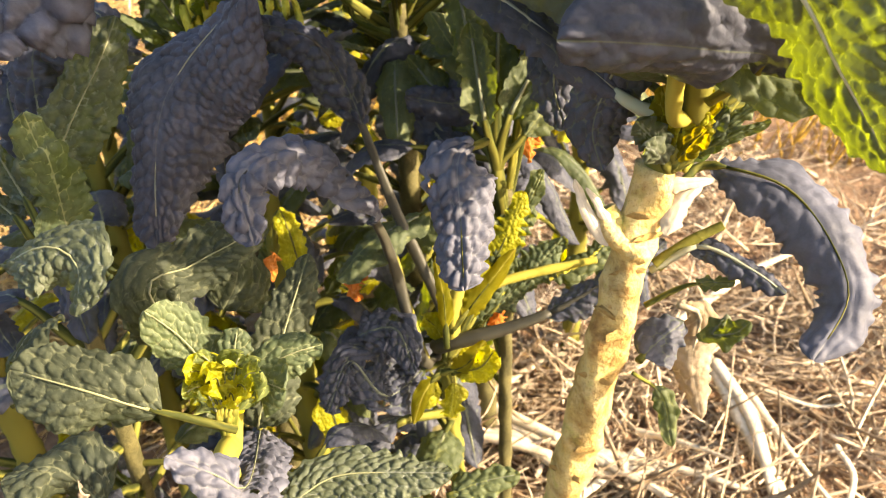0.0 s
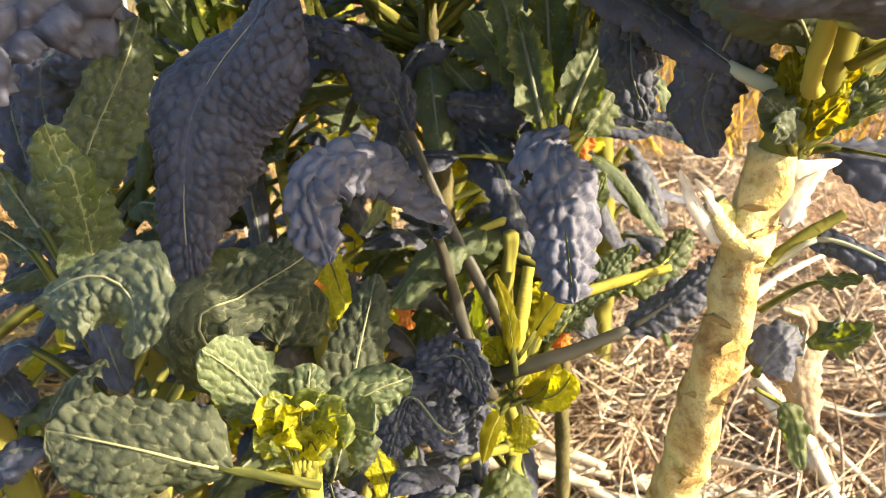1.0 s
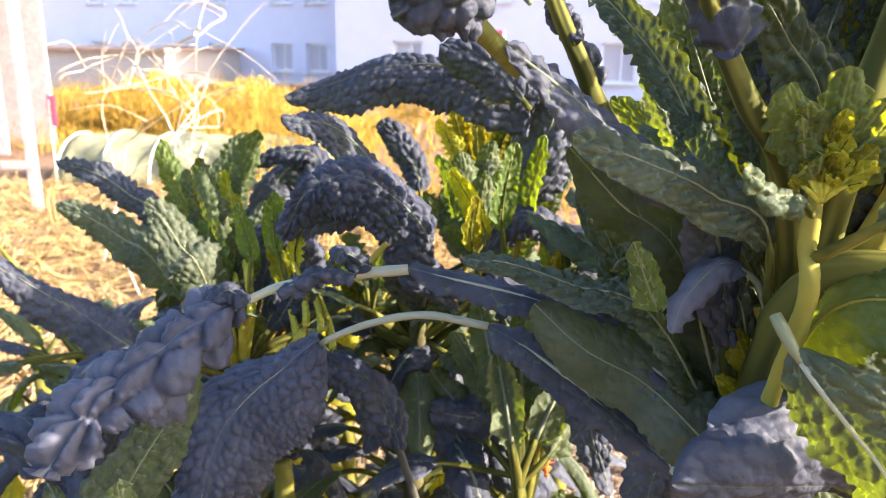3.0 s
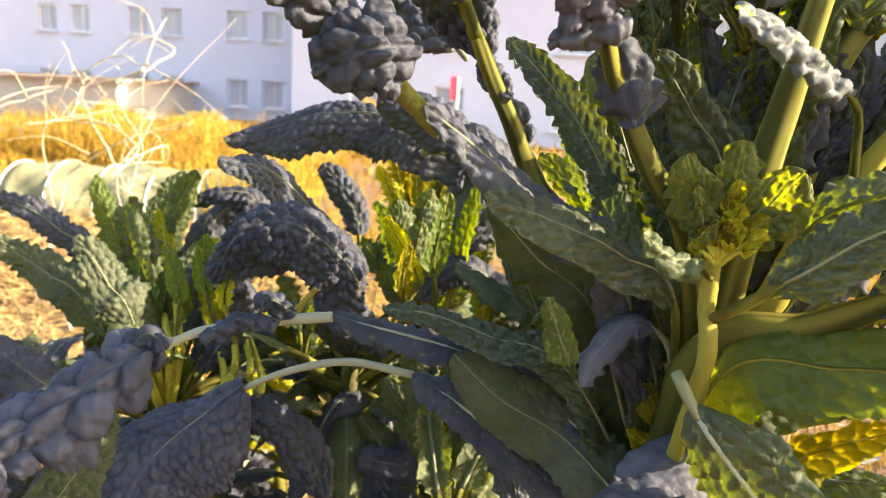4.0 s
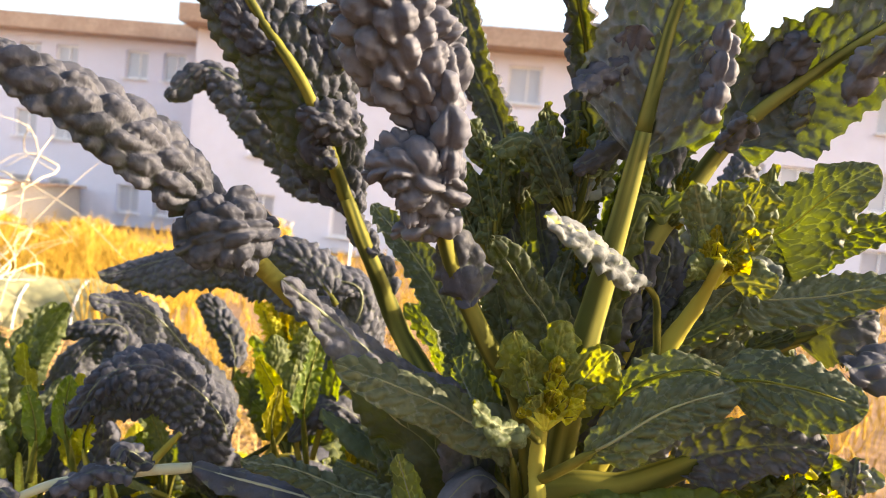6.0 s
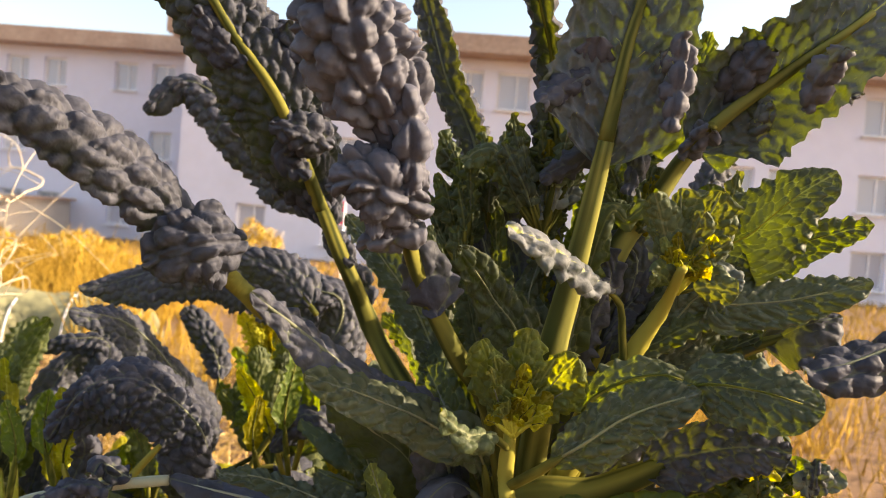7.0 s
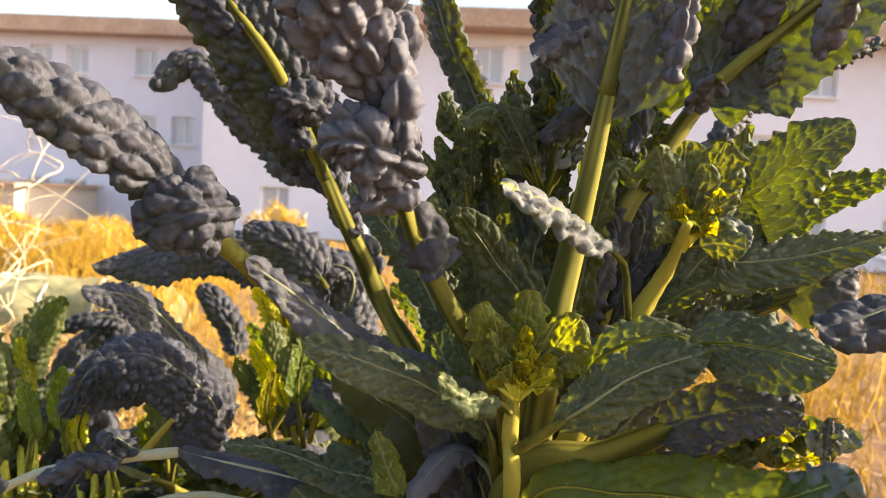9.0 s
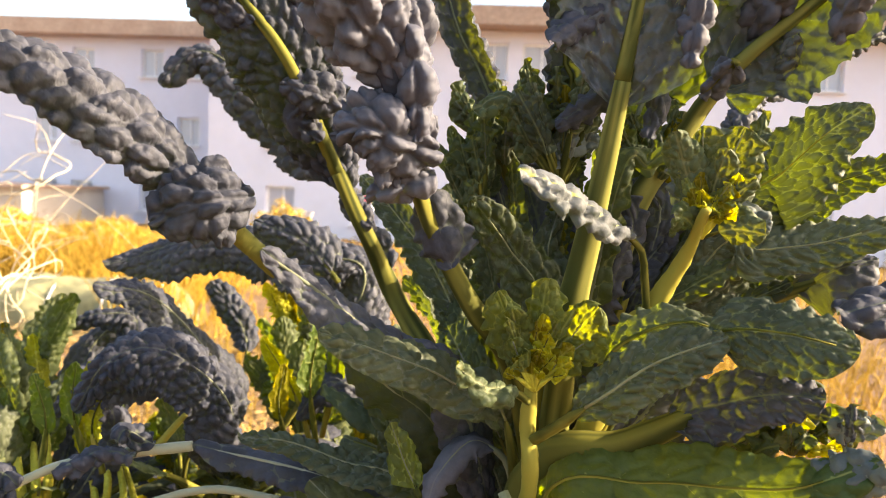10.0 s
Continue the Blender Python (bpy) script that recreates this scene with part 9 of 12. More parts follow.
leaf(tall_kale, [(0.094, 0.597, 1.390), (0.100, 0.598, 1.428), (0.103, 0.600, 1.465)], 0.023, face=(-0.23, -0.97, -0.07), start=0.49, curl=0.64, cell=0.007, puff=0.004, ruffle=0.005, mat=M_GLOW, rib=0.003, lobed=0.29)
leaf(tall_kale, [(0.094, 0.597, 1.390), (0.086, 0.580, 1.434), (0.076, 0.584, 1.478)], 0.023, face=(-0.21, -0.97, -0.08), start=0.55, curl=0.8, cell=0.007, puff=0.004, ruffle=0.005, mat=M_YOUNG, rib=0.003, lobed=0.4)
leaf(tall_kale, [(0.094, 0.597, 1.390), (0.084, 0.574, 1.414), (0.085, 0.576, 1.439)], 0.018, face=(-0.21, -0.98, -0.05), start=0.45, curl=0.78, cell=0.007, puff=0.004, ruffle=0.005, mat=M_FLAT, rib=0.003, lobed=0.18)
leaf(tall_kale, [(0.094, 0.597, 1.390), (0.084, 0.599, 1.418), (0.072, 0.602, 1.446)], 0.024, face=(-0.20, -0.98, -0.05), start=0.47, curl=0.8, cell=0.007, puff=0.004, ruffle=0.005, mat=M_PALE, rib=0.003, lobed=0.23)
leaf(tall_kale, [(0.094, 0.597, 1.390), (0.095, 0.605, 1.411), (0.089, 0.608, 1.432)], 0.023, face=(-0.22, -0.98, -0.04), start=0.51, curl=0.52, cell=0.007, puff=0.004, ruffle=0.005, mat=M_GLOW, rib=0.003, lobed=0.42)
leaf(tall_kale, [(0.094, 0.597, 1.390), (0.076, 0.604, 1.412), (0.060, 0.608, 1.435)], 0.021, face=(-0.19, -0.98, -0.05), start=0.55, curl=0.7, cell=0.007, puff=0.004, ruffle=0.005, mat=M_YOUNG, rib=0.003, lobed=0.4)
leaf(tall_kale, [(0.094, 0.597, 1.390), (0.084, 0.602, 1.425), (0.074, 0.606, 1.461)], 0.024, face=(-0.20, -0.98, -0.06), start=0.39, curl=1.16, cell=0.007, puff=0.004, ruffle=0.005, mat=M_FLAT, rib=0.003, lobed=0.39)
leaf(tall_kale, [(0.094, 0.597, 1.390), (0.092, 0.605, 1.409), (0.084, 0.608, 1.429)], 0.020, face=(-0.21, -0.98, -0.04), start=0.49, curl=0.99, cell=0.007, puff=0.004, ruffle=0.005, mat=M_PALE, rib=0.003, lobed=0.44)
leaf(tall_kale, [(0.094, 0.597, 1.390), (0.077, 0.575, 1.419), (0.069, 0.578, 1.448)], 0.022, face=(-0.20, -0.98, -0.06), start=0.46, curl=1.07, cell=0.007, puff=0.004, ruffle=0.005, mat=M_GLOW, rib=0.003, lobed=0.21)
leaf(tall_kale, [(0.094, 0.597, 1.390), (0.068, 0.591, 1.428), (0.049, 0.596, 1.467)], 0.018, face=(-0.18, -0.98, -0.07), start=0.5, curl=1.23, cell=0.007, puff=0.004, ruffle=0.005, mat=M_YOUNG, rib=0.003, lobed=0.12)
leaf(tall_kale, [(0.094, 0.597, 1.390), (0.072, 0.596, 1.425), (0.045, 0.602, 1.461)], 0.023, face=(-0.19, -0.98, -0.07), start=0.49, curl=1.02, cell=0.007, puff=0.004, ruffle=0.005, mat=M_FLAT, rib=0.003, lobed=0.48)
leaf(tall_kale, [(0.094, 0.597, 1.390), (0.101, 0.601, 1.425), (0.110, 0.603, 1.459)], 0.027, face=(-0.23, -0.97, -0.06), start=0.43, curl=0.94, cell=0.007, puff=0.004, ruffle=0.005, mat=M_PALE, rib=0.003, lobed=0.36)
leaf(tall_kale, [(0.094, 0.597, 1.390), (0.084, 0.609, 1.406), (0.070, 0.612, 1.423)], 0.020, face=(-0.20, -0.98, -0.04), start=0.41, curl=1.15, cell=0.007, puff=0.004, ruffle=0.005, mat=M_GLOW, rib=0.003, lobed=0.32)
leaf(tall_kale, [(0.094, 0.597, 1.390), (0.086, 0.601, 1.431), (0.084, 0.604, 1.472)], 0.019, face=(-0.21, -0.98, -0.07), start=0.47, curl=1.0, cell=0.007, puff=0.004, ruffle=0.005, mat=M_YOUNG, rib=0.003, lobed=0.18)
leaf(tall_kale, [(0.094, 0.597, 1.390), (0.108, 0.599, 1.413), (0.117, 0.599, 1.436)], 0.022, face=(-0.24, -0.97, -0.05), start=0.48, curl=0.51, cell=0.007, puff=0.004, ruffle=0.005, mat=M_FLAT, rib=0.003, lobed=0.33)
leaf(tall_kale, [(0.267, 0.513, 1.411), (0.262, 0.493, 1.419), (0.271, 0.492, 1.428)], 0.024, face=(-0.49, -0.87, -0.06), start=0.4, curl=1.06, cell=0.007, puff=0.004, ruffle=0.005, mat=M_PALE, rib=0.003, lobed=0.21)
leaf(tall_kale, [(0.267, 0.513, 1.411), (0.272, 0.516, 1.415), (0.283, 0.514, 1.419)], 0.018, face=(-0.49, -0.87, -0.05), start=0.43, curl=1.22, cell=0.007, puff=0.004, ruffle=0.005, mat=M_GREEN, rib=0.003, lobed=0.11)
leaf(tall_kale, [(0.267, 0.513, 1.411), (0.257, 0.486, 1.410), (0.260, 0.485, 1.411)], 0.021, face=(-0.49, -0.87, -0.05), start=0.37, curl=0.71, cell=0.007, puff=0.004, ruffle=0.005, mat=M_YOUNG, rib=0.003, lobed=0.29)
leaf(tall_kale, [(0.267, 0.513, 1.411), (0.262, 0.513, 1.412), (0.263, 0.513, 1.414)], 0.023, face=(-0.48, -0.88, -0.05), start=0.41, curl=0.82, cell=0.007, puff=0.004, ruffle=0.005, mat=M_PALE, rib=0.003, lobed=0.35)
leaf(tall_kale, [(0.267, 0.513, 1.411), (0.275, 0.521, 1.424), (0.281, 0.521, 1.437)], 0.019, face=(-0.49, -0.87, -0.06), start=0.39, curl=0.53, cell=0.007, puff=0.004, ruffle=0.005, mat=M_GREEN, rib=0.003, lobed=0.31)
leaf(tall_kale, [(0.267, 0.513, 1.411), (0.252, 0.495, 1.418), (0.247, 0.496, 1.426)], 0.022, face=(-0.48, -0.88, -0.06), start=0.49, curl=0.84, cell=0.007, puff=0.004, ruffle=0.005, mat=M_YOUNG, rib=0.003, lobed=0.37)
leaf(tall_kale, [(0.267, 0.513, 1.411), (0.260, 0.497, 1.413), (0.260, 0.497, 1.415)], 0.018, face=(-0.49, -0.87, -0.05), start=0.36, curl=0.82, cell=0.007, puff=0.004, ruffle=0.005, mat=M_PALE, rib=0.003, lobed=0.34)
leaf(tall_kale, [(0.267, 0.513, 1.411), (0.260, 0.489, 1.412), (0.263, 0.489, 1.413)], 0.020, face=(-0.49, -0.87, -0.05), start=0.42, curl=0.94, cell=0.007, puff=0.004, ruffle=0.005, mat=M_GREEN, rib=0.003, lobed=0.15)
leaf(tall_kale, [(0.267, 0.513, 1.411), (0.273, 0.508, 1.434), (0.277, 0.509, 1.457)], 0.018, face=(-0.50, -0.86, -0.08), start=0.36, curl=0.68, cell=0.007, puff=0.004, ruffle=0.005, mat=M_YOUNG, rib=0.003, lobed=0.33)
leaf(tall_kale, [(0.267, 0.513, 1.411), (0.277, 0.518, 1.413), (0.287, 0.517, 1.415)], 0.015, face=(-0.50, -0.87, -0.05), start=0.51, curl=0.92, cell=0.007, puff=0.004, ruffle=0.005, mat=M_PALE, rib=0.003, lobed=0.49)
leaf(tall_kale, [(0.267, 0.513, 1.411), (0.262, 0.515, 1.428), (0.256, 0.517, 1.445)], 0.023, face=(-0.48, -0.88, -0.07), start=0.5, curl=0.79, cell=0.007, puff=0.004, ruffle=0.005, mat=M_GREEN, rib=0.003, lobed=0.25)
leaf(tall_kale, [(0.267, 0.513, 1.411), (0.261, 0.502, 1.415), (0.258, 0.503, 1.420)], 0.024, face=(-0.49, -0.87, -0.05), start=0.42, curl=0.79, cell=0.007, puff=0.004, ruffle=0.005, mat=M_YOUNG, rib=0.003, lobed=0.29)
leaf(tall_kale, [(0.200, 0.542, 1.394), (0.206, 0.530, 1.426), (0.213, 0.532, 1.458)], 0.015, face=(-0.40, -0.91, -0.07), start=0.5, curl=0.78, cell=0.007, puff=0.004, ruffle=0.005, mat=M_YOUNG, rib=0.003, lobed=0.12)
leaf(tall_kale, [(0.200, 0.542, 1.394), (0.210, 0.550, 1.406), (0.222, 0.550, 1.417)], 0.020, face=(-0.40, -0.92, -0.04), start=0.4, curl=1.21, cell=0.007, puff=0.004, ruffle=0.005, mat=M_SHOOT, rib=0.003, lobed=0.14)
leaf(tall_kale, [(0.200, 0.542, 1.394), (0.187, 0.527, 1.423), (0.175, 0.531, 1.452)], 0.017, face=(-0.38, -0.92, -0.07), start=0.46, curl=0.82, cell=0.007, puff=0.004, ruffle=0.005, mat=M_GLOW, rib=0.003, lobed=0.49)
leaf(tall_kale, [(0.200, 0.542, 1.394), (0.201, 0.517, 1.405), (0.207, 0.517, 1.416)], 0.016, face=(-0.40, -0.91, -0.04), start=0.49, curl=0.74, cell=0.007, puff=0.004, ruffle=0.005, mat=M_YOUNG, rib=0.003, lobed=0.36)
leaf(tall_kale, [(0.200, 0.542, 1.394), (0.187, 0.553, 1.417), (0.176, 0.557, 1.439)], 0.017, face=(-0.36, -0.93, -0.05), start=0.54, curl=0.51, cell=0.007, puff=0.004, ruffle=0.005, mat=M_SHOOT, rib=0.003, lobed=0.44)
leaf(tall_kale, [(0.200, 0.542, 1.394), (0.214, 0.546, 1.408), (0.228, 0.545, 1.421)], 0.017, face=(-0.40, -0.91, -0.04), start=0.46, curl=0.73, cell=0.007, puff=0.004, ruffle=0.005, mat=M_GLOW, rib=0.003, lobed=0.2)
leaf(tall_kale, [(0.200, 0.542, 1.394), (0.180, 0.522, 1.416), (0.166, 0.526, 1.438)], 0.020, face=(-0.37, -0.93, -0.05), start=0.52, curl=0.88, cell=0.007, puff=0.004, ruffle=0.005, mat=M_YOUNG, rib=0.003, lobed=0.2)
leaf(tall_kale, [(0.200, 0.542, 1.394), (0.204, 0.528, 1.422), (0.213, 0.529, 1.449)], 0.020, face=(-0.40, -0.91, -0.06), start=0.45, curl=1.01, cell=0.007, puff=0.004, ruffle=0.005, mat=M_SHOOT, rib=0.003, lobed=0.18)
leaf(tall_kale, [(0.200, 0.542, 1.394), (0.188, 0.522, 1.417), (0.192, 0.523, 1.441)], 0.015, face=(-0.38, -0.92, -0.06), start=0.43, curl=1.03, cell=0.007, puff=0.004, ruffle=0.005, mat=M_GLOW, rib=0.003, lobed=0.21)
leaf(tall_kale, [(0.200, 0.542, 1.394), (0.214, 0.544, 1.426), (0.228, 0.545, 1.457)], 0.017, face=(-0.40, -0.91, -0.07), start=0.38, curl=0.98, cell=0.007, puff=0.004, ruffle=0.005, mat=M_YOUNG, rib=0.003, lobed=0.33)
leaf(tall_kale, [(0.200, 0.542, 1.394), (0.206, 0.530, 1.405), (0.211, 0.530, 1.416)], 0.023, face=(-0.40, -0.91, -0.04), start=0.37, curl=0.94, cell=0.007, puff=0.004, ruffle=0.005, mat=M_SHOOT, rib=0.003, lobed=0.34)
leaf(tall_kale, [(0.200, 0.542, 1.394), (0.185, 0.546, 1.422), (0.171, 0.550, 1.450)], 0.021, face=(-0.36, -0.93, -0.06), start=0.55, curl=0.97, cell=0.007, puff=0.004, ruffle=0.005, mat=M_GLOW, rib=0.003, lobed=0.11)
leaf(tall_kale, [(0.269, 0.427, 1.211), (0.257, 0.430, 1.217), (0.251, 0.432, 1.225)], 0.017, face=(-0.51, -0.81, 0.27), start=0.46, curl=0.6, cell=0.007, puff=0.004, ruffle=0.005, mat=M_GREEN, rib=0.003, lobed=0.13)
leaf(tall_kale, [(0.269, 0.427, 1.211), (0.275, 0.410, 1.218), (0.293, 0.407, 1.220)], 0.013, face=(-0.55, -0.79, 0.27), start=0.4, curl=0.76, cell=0.007, puff=0.004, ruffle=0.005, mat=M_CORE, rib=0.003, lobed=0.38)
leaf(tall_kale, [(0.269, 0.427, 1.211), (0.267, 0.424, 1.220), (0.267, 0.425, 1.228)], 0.016, face=(-0.53, -0.80, 0.27), start=0.35, curl=1.01, cell=0.007, puff=0.004, ruffle=0.005, mat=M_GREEN, rib=0.003, lobed=0.38)
leaf(tall_kale, [(0.269, 0.427, 1.211), (0.285, 0.423, 1.224), (0.304, 0.422, 1.237)], 0.014, face=(-0.55, -0.79, 0.26), start=0.38, curl=0.57, cell=0.007, puff=0.004, ruffle=0.005, mat=M_GREEN, rib=0.003, lobed=0.19)
leaf(tall_kale, [(0.269, 0.427, 1.211), (0.252, 0.402, 1.240), (0.250, 0.404, 1.259)], 0.018, face=(-0.53, -0.81, 0.25), start=0.41, curl=0.82, cell=0.007, puff=0.004, ruffle=0.005, mat=M_CORE, rib=0.003, lobed=0.47)
leaf(tall_kale, [(0.269, 0.427, 1.211), (0.252, 0.404, 1.230), (0.251, 0.404, 1.241)], 0.017, face=(-0.53, -0.81, 0.26), start=0.41, curl=0.87, cell=0.007, puff=0.004, ruffle=0.005, mat=M_GREEN, rib=0.003, lobed=0.12)
leaf(tall_kale, [(0.269, 0.427, 1.211), (0.257, 0.401, 1.226), (0.263, 0.400, 1.233)], 0.012, face=(-0.54, -0.80, 0.27), start=0.55, curl=0.85, cell=0.007, puff=0.004, ruffle=0.005, mat=M_GREEN, rib=0.003, lobed=0.3)
leaf(tall_kale, [(0.269, 0.427, 1.211), (0.270, 0.423, 1.214), (0.271, 0.423, 1.215)], 0.017, face=(-0.53, -0.80, 0.28), start=0.45, curl=1.16, cell=0.007, puff=0.004, ruffle=0.005, mat=M_CORE, rib=0.003, lobed=0.43)
leaf(tall_kale, [(0.269, 0.427, 1.211), (0.266, 0.415, 1.226), (0.272, 0.415, 1.236)], 0.012, face=(-0.54, -0.80, 0.26), start=0.4, curl=1.14, cell=0.007, puff=0.004, ruffle=0.005, mat=M_GREEN, rib=0.003, lobed=0.47)
leaf(tall_kale, [(0.269, 0.427, 1.211), (0.261, 0.437, 1.230), (0.244, 0.441, 1.251)], 0.016, face=(-0.52, -0.82, 0.25), start=0.54, curl=0.7, cell=0.007, puff=0.004, ruffle=0.005, mat=M_GREEN, rib=0.003, lobed=0.23)
leaf(tall_kale, [(0.269, 0.427, 1.211), (0.289, 0.435, 1.223), (0.309, 0.433, 1.239)], 0.017, face=(-0.55, -0.80, 0.25), start=0.47, curl=0.63, cell=0.007, puff=0.004, ruffle=0.005, mat=M_CORE, rib=0.003, lobed=0.18)
leaf(tall_kale, [(0.269, 0.427, 1.211), (0.259, 0.413, 1.227), (0.258, 0.414, 1.237)], 0.019, face=(-0.53, -0.81, 0.26), start=0.52, curl=0.64, cell=0.007, puff=0.004, ruffle=0.005, mat=M_GREEN, rib=0.003, lobed=0.3)
leaf(tall_kale, [(0.288, 0.395, 1.222), (0.297, 0.399, 1.233), (0.309, 0.399, 1.245)], 0.015, face=(-0.59, -0.77, 0.25), start=0.38, curl=1.23, cell=0.007, puff=0.004, ruffle=0.005, mat=M_PALE, rib=0.003, lobed=0.26)
leaf(tall_kale, [(0.288, 0.395, 1.222), (0.271, 0.372, 1.246), (0.272, 0.373, 1.261)], 0.014, face=(-0.58, -0.78, 0.24), start=0.42, curl=1.27, cell=0.007, puff=0.004, ruffle=0.005, mat=M_DARK, rib=0.003, lobed=0.28)
leaf(tall_kale, [(0.288, 0.395, 1.222), (0.288, 0.386, 1.239), (0.290, 0.387, 1.253)], 0.013, face=(-0.59, -0.77, 0.24), start=0.46, curl=0.74, cell=0.007, puff=0.004, ruffle=0.005, mat=M_PALE, rib=0.003, lobed=0.23)
leaf(tall_kale, [(0.288, 0.395, 1.222), (0.289, 0.397, 1.236), (0.290, 0.398, 1.250)], 0.017, face=(-0.58, -0.78, 0.25), start=0.46, curl=1.07, cell=0.007, puff=0.004, ruffle=0.005, mat=M_DARK, rib=0.003, lobed=0.29)
leaf(tall_kale, [(0.288, 0.395, 1.222), (0.271, 0.378, 1.241), (0.272, 0.379, 1.254)], 0.015, face=(-0.58, -0.78, 0.25), start=0.45, curl=0.69, cell=0.007, puff=0.004, ruffle=0.005, mat=M_PALE, rib=0.003, lobed=0.14)
leaf(tall_kale, [(0.288, 0.395, 1.222), (0.277, 0.381, 1.236), (0.278, 0.382, 1.246)], 0.014, face=(-0.58, -0.77, 0.25), start=0.44, curl=0.84, cell=0.007, puff=0.004, ruffle=0.005, mat=M_DARK, rib=0.003, lobed=0.25)
leaf(tall_kale, [(0.017, 0.608, 1.123), (0.015, 0.610, 1.141), (0.015, 0.611, 1.160)], 0.021, face=(-0.10, -0.94, 0.34), start=0.45, curl=0.86, cell=0.007, puff=0.004, ruffle=0.005, mat=M_GREEN, rib=0.003, lobed=0.47)
leaf(tall_kale, [(0.017, 0.608, 1.123), (0.017, 0.589, 1.150), (0.021, 0.590, 1.169)], 0.018, face=(-0.10, -0.94, 0.33), start=0.47, curl=1.09, cell=0.007, puff=0.004, ruffle=0.005, mat=M_CORE, rib=0.003, lobed=0.44)
leaf(tall_kale, [(0.017, 0.608, 1.123), (0.021, 0.599, 1.147), (0.028, 0.599, 1.168)], 0.021, face=(-0.11, -0.94, 0.33), start=0.45, curl=0.64, cell=0.007, puff=0.004, ruffle=0.005, mat=M_GREEN, rib=0.003, lobed=0.2)
leaf(tall_kale, [(0.017, 0.608, 1.123), (0.017, 0.619, 1.135), (0.011, 0.621, 1.152)], 0.021, face=(-0.10, -0.94, 0.34), start=0.47, curl=0.81, cell=0.007, puff=0.004, ruffle=0.005, mat=M_CORE, rib=0.003, lobed=0.38)
leaf(tall_kale, [(0.017, 0.608, 1.123), (0.014, 0.584, 1.158), (0.019, 0.585, 1.183)], 0.022, face=(-0.10, -0.94, 0.33), start=0.42, curl=1.08, cell=0.007, puff=0.004, ruffle=0.005, mat=M_GREEN, rib=0.003, lobed=0.29)
leaf(tall_kale, [(0.017, 0.608, 1.123), (0.017, 0.606, 1.151), (0.023, 0.607, 1.178)], 0.020, face=(-0.10, -0.94, 0.32), start=0.52, curl=1.22, cell=0.007, puff=0.004, ruffle=0.005, mat=M_CORE, rib=0.003, lobed=0.34)
leaf(tall_kale, [(0.017, 0.608, 1.123), (0.011, 0.597, 1.143), (0.005, 0.599, 1.158)], 0.020, face=(-0.09, -0.94, 0.34), start=0.47, curl=1.16, cell=0.007, puff=0.004, ruffle=0.005, mat=M_GREEN, rib=0.003, lobed=0.37)
leaf(tall_kale, [(0.017, 0.608, 1.123), (0.028, 0.604, 1.153), (0.038, 0.605, 1.181)], 0.020, face=(-0.12, -0.94, 0.32), start=0.39, curl=0.56, cell=0.007, puff=0.004, ruffle=0.005, mat=M_CORE, rib=0.003, lobed=0.11)
leaf(tall_kale, [(0.307, 0.539, 1.290), (0.286, 0.514, 1.304), (0.281, 0.516, 1.314)], 0.024, face=(-0.50, -0.86, 0.12), start=0.36, curl=1.21, cell=0.007, puff=0.004, ruffle=0.005, mat=M_GREEN, rib=0.003, lobed=0.14)
leaf(tall_kale, [(0.307, 0.539, 1.290), (0.287, 0.538, 1.306), (0.272, 0.542, 1.322)], 0.024, face=(-0.49, -0.86, 0.11), start=0.46, curl=0.74, cell=0.007, puff=0.004, ruffle=0.005, mat=M_DARK, rib=0.003, lobed=0.25)
leaf(tall_kale, [(0.307, 0.539, 1.290), (0.325, 0.544, 1.307), (0.334, 0.544, 1.324)], 0.027, face=(-0.53, -0.84, 0.10), start=0.44, curl=1.26, cell=0.007, puff=0.004, ruffle=0.005, mat=M_GREEN, rib=0.003, lobed=0.19)
leaf(tall_kale, [(0.307, 0.539, 1.290), (0.319, 0.532, 1.297), (0.330, 0.531, 1.303)], 0.022, face=(-0.53, -0.84, 0.12), start=0.38, curl=0.51, cell=0.007, puff=0.004, ruffle=0.005, mat=M_DARK, rib=0.003, lobed=0.25)
leaf(tall_kale, [(0.307, 0.539, 1.290), (0.287, 0.519, 1.299), (0.281, 0.521, 1.306)], 0.023, face=(-0.50, -0.86, 0.12), start=0.52, curl=0.71, cell=0.007, puff=0.004, ruffle=0.005, mat=M_GREEN, rib=0.003, lobed=0.31)
leaf(tall_kale, [(0.307, 0.539, 1.290), (0.273, 0.524, 1.312), (0.254, 0.528, 1.331)], 0.026, face=(-0.49, -0.87, 0.10), start=0.45, curl=0.79, cell=0.007, puff=0.004, ruffle=0.005, mat=M_DARK, rib=0.003, lobed=0.26)
leaf(tall_kale, [(0.307, 0.539, 1.290), (0.306, 0.520, 1.304), (0.321, 0.518, 1.316)], 0.026, face=(-0.52, -0.85, 0.11), start=0.37, curl=0.7, cell=0.007, puff=0.004, ruffle=0.005, mat=M_GREEN, rib=0.003, lobed=0.47)
leaf(tall_kale, [(0.307, 0.539, 1.290), (0.280, 0.533, 1.300), (0.265, 0.536, 1.310)], 0.026, face=(-0.49, -0.87, 0.12), start=0.52, curl=1.21, cell=0.007, puff=0.004, ruffle=0.005, mat=M_DARK, rib=0.003, lobed=0.19)
leaf(young_kale, [(-0.213, 0.771, 0.694), (-0.218, 0.758, 0.683), (-0.215, 0.752, 0.663)], 0.023, face=(0.23, -0.81, 0.53), start=0.05, mat=M_ORANGE, rib_mat=M_ORANGE, curl=1.2, cell=0.008, puff=0.003, ruffle=0.006, lobed=0.4, rib=0.0012, name="dead_leaf", label="withered orange leaf")
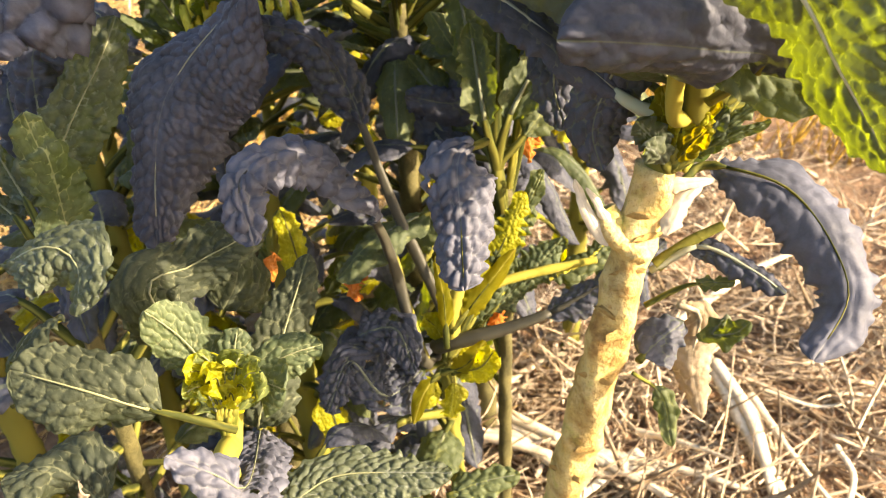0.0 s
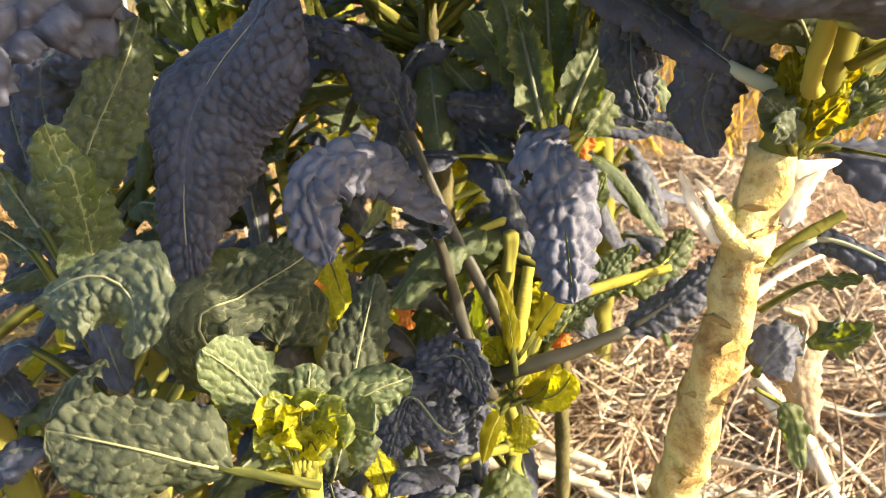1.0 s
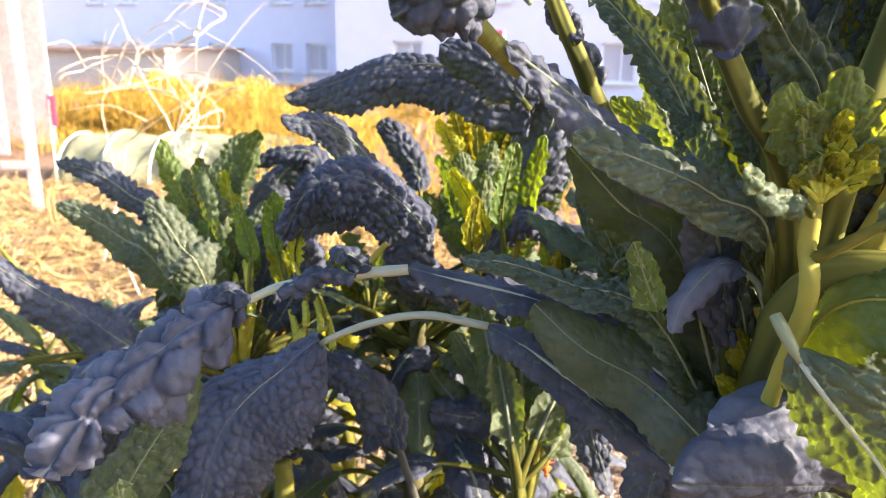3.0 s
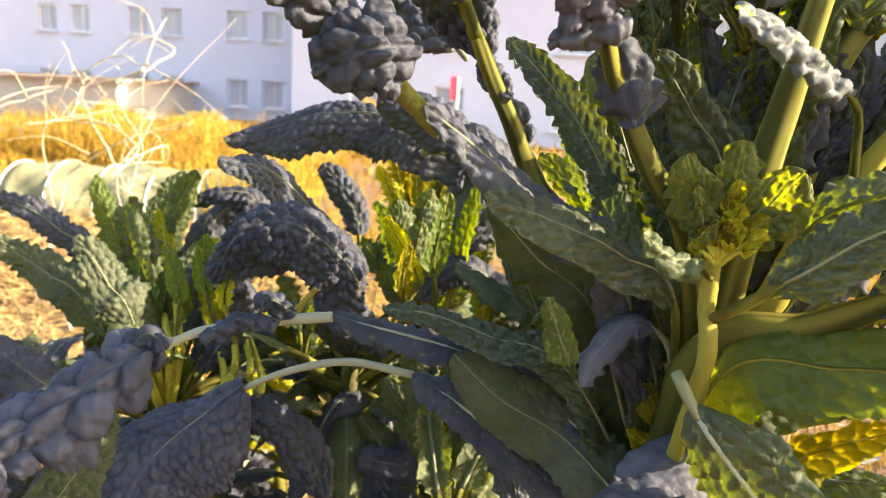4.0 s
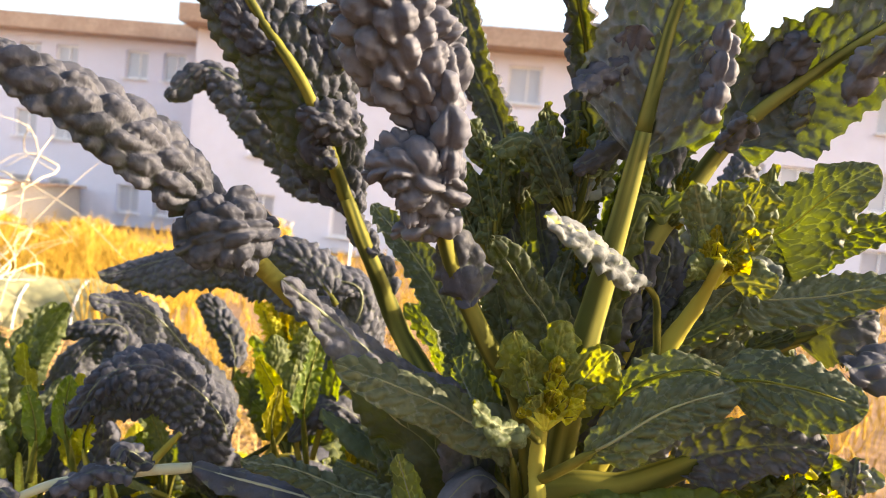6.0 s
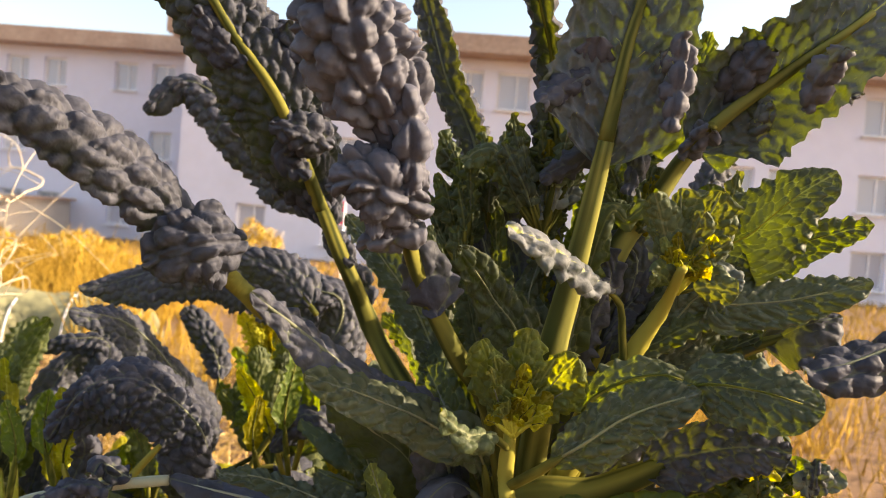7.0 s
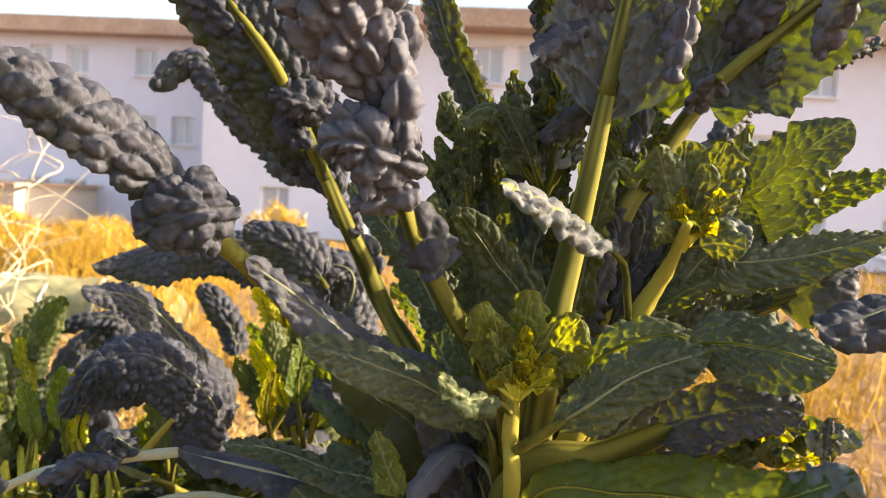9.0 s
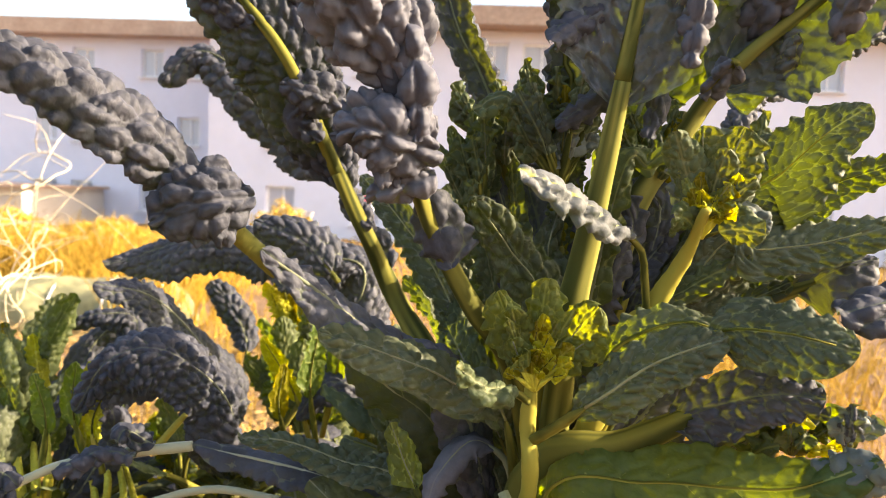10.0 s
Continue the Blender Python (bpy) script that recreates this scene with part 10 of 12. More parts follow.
leaf(young_kale, [(-0.210, 0.801, 0.705), (-0.215, 0.787, 0.692), (-0.212, 0.782, 0.673)], 0.018, face=(0.23, -0.83, 0.51), start=0.05, mat=M_ORANGE, rib_mat=M_ORANGE, curl=1.2, cell=0.008, puff=0.003, ruffle=0.006, lobed=0.4, rib=0.0012, name="dead_leaf", label="withered orange leaf")
leaf(young_kale, [(-0.006, 0.926, 0.809), (-0.013, 0.912, 0.796), (-0.009, 0.907, 0.776)], 0.022, face=(0.01, -0.92, 0.39), start=0.05, mat=M_ORANGE, rib_mat=M_ORANGE, curl=1.2, cell=0.008, puff=0.003, ruffle=0.006, lobed=0.4, rib=0.0012, name="dead_leaf", label="withered orange leaf")
leaf(young_kale, [(0.004, 0.940, 0.830), (-0.003, 0.926, 0.817), (0.002, 0.921, 0.797)], 0.014, face=(0.00, -0.93, 0.37), start=0.05, mat=M_ORANGE, rib_mat=M_ORANGE, curl=1.2, cell=0.008, puff=0.003, ruffle=0.006, lobed=0.4, rib=0.0012, name="dead_leaf", label="withered orange leaf")
leaf(young_kale, [(-0.304, 0.747, 0.735), (-0.308, 0.734, 0.724), (-0.306, 0.729, 0.705)], 0.020, face=(0.34, -0.80, 0.50), start=0.05, mat=M_ORANGE, rib_mat=M_ORANGE, curl=1.2, cell=0.008, puff=0.003, ruffle=0.006, lobed=0.4, rib=0.0012, name="dead_leaf", label="withered orange leaf")
leaf(young_kale, [(-0.043, 0.804, 0.630), (-0.050, 0.790, 0.618), (-0.046, 0.785, 0.598)], 0.029, face=(0.05, -0.81, 0.58), start=0.05, mat=M_ORANGE, rib_mat=M_ORANGE, curl=1.2, cell=0.008, puff=0.003, ruffle=0.006, lobed=0.4, rib=0.0012, name="dead_leaf", label="withered orange leaf")
leaf(small_kale, [(-0.316, 0.379, 0.787), (-0.316, 0.367, 0.777), (-0.316, 0.362, 0.759)], 0.016, face=(0.50, -0.58, 0.64), start=0.05, mat=M_DRYLEAF, rib_mat=M_DRYLEAF, curl=1.2, cell=0.009, puff=0.003, ruffle=0.006, lobed=0.4, rib=0.0012, name="dead_leaf", label="bleached withered leaf")
leaf(small_kale, [(-0.324, 0.370, 0.774), (-0.324, 0.358, 0.763), (-0.324, 0.353, 0.745)], 0.016, face=(0.51, -0.56, 0.65), start=0.05, mat=M_DRYLEAF, rib_mat=M_DRYLEAF, curl=1.2, cell=0.009, puff=0.003, ruffle=0.006, lobed=0.4, rib=0.0012, name="dead_leaf", label="bleached withered leaf")
leaf(small_kale, [(-0.281, 0.541, 0.776), (-0.282, 0.526, 0.762), (-0.281, 0.520, 0.741)], 0.021, face=(0.39, -0.72, 0.57), start=0.05, mat=M_DRYLEAF, rib_mat=M_DRYLEAF, curl=1.2, cell=0.009, puff=0.003, ruffle=0.006, lobed=0.4, rib=0.0012, name="dead_leaf", label="bleached withered leaf")
leaf(small_kale, [(0.178, 0.684, 0.670), (0.172, 0.667, 0.653), (0.177, 0.659, 0.628)], 0.030, face=(-0.20, -0.77, 0.61), start=0.05, mat=M_DRYLEAF, rib_mat=M_DRYLEAF, curl=1.2, cell=0.009, puff=0.003, ruffle=0.006, lobed=0.4, rib=0.0012, name="dead_leaf", label="bleached withered leaf")
leaf(tall_kale, [(0.128, 0.572, 1.036), (0.119, 0.567, 1.090), (0.115, 0.570, 1.134)], 0.021, face=(-0.39, -0.86, 0.35), start=0.35, mat=M_SHOOT, curl=0.5, cell=0.008, puff=0.002, ruffle=0.004, rib=0.004, rib_mat=M_SHOOT)
leaf(tall_kale, [(0.128, 0.572, 1.036), (0.113, 0.564, 1.080), (0.102, 0.564, 1.114)], 0.026, face=(-0.38, -0.85, 0.36), start=0.35, mat=M_CORE, curl=0.5, cell=0.008, puff=0.002, ruffle=0.004, rib=0.004, rib_mat=M_SHOOT)
leaf(tall_kale, [(0.128, 0.572, 1.036), (0.104, 0.565, 1.084), (0.085, 0.565, 1.122)], 0.024, face=(-0.37, -0.86, 0.36), start=0.35, mat=M_SHOOT, curl=0.5, cell=0.008, puff=0.002, ruffle=0.004, rib=0.004, rib_mat=M_SHOOT)
leaf(tall_kale, [(0.128, 0.572, 1.036), (0.098, 0.559, 1.066), (0.073, 0.554, 1.086)], 0.019, face=(-0.36, -0.85, 0.39), start=0.35, mat=M_CORE, curl=0.5, cell=0.008, puff=0.002, ruffle=0.004, rib=0.004, rib_mat=M_SHOOT)
leaf(tall_kale, [(0.128, 0.572, 1.036), (0.107, 0.556, 1.056), (0.090, 0.549, 1.066)], 0.019, face=(-0.37, -0.84, 0.40), start=0.35, mat=M_SHOOT, curl=0.5, cell=0.008, puff=0.002, ruffle=0.004, rib=0.004, rib_mat=M_SHOOT)
leaf(tall_kale, [(0.128, 0.572, 1.036), (0.124, 0.562, 1.072), (0.123, 0.559, 1.098)], 0.021, face=(-0.39, -0.84, 0.37), start=0.35, mat=M_CORE, curl=0.5, cell=0.008, puff=0.002, ruffle=0.004, rib=0.004, rib_mat=M_SHOOT)
leaf(tall_kale, [(0.130, 0.560, 1.100), (0.174, 0.506, 1.274), (0.217, 0.493, 1.317), (0.258, 0.479, 1.344)], 0.024, face=(-0.67, -0.67, 0.33), start=0.55, mat=M_GREEN, curl=0.8, cell=0.008, puff=0.003, ruffle=0.003, rib=0.006, rib_mat=M_SHOOT, mid_rib=0.5, lobed=0.2)
leaf(tall_kale, [(0.130, 0.560, 1.100), (0.183, 0.515, 1.277), (0.230, 0.502, 1.325), (0.276, 0.499, 1.367)], 0.031, face=(-0.45, -0.89, 0.09), start=0.68, mat=M_GLOW, curl=0.8, cell=0.008, puff=0.003, ruffle=0.003, rib=0.0045, rib_mat=M_SHOOT, mid_rib=0.5, lobed=0.2)
leaf(tall_kale, [(0.130, 0.560, 1.100), (0.172, 0.528, 1.288), (0.211, 0.527, 1.354), (0.245, 0.526, 1.410)], 0.021, face=(-0.67, -0.67, 0.33), start=0.62, mat=M_DARK, curl=0.8, cell=0.008, puff=0.003, ruffle=0.003, rib=0.007, rib_mat=M_SHOOT, mid_rib=0.5, lobed=0.2)
leaf(tall_kale, [(0.130, 0.560, 1.100), (0.162, 0.541, 1.305), (0.182, 0.542, 1.371), (0.199, 0.544, 1.427)], 0.026, face=(-0.36, -0.93, 0.02), start=0.55, mat=M_GREEN, curl=0.8, cell=0.008, puff=0.003, ruffle=0.003, rib=0.006, rib_mat=M_SHOOT, mid_rib=0.5, lobed=0.2)
leaf(tall_kale, [(0.130, 0.560, 1.100), (0.191, 0.523, 1.266), (0.244, 0.508, 1.293), (0.300, 0.492, 1.324)], 0.031, face=(-0.67, -0.67, 0.33), start=0.68, mat=M_GLOW, curl=0.8, cell=0.008, puff=0.003, ruffle=0.003, rib=0.0045, rib_mat=M_SHOOT, mid_rib=0.5, lobed=0.2)
leaf(tall_kale, [(0.130, 0.560, 1.100), (0.096, 0.578, 1.278), (0.084, 0.585, 1.341), (0.067, 0.592, 1.408)], 0.022, face=(-0.21, -0.98, 0.06), start=0.62, mat=M_DARK, curl=0.8, cell=0.008, puff=0.003, ruffle=0.003, rib=0.007, rib_mat=M_SHOOT, mid_rib=0.5, lobed=0.2)
leaf(tall_kale, [(0.130, 0.560, 1.100), (0.105, 0.568, 1.290), (0.098, 0.574, 1.356), (0.091, 0.579, 1.418)], 0.026, face=(-0.67, -0.67, 0.33), start=0.55, mat=M_GREEN, curl=0.8, cell=0.008, puff=0.003, ruffle=0.003, rib=0.006, rib_mat=M_SHOOT, mid_rib=0.5, lobed=0.2)
leaf(tall_kale, [(0.130, 0.560, 1.100), (0.196, 0.523, 1.271), (0.262, 0.517, 1.311), (0.333, 0.510, 1.350)], 0.032, face=(-0.48, -0.87, 0.11), start=0.68, mat=M_GLOW, curl=0.8, cell=0.008, puff=0.003, ruffle=0.003, rib=0.0045, rib_mat=M_SHOOT, mid_rib=0.5, lobed=0.2)
leaf(tall_kale, [(0.130, 0.560, 1.100), (0.184, 0.546, 1.286), (0.233, 0.545, 1.363), (0.287, 0.542, 1.431)], 0.021, face=(-0.67, -0.67, 0.33), start=0.62, mat=M_DARK, curl=0.8, cell=0.008, puff=0.003, ruffle=0.003, rib=0.007, rib_mat=M_SHOOT, mid_rib=0.5, lobed=0.2)
leaf(tall_kale, [(0.130, 0.560, 1.100), (0.133, 0.576, 1.319), (0.133, 0.581, 1.387), (0.142, 0.585, 1.455)], 0.027, face=(-0.28, -0.96, -0.01), start=0.55, mat=M_GREEN, curl=0.8, cell=0.008, puff=0.003, ruffle=0.003, rib=0.006, rib_mat=M_SHOOT, mid_rib=0.5, lobed=0.2)
leaf(tall_kale, [(0.130, 0.560, 1.100), (0.157, 0.573, 1.325), (0.169, 0.576, 1.393), (0.176, 0.579, 1.447)], 0.034, face=(-0.67, -0.67, 0.33), start=0.68, mat=M_GLOW, curl=0.8, cell=0.008, puff=0.003, ruffle=0.003, rib=0.0045, rib_mat=M_SHOOT, mid_rib=0.5, lobed=0.2)
leaf(tall_kale, [(0.130, 0.560, 1.100), (0.179, 0.504, 1.257), (0.236, 0.497, 1.273), (0.281, 0.472, 1.287)], 0.020, face=(-0.45, -0.87, 0.17), start=0.62, mat=M_DARK, curl=0.8, cell=0.008, puff=0.003, ruffle=0.003, rib=0.007, rib_mat=M_SHOOT, mid_rib=0.5, lobed=0.2)
leaf(tall_kale, [(0.130, 0.560, 1.100), (0.067, 0.571, 1.222), (0.046, 0.621, 1.269), (0.023, 0.673, 1.322)], 0.046, face=(-0.69, -0.69, 0.23), start=0.25, mat=M_GREEN, curl=0.6, cell=0.008, puff=0.003, lateral=0.02, ruffle=0.003)
leaf(tall_kale, [(0.130, 0.560, 1.100), (0.093, 0.747, 1.193), (0.065, 0.779, 1.247), (0.023, 0.809, 1.283)], 0.054, face=(-0.69, -0.69, 0.23), start=0.3, mat=M_GREEN, curl=0.6, cell=0.009, puff=0.003, lateral=0.02, ruffle=0.003)
leaf(tall_kale, [(0.130, 0.560, 1.100), (0.099, 0.650, 1.226), (0.080, 0.680, 1.273), (0.067, 0.709, 1.312)], 0.042, face=(-0.25, -0.96, 0.11), start=0.3, mat=M_FLAT, curl=0.8, cell=0.009, puff=0.004, lateral=0.02)
leaf(flower_kale, [(-0.100, 1.180, 0.920), (-0.090, 1.128, 0.968), (-0.121, 1.181, 1.073), (-0.128, 1.188, 1.165)], 0.056, face=(-0.67, -0.67, 0.33), start=0.51, mat=M_SMOOTH, rib_mat=M_RIB, curl=0.64, cell=0.009, puff=0.003, ruffle=0.005, rib=0.005, mid_rib=0.5, lobed=0.21, detail=0.7)
leaf(flower_kale, [(-0.100, 1.180, 0.920), (-0.090, 1.128, 0.968), (-0.091, 1.166, 1.053), (-0.105, 1.173, 1.121)], 0.050, face=(0.03, -0.97, 0.26), start=0.66, mat=M_GLOW, rib_mat=M_SHOOT, curl=0.42, cell=0.009, puff=0.003, ruffle=0.005, rib=0.005, mid_rib=0.5, lobed=0.27, detail=0.7)
leaf(flower_kale, [(-0.100, 1.180, 0.920), (-0.090, 1.128, 0.968), (-0.107, 1.098, 1.042), (-0.111, 1.101, 1.078)], 0.043, face=(-0.67, -0.67, 0.33), start=0.51, mat=M_SHOOT, rib_mat=M_SHOOT, curl=0.61, cell=0.009, puff=0.003, ruffle=0.005, rib=0.005, mid_rib=0.5, lobed=0.19, detail=0.7)
leaf(flower_kale, [(-0.100, 1.180, 0.920), (-0.090, 1.128, 0.968), (-0.070, 1.086, 1.070), (-0.058, 1.088, 1.131)], 0.050, face=(0.01, -0.97, 0.26), start=0.67, mat=M_SMOOTH, rib_mat=M_RIB, curl=0.89, cell=0.009, puff=0.003, ruffle=0.005, rib=0.005, mid_rib=0.5, lobed=0.31, detail=0.7)
leaf(flower_kale, [(-0.100, 1.180, 0.920), (-0.090, 1.128, 0.968), (-0.112, 1.101, 1.044), (-0.155, 1.109, 1.081)], 0.044, face=(-0.67, -0.67, 0.33), start=0.64, mat=M_SMOOTH, rib_mat=M_SHOOT, curl=0.63, cell=0.009, puff=0.003, ruffle=0.005, rib=0.005, mid_rib=0.5, lobed=0.34, detail=0.7)
leaf(flower_kale, [(-0.100, 1.180, 0.920), (-0.090, 1.128, 0.968), (-0.080, 1.123, 1.068), (-0.093, 1.129, 1.137)], 0.053, face=(0.02, -0.97, 0.26), start=0.59, mat=M_SMOOTH, rib_mat=M_SHOOT, curl=0.56, cell=0.009, puff=0.003, ruffle=0.005, rib=0.005, mid_rib=0.5, lobed=0.26, detail=0.7)
leaf(flower_kale, [(-0.100, 1.180, 0.920), (-0.090, 1.128, 0.968), (-0.075, 1.143, 1.050), (-0.074, 1.147, 1.108)], 0.038, face=(-0.67, -0.67, 0.33), start=0.65, mat=M_GLOW, rib_mat=M_RIB, curl=0.58, cell=0.009, puff=0.003, ruffle=0.005, rib=0.005, mid_rib=0.5, lobed=0.37, detail=0.7)
leaf(flower_kale, [(-0.100, 1.180, 0.920), (-0.090, 1.128, 0.968), (-0.125, 1.168, 1.066), (-0.138, 1.176, 1.147)], 0.052, face=(0.06, -0.97, 0.25), start=0.59, mat=M_SHOOT, rib_mat=M_SHOOT, curl=0.79, cell=0.009, puff=0.003, ruffle=0.005, rib=0.005, mid_rib=0.5, lobed=0.23, detail=0.7)
leaf(flower_kale, [(-0.100, 1.180, 0.920), (-0.090, 1.128, 0.968), (-0.114, 1.151, 1.030), (-0.124, 1.156, 1.070)], 0.035, face=(-0.67, -0.67, 0.33), start=0.51, mat=M_SMOOTH, rib_mat=M_SHOOT, curl=0.78, cell=0.009, puff=0.003, ruffle=0.005, rib=0.005, mid_rib=0.5, lobed=0.22, detail=0.7)
leaf(flower_kale, [(-0.100, 1.180, 0.920), (-0.090, 1.128, 0.968), (-0.071, 1.163, 1.066), (-0.073, 1.170, 1.147)], 0.050, face=(0.01, -0.97, 0.25), start=0.58, mat=M_SMOOTH, rib_mat=M_RIB, curl=0.73, cell=0.009, puff=0.003, ruffle=0.005, rib=0.005, mid_rib=0.5, lobed=0.15, detail=0.7)
leaf(flower_kale, [(-0.100, 1.180, 0.920), (-0.090, 1.128, 0.968), (-0.134, 1.162, 1.079), (-0.166, 1.173, 1.170)], 0.057, face=(-0.67, -0.67, 0.33), start=0.63, mat=M_SMOOTH, rib_mat=M_SHOOT, curl=0.81, cell=0.009, puff=0.003, ruffle=0.005, rib=0.005, mid_rib=0.5, lobed=0.3, detail=0.7)
leaf(flower_kale, [(-0.100, 1.180, 0.920), (-0.090, 1.128, 0.968), (-0.091, 1.183, 1.071), (-0.091, 1.190, 1.162)], 0.050, face=(0.03, -0.97, 0.24), start=0.61, mat=M_GLOW, rib_mat=M_SHOOT, curl=0.71, cell=0.009, puff=0.003, ruffle=0.005, rib=0.005, mid_rib=0.5, lobed=0.18, detail=0.7)
leaf(flower_kale, [(-0.100, 1.180, 0.920), (-0.090, 1.128, 0.968), (-0.083, 1.120, 1.051), (-0.087, 1.125, 1.103)], 0.034, face=(-0.67, -0.67, 0.33), start=0.63, mat=M_SHOOT, rib_mat=M_RIB, curl=0.87, cell=0.009, puff=0.003, ruffle=0.005, rib=0.005, mid_rib=0.5, lobed=0.4, detail=0.7)
leaf(flower_kale, [(-0.100, 1.180, 0.920), (-0.090, 1.128, 0.968), (-0.068, 1.104, 1.041), (-0.063, 1.106, 1.079)], 0.049, face=(0.01, -0.96, 0.28), start=0.66, mat=M_SMOOTH, rib_mat=M_SHOOT, curl=0.45, cell=0.009, puff=0.003, ruffle=0.005, rib=0.005, mid_rib=0.5, lobed=0.27, detail=0.7)
leaf(flower_kale, [(-0.100, 1.180, 0.920), (-0.090, 1.128, 0.968), (-0.134, 1.117, 1.081), (-0.157, 1.127, 1.160)], 0.034, face=(-0.67, -0.67, 0.33), start=0.63, mat=M_SMOOTH, rib_mat=M_SHOOT, curl=0.75, cell=0.009, puff=0.003, ruffle=0.005, rib=0.005, mid_rib=0.5, lobed=0.36, detail=0.7)
leaf(flower_kale, [(-0.100, 1.180, 0.920), (-0.090, 1.128, 0.968), (-0.138, 1.172, 1.047), (-0.190, 1.184, 1.108)], 0.038, face=(0.07, -0.96, 0.26), start=0.5, mat=M_SMOOTH, rib_mat=M_RIB, curl=0.84, cell=0.009, puff=0.003, ruffle=0.005, rib=0.005, mid_rib=0.5, lobed=0.34, detail=0.7)
leaf(far_kale, [(-0.450, 1.030, 0.850), (-0.458, 1.027, 0.956), (-0.479, 1.018, 1.063), (-0.505, 1.027, 1.139)], 0.044, face=(-0.67, -0.67, 0.33), start=0.6, mat=M_GREEN, rib_mat=M_RIB, curl=0.63, cell=0.009, puff=0.003, ruffle=0.005, rib=0.005, mid_rib=0.5, lobed=0.31, detail=0.7)
leaf(far_kale, [(-0.450, 1.030, 0.850), (-0.458, 1.027, 0.956), (-0.441, 0.999, 1.047), (-0.433, 1.002, 1.102)], 0.041, face=(0.33, -0.90, 0.28), start=0.56, mat=M_GLOW, rib_mat=M_SHOOT, curl=0.75, cell=0.009, puff=0.003, ruffle=0.005, rib=0.005, mid_rib=0.5, lobed=0.12, detail=0.7)
leaf(far_kale, [(-0.450, 1.030, 0.850), (-0.458, 1.027, 0.956), (-0.475, 1.041, 1.055), (-0.511, 1.052, 1.131)], 0.043, face=(-0.67, -0.67, 0.33), start=0.62, mat=M_SHOOT, rib_mat=M_SHOOT, curl=0.77, cell=0.009, puff=0.003, ruffle=0.005, rib=0.005, mid_rib=0.5, lobed=0.4, detail=0.7)
leaf(far_kale, [(-0.450, 1.030, 0.850), (-0.458, 1.027, 0.956), (-0.445, 1.061, 1.022), (-0.422, 1.061, 1.076)], 0.046, face=(0.31, -0.90, 0.29), start=0.61, mat=M_SMOOTH, rib_mat=M_RIB, curl=0.63, cell=0.009, puff=0.003, ruffle=0.005, rib=0.005, mid_rib=0.5, lobed=0.17, detail=0.7)
leaf(far_kale, [(-0.450, 1.030, 0.850), (-0.458, 1.027, 0.956), (-0.466, 1.064, 1.068), (-0.456, 1.070, 1.168)], 0.051, face=(-0.67, -0.67, 0.33), start=0.56, mat=M_GREEN, rib_mat=M_SHOOT, curl=0.91, cell=0.009, puff=0.003, ruffle=0.005, rib=0.005, mid_rib=0.5, lobed=0.32, detail=0.7)
leaf(far_kale, [(-0.450, 1.030, 0.850), (-0.458, 1.027, 0.956), (-0.466, 1.021, 1.084), (-0.492, 1.031, 1.181)], 0.041, face=(0.34, -0.91, 0.25), start=0.58, mat=M_GREEN, rib_mat=M_SHOOT, curl=0.67, cell=0.009, puff=0.003, ruffle=0.005, rib=0.005, mid_rib=0.5, lobed=0.27, detail=0.7)
leaf(far_kale, [(-0.450, 1.030, 0.850), (-0.458, 1.027, 0.956), (-0.491, 1.029, 1.036), (-0.515, 1.036, 1.091)], 0.030, face=(-0.67, -0.67, 0.33), start=0.68, mat=M_GLOW, rib_mat=M_RIB, curl=0.64, cell=0.009, puff=0.003, ruffle=0.005, rib=0.005, mid_rib=0.5, lobed=0.28, detail=0.7)
leaf(far_kale, [(-0.450, 1.030, 0.850), (-0.458, 1.027, 0.956), (-0.475, 1.020, 1.084), (-0.492, 1.030, 1.181)], 0.043, face=(0.35, -0.90, 0.25), start=0.5, mat=M_SHOOT, rib_mat=M_SHOOT, curl=0.96, cell=0.009, puff=0.003, ruffle=0.005, rib=0.005, mid_rib=0.5, lobed=0.29, detail=0.7)
leaf(far_kale, [(-0.450, 1.030, 0.850), (-0.458, 1.027, 0.956), (-0.461, 0.994, 1.047), (-0.488, 1.001, 1.098)], 0.045, face=(-0.67, -0.67, 0.33), start=0.62, mat=M_SMOOTH, rib_mat=M_SHOOT, curl=0.52, cell=0.009, puff=0.003, ruffle=0.005, rib=0.005, mid_rib=0.5, lobed=0.2, detail=0.7)
leaf(far_kale, [(-0.450, 1.030, 0.850), (-0.458, 1.027, 0.956), (-0.477, 1.034, 1.054), (-0.508, 1.044, 1.128)], 0.037, face=(0.35, -0.90, 0.27), start=0.61, mat=M_GREEN, rib_mat=M_RIB, curl=0.54, cell=0.009, puff=0.003, ruffle=0.005, rib=0.005, mid_rib=0.5, lobed=0.16, detail=0.7)
leaf(far_kale, [(-0.450, 1.030, 0.850), (-0.458, 1.027, 0.956), (-0.467, 0.990, 1.086), (-0.489, 0.999, 1.174)], 0.049, face=(-0.67, -0.67, 0.33), start=0.65, mat=M_GREEN, rib_mat=M_SHOOT, curl=0.96, cell=0.009, puff=0.003, ruffle=0.005, rib=0.005, mid_rib=0.5, lobed=0.23, detail=0.7)
leaf(far_kale, [(-0.450, 1.030, 0.850), (-0.458, 1.027, 0.956), (-0.422, 0.994, 1.062), (-0.394, 0.995, 1.130)], 0.034, face=(0.32, -0.91, 0.28), start=0.52, mat=M_GLOW, rib_mat=M_SHOOT, curl=0.48, cell=0.009, puff=0.003, ruffle=0.005, rib=0.005, mid_rib=0.5, lobed=0.3, detail=0.7)
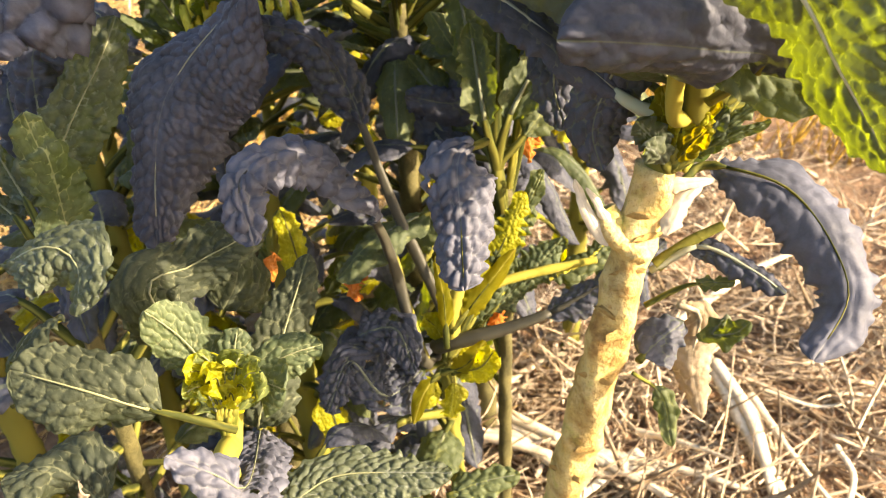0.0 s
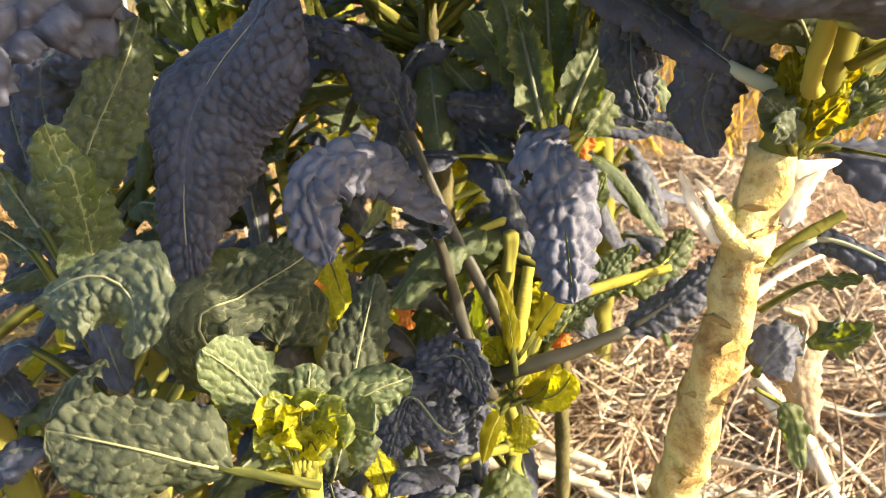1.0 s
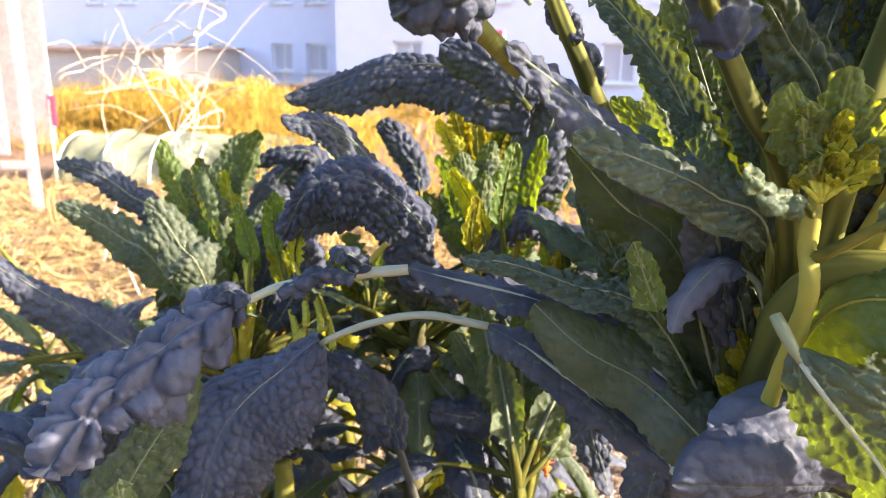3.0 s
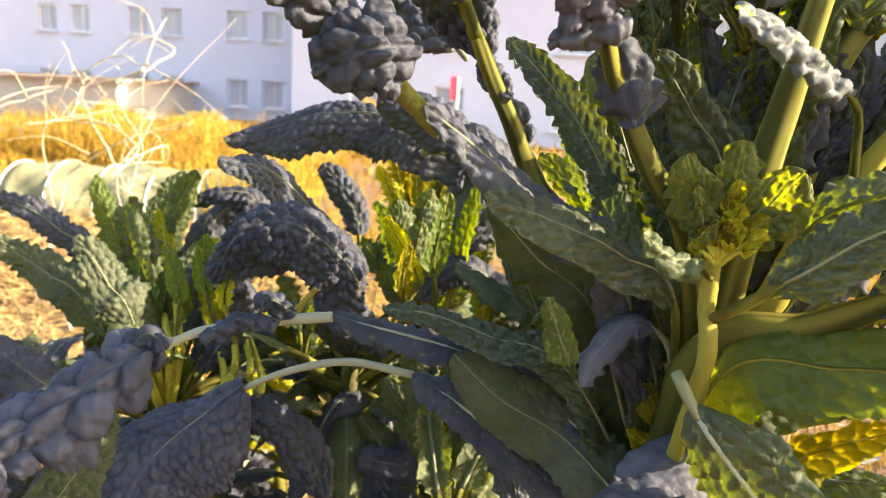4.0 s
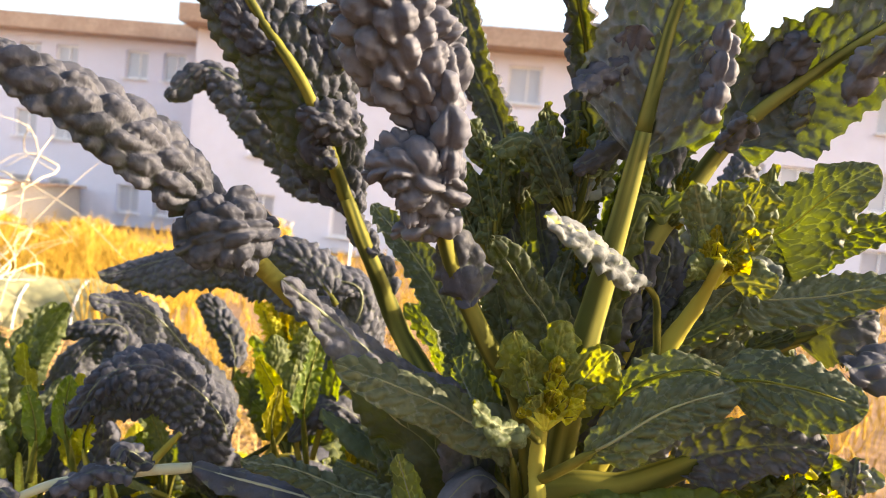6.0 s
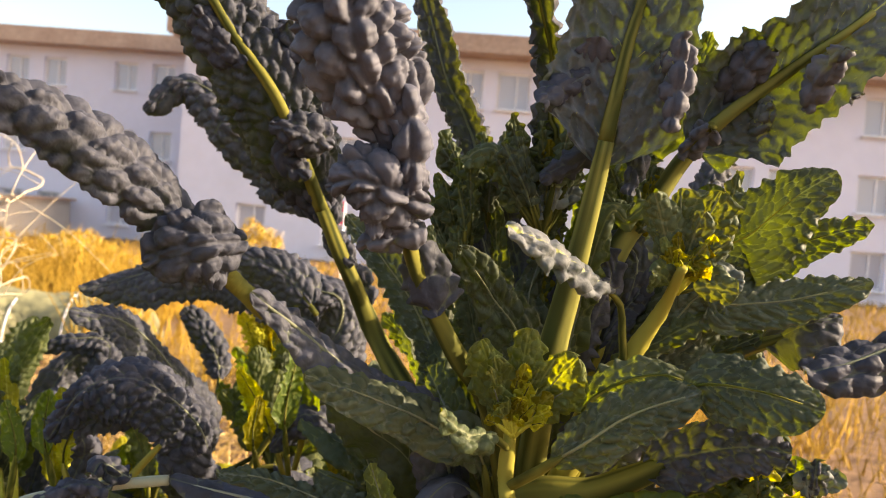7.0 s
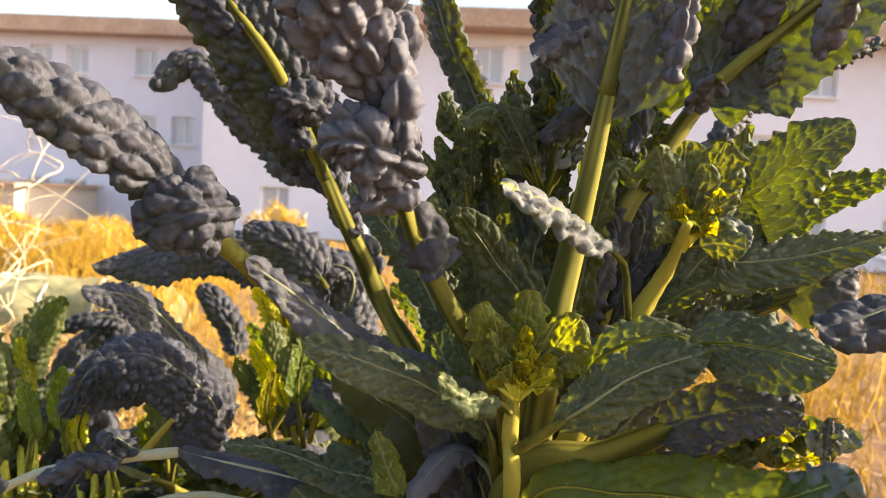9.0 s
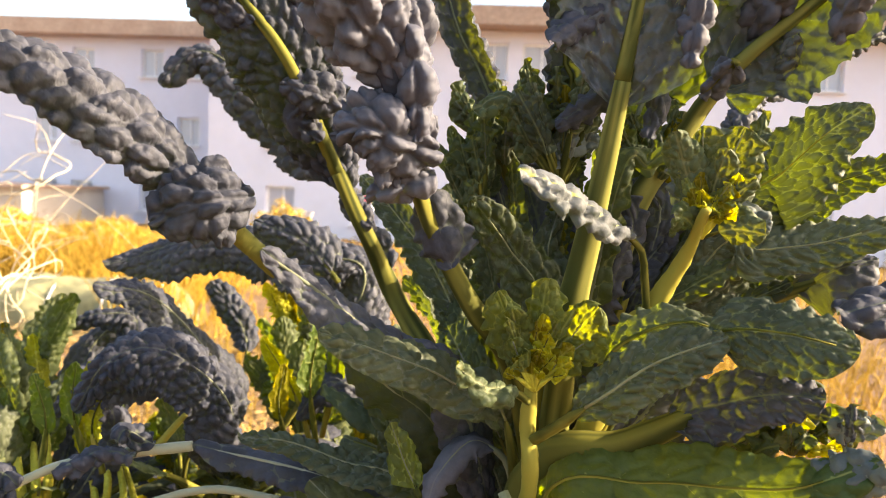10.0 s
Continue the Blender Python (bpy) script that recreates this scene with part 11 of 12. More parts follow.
leaf(back_kale, [(-0.195, 1.060, 0.900), (-0.257, 1.068, 0.930), (-0.244, 1.023, 1.020), (-0.238, 1.026, 1.068)], 0.048, face=(-0.67, -0.67, 0.33), start=0.67, mat=M_GREEN, rib_mat=M_RIB, curl=0.72, cell=0.009, puff=0.003, ruffle=0.005, rib=0.005, mid_rib=0.5, lobed=0.36, detail=0.7)
leaf(back_kale, [(-0.195, 1.060, 0.900), (-0.257, 1.068, 0.930), (-0.229, 1.115, 0.988), (-0.194, 1.114, 1.039)], 0.045, face=(0.14, -0.94, 0.31), start=0.67, mat=M_GLOW, rib_mat=M_SHOOT, curl=0.59, cell=0.009, puff=0.003, ruffle=0.005, rib=0.005, mid_rib=0.5, lobed=0.39, detail=0.7)
leaf(back_kale, [(-0.195, 1.060, 0.900), (-0.257, 1.068, 0.930), (-0.250, 1.102, 0.967), (-0.225, 1.100, 0.993)], 0.034, face=(-0.67, -0.67, 0.33), start=0.56, mat=M_SHOOT, rib_mat=M_SHOOT, curl=0.68, cell=0.009, puff=0.003, ruffle=0.005, rib=0.005, mid_rib=0.5, lobed=0.15, detail=0.7)
leaf(back_kale, [(-0.195, 1.060, 0.900), (-0.257, 1.068, 0.930), (-0.298, 1.117, 0.983), (-0.312, 1.122, 1.026)], 0.047, face=(0.19, -0.93, 0.31), start=0.61, mat=M_SMOOTH, rib_mat=M_RIB, curl=0.87, cell=0.009, puff=0.003, ruffle=0.005, rib=0.005, mid_rib=0.5, lobed=0.1, detail=0.7)
leaf(back_kale, [(-0.195, 1.060, 0.900), (-0.257, 1.068, 0.930), (-0.266, 1.082, 0.977), (-0.270, 1.084, 1.002)], 0.052, face=(-0.67, -0.67, 0.33), start=0.51, mat=M_GREEN, rib_mat=M_SHOOT, curl=0.5, cell=0.009, puff=0.003, ruffle=0.005, rib=0.005, mid_rib=0.5, lobed=0.13, detail=0.7)
leaf(back_kale, [(-0.195, 1.060, 0.900), (-0.257, 1.068, 0.930), (-0.230, 1.104, 0.972), (-0.215, 1.104, 1.002)], 0.048, face=(0.14, -0.93, 0.33), start=0.52, mat=M_GREEN, rib_mat=M_SHOOT, curl=0.7, cell=0.009, puff=0.003, ruffle=0.005, rib=0.005, mid_rib=0.5, lobed=0.23, detail=0.7)
leaf(back_kale, [(-0.195, 1.060, 0.900), (-0.257, 1.068, 0.930), (-0.285, 1.100, 0.982), (-0.307, 1.106, 1.018)], 0.053, face=(-0.67, -0.67, 0.33), start=0.66, mat=M_GLOW, rib_mat=M_RIB, curl=0.78, cell=0.009, puff=0.003, ruffle=0.005, rib=0.005, mid_rib=0.5, lobed=0.23, detail=0.7)
leaf(back_kale, [(-0.195, 1.060, 0.900), (-0.257, 1.068, 0.930), (-0.284, 1.103, 0.972), (-0.306, 1.108, 1.000)], 0.048, face=(0.18, -0.93, 0.33), start=0.65, mat=M_SHOOT, rib_mat=M_SHOOT, curl=0.85, cell=0.009, puff=0.003, ruffle=0.005, rib=0.005, mid_rib=0.5, lobed=0.36, detail=0.7)
leaf(back_kale, [(-0.195, 1.060, 0.900), (-0.257, 1.068, 0.930), (-0.250, 1.119, 0.981), (-0.255, 1.123, 1.024)], 0.053, face=(-0.67, -0.67, 0.33), start=0.65, mat=M_SMOOTH, rib_mat=M_SHOOT, curl=0.46, cell=0.009, puff=0.003, ruffle=0.005, rib=0.005, mid_rib=0.5, lobed=0.22, detail=0.7)
leaf(back_kale, [(-0.195, 1.060, 0.900), (-0.257, 1.068, 0.930), (-0.273, 1.078, 1.010), (-0.299, 1.086, 1.065)], 0.037, face=(0.18, -0.94, 0.31), start=0.58, mat=M_GREEN, rib_mat=M_RIB, curl=0.58, cell=0.009, puff=0.003, ruffle=0.005, rib=0.005, mid_rib=0.5, lobed=0.24, detail=0.7)
leaf(middle_kale, [(-0.042, 0.882, 0.700), (-0.002, 0.916, 1.004), (0.000, 0.940, 1.058), (-0.017, 0.946, 1.097)], 0.028, face=(-0.67, -0.67, 0.33), start=0.62, mat=M_GREEN, rib_mat=M_RIB, curl=0.73, cell=0.009, puff=0.003, ruffle=0.005, rib=0.005, mid_rib=0.5, lobed=0.15, detail=0.7)
leaf(middle_kale, [(-0.042, 0.882, 0.700), (-0.002, 0.916, 1.004), (0.009, 0.918, 1.055), (0.018, 0.919, 1.085)], 0.029, face=(-0.06, -0.95, 0.32), start=0.65, mat=M_GLOW, rib_mat=M_SHOOT, curl=0.81, cell=0.009, puff=0.003, ruffle=0.005, rib=0.005, mid_rib=0.5, lobed=0.38, detail=0.7)
leaf(middle_kale, [(-0.042, 0.882, 0.700), (-0.002, 0.916, 1.004), (-0.016, 0.881, 1.070), (-0.013, 0.883, 1.099)], 0.030, face=(-0.67, -0.67, 0.33), start=0.55, mat=M_SHOOT, rib_mat=M_SHOOT, curl=0.6, cell=0.009, puff=0.003, ruffle=0.005, rib=0.005, mid_rib=0.5, lobed=0.2, detail=0.7)
leaf(middle_kale, [(-0.042, 0.882, 0.700), (-0.002, 0.916, 1.004), (-0.008, 0.962, 1.051), (-0.021, 0.967, 1.090)], 0.043, face=(-0.04, -0.95, 0.31), start=0.61, mat=M_SMOOTH, rib_mat=M_RIB, curl=0.53, cell=0.009, puff=0.003, ruffle=0.005, rib=0.005, mid_rib=0.5, lobed=0.38, detail=0.7)
leaf(middle_kale, [(-0.042, 0.882, 0.700), (-0.002, 0.916, 1.004), (0.015, 0.966, 1.039), (0.027, 0.967, 1.070)], 0.027, face=(-0.67, -0.67, 0.33), start=0.57, mat=M_GREEN, rib_mat=M_SHOOT, curl=0.82, cell=0.009, puff=0.003, ruffle=0.005, rib=0.005, mid_rib=0.5, lobed=0.29, detail=0.7)
leaf(middle_kale, [(-0.042, 0.882, 0.700), (-0.002, 0.916, 1.004), (-0.002, 0.897, 1.075), (-0.017, 0.902, 1.115)], 0.036, face=(-0.05, -0.95, 0.30), start=0.65, mat=M_GREEN, rib_mat=M_SHOOT, curl=0.54, cell=0.009, puff=0.003, ruffle=0.005, rib=0.005, mid_rib=0.5, lobed=0.24, detail=0.7)
leaf(tall_kale, [(0.130, 0.560, 1.100), (0.162, 0.629, 1.271), (0.198, 0.649, 1.340), (0.221, 0.671, 1.407)], 0.065, face=(-0.33, -0.94, 0.05), start=0.25, mat=M_GREEN, curl=0.7, cell=0.009, puff=0.004, ruffle=0.003, lateral=0.02, rib=0.004, side=1, mid_rib=0.5, lobed=0.15, thin=(0.8, 0.8))
leaf(tall_kale, [(0.130, 0.560, 1.100), (0.145, 0.653, 1.289), (0.132, 0.680, 1.353), (0.118, 0.706, 1.408)], 0.062, face=(-0.24, -0.97, 0.04), start=0.25, mat=M_FLAT, curl=0.7, cell=0.009, puff=0.004, ruffle=0.003, lateral=0.02, rib=0.004, side=1, mid_rib=0.5, lobed=0.15, thin=(0.8, 0.8))
leaf(tall_kale, [(0.130, 0.560, 1.100), (0.248, 0.639, 1.294), (0.300, 0.636, 1.350), (0.342, 0.633, 1.390)], 0.065, face=(-0.45, -0.89, 0.04), start=0.25, mat=M_GLOW, curl=0.7, cell=0.009, puff=0.004, ruffle=0.003, lateral=0.02, rib=0.004, side=1, mid_rib=0.5, lobed=0.15, thin=(0.8, 0.8))
leaf(tall_kale, [(0.130, 0.560, 1.100), (0.111, 0.696, 1.259), (0.079, 0.725, 1.313), (0.062, 0.751, 1.364)], 0.062, face=(-0.17, -0.98, 0.09), start=0.25, mat=M_FLAT, curl=0.7, cell=0.009, puff=0.004, ruffle=0.003, lateral=0.02, rib=0.004, side=1, mid_rib=0.5, lobed=0.15, thin=(0.8, 0.8))
leaf(tall_kale, [(0.130, 0.560, 1.100), (0.256, 0.616, 1.276), (0.329, 0.609, 1.311), (0.391, 0.601, 1.329)], 0.058, face=(-0.49, -0.86, 0.09), start=0.25, mat=M_GREEN, curl=0.7, cell=0.009, puff=0.004, ruffle=0.003, lateral=0.02, rib=0.004, side=1, mid_rib=0.5, lobed=0.15, thin=(0.8, 0.8))
leaf(tall_kale, [(0.130, 0.560, 1.100), (0.217, 0.664, 1.301), (0.267, 0.682, 1.369), (0.291, 0.703, 1.423)], 0.063, face=(-0.40, -0.92, 0.02), start=0.25, mat=M_GREEN, curl=0.7, cell=0.009, puff=0.004, ruffle=0.003, lateral=0.02, rib=0.004, side=1, mid_rib=0.5, lobed=0.15, thin=(0.8, 0.8))

leaf(tall_kale, [(0.145, 0.450, 1.231), (0.166, 0.419, 1.281), (0.194, 0.395, 1.301), (0.216, 0.371, 1.305), (0.234, 0.353, 1.303), (0.249, 0.340, 1.299)], 0.052, face=(-0.40, -0.80, 0.45), start=0.52, curl=0.5, cell=0.0075, puff=0.004, ruffle=0.002, lateral=0.024, mat=M_GLOW, rib=0.004, mid_rib=0.45, side=1, thin=(0.0, 0.5), rib_mat=M_SHOOT)
stem(tall_kale, [(-0.093, 0.496, 1.321), (-0.114, 0.491, 1.339), (-0.131, 0.487, 1.356)], [0.0075, 0.007, 0.006], name="leaf_stalk", mat=M_RIB)
leaf(tall_kale, [(0.127, 0.454, 1.244), (0.140, 0.440, 1.278), (0.159, 0.428, 1.295), (0.179, 0.416, 1.303), (0.196, 0.403, 1.300)], 0.034, face=(-0.35, -0.75, 0.55), start=0.2, curl=0.4, cell=0.0075, puff=0.003, ruffle=0.003, lateral=0.02, mat=M_GLOW, rib=0.003, side=1, thin=(1.2, 1.2), rib_mat=M_SHOOT)
leaf(tall_kale, [(0.192, 0.454, 1.367), (0.183, 0.447, 1.395), (0.181, 0.445, 1.426)], 0.026, face=(-0.40, -0.85, 0.2), start=0.2, curl=0.9, cell=0.008, puff=0.004, ruffle=0.004, mat=M_PALE, rib=0.003, side=1, lobed=0.2)
leaf(tall_kale, [(0.199, 0.449, 1.376), (0.202, 0.441, 1.407), (0.213, 0.436, 1.433)], 0.034, face=(-0.40, -0.85, 0.2), start=0.2, curl=0.9, cell=0.008, puff=0.004, ruffle=0.004, mat=M_PALE, rib=0.003, side=1, lobed=0.2)
leaf(tall_kale, [(0.209, 0.442, 1.369), (0.218, 0.432, 1.397), (0.228, 0.427, 1.416)], 0.028, face=(-0.40, -0.85, 0.2), start=0.2, curl=0.9, cell=0.008, puff=0.004, ruffle=0.004, mat=M_FLAT, rib=0.003, side=1, lobed=0.2)
leaf(tall_kale, [(0.214, 0.436, 1.365), (0.222, 0.425, 1.372), (0.234, 0.418, 1.365)], 0.026, face=(-0.40, -0.85, 0.2), start=0.2, curl=0.9, cell=0.008, puff=0.004, ruffle=0.004, mat=M_PALE, rib=0.003, side=1, lobed=0.2)


leaf(tall_kale, [(0.130, 0.492, 1.063), (0.105, 0.495, 1.089), (0.076, 0.487, 1.085), (0.048, 0.471, 1.073)], 0.055, face=(-0.3, -0.75, 0.6), start=0.05, curl=0.7, cell=0.02, puff=0.0025, ruffle=0.001, ragged=0.2, net=0.02, rib=0.002, mat=M_BLOOM_LIT)
stem(young_kale, [(-0.106, 0.751, 0.624), (-0.063, 0.762, 0.675), (0.002, 0.788, 0.686), (0.072, 0.811, 0.690)], [0.0065, 0.0059, 0.0045], name="stalk", mat=M_SHOOT, knots=0.04)
stem(young_kale, [(-0.135, 0.737, 0.585), (-0.150, 0.744, 0.642), (-0.165, 0.765, 0.701), (-0.183, 0.799, 0.746)], [0.0070, 0.0063, 0.0049], name="stalk", mat=M_SHOOT, knots=0.04)
stem(young_kale, [(-0.100, 0.736, 0.616), (-0.095, 0.752, 0.664), (-0.083, 0.783, 0.716)], [0.0090, 0.0081, 0.0063], name="stalk", mat=M_SHOOT, knots=0.04)
leaf(young_kale, [(-0.101, 0.734, 0.632), (-0.060, 0.755, 0.682), (-0.025, 0.782, 0.721)], 0.030, face=(0.1, -0.9, 0.4), start=0.2, curl=0.5, cell=0.02, puff=0.0008, ruffle=0.0015, mat=M_SHOOT, net=0.2, ragged=0.2, lateral=0.014, rib=0.004, mid_rib=0.5, tip=1.8)
leaf(young_kale, [(-0.104, 0.716, 0.623), (-0.107, 0.737, 0.681), (-0.119, 0.768, 0.718)], 0.021, face=(0.1, -0.9, 0.4), start=0.2, curl=0.5, cell=0.02, puff=0.0008, ruffle=0.0015, mat=M_SHOOT, net=0.2, ragged=0.2, lateral=0.014, rib=0.004, mid_rib=0.5, tip=1.8)
leaf(young_kale, [(-0.111, 0.701, 0.597), (-0.080, 0.693, 0.617), (-0.058, 0.709, 0.641)], 0.030, face=(0.1, -0.9, 0.4), start=0.2, curl=0.5, cell=0.02, puff=0.0008, ruffle=0.0015, mat=M_SHOOT, net=0.2, ragged=0.2, lateral=0.014, rib=0.004, mid_rib=0.5, tip=1.8)
leaf(young_kale, [(-0.110, 0.704, 0.602), (-0.129, 0.679, 0.584), (-0.142, 0.668, 0.547)], 0.024, face=(0.1, -0.9, 0.4), start=0.2, curl=0.5, cell=0.02, puff=0.0008, ruffle=0.0015, mat=M_SHOOT, net=0.2, ragged=0.2, lateral=0.014, rib=0.004, mid_rib=0.5, tip=1.8)
leaf(tall_kale, [(0.063, 0.600, 0.830), (0.047, 0.607, 0.856), (0.032, 0.618, 0.889)], 0.014, face=(0.0, -0.9, 0.4), start=0.03, name="peeled_strip", mat=M_TWIG, rib_mat=M_TWIG, curl=0.8, cell=0.02, puff=0.001, ruffle=0.001, rib=0.001, ragged=0.6, tip=2.0)
leaf(tall_kale, [(0.068, 0.607, 0.841), (0.055, 0.607, 0.865), (0.042, 0.611, 0.884)], 0.010, face=(0.0, -0.9, 0.4), start=0.03, name="peeled_strip", mat=M_TWIG, rib_mat=M_TWIG, curl=0.8, cell=0.02, puff=0.001, ruffle=0.001, rib=0.001, ragged=0.6, tip=2.0)
leaf(tall_kale, [(0.111, 0.601, 0.841), (0.123, 0.612, 0.869), (0.143, 0.620, 0.889)], 0.022, face=(0.0, -0.9, 0.4), start=0.03, name="peeled_strip", mat=M_TWIG, rib_mat=M_TWIG, curl=0.8, cell=0.02, puff=0.001, ruffle=0.001, rib=0.001, ragged=0.6, tip=2.0)
leaf(tall_kale, [(0.102, 0.614, 0.878), (0.118, 0.610, 0.887), (0.150, 0.615, 0.889)], 0.014, face=(0.0, -0.9, 0.4), start=0.03, name="peeled_strip", mat=M_TWIG, rib_mat=M_TWIG, curl=0.8, cell=0.02, puff=0.001, ruffle=0.001, rib=0.001, ragged=0.6, tip=2.0)
leaf(tall_kale, [(0.110, 0.620, 0.896), (0.112, 0.621, 0.928), (0.107, 0.623, 0.964)], 0.045, face=(-0.1, -0.95, 0.3), start=0.1, curl=0.9, cell=0.03, puff=0.001, ruffle=0.001, ragged=0.3, mat=M_SMOOTH, rib=0.006, mid_rib=0.7, net=0.1, rib_mat=M_SHOOT)
leaf(tall_kale, [(0.121, 0.617, 0.898), (0.142, 0.618, 0.927), (0.167, 0.624, 0.952)], 0.030, face=(-0.1, -0.95, 0.3), start=0.1, curl=0.9, cell=0.03, puff=0.001, ruffle=0.001, ragged=0.3, mat=M_SMOOTH, rib=0.006, mid_rib=0.7, net=0.1, rib_mat=M_SHOOT)
leaf(tall_kale, [(0.115, 0.612, 0.900), (0.122, 0.614, 0.933), (0.126, 0.618, 0.971)], 0.040, face=(-0.1, -0.95, 0.3), start=0.1, curl=0.9, cell=0.03, puff=0.001, ruffle=0.001, ragged=0.3, mat=M_SMOOTH, rib=0.006, mid_rib=0.7, net=0.1, rib_mat=M_SHOOT)
stem(tall_kale, [(0.125, 0.610, 0.950), (0.116, 0.552, 1.144), (0.113, 0.533, 1.212), (0.114, 0.534, 1.273)], [0.0090, 0.0081, 0.0054], name="stalk", mat=M_SHOOT, knots=0.04)
stem(tall_kale, [(0.125, 0.610, 0.950), (0.110, 0.591, 1.105), (0.085, 0.600, 1.165), (0.061, 0.606, 1.215)], [0.0070, 0.0063, 0.0042], name="stalk", mat=M_SHOOT, knots=0.04)
stem(tall_kale, [(0.125, 0.610, 0.950), (0.126, 0.572, 1.081), (0.106, 0.571, 1.139)], [0.0080, 0.0072, 0.0048], name="stalk", mat=M_SHOOT, knots=0.04)
leaf(back_kale, [(-0.070, 0.924, 1.051), (-0.080, 0.919, 1.134), (-0.066, 0.921, 1.222)], 0.035, face=(-0.3, 0.9, 0.3), start=0.35, curl=0.5, cell=0.009, puff=0.0025, ruffle=0.003, mat=M_SMOOTH, rib=0.004, mid_rib=0.5, stalk_mat=M_SHOOT, detail=0.7)
leaf(back_kale, [(-0.077, 0.945, 1.043), (-0.104, 0.953, 1.116), (-0.144, 0.942, 1.185)], 0.030, face=(0.2, 0.9, 0.3), start=0.35, curl=0.5, cell=0.009, puff=0.0025, ruffle=0.003, mat=M_CORE, rib=0.004, mid_rib=0.5, stalk_mat=M_SHOOT, detail=0.7)
leaf(back_kale, [(-0.063, 0.943, 1.052), (-0.046, 0.945, 1.143), (-0.030, 0.926, 1.230)], 0.030, face=(0.4, 0.9, 0.3), start=0.35, curl=0.5, cell=0.009, puff=0.0025, ruffle=0.003, mat=M_SMOOTH, rib=0.004, mid_rib=0.5, stalk_mat=M_SHOOT, detail=0.7)
leaf(back_kale, [(-0.105, 0.909, 1.048), (-0.118, 0.904, 1.108), (-0.111, 0.905, 1.158)], 0.025, face=(-0.3, 0.9, 0.3), start=0.35, curl=0.5, cell=0.009, puff=0.0025, ruffle=0.003, mat=M_SHOOT, rib=0.004, mid_rib=0.5, stalk_mat=M_SHOOT, detail=0.7)
leaf(side_kale, [(-0.335, 0.866, 1.047), (-0.352, 0.872, 1.112), (-0.349, 0.874, 1.165)], 0.030, face=(0.2, 0.9, 0.3), start=0.35, curl=0.5, cell=0.009, puff=0.0025, ruffle=0.003, mat=M_SMOOTH, rib=0.004, mid_rib=0.5, stalk_mat=M_SHOOT, detail=0.7)
leaf(side_kale, [(-0.309, 0.841, 1.043), (-0.322, 0.846, 1.100), (-0.303, 0.845, 1.147)], 0.020, face=(0.4, 0.9, 0.3), start=0.35, curl=0.5, cell=0.009, puff=0.0025, ruffle=0.003, mat=M_CORE, rib=0.004, mid_rib=0.5, stalk_mat=M_SHOOT, detail=0.7)
leaf(side_kale, [(-0.387, 0.874, 1.036), (-0.384, 0.877, 1.096), (-0.400, 0.882, 1.148)], 0.025, face=(-0.3, 0.9, 0.3), start=0.35, curl=0.5, cell=0.009, puff=0.0025, ruffle=0.003, mat=M_SMOOTH, rib=0.004, mid_rib=0.5, stalk_mat=M_SHOOT, detail=0.7)
stem(back_kale, [(-0.245, 0.802, 1.081), (-0.228, 0.800, 1.104), (-0.211, 0.798, 1.125)], [0.005, 0.004, 0.003], name="stalk", mat=M_SHOOT, knots=0.03)
leaf(tall_kale, [(0.133, 0.637, 1.115), (0.114, 0.681, 1.222), (0.088, 0.710, 1.308), (0.060, 0.729, 1.391)], 0.085, face=(-0.2, -0.95, 0.2), start=0.3, curl=0.6, cell=0.009, puff=0.003, ruffle=0.003, lateral=0.02, mat=M_FLAT, side=1, rib=0.005, mid_rib=0.45)
leaf(tall_kale, [(0.131, 0.620, 1.132), (0.121, 0.641, 1.230), (0.110, 0.658, 1.308), (0.094, 0.672, 1.371)], 0.060, face=(-0.3, -0.9, 0.2), start=0.35, curl=0.7, cell=0.010, puff=0.003, ruffle=0.003, lateral=0.02, mat=M_GREEN, side=1, rib=0.004, mid_rib=0.45)
leaf(tall_kale, [(0.020, 0.524, 1.139), (0.006, 0.526, 1.168), (-0.006, 0.529, 1.200)], 0.028, face=(-0.1, -0.95, 0.2), start=0.15, curl=0.6, cell=0.007, puff=0.0025, ruffle=0.003, mat=M_HEART, rib=0.003, mid_rib=0.5, tip=2.6, lobed=0.15)

# ==== waste ground plants ====
clump(-1.75, 7.2, 1.35, 0.3, 60, 0.009, 31, "tall pale dry grass stalks beside the row cover", lean=0.2)
clump(-1.35, 7.6, 1.2, 0.35, 50, 0.009, 32, "tall pale dry grass stalks beside the row cover", lean=0.2)
clump(-3.2, 9.5, 1.0, 0.8, 120, 0.008, 33, "dry grass behind the row cover")
clump(-0.4, 6.0, 0.8, 0.6, 150, 0.006, 34, "dry orange grass")
clump(1.9, 4.2, 0.9, 0.7, 300, 0.006, 35, "dry orange grass in sun")
clump(3.0, 5.5, 1.0, 1.0, 300, 0.007, 36, "dry orange grass in sun")
bush(-4.0, 14.0, 0.95, 0.9, 4200, 41, 0.032)
bush(-6.4, 16.0, 1.0, 0.9, 4000, 42, 0.034)
clump(-3.3, 11.6, 1.25, 0.7, 220, 0.011, 37, "tall dry orange grass on waste ground", lean=0.22)
clump(-4.8, 12.4, 1.3, 0.9, 260, 0.012, 38, "tall dry orange grass on waste ground", lean=0.22)
clump(-6.2, 12.8, 1.2, 0.9, 240, 0.012, 39, "tall dry orange grass on waste ground", lean=0.22)
clump(-2.2, 10.8, 0.95, 0.7, 220, 0.01, 40, "tall dry orange grass on waste ground", lean=0.25)
bush(-0.9, 13.0, 1.35, 0.7, 4000, 43, 0.03)
bush(-2.4, 12.0, 0.7, 0.8, 3600, 44, 0.03)
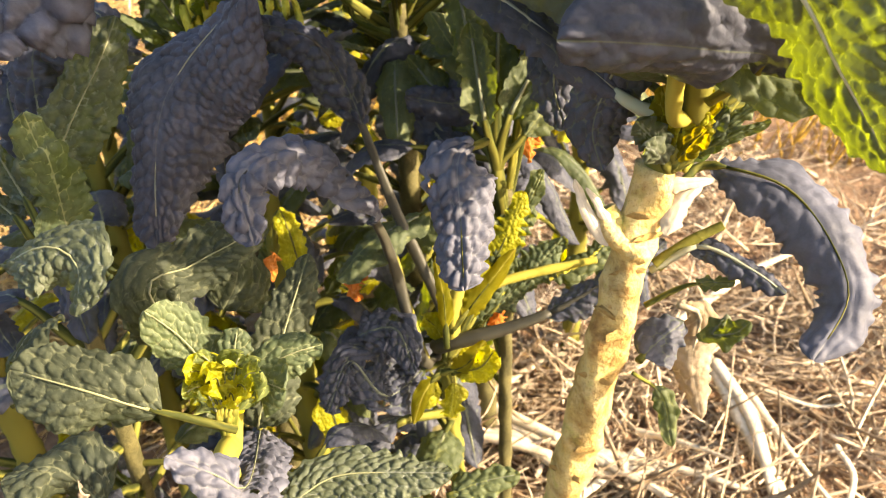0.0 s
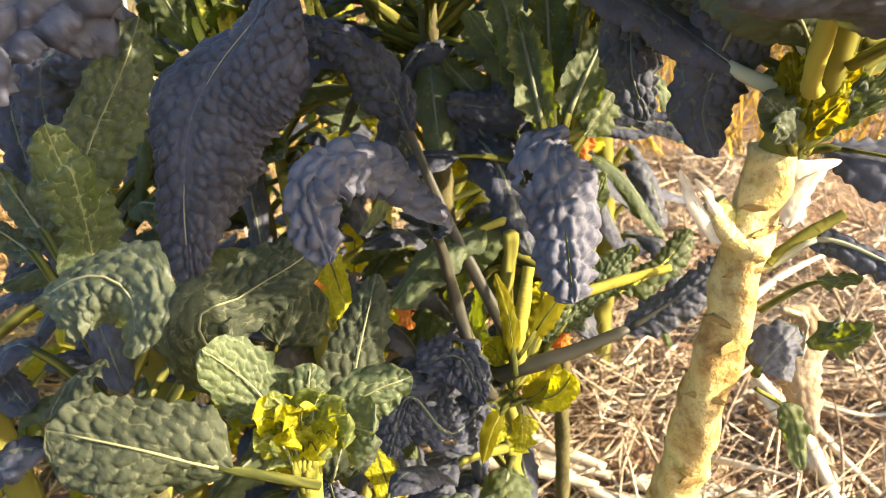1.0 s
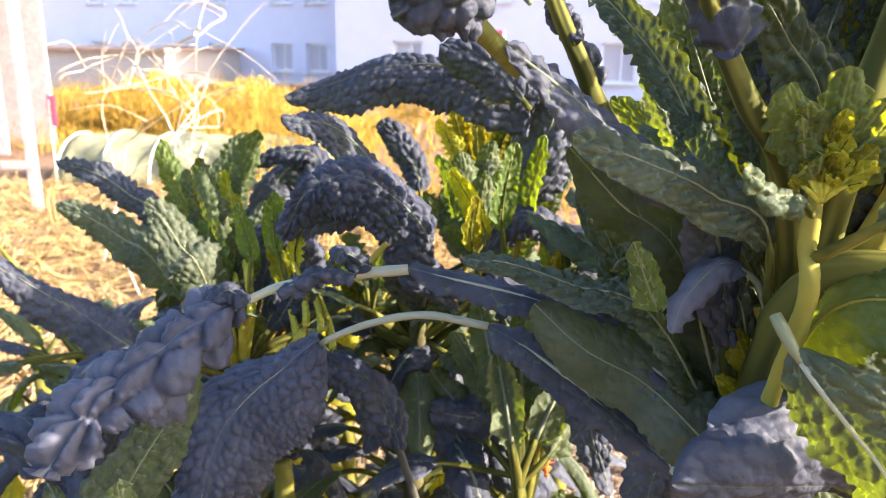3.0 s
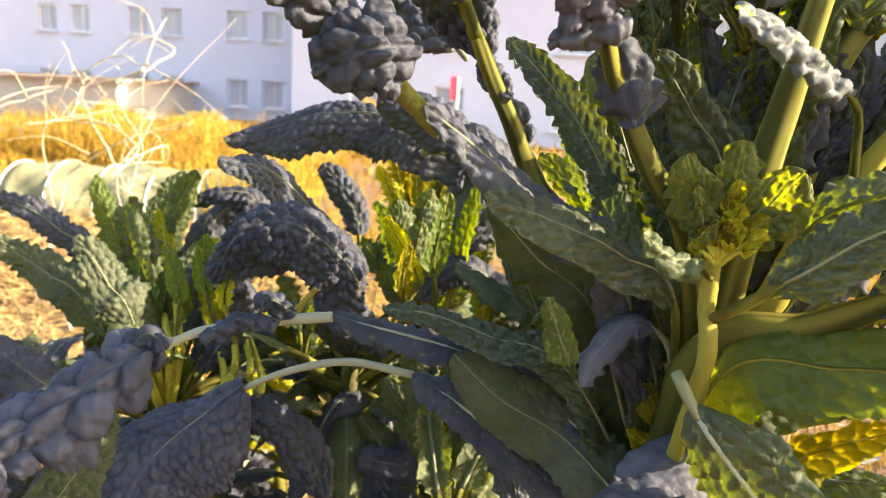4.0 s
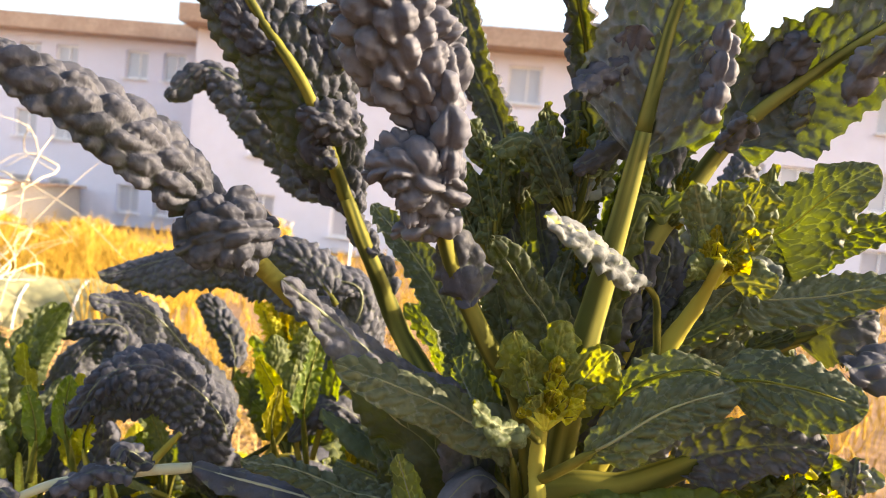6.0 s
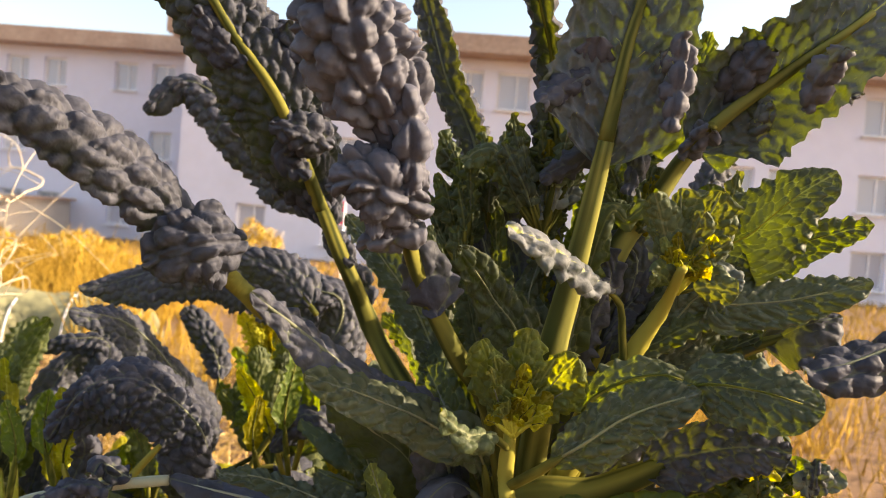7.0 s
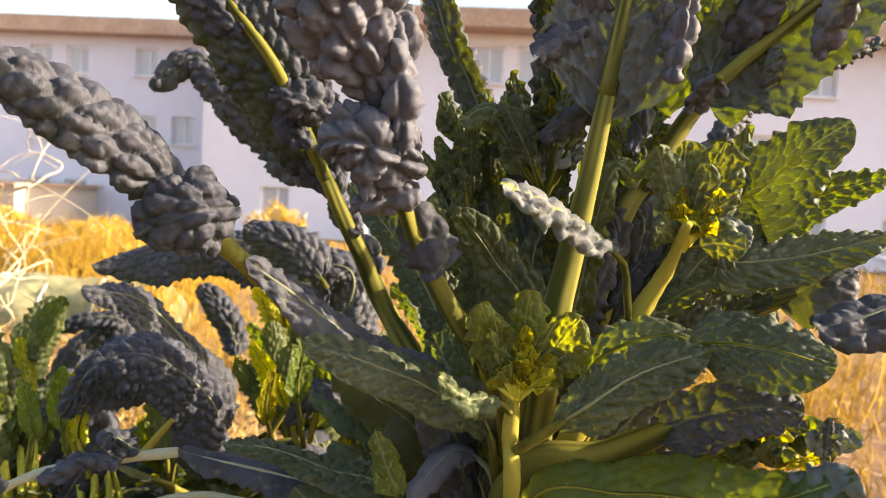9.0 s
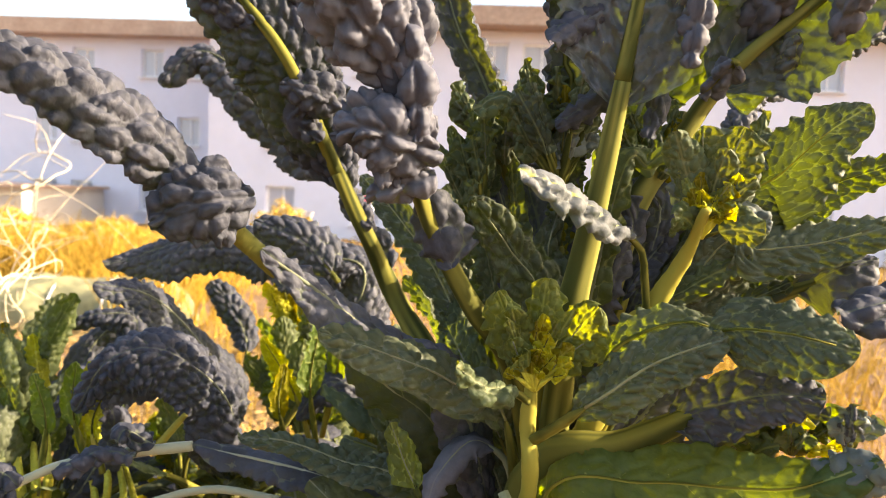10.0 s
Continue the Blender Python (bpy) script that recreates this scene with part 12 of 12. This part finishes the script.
bush(4.2, 9.0, 0.9, 1.0, 4200, 45, 0.03)

# ==== bleached dead plant, post, flags, fallen stalks ====
dead_plant = thing("dead_plant", "bare bleached dead stalks, pale and tangled in sun", "dead plant")
rng = random.Random(77)


def twig(pts, r, forks=3):
    """A bent bare stalk with short side shoots."""
    line, length = spline(pts, 40)
    wob = np.array([[rng.gauss(0, 1) for _ in range(3)] for _ in range(40)])
    for _ in range(3):
        wob[1:-1] = (wob[:-2] + wob[1:-1] + wob[2:]) / 3
    line = line + wob * length * 0.012
    twig_ob = part("stalk", mesh("stalk", *tube_data(line, np.linspace(r, r * 0.45, 40), 6), M_TWIG), dead_plant)
    for _ in range(forks):
        i = rng.randint(8, 36)
        way = unit(np.array([rng.gauss(0, 1), rng.gauss(0, 0.6), rng.gauss(0.4, 0.7)]))
        l = length * rng.uniform(0.15, 0.5)
        sub, _ = spline([line[i], line[i] + way * l * 0.5 + (0, 0, 0.02), line[i] + way * l + (rng.gauss(0, 0.03), 0, rng.gauss(0, 0.03))], 14)
        part("side_shoot", mesh("side_shoot", *tube_data(sub, np.linspace(r * 0.6, r * 0.25, 14), 5), M_TWIG), twig_ob)


twig([(-0.906, 2.014, -0.254), (-0.976, 2.289, 0.821), (-1.037, 2.413, 1.034), (-0.910, 2.294, 1.343), (-0.891, 2.407, 1.529)], 0.0027, 3)
twig([(-0.975, 2.249, 1.056), (-1.073, 2.357, 1.166), (-1.219, 2.471, 1.289), (-1.337, 2.308, 1.240)], 0.0027, 3)
twig([(-0.910, 2.294, 1.343), (-1.064, 2.381, 1.308), (-1.253, 2.470, 1.270), (-1.336, 2.305, 1.224)], 0.0027, 3)
twig([(-0.968, 2.253, 1.080), (-0.867, 2.335, 1.130), (-0.899, 2.408, 1.070), (-0.969, 2.254, 1.088)], 0.0027, 3)
twig([(-0.975, 2.249, 1.056), (-0.952, 2.340, 1.124), (-1.126, 2.447, 1.192), (-1.203, 2.289, 1.185)], 0.0027, 3)
twig([(-0.910, 2.294, 1.343), (-0.850, 2.384, 1.415), (-0.984, 2.483, 1.462), (-0.920, 2.326, 1.519)], 0.0027, 3)
twig([(-0.982, 2.248, 1.047), (-0.907, 2.355, 1.227), (-1.040, 2.446, 1.224), (-1.268, 2.291, 1.172)], 0.0027, 3)
twig([(-0.903, 2.296, 1.359), (-1.035, 2.392, 1.386), (-1.219, 2.471, 1.289)], 0.0027, 3)
twig([(-0.965, 2.244, 1.032), (-0.950, 2.311, 0.957), (-1.021, 2.389, 0.906)], 0.0027, 3)
twig([(-0.991, 2.274, 1.192), (-1.159, 2.368, 1.193), (-1.157, 2.464, 1.277), (-1.152, 2.326, 1.422)], 0.0027, 3)
twig([(-0.911, 2.296, 1.351), (-1.029, 2.375, 1.286), (-0.964, 2.425, 1.134), (-0.939, 2.237, 1.002)], 0.0027, 3)
twig([(-1.207, 2.203, 0.693), (-1.193, 2.321, 0.906), (-1.278, 2.441, 1.095), (-1.114, 2.310, 1.344)], 0.0027, 3)
twig([(-1.103, 2.179, 0.603), (-1.202, 2.298, 0.772), (-1.202, 2.418, 0.997), (-1.036, 2.265, 1.124)], 0.0027, 3)

post = thing("wooden_post", "weathered pale wooden post in sun", "post", at=(-3.594, 6.069, 0))
box("shaft", 0, 0, 0.9, 0.075, 0.075, 2.0, M_WOOD, post, bevel=0.012)
box("brace", -0.06, -0.08, 0.35, 0.3, 0.03, 0.07, M_WOOD, post, bevel=0.008)

shed = thing("garden_shed", "faded pinkish boarded garden shed", "shed", at=(-6.810, 9.163, 0))
for k in range(12):
    box("board", -1.1 + k * 0.2, 0, 1.1, 0.19, 0.04, 2.3, M_BRICK, shed, bevel=0.006)
box("roof", 0, 0.6, 2.3, 2.7, 1.6, 0.08, M_ROOF, shed)
box("back_wall", 0, 1.1, 1.1, 2.4, 0.05, 2.3, M_BRICK, shed)

flag = thing("marker_flag", "small pink-red marker flag on a white pole", "flag", at=(0.593, 14.173, 0))
part("pole", mesh("pole", *tube_data([(0, 0, -0.5), (0, 0, 0.6), (0, 0, 1.546)], [0.02, 0.02, 0.018], 8), M_FRAME), flag)
box("cloth", -0.07, 0, 1.346, 0.14, 0.012, 0.42, M_RED, flag, bevel=0.004)

rag = thing("marker_flag", "faded pink plastic strip on a cane", "flag", at=(-3.923, 7.033, 0))
part("pole", mesh("pole", *tube_data([(0, 0, -0.05), (0, 0, 0.3), (0.01, 0, 0.788)], [0.01, 0.01, 0.008], 8), M_TWIG), rag)
box("cloth", 0.03, 0, 0.688, 0.08, 0.012, 0.28, M_RED, rag, bevel=0.004)


def fallen(pts, r, label):
    line, length = spline(pts, 40)
    rng = np.random.RandomState(int(abs(pts[0][0]) * 1000) % 977)
    rr = np.linspace(r, r * 0.5, 40) * (1 + 0.12 * rng.randn(40).cumsum() / 6)
    ob = part("fallen_stalk", mesh("fallen_stalk", *tube_data(line, np.maximum(rr, r * 0.3), 9, 0.6), M_TWIG))
    return tagged(ob, label, "dead stalk", "fallen stalks")


fallen([(-0.314, 1.316, 0.035), (-0.129, 1.242, 0.035), (0.061, 1.160, 0.035)], 0.021, 'thick bleached dead kale stalk lying on straw')
fallen([(-0.180, 1.147, 0.035), (-0.054, 1.186, 0.035), (0.071, 1.100, 0.035), (0.278, 1.112, 0.035)], 0.022, 'thick bleached dead kale stalk lying on straw')
fallen([(0.106, 1.147, 0.035), (0.278, 1.112, 0.035), (0.404, 1.063, 0.035)], 0.018, 'thick bleached dead kale stalk lying on straw')
fallen([(0.406, 1.428, 0.035), (0.426, 1.262, 0.035), (0.465, 1.027, 0.035)], 0.020, 'thick bleached dead kale stalk lying on straw')
fallen([(0.465, 1.335, 0.035), (0.503, 1.170, 0.035), (0.545, 1.032, 0.035)], 0.013, 'thick bleached dead kale stalk lying on straw')
fallen([(0.207, 1.153, 0.035), (0.057, 1.001, 0.035)], 0.015, 'thick bleached dead kale stalk lying on straw')
fallen([(-0.085, 1.327, 0.035), (0.016, 1.432, 0.035), (0.179, 1.526, 0.035)], 0.010, 'thick bleached dead kale stalk lying on straw')
fallen([(0.594, 1.191, 0.035), (0.602, 1.117, 0.035), (0.565, 1.033, 0.035)], 0.009, 'thick bleached dead kale stalk lying on straw')
fallen([(0.350, 1.602, 0.035), (0.580, 1.846, 0.035), (0.802, 2.003, 0.035)], 0.013, 'thick bleached dead kale stalk lying on straw')
fallen([(0.493, 1.355, 0.035), (0.596, 1.306, 0.035), (0.712, 1.347, 0.035)], 0.007, 'thick bleached dead kale stalk lying on straw')
fallen([(-0.523, 1.408, 0.035), (-0.451, 1.598, 0.035), (-0.348, 1.707, 0.035)], 0.011, 'thick bleached dead kale stalk lying on straw')
fallen([(-0.164, 1.292, 0.045), (-0.056, 1.235, 0.045), (0.050, 1.173, 0.045)], 0.025, 'thick bleached dead kale stalk lying on straw')
fallen([(-0.186, 1.202, 0.045), (-0.077, 1.166, 0.045), (0.032, 1.125, 0.045)], 0.021, 'thick bleached dead kale stalk lying on straw')
fallen([(0.099, 1.137, 0.045), (0.197, 1.069, 0.045), (0.281, 1.007, 0.045)], 0.018, 'thick bleached dead kale stalk lying on straw')
fallen([(-0.268, 1.224, 0.045), (-0.220, 1.183, 0.045), (-0.172, 1.076, 0.045)], 0.016, 'thick bleached dead kale stalk lying on straw')
fallen([(0.406, 1.436, 0.045), (0.445, 1.253, 0.045), (0.438, 1.043, 0.045)], 0.018, 'thick bleached dead kale stalk lying on straw')
